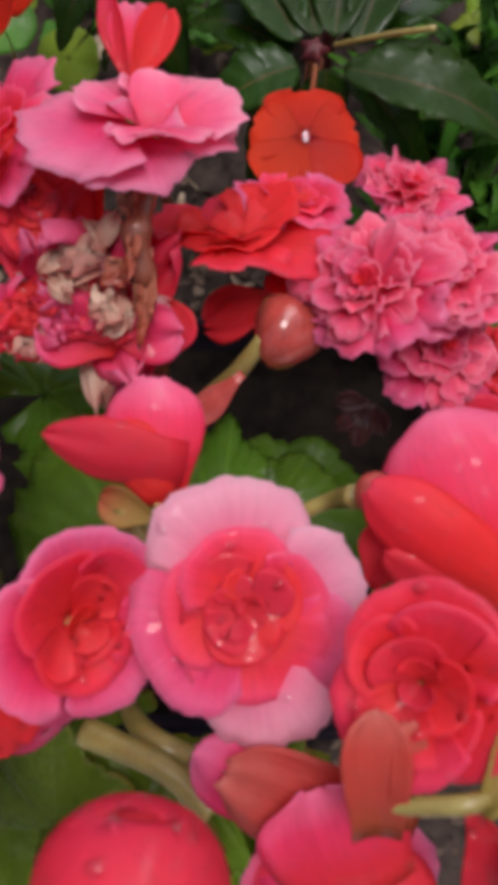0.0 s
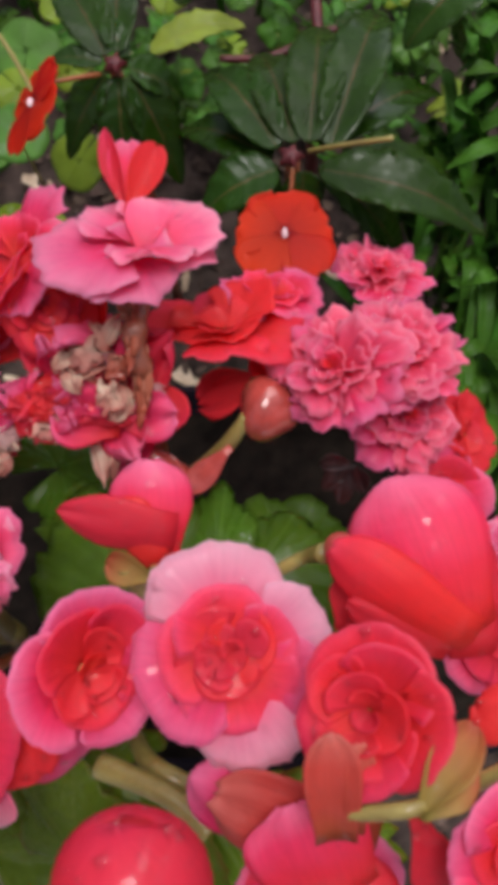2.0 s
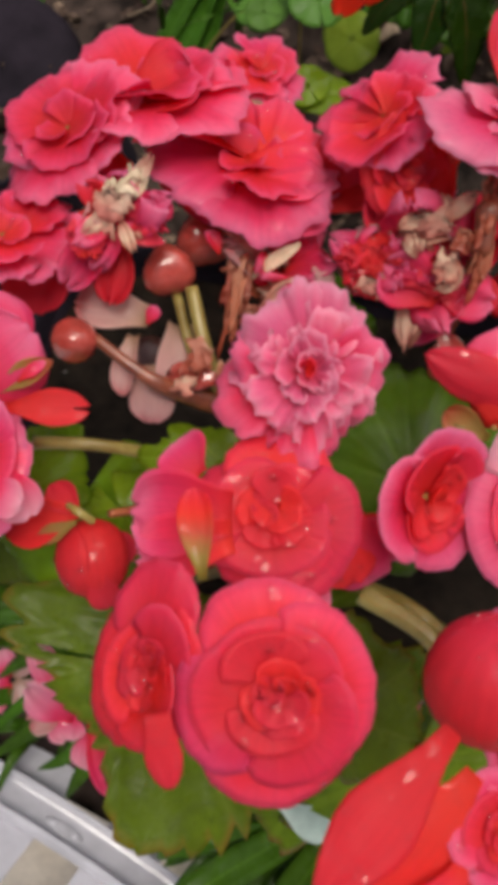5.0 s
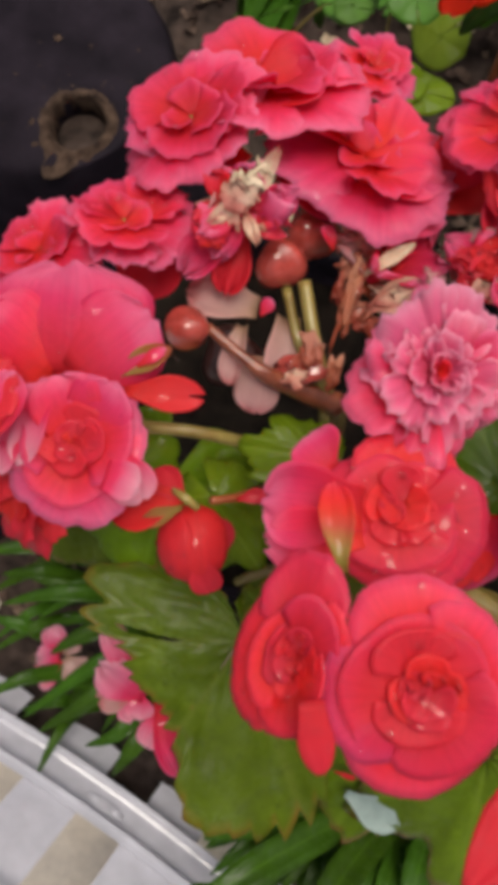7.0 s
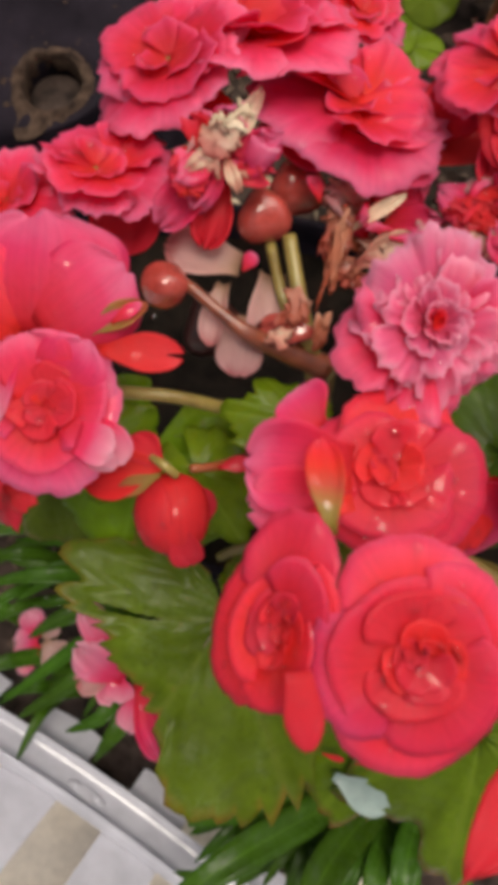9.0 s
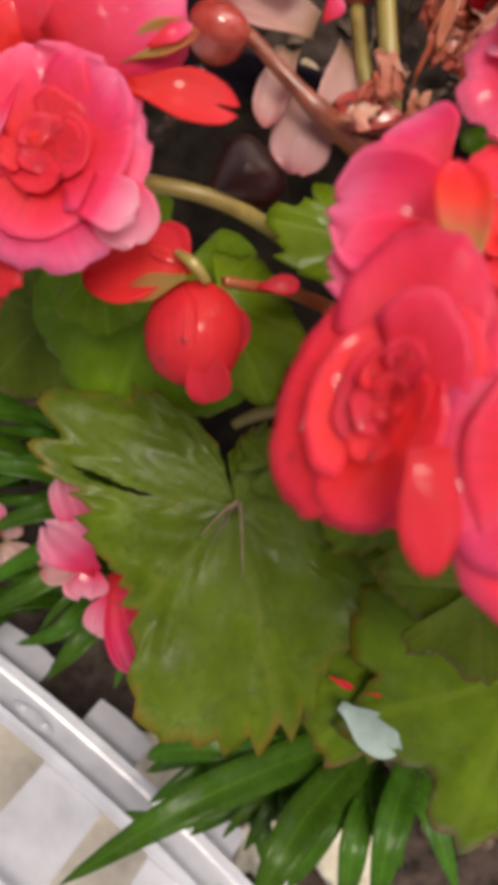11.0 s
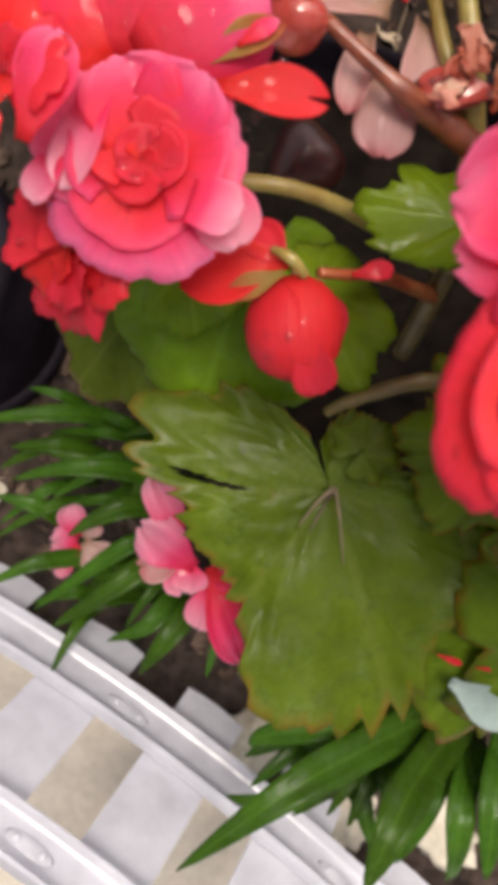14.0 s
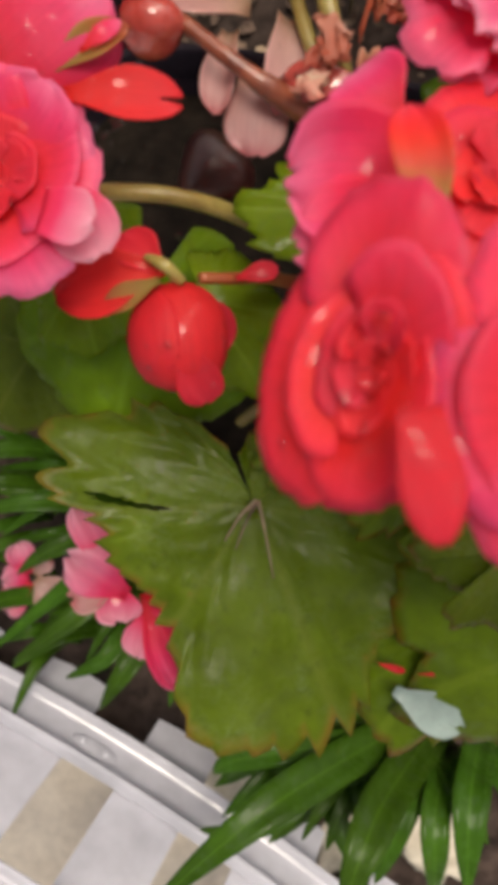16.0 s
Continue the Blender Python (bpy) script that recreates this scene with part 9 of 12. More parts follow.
blade_leaf(grass_clump, [(0.1780, 0.1947, 0.1270), (0.1917, 0.2005, 0.1704), (0.2178, 0.2164, 0.1637)], 0.0042, m_grass, (0.03, 0.13, 0.99))
blade_leaf(grass_clump, [(0.1040, 0.1974, 0.1657), (0.0915, 0.1979, 0.2407), (0.0893, 0.2185, 0.2357)], 0.0038, m_grass, (0.03, 0.13, 0.99))
blade_leaf(grass_clump, [(0.1573, 0.2611, 0.1668), (0.1305, 0.2492, 0.2382), (0.1205, 0.2666, 0.2324)], 0.0038, m_grass, (0.03, 0.13, 0.99))
blade_leaf(grass_clump, [(0.1832, 0.1884, 0.1333), (0.1804, 0.1831, 0.2151), (0.2003, 0.1992, 0.2085)], 0.0058, m_grass, (0.03, 0.13, 0.99))
blade_leaf(grass_clump, [(0.1300, 0.2909, 0.1550), (0.1221, 0.2940, 0.1984), (0.1222, 0.3143, 0.1933)], 0.0060, m_grass, (0.03, 0.13, 0.99))
blade_leaf(grass_clump, [(0.1120, 0.2567, 0.1834), (0.0970, 0.2494, 0.2295), (0.0897, 0.2625, 0.2226)], 0.0038, m_grass, (0.03, 0.13, 0.99))
blade_leaf(grass_clump, [(0.1202, 0.2400, 0.1947), (0.1258, 0.2302, 0.2376), (0.1405, 0.2398, 0.2295)], 0.0035, m_grass, (0.03, 0.13, 0.99))
blade_leaf(grass_clump, [(0.1715, 0.1965, 0.1761), (0.1516, 0.1947, 0.2274), (0.1458, 0.2086, 0.2207)], 0.0035, m_grass, (0.03, 0.13, 0.99))
blade_leaf(grass_clump, [(0.1382, 0.3002, 0.2052), (0.1389, 0.2812, 0.2746), (0.1556, 0.2983, 0.2684)], 0.0042, m_grass, (0.03, 0.13, 0.99))
blade_leaf(grass_clump, [(0.1408, 0.3380, 0.1835), (0.1090, 0.3058, 0.2666), (0.0947, 0.3220, 0.2606)], 0.0046, m_grass, (0.03, 0.13, 0.99))
blade_leaf(grass_clump, [(0.1210, 0.2428, 0.1512), (0.1260, 0.2327, 0.2226), (0.1437, 0.2487, 0.2161)], 0.0038, m_grass, (0.03, 0.13, 0.99))
blade_leaf(grass_clump, [(0.1927, 0.3703, 0.1704), (0.1848, 0.3439, 0.2430), (0.1997, 0.3619, 0.2371)], 0.0047, m_grass, (0.03, 0.13, 0.99))
blade_leaf(grass_clump, [(0.1161, 0.2945, 0.1742), (0.1209, 0.2705, 0.2424), (0.1381, 0.2819, 0.2347)], 0.0041, m_grass, (0.03, 0.13, 0.99))
blade_leaf(grass_clump, [(0.1431, 0.3660, 0.1965), (0.1218, 0.3556, 0.2470), (0.1115, 0.3758, 0.2420)], 0.0041, m_grass, (0.03, 0.13, 0.99))
blade_leaf(grass_clump, [(0.1144, 0.3714, 0.1721), (0.0834, 0.3647, 0.2152), (0.0588, 0.3835, 0.2102)], 0.0034, m_grass, (0.03, 0.13, 0.99))
blade_leaf(grass_clump, [(0.1187, 0.2909, 0.1558), (0.1062, 0.2885, 0.1914), (0.0999, 0.3027, 0.1848)], 0.0054, m_grass, (0.03, 0.13, 0.99))
blade_leaf(grass_clump, [(0.1316, 0.3248, 0.2007), (0.1429, 0.3103, 0.2490), (0.1655, 0.3242, 0.2418)], 0.0049, m_grass, (0.03, 0.13, 0.99))
blade_leaf(grass_clump, [(0.1615, 0.3733, 0.2080), (0.1281, 0.3407, 0.2883), (0.1152, 0.3607, 0.2833)], 0.0041, m_grass, (0.03, 0.13, 0.99))
blade_leaf(grass_clump, [(0.1567, 0.3111, 0.1813), (0.1320, 0.3147, 0.2233), (0.1169, 0.3368, 0.2189)], 0.0044, m_grass, (0.03, 0.13, 0.99))
blade_leaf(grass_clump, [(0.1121, 0.2059, 0.1575), (0.1128, 0.2015, 0.2257), (0.1245, 0.2177, 0.2193)], 0.0044, m_grass, (0.03, 0.13, 0.99))
blade_leaf(grass_clump, [(0.1217, 0.3244, 0.2017), (0.1185, 0.3042, 0.2749), (0.1291, 0.3240, 0.2694)], 0.0054, m_grass, (0.03, 0.13, 0.99))
blade_leaf(grass_clump, [(0.1770, 0.2074, 0.1765), (0.1513, 0.1949, 0.2607), (0.1490, 0.2103, 0.2544)], 0.0048, m_grass, (0.03, 0.13, 0.99))
blade_leaf(grass_clump, [(0.1414, 0.2542, 0.1641), (0.1057, 0.2421, 0.2415), (0.0853, 0.2604, 0.2362)], 0.0053, m_grass, (0.03, 0.13, 0.99))
blade_leaf(grass_clump, [(0.1478, 0.2797, 0.1730), (0.1431, 0.2677, 0.2538), (0.1566, 0.2896, 0.2488)], 0.0053, m_grass, (0.03, 0.13, 0.99))
blade_leaf(grass_clump, [(0.1544, 0.2932, 0.2080), (0.1445, 0.2683, 0.2939), (0.1566, 0.2870, 0.2882)], 0.0041, m_grass, (0.03, 0.13, 0.99))
blade_leaf(grass_clump, [(0.1045, 0.2586, 0.1834), (0.1158, 0.2528, 0.2396), (0.1362, 0.2697, 0.2332)], 0.0050, m_grass, (0.03, 0.13, 0.99))
blade_leaf(grass_clump, [(0.1248, 0.2322, 0.1667), (0.1218, 0.2368, 0.2215), (0.1288, 0.2579, 0.2164)], 0.0051, m_grass, (0.03, 0.13, 0.99))
blade_leaf(grass_clump, [(0.1658, 0.2555, 0.1992), (0.1418, 0.2438, 0.2710), (0.1368, 0.2622, 0.2655)], 0.0050, m_grass, (0.03, 0.13, 0.99))
blade_leaf(grass_clump, [(0.1390, 0.3075, 0.1621), (0.1278, 0.3174, 0.2079), (0.1253, 0.3438, 0.2043)], 0.0062, m_grass, (0.03, 0.13, 0.99))
blade_leaf(grass_clump, [(0.1050, 0.2585, 0.1584), (0.1018, 0.2499, 0.2391), (0.1100, 0.2713, 0.2341)], 0.0057, m_grass, (0.03, 0.13, 0.99))
blade_leaf(grass_clump, [(0.1834, 0.3642, 0.1946), (0.1860, 0.3500, 0.2546), (0.2072, 0.3712, 0.2493)], 0.0052, m_grass, (0.03, 0.13, 0.99))
blade_leaf(grass_clump, [(0.1680, 0.3893, 0.1767), (0.1404, 0.3754, 0.2359), (0.1276, 0.3976, 0.2315)], 0.0043, m_grass, (0.03, 0.13, 0.99))
blade_leaf(grass_clump, [(0.1723, 0.3496, 0.2127), (0.1754, 0.3377, 0.2656), (0.1945, 0.3573, 0.2599)], 0.0034, m_grass, (0.03, 0.13, 0.99))
blade_leaf(grass_clump, [(0.1454, 0.2340, 0.1840), (0.1448, 0.2310, 0.2290), (0.1551, 0.2451, 0.2220)], 0.0060, m_grass, (0.03, 0.13, 0.99))
blade_leaf(grass_clump, [(0.1489, 0.1960, 0.1261), (0.1436, 0.2102, 0.1741), (0.1481, 0.2329, 0.1695)], 0.0063, m_grass, (0.03, 0.13, 0.99))
blade_leaf(grass_clump, [(0.1716, 0.3754, 0.1902), (0.1552, 0.3787, 0.2259), (0.1484, 0.4016, 0.2216)], 0.0043, m_grass, (0.03, 0.13, 0.99))
blade_leaf(grass_clump, [(0.1063, 0.2849, 0.1717), (0.1036, 0.2848, 0.2223), (0.1084, 0.3052, 0.2171)], 0.0054, m_grass, (0.03, 0.13, 0.99))
blade_leaf(grass_clump, [(0.1628, 0.2711, 0.1598), (0.1468, 0.2689, 0.1974), (0.1406, 0.2830, 0.1907)], 0.0049, m_grass, (0.03, 0.13, 0.99))
blade_leaf(grass_clump, [(0.1583, 0.3628, 0.1927), (0.1454, 0.3665, 0.2299), (0.1415, 0.3897, 0.2256)], 0.0055, m_grass, (0.03, 0.13, 0.99))
blade_leaf(grass_clump, [(0.1782, 0.1814, 0.1365), (0.1727, 0.1710, 0.2263), (0.1917, 0.1846, 0.2191)], 0.0059, m_grass, (0.03, 0.13, 0.99))
blade_leaf(grass_clump, [(0.1789, 0.2263, 0.1772), (0.1483, 0.2110, 0.2656), (0.1424, 0.2279, 0.2597)], 0.0047, m_grass, (0.03, 0.13, 0.99))
blade_leaf(grass_clump, [(0.1207, 0.2218, 0.1644), (0.1093, 0.2216, 0.2041), (0.1050, 0.2351, 0.1972)], 0.0045, m_grass, (0.03, 0.13, 0.99))
blade_leaf(grass_clump, [(0.1846, 0.3375, 0.2043), (0.1769, 0.3172, 0.2773), (0.1919, 0.3381, 0.2720)], 0.0047, m_grass, (0.03, 0.13, 0.99))
blade_leaf(grass_clump, [(0.1783, 0.3308, 0.2156), (0.1590, 0.3397, 0.2516), (0.1498, 0.3648, 0.2479)], 0.0055, m_grass, (0.03, 0.13, 0.99))
blade_leaf(grass_clump, [(0.1826, 0.3591, 0.2062), (0.1529, 0.3217, 0.2822), (0.1466, 0.3354, 0.2755)], 0.0041, m_grass, (0.03, 0.13, 0.99))
blade_leaf(grass_clump, [(0.1282, 0.2211, 0.1602), (0.1328, 0.2138, 0.2118), (0.1479, 0.2251, 0.2042)], 0.0038, m_grass, (0.03, 0.13, 0.99))
blade_leaf(grass_clump, [(0.1097, 0.2752, 0.1487), (0.1146, 0.2586, 0.2339), (0.1326, 0.2772, 0.2280)], 0.0033, m_grass, (0.03, 0.13, 0.99))
blade_leaf(grass_clump, [(0.1310, 0.3457, 0.2226), (0.1321, 0.3509, 0.2633), (0.1418, 0.3765, 0.2593)], 0.0053, m_grass, (0.03, 0.13, 0.99))
blade_leaf(grass_clump, [(0.1710, 0.2991, 0.1614), (0.1827, 0.2946, 0.2067), (0.2075, 0.3109, 0.2001)], 0.0060, m_grass, (0.03, 0.13, 0.99))
blade_leaf(grass_clump, [(0.1658, 0.2698, 0.1681), (0.1532, 0.2854, 0.2057), (0.1496, 0.3113, 0.2020)], 0.0036, m_grass, (0.03, 0.13, 0.99))
blade_leaf(grass_clump, [(0.1851, 0.2056, 0.1481), (0.1838, 0.2026, 0.2251), (0.2044, 0.2213, 0.2192)], 0.0059, m_grass, (0.03, 0.13, 0.99))
blade_leaf(grass_clump, [(0.1121, 0.2334, 0.1849), (0.0874, 0.2136, 0.2606), (0.0750, 0.2251, 0.2534)], 0.0042, m_grass, (0.03, 0.13, 0.99))
blade_leaf(grass_clump, [(0.1449, 0.2836, 0.1551), (0.1311, 0.2853, 0.1891), (0.1249, 0.3013, 0.1830)], 0.0060, m_grass, (0.03, 0.13, 0.99))
blade_leaf(grass_clump, [(0.1631, 0.2696, 0.1723), (0.1619, 0.2509, 0.2356), (0.1779, 0.2621, 0.2278)], 0.0048, m_grass, (0.03, 0.13, 0.99))
blade_leaf(grass_clump, [(0.1351, 0.3634, 0.2216), (0.1422, 0.3281, 0.2977), (0.1672, 0.3444, 0.2911)], 0.0032, m_grass, (0.03, 0.13, 0.99))
blade_leaf(grass_clump, [(0.1315, 0.1881, 0.1502), (0.1436, 0.1915, 0.2071), (0.1672, 0.2087, 0.2008)], 0.0057, m_grass, (0.03, 0.13, 0.99))
blade_leaf(grass_clump, [(0.1605, 0.2560, 0.1979), (0.1434, 0.2450, 0.2698), (0.1448, 0.2639, 0.2642)], 0.0050, m_grass, (0.03, 0.13, 0.99))
blade_leaf(grass_clump, [(0.1609, 0.2325, 0.1816), (0.1300, 0.2109, 0.2690), (0.1210, 0.2242, 0.2623)], 0.0044, m_grass, (0.03, 0.13, 0.99))
blade_leaf(grass_clump, [(0.1875, 0.3072, 0.1847), (0.1597, 0.3028, 0.2483), (0.1500, 0.3270, 0.2443)], 0.0044, m_grass, (0.03, 0.13, 0.99))
tuft = random.Random(31)
for _ in range(46):
    x, y, z = tuft.uniform(0.135, 0.205), tuft.uniform(0.10, 0.42), tuft.uniform(0.225, 0.315)
    dx, dy = tuft.uniform(-0.022, 0.012), tuft.uniform(-0.060, -0.025)
    blade_leaf(grass_clump, [(x - dx, y - dy, z - 0.07), (x, y, z), (x + dx, y + dy, z - 0.012), (x + 1.7 * dx, y + 1.7 * dy, z - 0.045)], tuft.uniform(0.0034, 0.0062), m_grass, (0.03, 0.13, 0.99))
groundcover = thing("ground_cover", (-0.2319, 0.6327, 0.1015), "low patch of small clover-like green leaves", "ground cover")
palm_leaf(groundcover, (-0.1985, 0.6460, 0.1775), (-0.1934, 0.6643, 0.1825), (0.03, 0.01, 1.00), mat=m_grass, back=0.8, lobe=0.12, tooth=0.03, sinus=0.4, spokes=30, rings=4, veins=5)
palm_leaf(groundcover, (0.1714, 0.5244, 0.1312), (0.1762, 0.5395, 0.1353), (0.03, 0.01, 1.00), mat=m_grass, back=0.8, lobe=0.12, tooth=0.03, sinus=0.4, spokes=30, rings=4, veins=5)
palm_leaf(groundcover, (-0.2627, 0.6767, 0.1612), (-0.2540, 0.6662, 0.1578), (0.03, 0.01, 1.00), mat=m_round_leaf, back=0.8, lobe=0.12, tooth=0.03, sinus=0.4, spokes=30, rings=4, veins=5)
palm_leaf(groundcover, (-0.0979, 0.4637, 0.1652), (-0.0887, 0.4536, 0.1619), (0.03, 0.01, 1.00), mat=m_round_leaf, back=0.8, lobe=0.12, tooth=0.03, sinus=0.4, spokes=30, rings=4, veins=5)
palm_leaf(groundcover, (-0.2179, 0.6820, 0.1567), (-0.2145, 0.6622, 0.1508), (0.03, 0.01, 1.00), mat=m_strap, back=0.8, lobe=0.12, tooth=0.03, sinus=0.4, spokes=30, rings=4, veins=5)
palm_leaf(groundcover, (0.0937, 0.5958, 0.1562), (0.1019, 0.5901, 0.1542), (0.03, 0.01, 1.00), mat=m_round_leaf, back=0.8, lobe=0.12, tooth=0.03, sinus=0.4, spokes=30, rings=4, veins=5)
palm_leaf(groundcover, (0.0264, 0.6861, 0.2008), (0.0219, 0.6752, 0.1979), (0.03, 0.01, 1.00), mat=m_strap, back=0.8, lobe=0.12, tooth=0.03, sinus=0.4, spokes=30, rings=4, veins=5)
palm_leaf(groundcover, (-0.1394, 0.6807, 0.2028), (-0.1395, 0.6611, 0.1971), (0.03, 0.01, 1.00), mat=m_lime_leaf, back=0.8, lobe=0.12, tooth=0.03, sinus=0.4, spokes=30, rings=4, veins=5)
palm_leaf(groundcover, (-0.3047, 0.5710, 0.1693), (-0.2948, 0.5530, 0.1637), (0.03, 0.01, 1.00), mat=m_strap, back=0.8, lobe=0.12, tooth=0.03, sinus=0.4, spokes=30, rings=4, veins=5)
palm_leaf(groundcover, (-0.0766, 0.5772, 0.2407), (-0.0824, 0.5634, 0.2369), (0.03, 0.01, 1.00), mat=m_strap, back=0.8, lobe=0.12, tooth=0.03, sinus=0.4, spokes=30, rings=4, veins=5)
palm_leaf(groundcover, (0.1482, 0.4785, 0.1375), (0.1378, 0.4779, 0.1377), (0.03, 0.01, 1.00), mat=m_strap, back=0.8, lobe=0.12, tooth=0.03, sinus=0.4, spokes=30, rings=4, veins=5)
palm_leaf(groundcover, (-0.0272, 0.6987, 0.1824), (-0.0459, 0.7071, 0.1857), (0.03, 0.01, 1.00), mat=m_round_leaf, back=0.8, lobe=0.12, tooth=0.03, sinus=0.4, spokes=30, rings=4, veins=5)
palm_leaf(groundcover, (-0.1772, 0.5919, 0.1195), (-0.1920, 0.5789, 0.1164), (0.03, 0.01, 1.00), mat=m_grass, back=0.8, lobe=0.12, tooth=0.03, sinus=0.4, spokes=30, rings=4, veins=5)
palm_leaf(groundcover, (0.0569, 0.6208, 0.2168), (0.0603, 0.6102, 0.2136), (0.03, 0.01, 1.00), mat=m_round_leaf, back=0.8, lobe=0.12, tooth=0.03, sinus=0.4, spokes=30, rings=4, veins=5)
palm_leaf(groundcover, (-0.1544, 0.5126, 0.1637), (-0.1739, 0.5081, 0.1632), (0.03, 0.01, 1.00), mat=m_lime_leaf, back=0.8, lobe=0.12, tooth=0.03, sinus=0.4, spokes=30, rings=4, veins=5)
palm_leaf(groundcover, (-0.0036, 0.4949, 0.1370), (0.0157, 0.4984, 0.1372), (0.03, 0.01, 1.00), mat=m_round_leaf, back=0.8, lobe=0.12, tooth=0.03, sinus=0.4, spokes=30, rings=4, veins=5)
palm_leaf(groundcover, (-0.1180, 0.5146, 0.1499), (-0.1224, 0.5056, 0.1475), (0.03, 0.01, 1.00), mat=m_lime_leaf, back=0.8, lobe=0.12, tooth=0.03, sinus=0.4, spokes=30, rings=4, veins=5)
palm_leaf(groundcover, (-0.1831, 0.7148, 0.1551), (-0.2022, 0.7075, 0.1538), (0.03, 0.01, 1.00), mat=m_lime_leaf, back=0.8, lobe=0.12, tooth=0.03, sinus=0.4, spokes=30, rings=4, veins=5)
palm_leaf(groundcover, (0.1376, 0.5308, 0.1997), (0.1366, 0.5415, 0.2028), (0.03, 0.01, 1.00), mat=m_round_leaf, back=0.8, lobe=0.12, tooth=0.03, sinus=0.4, spokes=30, rings=4, veins=5)
palm_leaf(groundcover, (0.0933, 0.5521, 0.1899), (0.1131, 0.5537, 0.1895), (0.03, 0.01, 1.00), mat=m_strap, back=0.8, lobe=0.12, tooth=0.03, sinus=0.4, spokes=30, rings=4, veins=5)
palm_leaf(groundcover, (-0.0508, 0.4956, 0.1298), (-0.0400, 0.4850, 0.1262), (0.03, 0.01, 1.00), mat=m_strap, back=0.8, lobe=0.12, tooth=0.03, sinus=0.4, spokes=30, rings=4, veins=5)
palm_leaf(groundcover, (0.0326, 0.4958, 0.2162), (0.0324, 0.5119, 0.2208), (0.03, 0.01, 1.00), mat=m_grass, back=0.8, lobe=0.12, tooth=0.03, sinus=0.4, spokes=30, rings=4, veins=5)
palm_leaf(groundcover, (0.1728, 0.5548, 0.1695), (0.1668, 0.5436, 0.1665), (0.03, 0.01, 1.00), mat=m_round_leaf, back=0.8, lobe=0.12, tooth=0.03, sinus=0.4, spokes=30, rings=4, veins=5)
palm_leaf(groundcover, (-0.0510, 0.5151, 0.1405), (-0.0611, 0.5234, 0.1433), (0.03, 0.01, 1.00), mat=m_lime_leaf, back=0.8, lobe=0.12, tooth=0.03, sinus=0.4, spokes=30, rings=4, veins=5)
palm_leaf(groundcover, (-0.3381, 0.7001, 0.1572), (-0.3530, 0.6915, 0.1554), (0.03, 0.01, 1.00), mat=m_round_leaf, back=0.8, lobe=0.12, tooth=0.03, sinus=0.4, spokes=30, rings=4, veins=5)
palm_leaf(groundcover, (-0.0858, 0.6254, 0.2235), (-0.0971, 0.6380, 0.2276), (0.03, 0.01, 1.00), mat=m_round_leaf, back=0.8, lobe=0.12, tooth=0.03, sinus=0.4, spokes=30, rings=4, veins=5)
palm_leaf(groundcover, (0.1396, 0.4841, 0.2041), (0.1343, 0.4971, 0.2080), (0.03, 0.01, 1.00), mat=m_round_leaf, back=0.8, lobe=0.12, tooth=0.03, sinus=0.4, spokes=30, rings=4, veins=5)
palm_leaf(groundcover, (0.1704, 0.5179, 0.1779), (0.1615, 0.5321, 0.1824), (0.03, 0.01, 1.00), mat=m_strap, back=0.8, lobe=0.12, tooth=0.03, sinus=0.4, spokes=30, rings=4, veins=5)
palm_leaf(groundcover, (-0.1140, 0.6626, 0.2020), (-0.1181, 0.6809, 0.2074), (0.03, 0.01, 1.00), mat=m_strap, back=0.8, lobe=0.12, tooth=0.03, sinus=0.4, spokes=30, rings=4, veins=5)
palm_leaf(groundcover, (-0.2820, 0.6926, 0.1728), (-0.2748, 0.7000, 0.1747), (0.03, 0.01, 1.00), mat=m_strap, back=0.8, lobe=0.12, tooth=0.03, sinus=0.4, spokes=30, rings=4, veins=5)
palm_leaf(groundcover, (-0.3356, 0.6685, 0.1715), (-0.3246, 0.6670, 0.1706), (0.03, 0.01, 1.00), mat=m_round_leaf, back=0.8, lobe=0.12, tooth=0.03, sinus=0.4, spokes=30, rings=4, veins=5)
palm_leaf(groundcover, (-0.0300, 0.4348, 0.1868), (-0.0259, 0.4249, 0.1838), (0.03, 0.01, 1.00), mat=m_round_leaf, back=0.8, lobe=0.12, tooth=0.03, sinus=0.4, spokes=30, rings=4, veins=5)
palm_leaf(groundcover, (-0.0664, 0.6239, 0.1796), (-0.0561, 0.6249, 0.1794), (0.03, 0.01, 1.00), mat=m_strap, back=0.8, lobe=0.12, tooth=0.03, sinus=0.4, spokes=30, rings=4, veins=5)
palm_leaf(groundcover, (0.0190, 0.6848, 0.1770), (0.0338, 0.6892, 0.1776), (0.03, 0.01, 1.00), mat=m_round_leaf, back=0.8, lobe=0.12, tooth=0.03, sinus=0.4, spokes=30, rings=4, veins=5)
palm_leaf(groundcover, (0.0428, 0.5925, 0.2293), (0.0389, 0.5780, 0.2252), (0.03, 0.01, 1.00), mat=m_strap, back=0.8, lobe=0.12, tooth=0.03, sinus=0.4, spokes=30, rings=4, veins=5)
palm_leaf(groundcover, (0.0025, 0.5586, 0.1893), (0.0103, 0.5695, 0.1922), (0.03, 0.01, 1.00), mat=m_round_leaf, back=0.8, lobe=0.12, tooth=0.03, sinus=0.4, spokes=30, rings=4, veins=5)
palm_leaf(groundcover, (-0.0169, 0.6284, 0.1661), (-0.0067, 0.6218, 0.1638), (0.03, 0.01, 1.00), mat=m_strap, back=0.8, lobe=0.12, tooth=0.03, sinus=0.4, spokes=30, rings=4, veins=5)
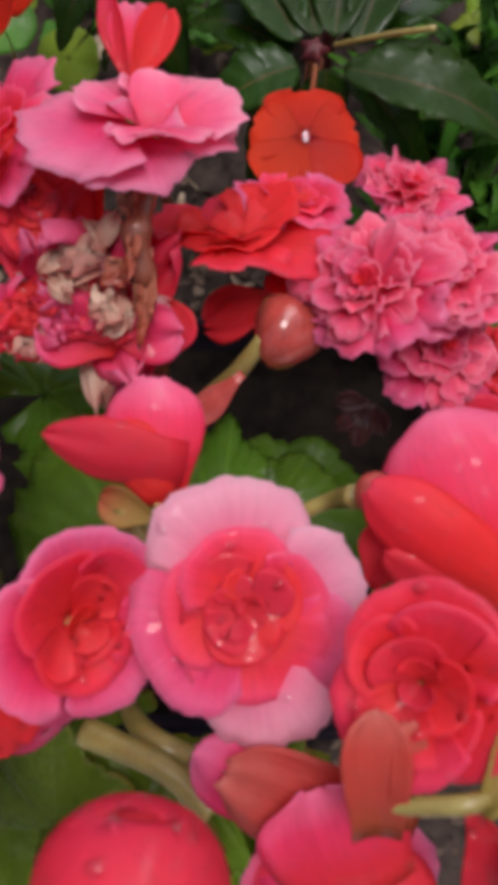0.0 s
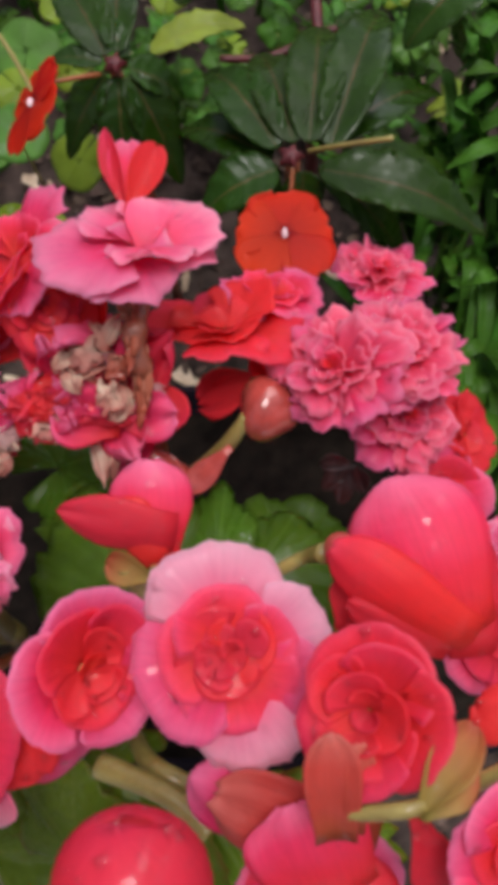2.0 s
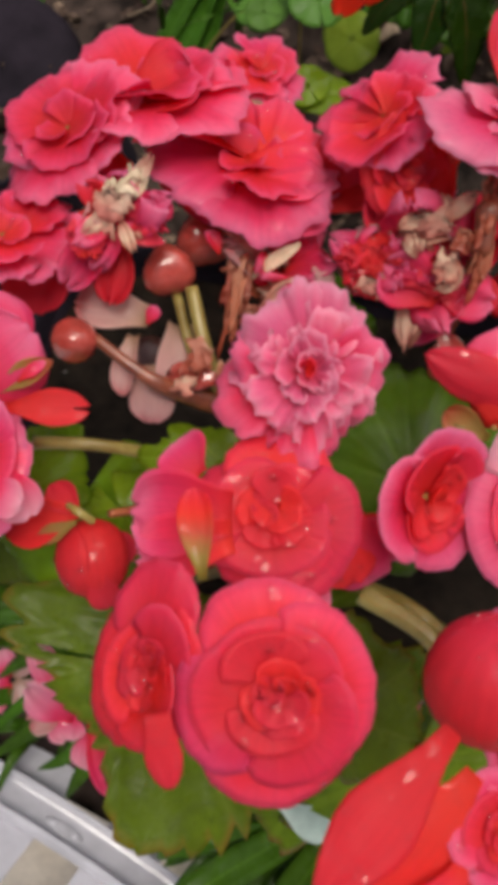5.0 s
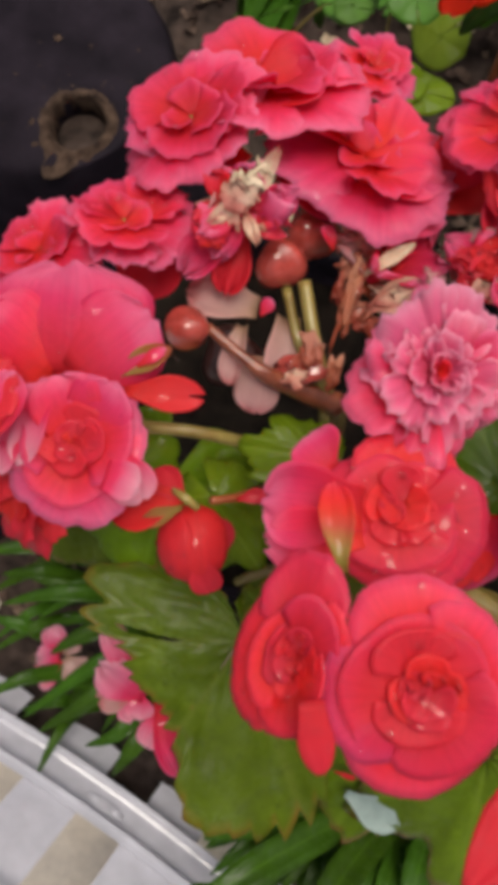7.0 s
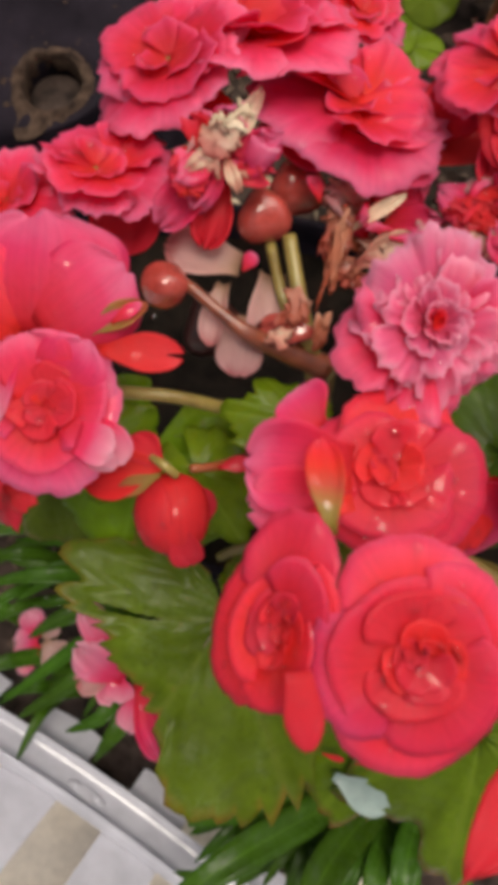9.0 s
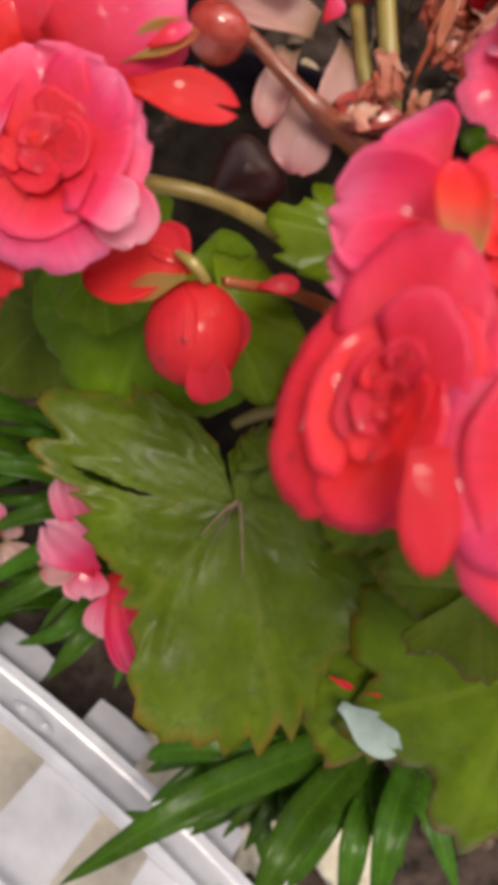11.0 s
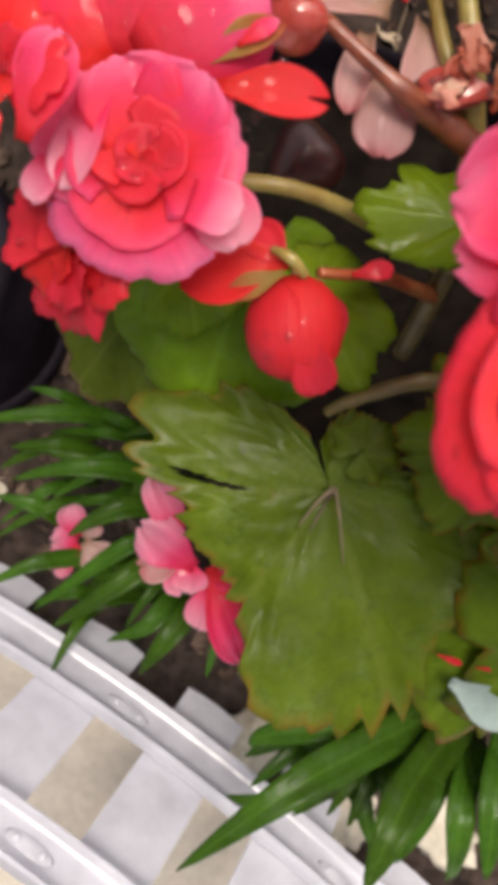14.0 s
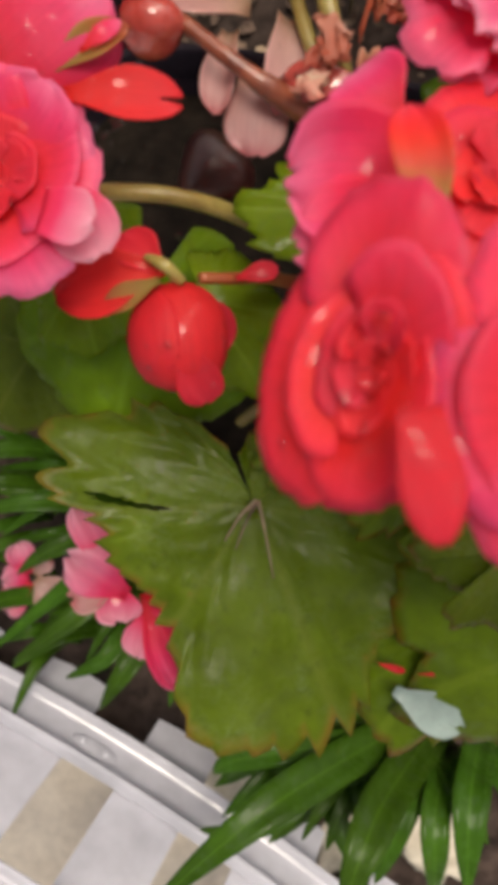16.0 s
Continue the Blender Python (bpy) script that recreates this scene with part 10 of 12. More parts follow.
palm_leaf(groundcover, (0.1363, 0.6387, 0.2182), (0.1387, 0.6472, 0.2206), (0.03, 0.01, 1.00), mat=m_lime_leaf, back=0.8, lobe=0.12, tooth=0.03, sinus=0.4, spokes=30, rings=4, veins=5)
palm_leaf(groundcover, (-0.1069, 0.4722, 0.2125), (-0.0981, 0.4878, 0.2166), (0.03, 0.01, 1.00), mat=m_grass, back=0.8, lobe=0.12, tooth=0.03, sinus=0.4, spokes=30, rings=4, veins=5)
palm_leaf(groundcover, (-0.2920, 0.7103, 0.1799), (-0.3077, 0.7084, 0.1800), (0.03, 0.01, 1.00), mat=m_strap, back=0.8, lobe=0.12, tooth=0.03, sinus=0.4, spokes=30, rings=4, veins=5)
palm_leaf(groundcover, (0.2050, 0.6024, 0.1502), (0.2223, 0.6115, 0.1521), (0.03, 0.01, 1.00), mat=m_round_leaf, back=0.8, lobe=0.12, tooth=0.03, sinus=0.4, spokes=30, rings=4, veins=5)
palm_leaf(groundcover, (0.1643, 0.6835, 0.2044), (0.1558, 0.6744, 0.2021), (0.03, 0.01, 1.00), mat=m_strap, back=0.8, lobe=0.12, tooth=0.03, sinus=0.4, spokes=30, rings=4, veins=5)
palm_leaf(groundcover, (-0.0045, 0.6208, 0.2186), (0.0078, 0.6206, 0.2180), (0.03, 0.01, 1.00), mat=m_round_leaf, back=0.8, lobe=0.12, tooth=0.03, sinus=0.4, spokes=30, rings=4, veins=5)
palm_leaf(groundcover, (-0.0549, 0.5236, 0.1341), (-0.0490, 0.5422, 0.1392), (0.03, 0.01, 1.00), mat=m_grass, back=0.8, lobe=0.12, tooth=0.03, sinus=0.4, spokes=30, rings=4, veins=5)
palm_leaf(groundcover, (-0.3259, 0.6440, 0.1692), (-0.3169, 0.6271, 0.1640), (0.03, 0.01, 1.00), mat=m_strap, back=0.8, lobe=0.12, tooth=0.03, sinus=0.4, spokes=30, rings=4, veins=5)
palm_leaf(groundcover, (-0.1522, 0.6149, 0.1357), (-0.1453, 0.6299, 0.1397), (0.03, 0.01, 1.00), mat=m_strap, back=0.8, lobe=0.12, tooth=0.03, sinus=0.4, spokes=30, rings=4, veins=5)
palm_leaf(groundcover, (0.1958, 0.6298, 0.1622), (0.2127, 0.6177, 0.1579), (0.03, 0.01, 1.00), mat=m_round_leaf, back=0.8, lobe=0.12, tooth=0.03, sinus=0.4, spokes=30, rings=4, veins=5)
palm_leaf(groundcover, (-0.1661, 0.5433, 0.1550), (-0.1514, 0.5375, 0.1527), (0.03, 0.01, 1.00), mat=m_grass, back=0.8, lobe=0.12, tooth=0.03, sinus=0.4, spokes=30, rings=4, veins=5)
palm_leaf(groundcover, (-0.0707, 0.6384, 0.2102), (-0.0659, 0.6250, 0.2061), (0.03, 0.01, 1.00), mat=m_grass, back=0.8, lobe=0.12, tooth=0.03, sinus=0.4, spokes=30, rings=4, veins=5)
palm_leaf(groundcover, (0.0691, 0.6480, 0.1950), (0.0839, 0.6545, 0.1962), (0.03, 0.01, 1.00), mat=m_grass, back=0.8, lobe=0.12, tooth=0.03, sinus=0.4, spokes=30, rings=4, veins=5)
palm_leaf(groundcover, (0.1431, 0.6583, 0.2156), (0.1428, 0.6687, 0.2186), (0.03, 0.01, 1.00), mat=m_round_leaf, back=0.8, lobe=0.12, tooth=0.03, sinus=0.4, spokes=30, rings=4, veins=5)
palm_leaf(groundcover, (0.1105, 0.6053, 0.2094), (0.1054, 0.5918, 0.2057), (0.03, 0.01, 1.00), mat=m_strap, back=0.8, lobe=0.12, tooth=0.03, sinus=0.4, spokes=30, rings=4, veins=5)
palm_leaf(groundcover, (0.0668, 0.5387, 0.1713), (0.0817, 0.5367, 0.1700), (0.03, 0.01, 1.00), mat=m_strap, back=0.8, lobe=0.12, tooth=0.03, sinus=0.4, spokes=30, rings=4, veins=5)
palm_leaf(groundcover, (-0.2663, 0.6635, 0.2034), (-0.2654, 0.6495, 0.1993), (0.03, 0.01, 1.00), mat=m_round_leaf, back=0.8, lobe=0.12, tooth=0.03, sinus=0.4, spokes=30, rings=4, veins=5)
palm_leaf(groundcover, (0.0695, 0.5180, 0.1355), (0.0596, 0.5251, 0.1379), (0.03, 0.01, 1.00), mat=m_round_leaf, back=0.8, lobe=0.12, tooth=0.03, sinus=0.4, spokes=30, rings=4, veins=5)
palm_leaf(groundcover, (0.0871, 0.6664, 0.2136), (0.1002, 0.6621, 0.2117), (0.03, 0.01, 1.00), mat=m_round_leaf, back=0.8, lobe=0.12, tooth=0.03, sinus=0.4, spokes=30, rings=4, veins=5)
palm_leaf(groundcover, (-0.1153, 0.5296, 0.1876), (-0.1165, 0.5151, 0.1835), (0.03, 0.01, 1.00), mat=m_grass, back=0.8, lobe=0.12, tooth=0.03, sinus=0.4, spokes=30, rings=4, veins=5)
palm_leaf(groundcover, (0.0371, 0.5578, 0.1569), (0.0464, 0.5659, 0.1588), (0.03, 0.01, 1.00), mat=m_strap, back=0.8, lobe=0.12, tooth=0.03, sinus=0.4, spokes=30, rings=4, veins=5)
palm_leaf(groundcover, (-0.0850, 0.5344, 0.1707), (-0.0717, 0.5436, 0.1728), (0.03, 0.01, 1.00), mat=m_strap, back=0.8, lobe=0.12, tooth=0.03, sinus=0.4, spokes=30, rings=4, veins=5)
palm_leaf(groundcover, (0.0554, 0.6547, 0.2040), (0.0389, 0.6610, 0.2065), (0.03, 0.01, 1.00), mat=m_lime_leaf, back=0.8, lobe=0.12, tooth=0.03, sinus=0.4, spokes=30, rings=4, veins=5)
palm_leaf(groundcover, (-0.2327, 0.6229, 0.1552), (-0.2388, 0.6381, 0.1599), (0.03, 0.01, 1.00), mat=m_strap, back=0.8, lobe=0.12, tooth=0.03, sinus=0.4, spokes=30, rings=4, veins=5)
palm_leaf(groundcover, (-0.0981, 0.4874, 0.1460), (-0.0959, 0.4995, 0.1494), (0.03, 0.01, 1.00), mat=m_strap, back=0.8, lobe=0.12, tooth=0.03, sinus=0.4, spokes=30, rings=4, veins=5)
palm_leaf(groundcover, (-0.2907, 0.6530, 0.1622), (-0.2847, 0.6678, 0.1662), (0.03, 0.01, 1.00), mat=m_strap, back=0.8, lobe=0.12, tooth=0.03, sinus=0.4, spokes=30, rings=4, veins=5)
palm_leaf(groundcover, (-0.2257, 0.6553, 0.1635), (-0.2310, 0.6672, 0.1672), (0.03, 0.01, 1.00), mat=m_round_leaf, back=0.8, lobe=0.12, tooth=0.03, sinus=0.4, spokes=30, rings=4, veins=5)
palm_leaf(groundcover, (-0.2606, 0.7314, 0.1543), (-0.2603, 0.7456, 0.1584), (0.03, 0.01, 1.00), mat=m_round_leaf, back=0.8, lobe=0.12, tooth=0.03, sinus=0.4, spokes=30, rings=4, veins=5)
palm_leaf(groundcover, (-0.3152, 0.6846, 0.1441), (-0.3252, 0.6753, 0.1418), (0.03, 0.01, 1.00), mat=m_grass, back=0.8, lobe=0.12, tooth=0.03, sinus=0.4, spokes=30, rings=4, veins=5)
palm_leaf(groundcover, (0.0856, 0.4587, 0.1942), (0.0742, 0.4734, 0.1989), (0.03, 0.01, 1.00), mat=m_strap, back=0.8, lobe=0.12, tooth=0.03, sinus=0.4, spokes=30, rings=4, veins=5)
palm_leaf(groundcover, (-0.0189, 0.5534, 0.1524), (-0.0024, 0.5515, 0.1512), (0.03, 0.01, 1.00), mat=m_round_leaf, back=0.8, lobe=0.12, tooth=0.03, sinus=0.4, spokes=30, rings=4, veins=5)
palm_leaf(groundcover, (-0.2614, 0.5933, 0.1373), (-0.2521, 0.6011, 0.1392), (0.03, 0.01, 1.00), mat=m_round_leaf, back=0.8, lobe=0.12, tooth=0.03, sinus=0.4, spokes=30, rings=4, veins=5)
palm_leaf(groundcover, (-0.2742, 0.6478, 0.1553), (-0.2535, 0.6489, 0.1547), (0.03, 0.01, 1.00), mat=m_grass, back=0.8, lobe=0.12, tooth=0.03, sinus=0.4, spokes=30, rings=4, veins=5)
palm_leaf(groundcover, (-0.2513, 0.6245, 0.1713), (-0.2517, 0.6367, 0.1748), (0.03, 0.01, 1.00), mat=m_round_leaf, back=0.8, lobe=0.12, tooth=0.03, sinus=0.4, spokes=30, rings=4, veins=5)
palm_leaf(groundcover, (-0.3058, 0.5806, 0.1839), (-0.3106, 0.5702, 0.1811), (0.03, 0.01, 1.00), mat=m_strap, back=0.8, lobe=0.12, tooth=0.03, sinus=0.4, spokes=30, rings=4, veins=5)
palm_leaf(groundcover, (-0.0885, 0.6334, 0.1981), (-0.0747, 0.6319, 0.1971), (0.03, 0.01, 1.00), mat=m_grass, back=0.8, lobe=0.12, tooth=0.03, sinus=0.4, spokes=30, rings=4, veins=5)
palm_leaf(groundcover, (-0.0316, 0.4780, 0.1289), (-0.0178, 0.4927, 0.1325), (0.03, 0.01, 1.00), mat=m_lime_leaf, back=0.8, lobe=0.12, tooth=0.03, sinus=0.4, spokes=30, rings=4, veins=5)
palm_leaf(groundcover, (-0.0065, 0.5011, 0.1976), (-0.0182, 0.4928, 0.1957), (0.03, 0.01, 1.00), mat=m_lime_leaf, back=0.8, lobe=0.12, tooth=0.03, sinus=0.4, spokes=30, rings=4, veins=5)
palm_leaf(groundcover, (-0.1458, 0.5394, 0.1274), (-0.1368, 0.5311, 0.1247), (0.03, 0.01, 1.00), mat=m_lime_leaf, back=0.8, lobe=0.12, tooth=0.03, sinus=0.4, spokes=30, rings=4, veins=5)
palm_leaf(groundcover, (-0.2268, 0.6074, 0.1285), (-0.2428, 0.6045, 0.1284), (0.03, 0.01, 1.00), mat=m_strap, back=0.8, lobe=0.12, tooth=0.03, sinus=0.4, spokes=30, rings=4, veins=5)
palm_leaf(groundcover, (0.1334, 0.4840, 0.1072), (0.1143, 0.4885, 0.1093), (0.03, 0.01, 1.00), mat=m_strap, back=0.8, lobe=0.12, tooth=0.03, sinus=0.4, spokes=30, rings=4, veins=5)
palm_leaf(groundcover, (-0.1188, 0.6162, 0.2216), (-0.1078, 0.6292, 0.2249), (0.03, 0.01, 1.00), mat=m_strap, back=0.8, lobe=0.12, tooth=0.03, sinus=0.4, spokes=30, rings=4, veins=5)
palm_leaf(groundcover, (-0.0184, 0.4858, 0.1988), (-0.0223, 0.4981, 0.2025), (0.03, 0.01, 1.00), mat=m_round_leaf, back=0.8, lobe=0.12, tooth=0.03, sinus=0.4, spokes=30, rings=4, veins=5)
palm_leaf(groundcover, (0.1417, 0.5157, 0.1589), (0.1500, 0.5026, 0.1547), (0.03, 0.01, 1.00), mat=m_round_leaf, back=0.8, lobe=0.12, tooth=0.03, sinus=0.4, spokes=30, rings=4, veins=5)
palm_leaf(groundcover, (-0.2577, 0.5704, 0.1629), (-0.2423, 0.5809, 0.1653), (0.03, 0.01, 1.00), mat=m_lime_leaf, back=0.8, lobe=0.12, tooth=0.03, sinus=0.4, spokes=30, rings=4, veins=5)
palm_leaf(groundcover, (0.1402, 0.5056, 0.1765), (0.1442, 0.4907, 0.1720), (0.03, 0.01, 1.00), mat=m_strap, back=0.8, lobe=0.12, tooth=0.03, sinus=0.4, spokes=30, rings=4, veins=5)
palm_leaf(groundcover, (-0.1829, 0.5865, 0.1878), (-0.1942, 0.5730, 0.1844), (0.03, 0.01, 1.00), mat=m_lime_leaf, back=0.8, lobe=0.12, tooth=0.03, sinus=0.4, spokes=30, rings=4, veins=5)
palm_leaf(groundcover, (-0.0464, 0.6105, 0.2443), (-0.0556, 0.5987, 0.2413), (0.03, 0.01, 1.00), mat=m_strap, back=0.8, lobe=0.12, tooth=0.03, sinus=0.4, spokes=30, rings=4, veins=5)
palm_leaf(groundcover, (-0.1464, 0.5338, 0.1714), (-0.1593, 0.5351, 0.1723), (0.03, 0.01, 1.00), mat=m_round_leaf, back=0.8, lobe=0.12, tooth=0.03, sinus=0.4, spokes=30, rings=4, veins=5)
palm_leaf(groundcover, (-0.3051, 0.5106, 0.1735), (-0.3147, 0.5061, 0.1726), (0.03, 0.01, 1.00), mat=m_grass, back=0.8, lobe=0.12, tooth=0.03, sinus=0.4, spokes=30, rings=4, veins=5)
palm_leaf(groundcover, (-0.2366, 0.6204, 0.1678), (-0.2221, 0.6216, 0.1675), (0.03, 0.01, 1.00), mat=m_lime_leaf, back=0.8, lobe=0.12, tooth=0.03, sinus=0.4, spokes=30, rings=4, veins=5)
palm_leaf(groundcover, (-0.0018, 0.5998, 0.1478), (-0.0158, 0.6012, 0.1488), (0.03, 0.01, 1.00), mat=m_round_leaf, back=0.8, lobe=0.12, tooth=0.03, sinus=0.4, spokes=30, rings=4, veins=5)
palm_leaf(groundcover, (-0.2257, 0.6562, 0.1591), (-0.2249, 0.6371, 0.1535), (0.03, 0.01, 1.00), mat=m_strap, back=0.8, lobe=0.12, tooth=0.03, sinus=0.4, spokes=30, rings=4, veins=5)
palm_leaf(groundcover, (0.1633, 0.5472, 0.1755), (0.1605, 0.5325, 0.1714), (0.03, 0.01, 1.00), mat=m_round_leaf, back=0.8, lobe=0.12, tooth=0.03, sinus=0.4, spokes=30, rings=4, veins=5)
palm_leaf(groundcover, (0.0605, 0.5435, 0.2276), (0.0689, 0.5420, 0.2268), (0.03, 0.01, 1.00), mat=m_lime_leaf, back=0.8, lobe=0.12, tooth=0.03, sinus=0.4, spokes=30, rings=4, veins=5)
palm_leaf(groundcover, (-0.1888, 0.6070, 0.1827), (-0.2051, 0.6013, 0.1818), (0.03, 0.01, 1.00), mat=m_lime_leaf, back=0.8, lobe=0.12, tooth=0.03, sinus=0.4, spokes=30, rings=4, veins=5)
palm_leaf(groundcover, (0.1836, 0.4828, 0.1284), (0.1986, 0.4879, 0.1292), (0.03, 0.01, 1.00), mat=m_lime_leaf, back=0.8, lobe=0.12, tooth=0.03, sinus=0.4, spokes=30, rings=4, veins=5)
palm_leaf(groundcover, (0.1480, 0.5281, 0.1696), (0.1446, 0.5424, 0.1739), (0.03, 0.01, 1.00), mat=m_round_leaf, back=0.8, lobe=0.12, tooth=0.03, sinus=0.4, spokes=30, rings=4, veins=5)
palm_leaf(groundcover, (-0.0777, 0.4989, 0.1301), (-0.0785, 0.4802, 0.1248), (0.03, 0.01, 1.00), mat=m_grass, back=0.8, lobe=0.12, tooth=0.03, sinus=0.4, spokes=30, rings=4, veins=5)
palm_leaf(groundcover, (-0.0358, 0.6364, 0.1779), (-0.0337, 0.6481, 0.1812), (0.03, 0.01, 1.00), mat=m_strap, back=0.8, lobe=0.12, tooth=0.03, sinus=0.4, spokes=30, rings=4, veins=5)
palm_leaf(groundcover, (-0.2267, 0.6996, 0.1779), (-0.2143, 0.7061, 0.1793), (0.03, 0.01, 1.00), mat=m_round_leaf, back=0.8, lobe=0.12, tooth=0.03, sinus=0.4, spokes=30, rings=4, veins=5)
palm_leaf(groundcover, (-0.0541, 0.6095, 0.1849), (-0.0475, 0.5992, 0.1816), (0.03, 0.01, 1.00), mat=m_round_leaf, back=0.8, lobe=0.12, tooth=0.03, sinus=0.4, spokes=30, rings=4, veins=5)
palm_leaf(groundcover, (0.0352, 0.5847, 0.1481), (0.0167, 0.5842, 0.1487), (0.03, 0.01, 1.00), mat=m_strap, back=0.8, lobe=0.12, tooth=0.03, sinus=0.4, spokes=30, rings=4, veins=5)
palm_leaf(groundcover, (-0.2280, 0.6421, 0.1991), (-0.2384, 0.6529, 0.2026), (0.03, 0.01, 1.00), mat=m_lime_leaf, back=0.8, lobe=0.12, tooth=0.03, sinus=0.4, spokes=30, rings=4, veins=5)
palm_leaf(groundcover, (-0.0154, 0.5032, 0.2189), (-0.0232, 0.5094, 0.2210), (0.03, 0.01, 1.00), mat=m_round_leaf, back=0.8, lobe=0.12, tooth=0.03, sinus=0.4, spokes=30, rings=4, veins=5)
palm_leaf(groundcover, (-0.2284, 0.5147, 0.1660), (-0.2108, 0.5132, 0.1648), (0.03, 0.01, 1.00), mat=m_strap, back=0.8, lobe=0.12, tooth=0.03, sinus=0.4, spokes=30, rings=4, veins=5)
palm_leaf(groundcover, (0.0961, 0.6511, 0.1608), (0.0789, 0.6627, 0.1649), (0.03, 0.01, 1.00), mat=m_strap, back=0.8, lobe=0.12, tooth=0.03, sinus=0.4, spokes=30, rings=4, veins=5)
palm_leaf(groundcover, (0.1654, 0.6059, 0.2023), (0.1803, 0.6130, 0.2037), (0.03, 0.01, 1.00), mat=m_round_leaf, back=0.8, lobe=0.12, tooth=0.03, sinus=0.4, spokes=30, rings=4, veins=5)
palm_leaf(groundcover, (0.1279, 0.6874, 0.1987), (0.1201, 0.6962, 0.2016), (0.03, 0.01, 1.00), mat=m_round_leaf, back=0.8, lobe=0.12, tooth=0.03, sinus=0.4, spokes=30, rings=4, veins=5)
palm_leaf(groundcover, (-0.1512, 0.5711, 0.1038), (-0.1679, 0.5628, 0.1021), (0.03, 0.01, 1.00), mat=m_grass, back=0.8, lobe=0.12, tooth=0.03, sinus=0.4, spokes=30, rings=4, veins=5)
palm_leaf(groundcover, (0.1696, 0.5786, 0.1863), (0.1816, 0.5702, 0.1834), (0.03, 0.01, 1.00), mat=m_lime_leaf, back=0.8, lobe=0.12, tooth=0.03, sinus=0.4, spokes=30, rings=4, veins=5)
palm_leaf(groundcover, (0.0403, 0.6321, 0.2454), (0.0397, 0.6412, 0.2481), (0.03, 0.01, 1.00), mat=m_round_leaf, back=0.8, lobe=0.12, tooth=0.03, sinus=0.4, spokes=30, rings=4, veins=5)
palm_leaf(groundcover, (0.0476, 0.4928, 0.1393), (0.0618, 0.4972, 0.1400), (0.03, 0.01, 1.00), mat=m_lime_leaf, back=0.8, lobe=0.12, tooth=0.03, sinus=0.4, spokes=30, rings=4, veins=5)
palm_leaf(groundcover, (0.1498, 0.5548, 0.1479), (0.1471, 0.5420, 0.1443), (0.03, 0.01, 1.00), mat=m_strap, back=0.8, lobe=0.12, tooth=0.03, sinus=0.4, spokes=30, rings=4, veins=5)
palm_leaf(groundcover, (0.0230, 0.6010, 0.2371), (0.0239, 0.5848, 0.2323), (0.03, 0.01, 1.00), mat=m_round_leaf, back=0.8, lobe=0.12, tooth=0.03, sinus=0.4, spokes=30, rings=4, veins=5)
palm_leaf(groundcover, (0.1329, 0.4550, 0.1554), (0.1415, 0.4618, 0.1570), (0.03, 0.01, 1.00), mat=m_round_leaf, back=0.8, lobe=0.12, tooth=0.03, sinus=0.4, spokes=30, rings=4, veins=5)
palm_leaf(groundcover, (-0.2226, 0.6770, 0.1407), (-0.2216, 0.6953, 0.1459), (0.03, 0.01, 1.00), mat=m_round_leaf, back=0.8, lobe=0.12, tooth=0.03, sinus=0.4, spokes=30, rings=4, veins=5)
palm_leaf(groundcover, (-0.1712, 0.6372, 0.2032), (-0.1621, 0.6297, 0.2007), (0.03, 0.01, 1.00), mat=m_strap, back=0.8, lobe=0.12, tooth=0.03, sinus=0.4, spokes=30, rings=4, veins=5)
palm_leaf(groundcover, (-0.1517, 0.5625, 0.1100), (-0.1335, 0.5546, 0.1069), (0.03, 0.01, 1.00), mat=m_round_leaf, back=0.8, lobe=0.12, tooth=0.03, sinus=0.4, spokes=30, rings=4, veins=5)
palm_leaf(groundcover, (-0.0976, 0.5232, 0.1644), (-0.0955, 0.5105, 0.1607), (0.03, 0.01, 1.00), mat=m_round_leaf, back=0.8, lobe=0.12, tooth=0.03, sinus=0.4, spokes=30, rings=4, veins=5)
palm_leaf(groundcover, (-0.3052, 0.5802, 0.1332), (-0.2960, 0.5756, 0.1315), (0.03, 0.01, 1.00), mat=m_lime_leaf, back=0.8, lobe=0.12, tooth=0.03, sinus=0.4, spokes=30, rings=4, veins=5)
palm_leaf(groundcover, (0.0761, 0.5353, 0.1804), (0.0851, 0.5289, 0.1782), (0.03, 0.01, 1.00), mat=m_round_leaf, back=0.8, lobe=0.12, tooth=0.03, sinus=0.4, spokes=30, rings=4, veins=5)
palm_leaf(groundcover, (-0.2039, 0.6752, 0.1844), (-0.2132, 0.6788, 0.1858), (0.03, 0.01, 1.00), mat=m_strap, back=0.8, lobe=0.12, tooth=0.03, sinus=0.4, spokes=30, rings=4, veins=5)
palm_leaf(groundcover, (-0.1253, 0.5354, 0.1426), (-0.1339, 0.5414, 0.1447), (0.03, 0.01, 1.00), mat=m_round_leaf, back=0.8, lobe=0.12, tooth=0.03, sinus=0.4, spokes=30, rings=4, veins=5)
palm_leaf(groundcover, (0.0941, 0.4969, 0.2046), (0.0864, 0.5089, 0.2084), (0.03, 0.01, 1.00), mat=m_strap, back=0.8, lobe=0.12, tooth=0.03, sinus=0.4, spokes=30, rings=4, veins=5)
palm_leaf(groundcover, (-0.2838, 0.5896, 0.1421), (-0.2892, 0.5732, 0.1376), (0.03, 0.01, 1.00), mat=m_grass, back=0.8, lobe=0.12, tooth=0.03, sinus=0.4, spokes=30, rings=4, veins=5)
palm_leaf(groundcover, (-0.1033, 0.5289, 0.1300), (-0.0881, 0.5414, 0.1330), (0.03, 0.01, 1.00), mat=m_lime_leaf, back=0.8, lobe=0.12, tooth=0.03, sinus=0.4, spokes=30, rings=4, veins=5)
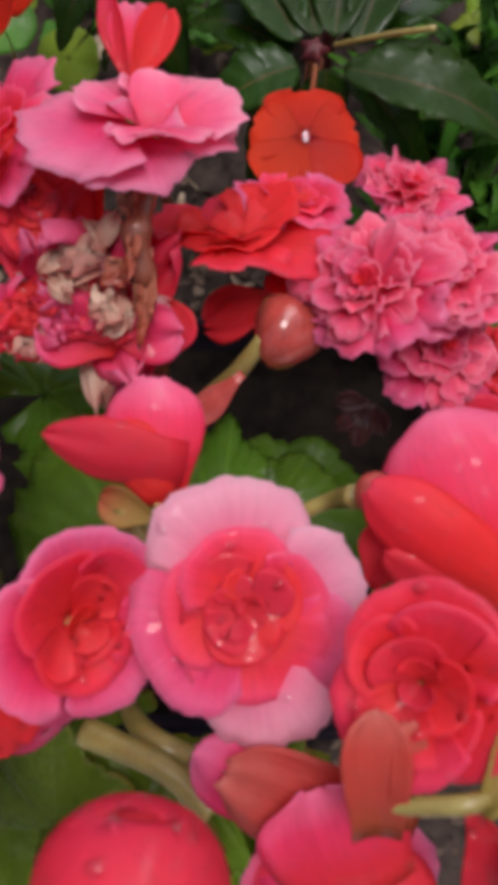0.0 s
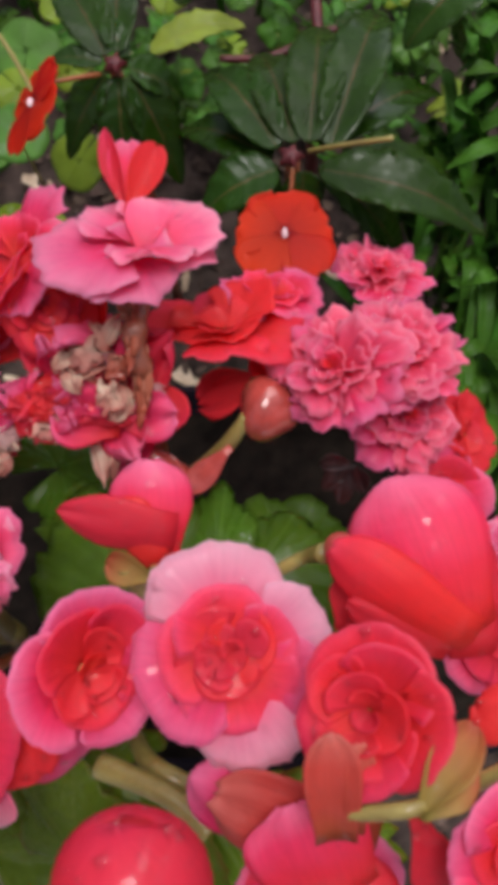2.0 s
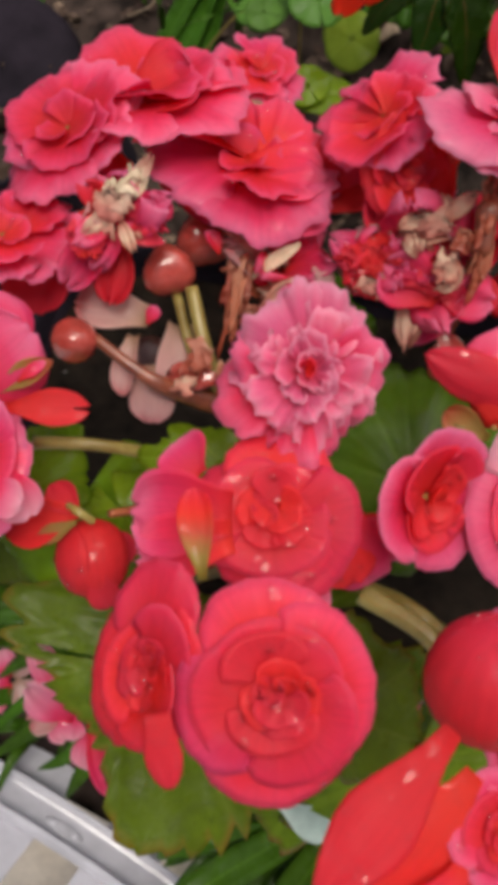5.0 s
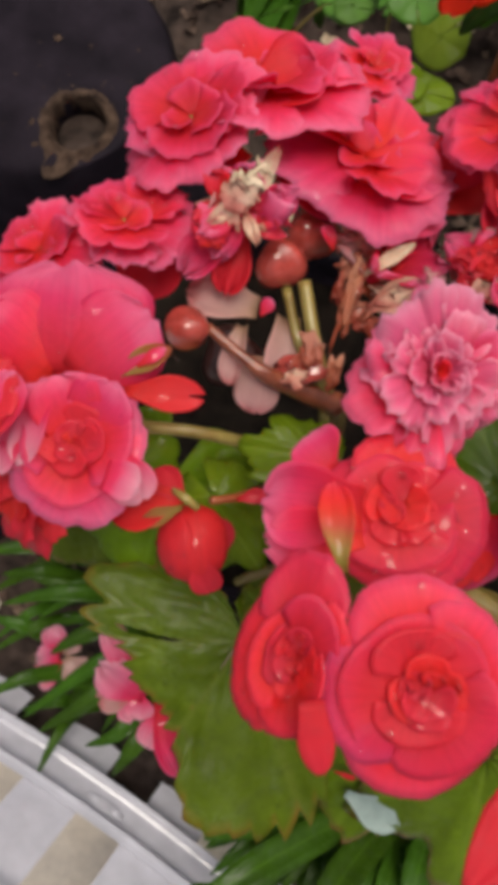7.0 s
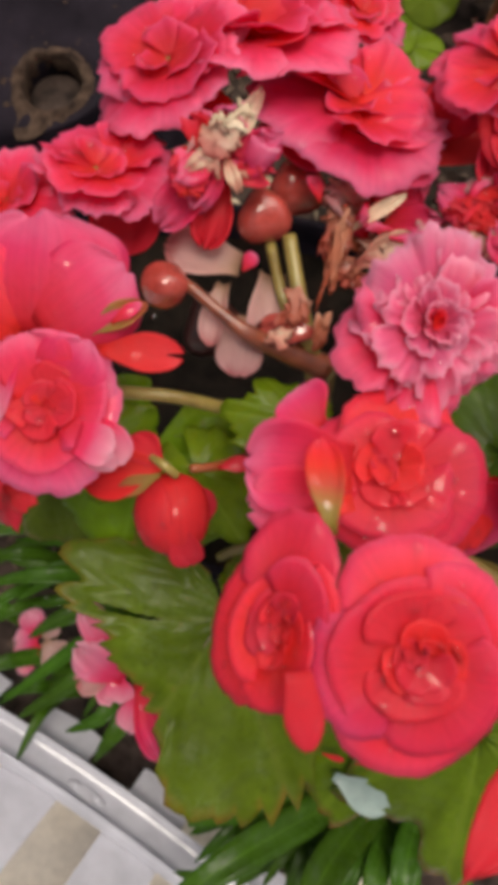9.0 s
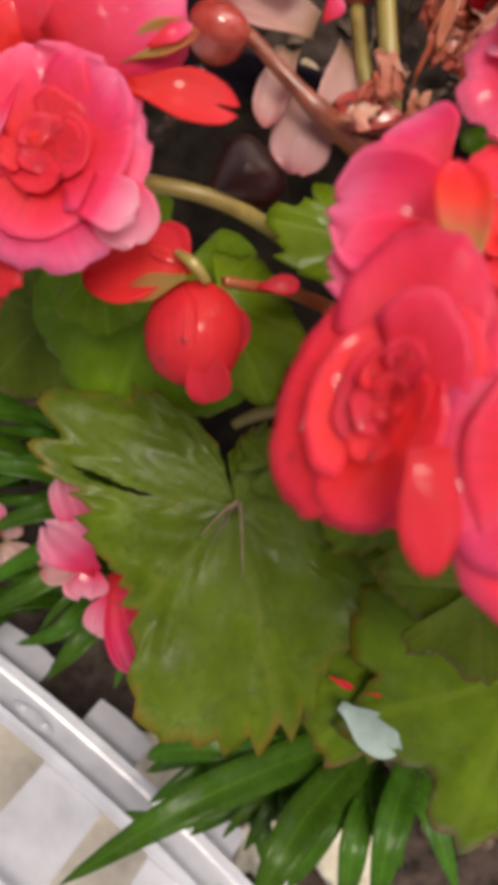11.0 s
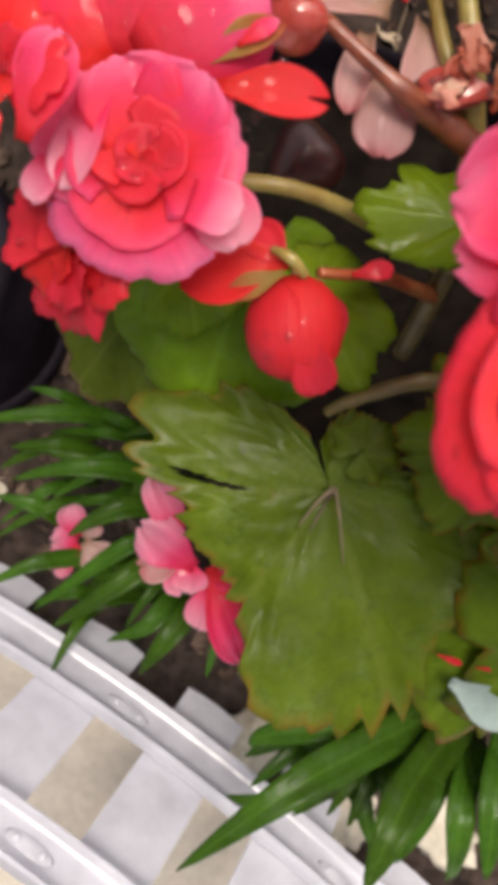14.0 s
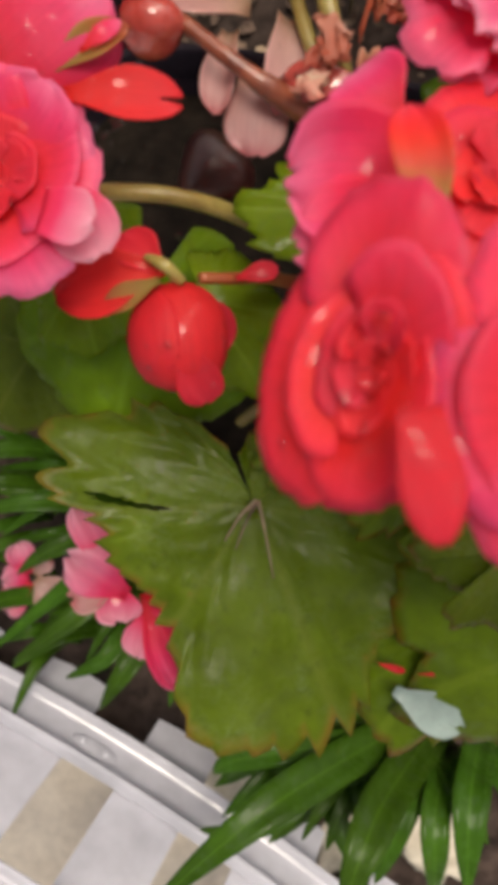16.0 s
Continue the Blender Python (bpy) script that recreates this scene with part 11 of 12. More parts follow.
palm_leaf(groundcover, (-0.0475, 0.5003, 0.2191), (-0.0395, 0.5140, 0.2227), (0.03, 0.01, 1.00), mat=m_grass, back=0.8, lobe=0.12, tooth=0.03, sinus=0.4, spokes=30, rings=4, veins=5)
palm_leaf(groundcover, (0.0438, 0.5943, 0.1496), (0.0477, 0.6100, 0.1540), (0.03, 0.01, 1.00), mat=m_strap, back=0.8, lobe=0.12, tooth=0.03, sinus=0.4, spokes=30, rings=4, veins=5)
palm_leaf(groundcover, (0.1589, 0.6380, 0.1610), (0.1788, 0.6337, 0.1589), (0.03, 0.01, 1.00), mat=m_lime_leaf, back=0.8, lobe=0.12, tooth=0.03, sinus=0.4, spokes=30, rings=4, veins=5)
palm_leaf(groundcover, (-0.0656, 0.5304, 0.1966), (-0.0569, 0.5200, 0.1932), (0.03, 0.01, 1.00), mat=m_round_leaf, back=0.8, lobe=0.12, tooth=0.03, sinus=0.4, spokes=30, rings=4, veins=5)
palm_leaf(groundcover, (-0.1617, 0.4693, 0.1377), (-0.1519, 0.4804, 0.1405), (0.03, 0.01, 1.00), mat=m_round_leaf, back=0.8, lobe=0.12, tooth=0.03, sinus=0.4, spokes=30, rings=4, veins=5)
palm_leaf(groundcover, (0.1469, 0.6354, 0.2222), (0.1343, 0.6288, 0.2209), (0.03, 0.01, 1.00), mat=m_strap, back=0.8, lobe=0.12, tooth=0.03, sinus=0.4, spokes=30, rings=4, veins=5)
palm_leaf(groundcover, (0.0804, 0.5249, 0.1983), (0.0844, 0.5072, 0.1931), (0.03, 0.01, 1.00), mat=m_round_leaf, back=0.8, lobe=0.12, tooth=0.03, sinus=0.4, spokes=30, rings=4, veins=5)
palm_leaf(groundcover, (-0.0265, 0.4727, 0.1564), (-0.0116, 0.4788, 0.1575), (0.03, 0.01, 1.00), mat=m_round_leaf, back=0.8, lobe=0.12, tooth=0.03, sinus=0.4, spokes=30, rings=4, veins=5)
palm_leaf(groundcover, (-0.1011, 0.4791, 0.1673), (-0.1034, 0.4880, 0.1700), (0.03, 0.01, 1.00), mat=m_strap, back=0.8, lobe=0.12, tooth=0.03, sinus=0.4, spokes=30, rings=4, veins=5)
palm_leaf(groundcover, (0.0748, 0.6062, 0.2231), (0.0795, 0.6142, 0.2252), (0.03, 0.01, 1.00), mat=m_round_leaf, back=0.8, lobe=0.12, tooth=0.03, sinus=0.4, spokes=30, rings=4, veins=5)
palm_leaf(groundcover, (-0.1627, 0.5650, 0.1313), (-0.1534, 0.5697, 0.1322), (0.03, 0.01, 1.00), mat=m_grass, back=0.8, lobe=0.12, tooth=0.03, sinus=0.4, spokes=30, rings=4, veins=5)
palm_leaf(groundcover, (-0.3012, 0.7028, 0.1586), (-0.3025, 0.7142, 0.1620), (0.03, 0.01, 1.00), mat=m_strap, back=0.8, lobe=0.12, tooth=0.03, sinus=0.4, spokes=30, rings=4, veins=5)
palm_leaf(groundcover, (-0.0669, 0.6061, 0.1603), (-0.0498, 0.6084, 0.1602), (0.03, 0.01, 1.00), mat=m_lime_leaf, back=0.8, lobe=0.12, tooth=0.03, sinus=0.4, spokes=30, rings=4, veins=5)
palm_leaf(groundcover, (0.1326, 0.5393, 0.2073), (0.1459, 0.5492, 0.2096), (0.03, 0.01, 1.00), mat=m_lime_leaf, back=0.8, lobe=0.12, tooth=0.03, sinus=0.4, spokes=30, rings=4, veins=5)
palm_leaf(groundcover, (-0.2659, 0.5651, 0.1464), (-0.2772, 0.5507, 0.1427), (0.03, 0.01, 1.00), mat=m_round_leaf, back=0.8, lobe=0.12, tooth=0.03, sinus=0.4, spokes=30, rings=4, veins=5)
palm_leaf(groundcover, (0.0614, 0.5120, 0.1257), (0.0620, 0.4941, 0.1205), (0.03, 0.01, 1.00), mat=m_strap, back=0.8, lobe=0.12, tooth=0.03, sinus=0.4, spokes=30, rings=4, veins=5)
palm_leaf(groundcover, (0.0579, 0.6071, 0.2469), (0.0668, 0.5920, 0.2421), (0.03, 0.01, 1.00), mat=m_strap, back=0.8, lobe=0.12, tooth=0.03, sinus=0.4, spokes=30, rings=4, veins=5)
palm_leaf(groundcover, (0.1777, 0.5877, 0.1826), (0.1867, 0.5836, 0.1810), (0.03, 0.01, 1.00), mat=m_strap, back=0.8, lobe=0.12, tooth=0.03, sinus=0.4, spokes=30, rings=4, veins=5)
palm_leaf(groundcover, (0.0056, 0.5899, 0.2257), (0.0063, 0.5992, 0.2284), (0.03, 0.01, 1.00), mat=m_grass, back=0.8, lobe=0.12, tooth=0.03, sinus=0.4, spokes=30, rings=4, veins=5)
palm_leaf(groundcover, (0.1857, 0.6782, 0.1778), (0.1781, 0.6605, 0.1730), (0.03, 0.01, 1.00), mat=m_grass, back=0.8, lobe=0.12, tooth=0.03, sinus=0.4, spokes=30, rings=4, veins=5)
palm_leaf(groundcover, (-0.1242, 0.5482, 0.1915), (-0.1254, 0.5336, 0.1873), (0.03, 0.01, 1.00), mat=m_strap, back=0.8, lobe=0.12, tooth=0.03, sinus=0.4, spokes=30, rings=4, veins=5)
palm_leaf(groundcover, (-0.0578, 0.6892, 0.1993), (-0.0708, 0.6775, 0.1965), (0.03, 0.01, 1.00), mat=m_lime_leaf, back=0.8, lobe=0.12, tooth=0.03, sinus=0.4, spokes=30, rings=4, veins=5)
palm_leaf(groundcover, (-0.1492, 0.5867, 0.1112), (-0.1606, 0.5825, 0.1104), (0.03, 0.01, 1.00), mat=m_round_leaf, back=0.8, lobe=0.12, tooth=0.03, sinus=0.4, spokes=30, rings=4, veins=5)
palm_leaf(groundcover, (-0.1636, 0.6763, 0.1620), (-0.1735, 0.6952, 0.1679), (0.03, 0.01, 1.00), mat=m_round_leaf, back=0.8, lobe=0.12, tooth=0.03, sinus=0.4, spokes=30, rings=4, veins=5)
palm_leaf(groundcover, (-0.0356, 0.4416, 0.1786), (-0.0307, 0.4275, 0.1743), (0.03, 0.01, 1.00), mat=m_grass, back=0.8, lobe=0.12, tooth=0.03, sinus=0.4, spokes=30, rings=4, veins=5)
palm_leaf(groundcover, (0.0414, 0.5455, 0.1514), (0.0342, 0.5603, 0.1560), (0.03, 0.01, 1.00), mat=m_lime_leaf, back=0.8, lobe=0.12, tooth=0.03, sinus=0.4, spokes=30, rings=4, veins=5)
palm_leaf(groundcover, (-0.1604, 0.5929, 0.1771), (-0.1471, 0.5957, 0.1774), (0.03, 0.01, 1.00), mat=m_strap, back=0.8, lobe=0.12, tooth=0.03, sinus=0.4, spokes=30, rings=4, veins=5)
palm_leaf(groundcover, (-0.1359, 0.5714, 0.1426), (-0.1371, 0.5609, 0.1396), (0.03, 0.01, 1.00), mat=m_lime_leaf, back=0.8, lobe=0.12, tooth=0.03, sinus=0.4, spokes=30, rings=4, veins=5)
palm_leaf(groundcover, (-0.2501, 0.5703, 0.1794), (-0.2399, 0.5720, 0.1795), (0.03, 0.01, 1.00), mat=m_round_leaf, back=0.8, lobe=0.12, tooth=0.03, sinus=0.4, spokes=30, rings=4, veins=5)
palm_leaf(groundcover, (0.1764, 0.5957, 0.2264), (0.1830, 0.5860, 0.2233), (0.03, 0.01, 1.00), mat=m_grass, back=0.8, lobe=0.12, tooth=0.03, sinus=0.4, spokes=30, rings=4, veins=5)
palm_leaf(groundcover, (-0.1051, 0.5344, 0.2114), (-0.0932, 0.5217, 0.2072), (0.03, 0.01, 1.00), mat=m_grass, back=0.8, lobe=0.12, tooth=0.03, sinus=0.4, spokes=30, rings=4, veins=5)
palm_leaf(groundcover, (-0.0812, 0.6594, 0.1856), (-0.0960, 0.6555, 0.1851), (0.03, 0.01, 1.00), mat=m_strap, back=0.8, lobe=0.12, tooth=0.03, sinus=0.4, spokes=30, rings=4, veins=5)
palm_leaf(groundcover, (0.1662, 0.6788, 0.1848), (0.1770, 0.6862, 0.1864), (0.03, 0.01, 1.00), mat=m_grass, back=0.8, lobe=0.12, tooth=0.03, sinus=0.4, spokes=30, rings=4, veins=5)
palm_leaf(groundcover, (0.0500, 0.5015, 0.1835), (0.0438, 0.5147, 0.1876), (0.03, 0.01, 1.00), mat=m_round_leaf, back=0.8, lobe=0.12, tooth=0.03, sinus=0.4, spokes=30, rings=4, veins=5)
palm_leaf(groundcover, (0.0330, 0.5323, 0.1781), (0.0203, 0.5264, 0.1769), (0.03, 0.01, 1.00), mat=m_lime_leaf, back=0.8, lobe=0.12, tooth=0.03, sinus=0.4, spokes=30, rings=4, veins=5)
palm_leaf(groundcover, (-0.1554, 0.5520, 0.1218), (-0.1347, 0.5491, 0.1200), (0.03, 0.01, 1.00), mat=m_round_leaf, back=0.8, lobe=0.12, tooth=0.03, sinus=0.4, spokes=30, rings=4, veins=5)
palm_leaf(groundcover, (0.1429, 0.6119, 0.1591), (0.1248, 0.6025, 0.1572), (0.03, 0.01, 1.00), mat=m_round_leaf, back=0.8, lobe=0.12, tooth=0.03, sinus=0.4, spokes=30, rings=4, veins=5)
palm_leaf(groundcover, (-0.0821, 0.5563, 0.2376), (-0.0707, 0.5662, 0.2400), (0.03, 0.01, 1.00), mat=m_round_leaf, back=0.8, lobe=0.12, tooth=0.03, sinus=0.4, spokes=30, rings=4, veins=5)
palm_leaf(groundcover, (0.1945, 0.5034, 0.1257), (0.2007, 0.5138, 0.1284), (0.03, 0.01, 1.00), mat=m_lime_leaf, back=0.8, lobe=0.12, tooth=0.03, sinus=0.4, spokes=30, rings=4, veins=5)
palm_leaf(groundcover, (0.1093, 0.5227, 0.1365), (0.1113, 0.5119, 0.1333), (0.03, 0.01, 1.00), mat=m_grass, back=0.8, lobe=0.12, tooth=0.03, sinus=0.4, spokes=30, rings=4, veins=5)
palm_leaf(groundcover, (0.1319, 0.5640, 0.1792), (0.1297, 0.5758, 0.1827), (0.03, 0.01, 1.00), mat=m_strap, back=0.8, lobe=0.12, tooth=0.03, sinus=0.4, spokes=30, rings=4, veins=5)
palm_leaf(groundcover, (0.1551, 0.5139, 0.1806), (0.1595, 0.4985, 0.1759), (0.03, 0.01, 1.00), mat=m_strap, back=0.8, lobe=0.12, tooth=0.03, sinus=0.4, spokes=30, rings=4, veins=5)
palm_leaf(groundcover, (-0.0046, 0.5182, 0.1532), (0.0101, 0.5288, 0.1556), (0.03, 0.01, 1.00), mat=m_strap, back=0.8, lobe=0.12, tooth=0.03, sinus=0.4, spokes=30, rings=4, veins=5)
palm_leaf(groundcover, (0.1489, 0.4918, 0.2024), (0.1579, 0.4977, 0.2037), (0.03, 0.01, 1.00), mat=m_round_leaf, back=0.8, lobe=0.12, tooth=0.03, sinus=0.4, spokes=30, rings=4, veins=5)
palm_leaf(groundcover, (-0.0430, 0.4884, 0.1700), (-0.0553, 0.4792, 0.1679), (0.03, 0.01, 1.00), mat=m_grass, back=0.8, lobe=0.12, tooth=0.03, sinus=0.4, spokes=30, rings=4, veins=5)
palm_leaf(groundcover, (-0.2195, 0.6385, 0.1503), (-0.2351, 0.6463, 0.1532), (0.03, 0.01, 1.00), mat=m_grass, back=0.8, lobe=0.12, tooth=0.03, sinus=0.4, spokes=30, rings=4, veins=5)
palm_leaf(groundcover, (-0.2063, 0.6671, 0.1682), (-0.1951, 0.6802, 0.1715), (0.03, 0.01, 1.00), mat=m_strap, back=0.8, lobe=0.12, tooth=0.03, sinus=0.4, spokes=30, rings=4, veins=5)
palm_leaf(groundcover, (-0.0565, 0.5949, 0.1803), (-0.0590, 0.5851, 0.1776), (0.03, 0.01, 1.00), mat=m_round_leaf, back=0.8, lobe=0.12, tooth=0.03, sinus=0.4, spokes=30, rings=4, veins=5)
palm_leaf(groundcover, (-0.3194, 0.5830, 0.1765), (-0.3297, 0.5930, 0.1798), (0.03, 0.01, 1.00), mat=m_strap, back=0.8, lobe=0.12, tooth=0.03, sinus=0.4, spokes=30, rings=4, veins=5)
palm_leaf(groundcover, (0.1574, 0.6015, 0.1427), (0.1516, 0.5894, 0.1395), (0.03, 0.01, 1.00), mat=m_strap, back=0.8, lobe=0.12, tooth=0.03, sinus=0.4, spokes=30, rings=4, veins=5)
blade_leaf(groundcover, [(0.1422, 0.4820, 0.1272), (0.1300, 0.4870, 0.1709), (0.1293, 0.5173, 0.1693)], 0.0029, m_grass, (0.03, 0.10, 0.99))
blade_leaf(groundcover, [(-0.1165, 0.4294, 0.1432), (-0.1094, 0.4232, 0.1827), (-0.1078, 0.4417, 0.1776)], 0.0026, m_grass, (0.03, 0.10, 0.99))
blade_leaf(groundcover, [(-0.2216, 0.4271, 0.1410), (-0.2162, 0.4272, 0.1825), (-0.2236, 0.4507, 0.1791)], 0.0034, m_grass, (0.03, 0.10, 0.99))
blade_leaf(groundcover, [(-0.1316, 0.4290, 0.1641), (-0.1119, 0.4250, 0.2037), (-0.0987, 0.4461, 0.1988)], 0.0024, m_grass, (0.03, 0.10, 0.99))
blade_leaf(groundcover, [(-0.0523, 0.4716, 0.1875), (-0.0649, 0.4575, 0.2256), (-0.0793, 0.4731, 0.2204)], 0.0034, m_grass, (0.03, 0.10, 0.99))
blade_leaf(groundcover, [(0.1643, 0.5217, 0.1673), (0.1685, 0.5030, 0.2034), (0.1866, 0.5172, 0.1963)], 0.0036, m_grass, (0.03, 0.10, 0.99))
blade_leaf(groundcover, [(-0.2795, 0.4321, 0.1632), (-0.2457, 0.4219, 0.2004), (-0.2283, 0.4377, 0.1938)], 0.0037, m_grass, (0.03, 0.10, 0.99))
blade_leaf(groundcover, [(-0.2537, 0.5337, 0.2123), (-0.2261, 0.5204, 0.2489), (-0.2137, 0.5406, 0.2438)], 0.0022, m_grass, (0.03, 0.10, 0.99))
blade_leaf(groundcover, [(0.0438, 0.4510, 0.1762), (0.0360, 0.4497, 0.2178), (0.0335, 0.4748, 0.2148)], 0.0033, m_grass, (0.03, 0.10, 0.99))
blade_leaf(groundcover, [(-0.0143, 0.5520, 0.1763), (-0.0170, 0.5468, 0.2166), (-0.0186, 0.5734, 0.2140)], 0.0030, m_grass, (0.03, 0.10, 0.99))
blade_leaf(groundcover, [(-0.0923, 0.4236, 0.1997), (-0.0953, 0.4145, 0.2388), (-0.1029, 0.4323, 0.2339)], 0.0036, m_grass, (0.03, 0.10, 0.99))
blade_leaf(groundcover, [(-0.1712, 0.5164, 0.2024), (-0.1515, 0.4976, 0.2377), (-0.1412, 0.5121, 0.2311)], 0.0023, m_grass, (0.03, 0.10, 0.99))
blade_leaf(groundcover, [(0.0508, 0.5282, 0.1843), (0.0299, 0.5205, 0.2247), (0.0143, 0.5442, 0.2218)], 0.0039, m_grass, (0.03, 0.10, 0.99))
blade_leaf(groundcover, [(-0.1909, 0.5183, 0.1562), (-0.1803, 0.5068, 0.1941), (-0.1802, 0.5255, 0.1891)], 0.0035, m_grass, (0.03, 0.10, 0.99))
blade_leaf(groundcover, [(0.1102, 0.5078, 0.2005), (0.1084, 0.4934, 0.2381), (0.1169, 0.5115, 0.2326)], 0.0035, m_grass, (0.03, 0.10, 0.99))
blade_leaf(groundcover, [(0.0690, 0.4747, 0.1679), (0.0812, 0.4670, 0.2068), (0.1009, 0.4878, 0.2016)], 0.0026, m_grass, (0.03, 0.10, 0.99))
blade_leaf(groundcover, [(-0.2059, 0.5397, 0.1763), (-0.2203, 0.5301, 0.2159), (-0.2470, 0.5520, 0.2129)], 0.0033, m_grass, (0.03, 0.10, 0.99))
blade_leaf(groundcover, [(-0.2267, 0.5527, 0.2100), (-0.2260, 0.5412, 0.2483), (-0.2393, 0.5635, 0.2449)], 0.0032, m_grass, (0.03, 0.10, 0.99))
blade_leaf(groundcover, [(0.1164, 0.4857, 0.1616), (0.1297, 0.4818, 0.2016), (0.1538, 0.5062, 0.1972)], 0.0038, m_grass, (0.03, 0.10, 0.99))
blade_leaf(groundcover, [(-0.1394, 0.4393, 0.1734), (-0.1440, 0.4340, 0.2137), (-0.1564, 0.4546, 0.2098)], 0.0040, m_grass, (0.03, 0.10, 0.99))
blade_leaf(groundcover, [(-0.0026, 0.5021, 0.1798), (-0.0151, 0.4956, 0.2201), (-0.0258, 0.5188, 0.2169)], 0.0026, m_grass, (0.03, 0.10, 0.99))
blade_leaf(groundcover, [(-0.0557, 0.4407, 0.1267), (-0.0594, 0.4404, 0.1684), (-0.0648, 0.4639, 0.1650)], 0.0021, m_grass, (0.03, 0.10, 0.99))
blade_leaf(groundcover, [(-0.2908, 0.4243, 0.1284), (-0.2899, 0.4243, 0.1700), (-0.3064, 0.4471, 0.1669)], 0.0027, m_grass, (0.03, 0.10, 0.99))
blade_leaf(groundcover, [(-0.0272, 0.5333, 0.2196), (-0.0363, 0.5212, 0.2582), (-0.0454, 0.5430, 0.2545)], 0.0022, m_grass, (0.03, 0.10, 0.99))
blade_leaf(groundcover, [(-0.0072, 0.4626, 0.1570), (0.0053, 0.4562, 0.1963), (0.0198, 0.4769, 0.1913)], 0.0037, m_grass, (0.03, 0.10, 0.99))
blade_leaf(groundcover, [(-0.2397, 0.4329, 0.1496), (-0.2112, 0.4246, 0.1876), (-0.1962, 0.4417, 0.1815)], 0.0035, m_grass, (0.03, 0.10, 0.99))
blade_leaf(groundcover, [(-0.1289, 0.4636, 0.1384), (-0.1175, 0.4541, 0.1768), (-0.1123, 0.4715, 0.1712)], 0.0033, m_grass, (0.03, 0.10, 0.99))
blade_leaf(groundcover, [(0.0175, 0.5633, 0.1624), (0.0217, 0.5518, 0.2006), (0.0293, 0.5733, 0.1960)], 0.0021, m_grass, (0.03, 0.10, 0.99))
blade_leaf(groundcover, [(0.1187, 0.4688, 0.1394), (0.0894, 0.4635, 0.1808), (0.0697, 0.4847, 0.1774)], 0.0021, m_grass, (0.03, 0.10, 0.99))
blade_leaf(groundcover, [(0.0236, 0.5061, 0.1519), (0.0287, 0.4987, 0.1912), (0.0377, 0.5206, 0.1867)], 0.0025, m_grass, (0.03, 0.10, 0.99))
blade_leaf(groundcover, [(-0.1291, 0.5905, 0.1914), (-0.1352, 0.5765, 0.2293), (-0.1481, 0.5979, 0.2256)], 0.0027, m_grass, (0.03, 0.10, 0.99))
blade_leaf(groundcover, [(-0.2104, 0.5255, 0.1925), (-0.2187, 0.5201, 0.2330), (-0.2399, 0.5456, 0.2309)], 0.0037, m_grass, (0.03, 0.10, 0.99))
blade_leaf(groundcover, [(-0.0684, 0.4828, 0.2144), (-0.0616, 0.4698, 0.2520), (-0.0574, 0.4881, 0.2467)], 0.0030, m_grass, (0.03, 0.10, 0.99))
blade_leaf(groundcover, [(-0.0940, 0.4801, 0.2053), (-0.0921, 0.4714, 0.2444), (-0.0947, 0.4927, 0.2402)], 0.0037, m_grass, (0.03, 0.10, 0.99))
blade_leaf(groundcover, [(0.0396, 0.5768, 0.1784), (0.0471, 0.5581, 0.2144), (0.0598, 0.5750, 0.2083)], 0.0023, m_grass, (0.03, 0.10, 0.99))
blade_leaf(groundcover, [(-0.1340, 0.5304, 0.2078), (-0.1293, 0.5236, 0.2474), (-0.1318, 0.5490, 0.2444)], 0.0027, m_grass, (0.03, 0.10, 0.99))
blade_leaf(groundcover, [(-0.0303, 0.5341, 0.1620), (-0.0375, 0.5212, 0.2002), (-0.0447, 0.5400, 0.1956)], 0.0022, m_grass, (0.03, 0.10, 0.99))
blade_leaf(groundcover, [(0.1503, 0.5201, 0.1939), (0.1298, 0.5031, 0.2315), (0.1220, 0.5193, 0.2261)], 0.0038, m_grass, (0.03, 0.10, 0.99))
blade_leaf(groundcover, [(-0.0592, 0.4845, 0.1364), (-0.0553, 0.4864, 0.1784), (-0.0530, 0.5143, 0.1760)], 0.0031, m_grass, (0.03, 0.10, 0.99))
blade_leaf(groundcover, [(-0.2482, 0.5451, 0.2165), (-0.2234, 0.5230, 0.2507), (-0.2136, 0.5367, 0.2438)], 0.0039, m_grass, (0.03, 0.10, 0.99))
blade_leaf(groundcover, [(-0.2160, 0.4157, 0.1517), (-0.2162, 0.4075, 0.1910), (-0.2292, 0.4238, 0.1858)], 0.0032, m_grass, (0.03, 0.10, 0.99))
blade_leaf(groundcover, [(0.1022, 0.4252, 0.1361), (0.0850, 0.4145, 0.1754), (0.0767, 0.4292, 0.1696)], 0.0032, m_grass, (0.03, 0.10, 0.99))
blade_leaf(groundcover, [(-0.2685, 0.5706, 0.2123), (-0.2671, 0.5524, 0.2487), (-0.2825, 0.5701, 0.2440)], 0.0023, m_grass, (0.03, 0.10, 0.99))
blade_leaf(groundcover, [(-0.1912, 0.5663, 0.1774), (-0.1830, 0.5528, 0.2148), (-0.1855, 0.5730, 0.2104)], 0.0041, m_grass, (0.03, 0.10, 0.99))
blade_leaf(groundcover, [(-0.0333, 0.4953, 0.1988), (-0.0534, 0.4859, 0.2386), (-0.0741, 0.5071, 0.2353)], 0.0036, m_grass, (0.03, 0.10, 0.99))
blade_leaf(groundcover, [(-0.2743, 0.4197, 0.1382), (-0.2487, 0.4068, 0.1751), (-0.2390, 0.4192, 0.1678)], 0.0027, m_grass, (0.03, 0.10, 0.99))
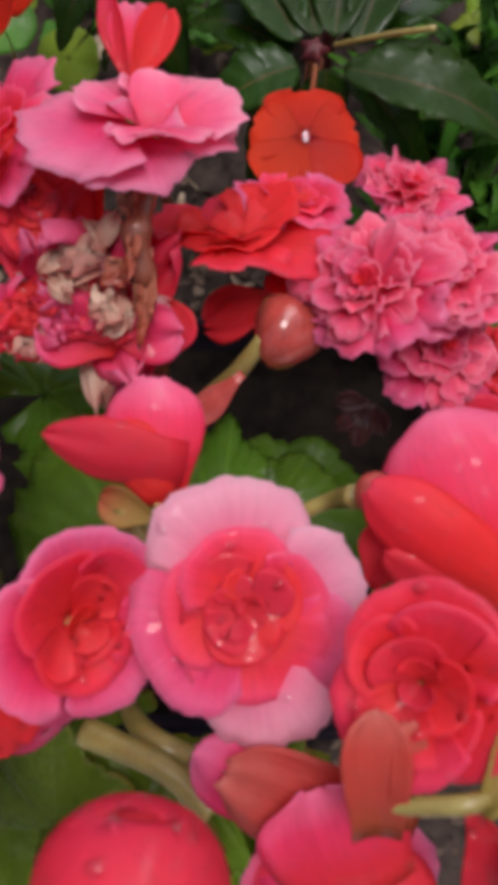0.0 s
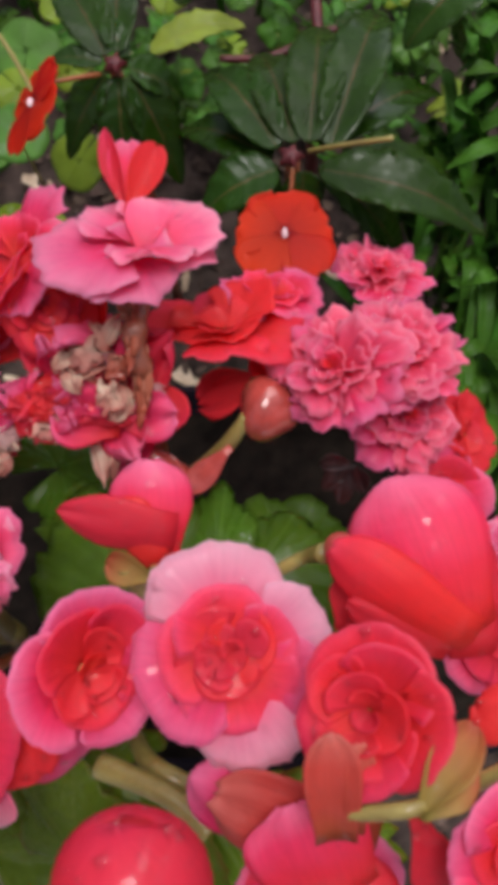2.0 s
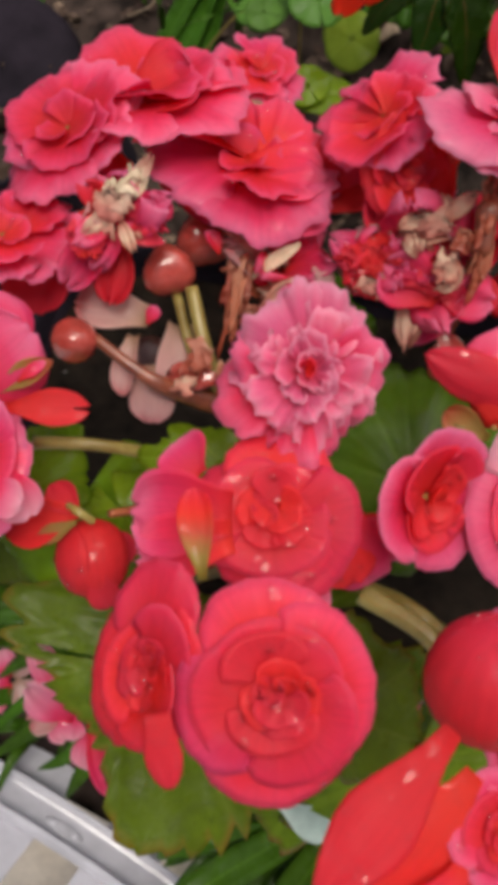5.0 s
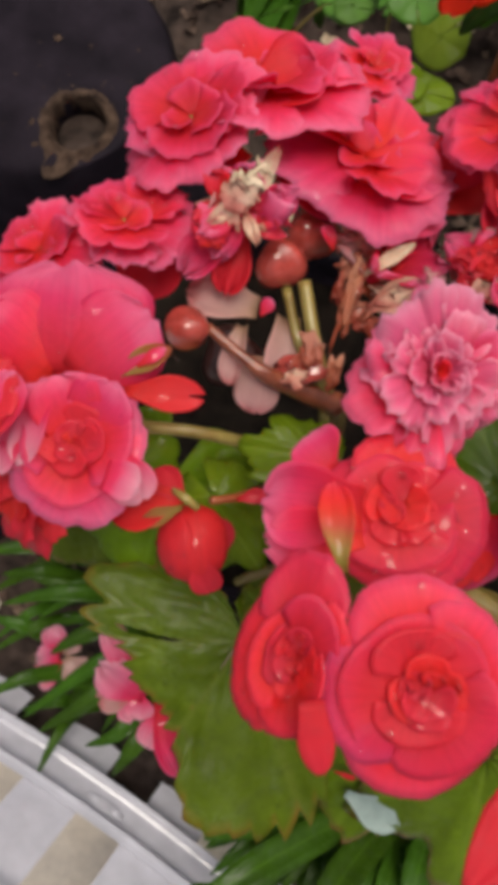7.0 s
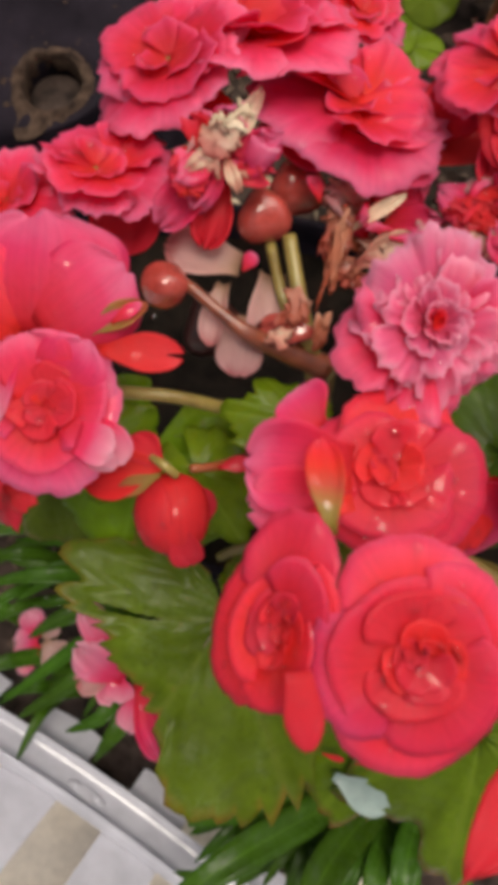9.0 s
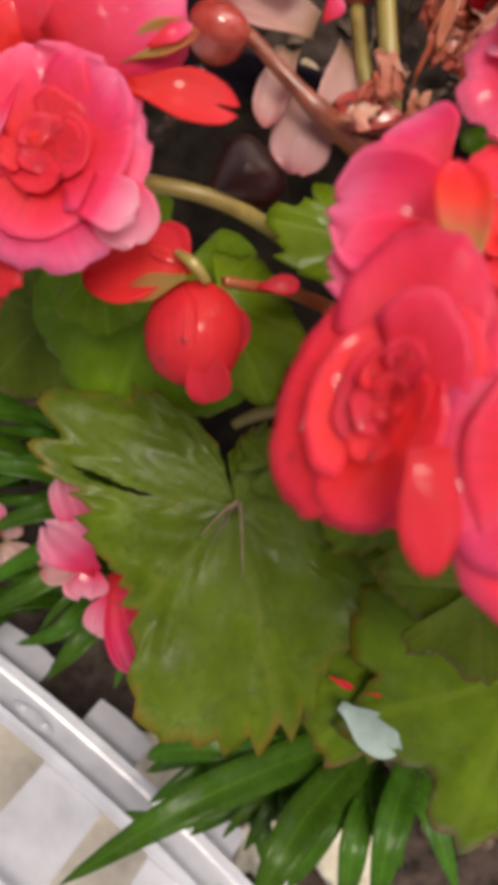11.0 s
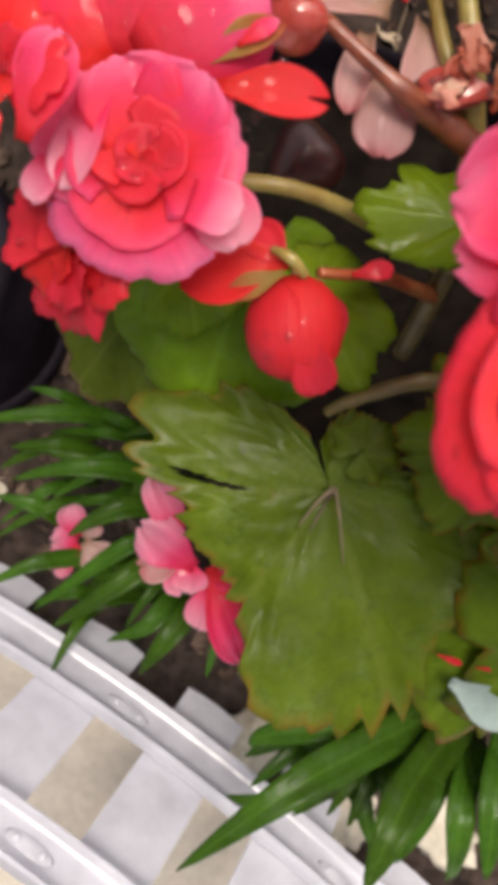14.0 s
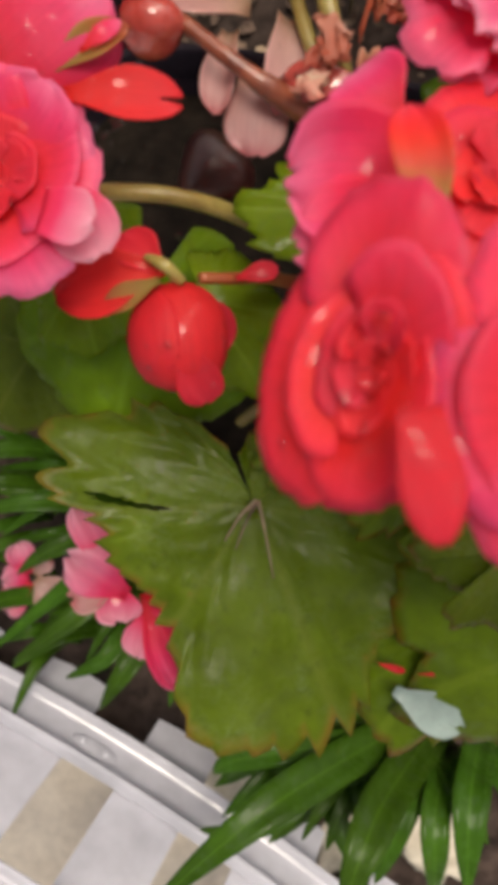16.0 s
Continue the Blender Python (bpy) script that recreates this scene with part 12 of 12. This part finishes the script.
blade_leaf(groundcover, [(0.0646, 0.5168, 0.1932), (0.0380, 0.5062, 0.2330), (0.0176, 0.5273, 0.2296)], 0.0031, m_grass, (0.03, 0.10, 0.99))
blade_leaf(groundcover, [(-0.0912, 0.4662, 0.1543), (-0.0820, 0.4626, 0.1945), (-0.0765, 0.4855, 0.1905)], 0.0033, m_grass, (0.03, 0.10, 0.99))
blade_leaf(groundcover, [(0.0583, 0.5751, 0.1948), (0.0663, 0.5545, 0.2301), (0.0809, 0.5704, 0.2237)], 0.0028, m_grass, (0.03, 0.10, 0.99))
blade_leaf(groundcover, [(-0.3082, 0.5843, 0.1986), (-0.2801, 0.5801, 0.2378), (-0.2703, 0.6095, 0.2355)], 0.0025, m_grass, (0.03, 0.10, 0.99))
blade_leaf(groundcover, [(0.0539, 0.5772, 0.1695), (0.0329, 0.5637, 0.2082), (0.0171, 0.5844, 0.2044)], 0.0025, m_grass, (0.03, 0.10, 0.99))
blade_leaf(groundcover, [(-0.2172, 0.5432, 0.2348), (-0.2146, 0.5306, 0.2727), (-0.2256, 0.5528, 0.2692)], 0.0026, m_grass, (0.03, 0.10, 0.99))
blade_leaf(groundcover, [(0.1125, 0.4546, 0.1761), (0.0994, 0.4449, 0.2156), (0.0964, 0.4633, 0.2106)], 0.0039, m_grass, (0.03, 0.10, 0.99))
blade_leaf(groundcover, [(-0.1628, 0.5105, 0.2202), (-0.1620, 0.5019, 0.2593), (-0.1709, 0.5252, 0.2560)], 0.0024, m_grass, (0.03, 0.10, 0.99))
blade_leaf(groundcover, [(-0.2140, 0.5946, 0.1816), (-0.1867, 0.5804, 0.2180), (-0.1710, 0.6016, 0.2130)], 0.0040, m_grass, (0.03, 0.10, 0.99))
blade_leaf(groundcover, [(-0.1658, 0.5263, 0.1524), (-0.1678, 0.5185, 0.1919), (-0.1789, 0.5406, 0.1883)], 0.0022, m_grass, (0.03, 0.10, 0.99))
blade_leaf(groundcover, [(-0.2805, 0.5024, 0.1891), (-0.2686, 0.4981, 0.2290), (-0.2739, 0.5232, 0.2261)], 0.0036, m_grass, (0.03, 0.10, 0.99))
blade_leaf(groundcover, [(0.0939, 0.3903, 0.1736), (0.0699, 0.3815, 0.2138), (0.0546, 0.3970, 0.2085)], 0.0034, m_grass, (0.03, 0.10, 0.99))
blade_leaf(groundcover, [(-0.3038, 0.4026, 0.2008), (-0.2904, 0.4022, 0.2417), (-0.2969, 0.4259, 0.2384)], 0.0019, m_grass, (0.03, 0.10, 0.99))
blade_leaf(groundcover, [(0.1239, 0.4057, 0.1604), (0.0989, 0.4048, 0.2029), (0.0845, 0.4273, 0.1996)], 0.0029, m_grass, (0.03, 0.10, 0.99))


# ---- fallen flowers ----
fallen = thing("fallen_flower", (-0.2862, -0.1687, 0.0488), "fallen faded pink flower caught on the strap leaves", "fallen flower", "fallen flowers")
lone_petal(fallen, (-0.2820, -0.1623, 0.0745), (-0.2958, -0.1447, 0.0784), (-0.04, 0.09, 0.99), 0.0109, mat=m_petal_pale, ruffle=0.25, cup=0.3)
lone_petal(fallen, (-0.2830, -0.1648, 0.0743), (-0.2992, -0.1720, 0.0759), (-0.04, 0.09, 0.99), 0.0109, mat=m_petal_pale, ruffle=0.25, cup=0.3)
lone_petal(fallen, (-0.2809, -0.1686, 0.0739), (-0.2934, -0.1922, 0.0718), (-0.04, 0.09, 0.99), 0.0118, mat=m_petal_pale, ruffle=0.25, cup=0.3)
lone_petal(fallen, (-0.2775, -0.1653, 0.0741), (-0.2585, -0.1769, 0.0726), (-0.04, 0.09, 0.99), 0.0143, mat=m_petal_faded, ruffle=0.25, cup=0.3)
lone_petal(fallen, (-0.2782, -0.1633, 0.0743), (-0.2739, -0.1488, 0.0756), (-0.04, 0.09, 0.99), 0.0093, mat=m_petal_faded, ruffle=0.25, cup=0.3)
fallen_b = thing("fallen_flower", (-0.1969, -0.1538, 0.1440), "fallen pink petals with wavy edges below the leaf", "fallen flower", "fallen flowers")
lone_petal(fallen_b, (-0.1861, -0.1446, 0.2753), (-0.2154, -0.1333, 0.2820), (-0.04, 0.09, 0.99), 0.0129, mat=m_petal_pale, ruffle=0.35, cup=0.4)
lone_petal(fallen_b, (-0.1952, -0.1343, 0.2764), (-0.2179, -0.1095, 0.2843), (-0.04, 0.09, 0.99), 0.0095, mat=m_petal_pale, ruffle=0.35, cup=0.4)
lone_petal(fallen_b, (-0.1919, -0.1407, 0.2737), (-0.2119, -0.1512, 0.2751), (-0.04, 0.09, 0.99), 0.0113, mat=m_petal_faded, ruffle=0.35, cup=0.4)
lone_petal(fallen_b, (-0.1914, -0.1420, 0.2736), (-0.1865, -0.1573, 0.2741), (-0.04, 0.09, 0.99), 0.0113, mat=m_petal_pale, ruffle=0.35, cup=0.4)
lone_petal(fallen_b, (-0.1790, -0.1430, 0.2652), (-0.1511, -0.1814, 0.2660), (-0.04, 0.09, 0.99), 0.0115, mat=m_petal_pink, ruffle=0.35, cup=0.4)
lone_petal(fallen_b, (-0.1747, -0.1493, 0.2625), (-0.1756, -0.1734, 0.2623), (-0.04, 0.09, 0.99), 0.0098, mat=m_petal_pale, ruffle=0.35, cup=0.4)
lone_petal(fallen_b, (-0.1801, -0.1464, 0.2649), (-0.1673, -0.1439, 0.2649), (-0.04, 0.09, 0.99), 0.0086, mat=m_petal_pink, ruffle=0.35, cup=0.4)


# ---- pots and fence ----
RING = (-0.3520, 0.2200, 0.2504)


def upturned_pot(hole):
    """An upturned black nursery pot with a large hole, off its middle, in its raised bottom."""
    hole = Vector(hole)
    mid = hole + Vector((-0.040, 0.042, 0.0))
    base = height(mid.x, mid.y)
    h = hole.z - base
    pot = thing("plant_pot", (mid.x, mid.y, base), "upturned black plastic plant pot with a muddy drain hole", "plant pot")
    rim = 56
    cx, cy = hole.x - mid.x, hole.y - mid.y
    verts, faces = [], []
    for k, (r, z, share) in enumerate(((0.020, h - 0.03, 1.0), (0.021, h - 0.004, 1.0), (0.024, h + 0.001, 1.0), (0.034, h + 0.001, 0.95), (0.070, h, 0.35), (0.090, h - 0.004, 0.0), (0.096, h - 0.016, 0.0), (0.108, 0.06, 0.0), (0.114, 0.056, 0.0), (0.116, 0.0, 0.0))):
        for i in range(rim):
            a = 2 * math.pi * i / rim
            verts.append((cx * share + r * math.cos(a), cy * share + r * math.sin(a), z))
    for k in range(9):
        for i in range(rim):
            i2 = (i + 1) % rim
            faces.append((k * rim + i, k * rim + i2, (k + 1) * rim + i2, (k + 1) * rim + i))
    child("body", mesh_of("body", verts, faces, m_black), pot)
    verts, faces = [], []
    for i in range(rim):
        a = 2 * math.pi * i / rim
        for r, z in ((0.0200, -0.014), (0.0205, 0.001), (0.0218, 0.0034), (0.0240, 0.003), (0.028, 0.0012)):
            p = Vector((math.cos(a), math.sin(a), 0))
            spill = max(0.0, -p.y) ** 6 * max(0.0, 0.6 - abs(p.x + 0.25)) * (r - 0.02) * 1500
            k = 1 + 0.07 * noise.noise(p * 2.1 + Vector((0, 0, r * 90))) + 0.05 * noise.noise(p * 9) + 0.12 * spill
            verts.append((cx + r * k * p.x, cy + r * k * p.y, h + z * (1 + 0.8 * noise.noise(p * 6)) / (1 + 0.6 * spill)))
    for i in range(rim):
        for j in range(4):
            a, b = i * 5 + j, ((i + 1) % rim) * 5 + j
            faces.append((a, b, b + 1, a + 1))
    child("mud_ring", mesh_of("mud_ring", verts, faces, m_mud), pot, None, "ring of dried mud round the hole")
    r = random.Random(41)
    verts, faces = [], []
    for i in range(70):
        a, d = r.uniform(0, 6.28), 0.026 + 0.05 * r.random() ** 2
        x, y = cx + d * math.cos(a), cy + d * math.sin(a)
        if x * x + y * y > 0.086 ** 2:
            continue
        size = r.choice((0.0006, 0.0009, 0.0014, 0.0028))
        k = len(verts)
        for q in range(6):
            s = size * r.uniform(0.5, 1.3)
            verts.append((x + s * math.cos(q * 1.047), y + s * math.sin(q * 1.047), h + 0.0012))
        verts.append((x, y, h + 0.0012 + size * 0.5))
        faces += [(k + q, k + (q + 1) % 6, k + 6) for q in range(6)]
    flecks = child("dried_mud", mesh_of("dried_mud", verts, faces, m_mud), pot, None, "flecks of dried mud")
    flecks["kind"] = "stuff"
    plug = ball_mesh("soil_plug", (0.0215, 0.0215, 0.006), m_soil, 20, 8)
    child("soil_plug", plug, pot, frame_of(pot) @ Matrix.Translation((cx, cy, h - 0.022)))


def small_pot(x, y, top):
    """A smaller black nursery pot, upside down like the other."""
    base = height(x, y) - 0.004
    h = top - base
    pot = thing("plant_pot", (x, y, base), "small upturned black plastic pot beside the begonia", "plant pot")
    child("rim", turned("rim", ((0.102, 0.0), (0.106, 0.0), (0.107, 0.02), (0.103, 0.0225), (0.099, 0.0225)), m_black), pot)
    child("body", turned("body", ((0.1005, 0.0225), (0.093, h - 0.010), (0.090, h - 0.002), (0.084, h), (0.070, h)), m_black), pot)
    child("base", turned("base", ((0.070, h), (0.067, h - 0.004), (0.012, h - 0.005), (0.011, h - 0.015), (0.001, h - 0.015)), m_black), pot)


def trough(x0, x1, y0, y1, rim):
    """The begonias' long black trough, rounded at its corners and filled with soil."""
    cx, cy, hx, hy = (x0 + x1) / 2, (y0 + y1) / 2, (x1 - x0) / 2, (y1 - y0) / 2
    base = height(cx, cy) - 0.02
    z = rim - base
    box = thing("planter", (cx, cy, base), "long black plastic planter full of begonias", "planter")
    n = 72

    def loop(k, h):
        out = []
        for i in range(n):
            a = 2 * math.pi * i / n
            c, q = math.cos(a), math.sin(a)
            r = (abs(c) ** 5 + abs(q) ** 5) ** -0.2
            out.append((hx * c * r - 0.12 * (1 - k) * c * r, hy * q * r - 0.12 * (1 - k) * q * r, h))
        return out

    def loft(name, rows, mat, cap=False):
        verts = [v for row in rows for v in row]
        faces = [(j * n + i, j * n + (i + 1) % n, (j + 1) * n + (i + 1) % n, (j + 1) * n + i) for j in range(len(rows) - 1) for i in range(n)]
        if cap:
            faces.append(tuple(range((len(rows) - 1) * n, len(rows) * n)))
        return mesh_of(name, verts, faces, mat)

    child("body", loft("body", [loop(0.75, 0), loop(0.95, z - 0.028), loop(1.0, z - 0.026), loop(1.02, z - 0.003), loop(1.0, z), loop(0.97, z - 0.003), loop(0.93, z - 0.06)], m_black), box)
    child("soil", loft("soil", [loop(0.96, z - 0.045), loop(0.7, z - 0.036), loop(0.4, z - 0.040)], m_peat, True), box)


FENCE_BOW = 0.16


def fence_line(x):
    """The first rail's place along the fence, which bows a little."""
    q = x + 0.19
    bow = min(q, FENCE_BOW)
    return -0.2894 - 0.328 * q - 0.338 * bow * (2 * q - bow)


def picket_fence():
    """Low white plastic edging that leans back: pickets behind channel rails with snap buttons."""
    fence = thing("picket_fence", (-0.2, -0.25, 0.0), "white plastic picket edging with snap-on rails", "fence")
    base = frame_of(fence).inverted()
    rise = Vector((-0.30, -0.704, 0.945)).normalized()

    def place(x, h, o):
        d = Vector((1, -0.328 - 0.676 * min(x + 0.19, FENCE_BOW), 0)).normalized()
        out = rise.cross(d).normalized()
        out = out if out.y > 0 else -out
        return base @ (Vector((x, fence_line(x), 0.0393)) + rise * h + out * o)

    span = [-0.62 + 0.01 * i for i in range(101)]
    section = [(0.0, -0.0185), (0.0112, -0.0185), (0.0126, -0.0176), (0.0128, -0.0164), (0.0116, -0.0154), (0.0040, -0.0146), (0.0025, -0.0130), (0.0025, 0.0128), (0.0040, 0.0144), (0.0116, 0.0152), (0.0130, 0.0163), (0.0128, 0.0177), (0.0112, 0.0187), (0.0, 0.0187)]
    n = len(section)
    for k in range(3):
        verts = [place(x, k * RAIL_GAP + h, o) for x in span for o, h in section]
        faces = [(i * n + j, i * n + (j + 1) % n, (i + 1) * n + (j + 1) % n, (i + 1) * n + j) for i in range(len(span) - 1) for j in range(n)]
        faces += [tuple(range(n)), tuple(range(len(verts) - 1, len(verts) - n - 1, -1))]
        rail = child("rail", mesh_of("rail", verts, faces, m_white, smooth=False), fence)
        for s in (-0.402, -0.212, -0.022, 0.168):
            x = s + k * 0.004
            at, side, top = place(x, k * RAIL_GAP, 0.003), place(x + 0.01, k * RAIL_GAP, 0.003), place(x, k * RAIL_GAP + 0.01, 0.003)
            m = frame_of(fence) @ along(at, side, (top - at).cross(side - at) * -1)
            plate = child("clip_plate", ball_mesh("clip_plate", (0.0065, 0.019, 0.0012), m_white, 20, 7), rail, m)
            for dy in (-0.0105, 0.0105):
                child("snap_button", ball_mesh("snap_button", (0.0036, 0.0036, 0.0055), m_white, 12, 7), plate, m @ Matrix.Translation((0, dy, 0.0016)))
    for i in range(-4, 8):
        x0 = -0.281 + 0.0965 * i
        verts = []
        for j in range(12):
            h = -0.058 + 0.40 * j / 11
            for face in (0.0, -0.0025):
                us = (0, 0.25, 0.5, 0.75, 1)
                for u in us if face == 0 else reversed(us):
                    verts.append(place(x0 + 0.053 * u, h, -0.0005 + face + 0.003 * math.sin(math.pi * u) - 0.003))
        faces = [(j * 10 + q, j * 10 + (q + 1) % 10, (j + 1) * 10 + (q + 1) % 10, (j + 1) * 10 + q) for j in range(11) for q in range(10)]
        faces += [tuple(range(9, -1, -1)), tuple(range(110, 120))]
        child("picket", mesh_of("picket", verts, faces, m_white, smooth=False), fence)


# ---- the ground ----
def height(x, y):
    d = y - 0.153
    return 0.85 * math.tanh(d * 0.25) + 0.008 * noise.noise(Vector((x * 9, y * 9, 0))) + 0.007 * noise.noise(Vector((x * 38, y * 38, 3))) + 0.003 * noise.noise(Vector((x * 90, y * 90, 5)))


def ground_sheet():
    def axis(centre):
        fine = [centre - 0.9 + 1.8 * i / 260 for i in range(261)]
        far = [1.2, 1.8, 3, 6, 12, 30, 80]
        return [centre - v for v in reversed(far)] + fine + [centre + v for v in far]

    xs, ys = axis(-0.1), axis(0.1)
    verts = [(x, y, height(x, y)) for y in ys for x in xs]
    n = len(xs)
    faces = [(j * n + i, j * n + i + 1, (j + 1) * n + i + 1, (j + 1) * n + i) for j in range(len(ys) - 1) for i in range(n - 1)]
    return mesh_of("ground", verts, faces, m_soil)


tagged(new("ground", ground_sheet()), "dark damp garden soil with bark and dead leaves", "ground", kind="structure")

RAIL_GAP = 0.1268
drops(begonia, [o for o in begonia.children if len(o.children) > 1])
upturned_pot(RING)
trough(-0.31, 0.20, -0.075, 0.20, 0.19)
small_pot(-0.470, -0.010, 0.13)
picket_fence()


def paving():
    """Pale paving behind the fence, a little above the soil."""
    verts, faces = [], []
    n = 30
    for j in range(n + 1):
        for i in range(n + 1):
            x = -1.3 + 2.4 * i / n
            y = fence_line(max(-0.6, min(0.4, x))) - 0.012 - 1.6 * (j / n) ** 1.5
            verts.append((x, y, height(x, y) + 0.016))
    for j in range(n):
        for i in range(n):
            k = j * (n + 1) + i
            faces.append((k, k + n + 1, k + n + 2, k + 1))
    return mesh_of("paving", verts, faces, m_paving)


tagged(new("pavement", paving()), "pale beige concrete paving behind the fence", "pavement", kind="structure")


def litter(count, seed, low, high, mat, name, box):
    """Scraps lying on the soil: curled bits of dead leaf or chips of bark."""
    r = random.Random(seed)
    verts, faces = [], []
    for i in range(count):
        x, y = r.uniform(box[0], box[1]), r.uniform(box[2], box[3])
        if y < fence_line(max(-0.6, min(0.4, x))) + 0.05:
            continue
        size = r.uniform(low, high)
        m = Matrix.Translation((x, y, height(x, y) + 0.002)) @ Euler((r.uniform(-0.5, 0.5), r.uniform(-0.5, 0.5), r.uniform(0, 6.28))).to_matrix().to_4x4()
        k = len(verts)
        wide = r.uniform(0.3, 0.95)
        for u in range(5):
            for v in range(3):
                pinch = 1 - abs(u - 2) * 0.28 + r.uniform(-0.12, 0.12)
                verts.append(m @ Vector(((u / 4 - 0.5) * size * 2, (v - 1) * size * wide * pinch, size * 0.3 * math.sin(u * 1.3 + i) + size * 0.12 * (v - 1) ** 2 + 0.001)))
        for u in range(4):
            for v in range(2):
                q = k + u * 3 + v
                faces.append((q, q + 3, q + 4, q + 1))
    return mesh_of(name, verts, faces, mat)


BED = (-0.65, 0.5, -0.28, 0.9)
tagged(new("leaf_litter", litter(1300, 11, 0.002, 0.009, m_litter, "leaf_litter", BED)), "scraps of brown dead leaves on the soil", "leaf litter", kind="stuff")
tagged(new("bark_chips", litter(2400, 12, 0.003, 0.012, m_bark, "bark_chips", BED)), "dark bark chips and crumbs of soil", "bark chips", kind="stuff")
tagged(new("dead_leaves", litter(60, 13, 0.010, 0.020, m_dead_leaf, "dead_leaves", (-0.25, 0.3, 0.2, 0.75))), "pale yellow fallen leaves among the plants", "fallen leaves", kind="stuff")


def twigs():
    r = random.Random(14)
    for i in range(16):
        x, y = r.uniform(-0.5, 0.2), r.uniform(-0.15, 0.65)
        a, length = r.uniform(0, 6.28), r.uniform(0.03, 0.09)
        pts = []
        for k in range(4):
            px, py = x + math.cos(a) * length * k / 3 + r.uniform(-0.004, 0.004), y + math.sin(a) * length * k / 3 + r.uniform(-0.004, 0.004)
            pts.append((px, py, height(px, py) + 0.004 + r.uniform(0, 0.004)))
        ob = new("twig", tube_mesh("twig", pts, [0.0013, 0.0012, 0.001, 0.0007], m_twig, 6))
        tagged(ob, "thin dry twig lying on the soil", "twig", "twigs")


twigs()


def stone(x, y, size, seed):
    r = random.Random(seed)
    me = ball_mesh("stone", size, m_stone, 24, 14)
    for v in me.vertices:
        v.co *= 1 + 0.45 * noise.noise(v.co * 70 + Vector((seed, 0, 0))) + 0.1 * noise.noise(v.co * 300)
    ob = new("stone", me)
    ob.matrix_world = Matrix.Translation((x, y, height(x, y) + size[2] * 0.05)) @ Matrix.Rotation(r.uniform(0, 6), 4, "Z")
    tagged(ob, "pale rounded stone beside the fence", "stone", "stones")


stone(-0.115, -0.235, (0.022, 0.016, 0.012), 3)
stone(-0.102, -0.306, (0.036, 0.027, 0.018), 4)
stone(0.012, -0.352, (0.030, 0.022, 0.014), 8)
stone(0.092, -0.332, (0.040, 0.028, 0.014), 9)
stone(-0.40, -0.16, (0.020, 0.014, 0.010), 5)
stone(-0.03, -0.28, (0.024, 0.016, 0.012), 6)
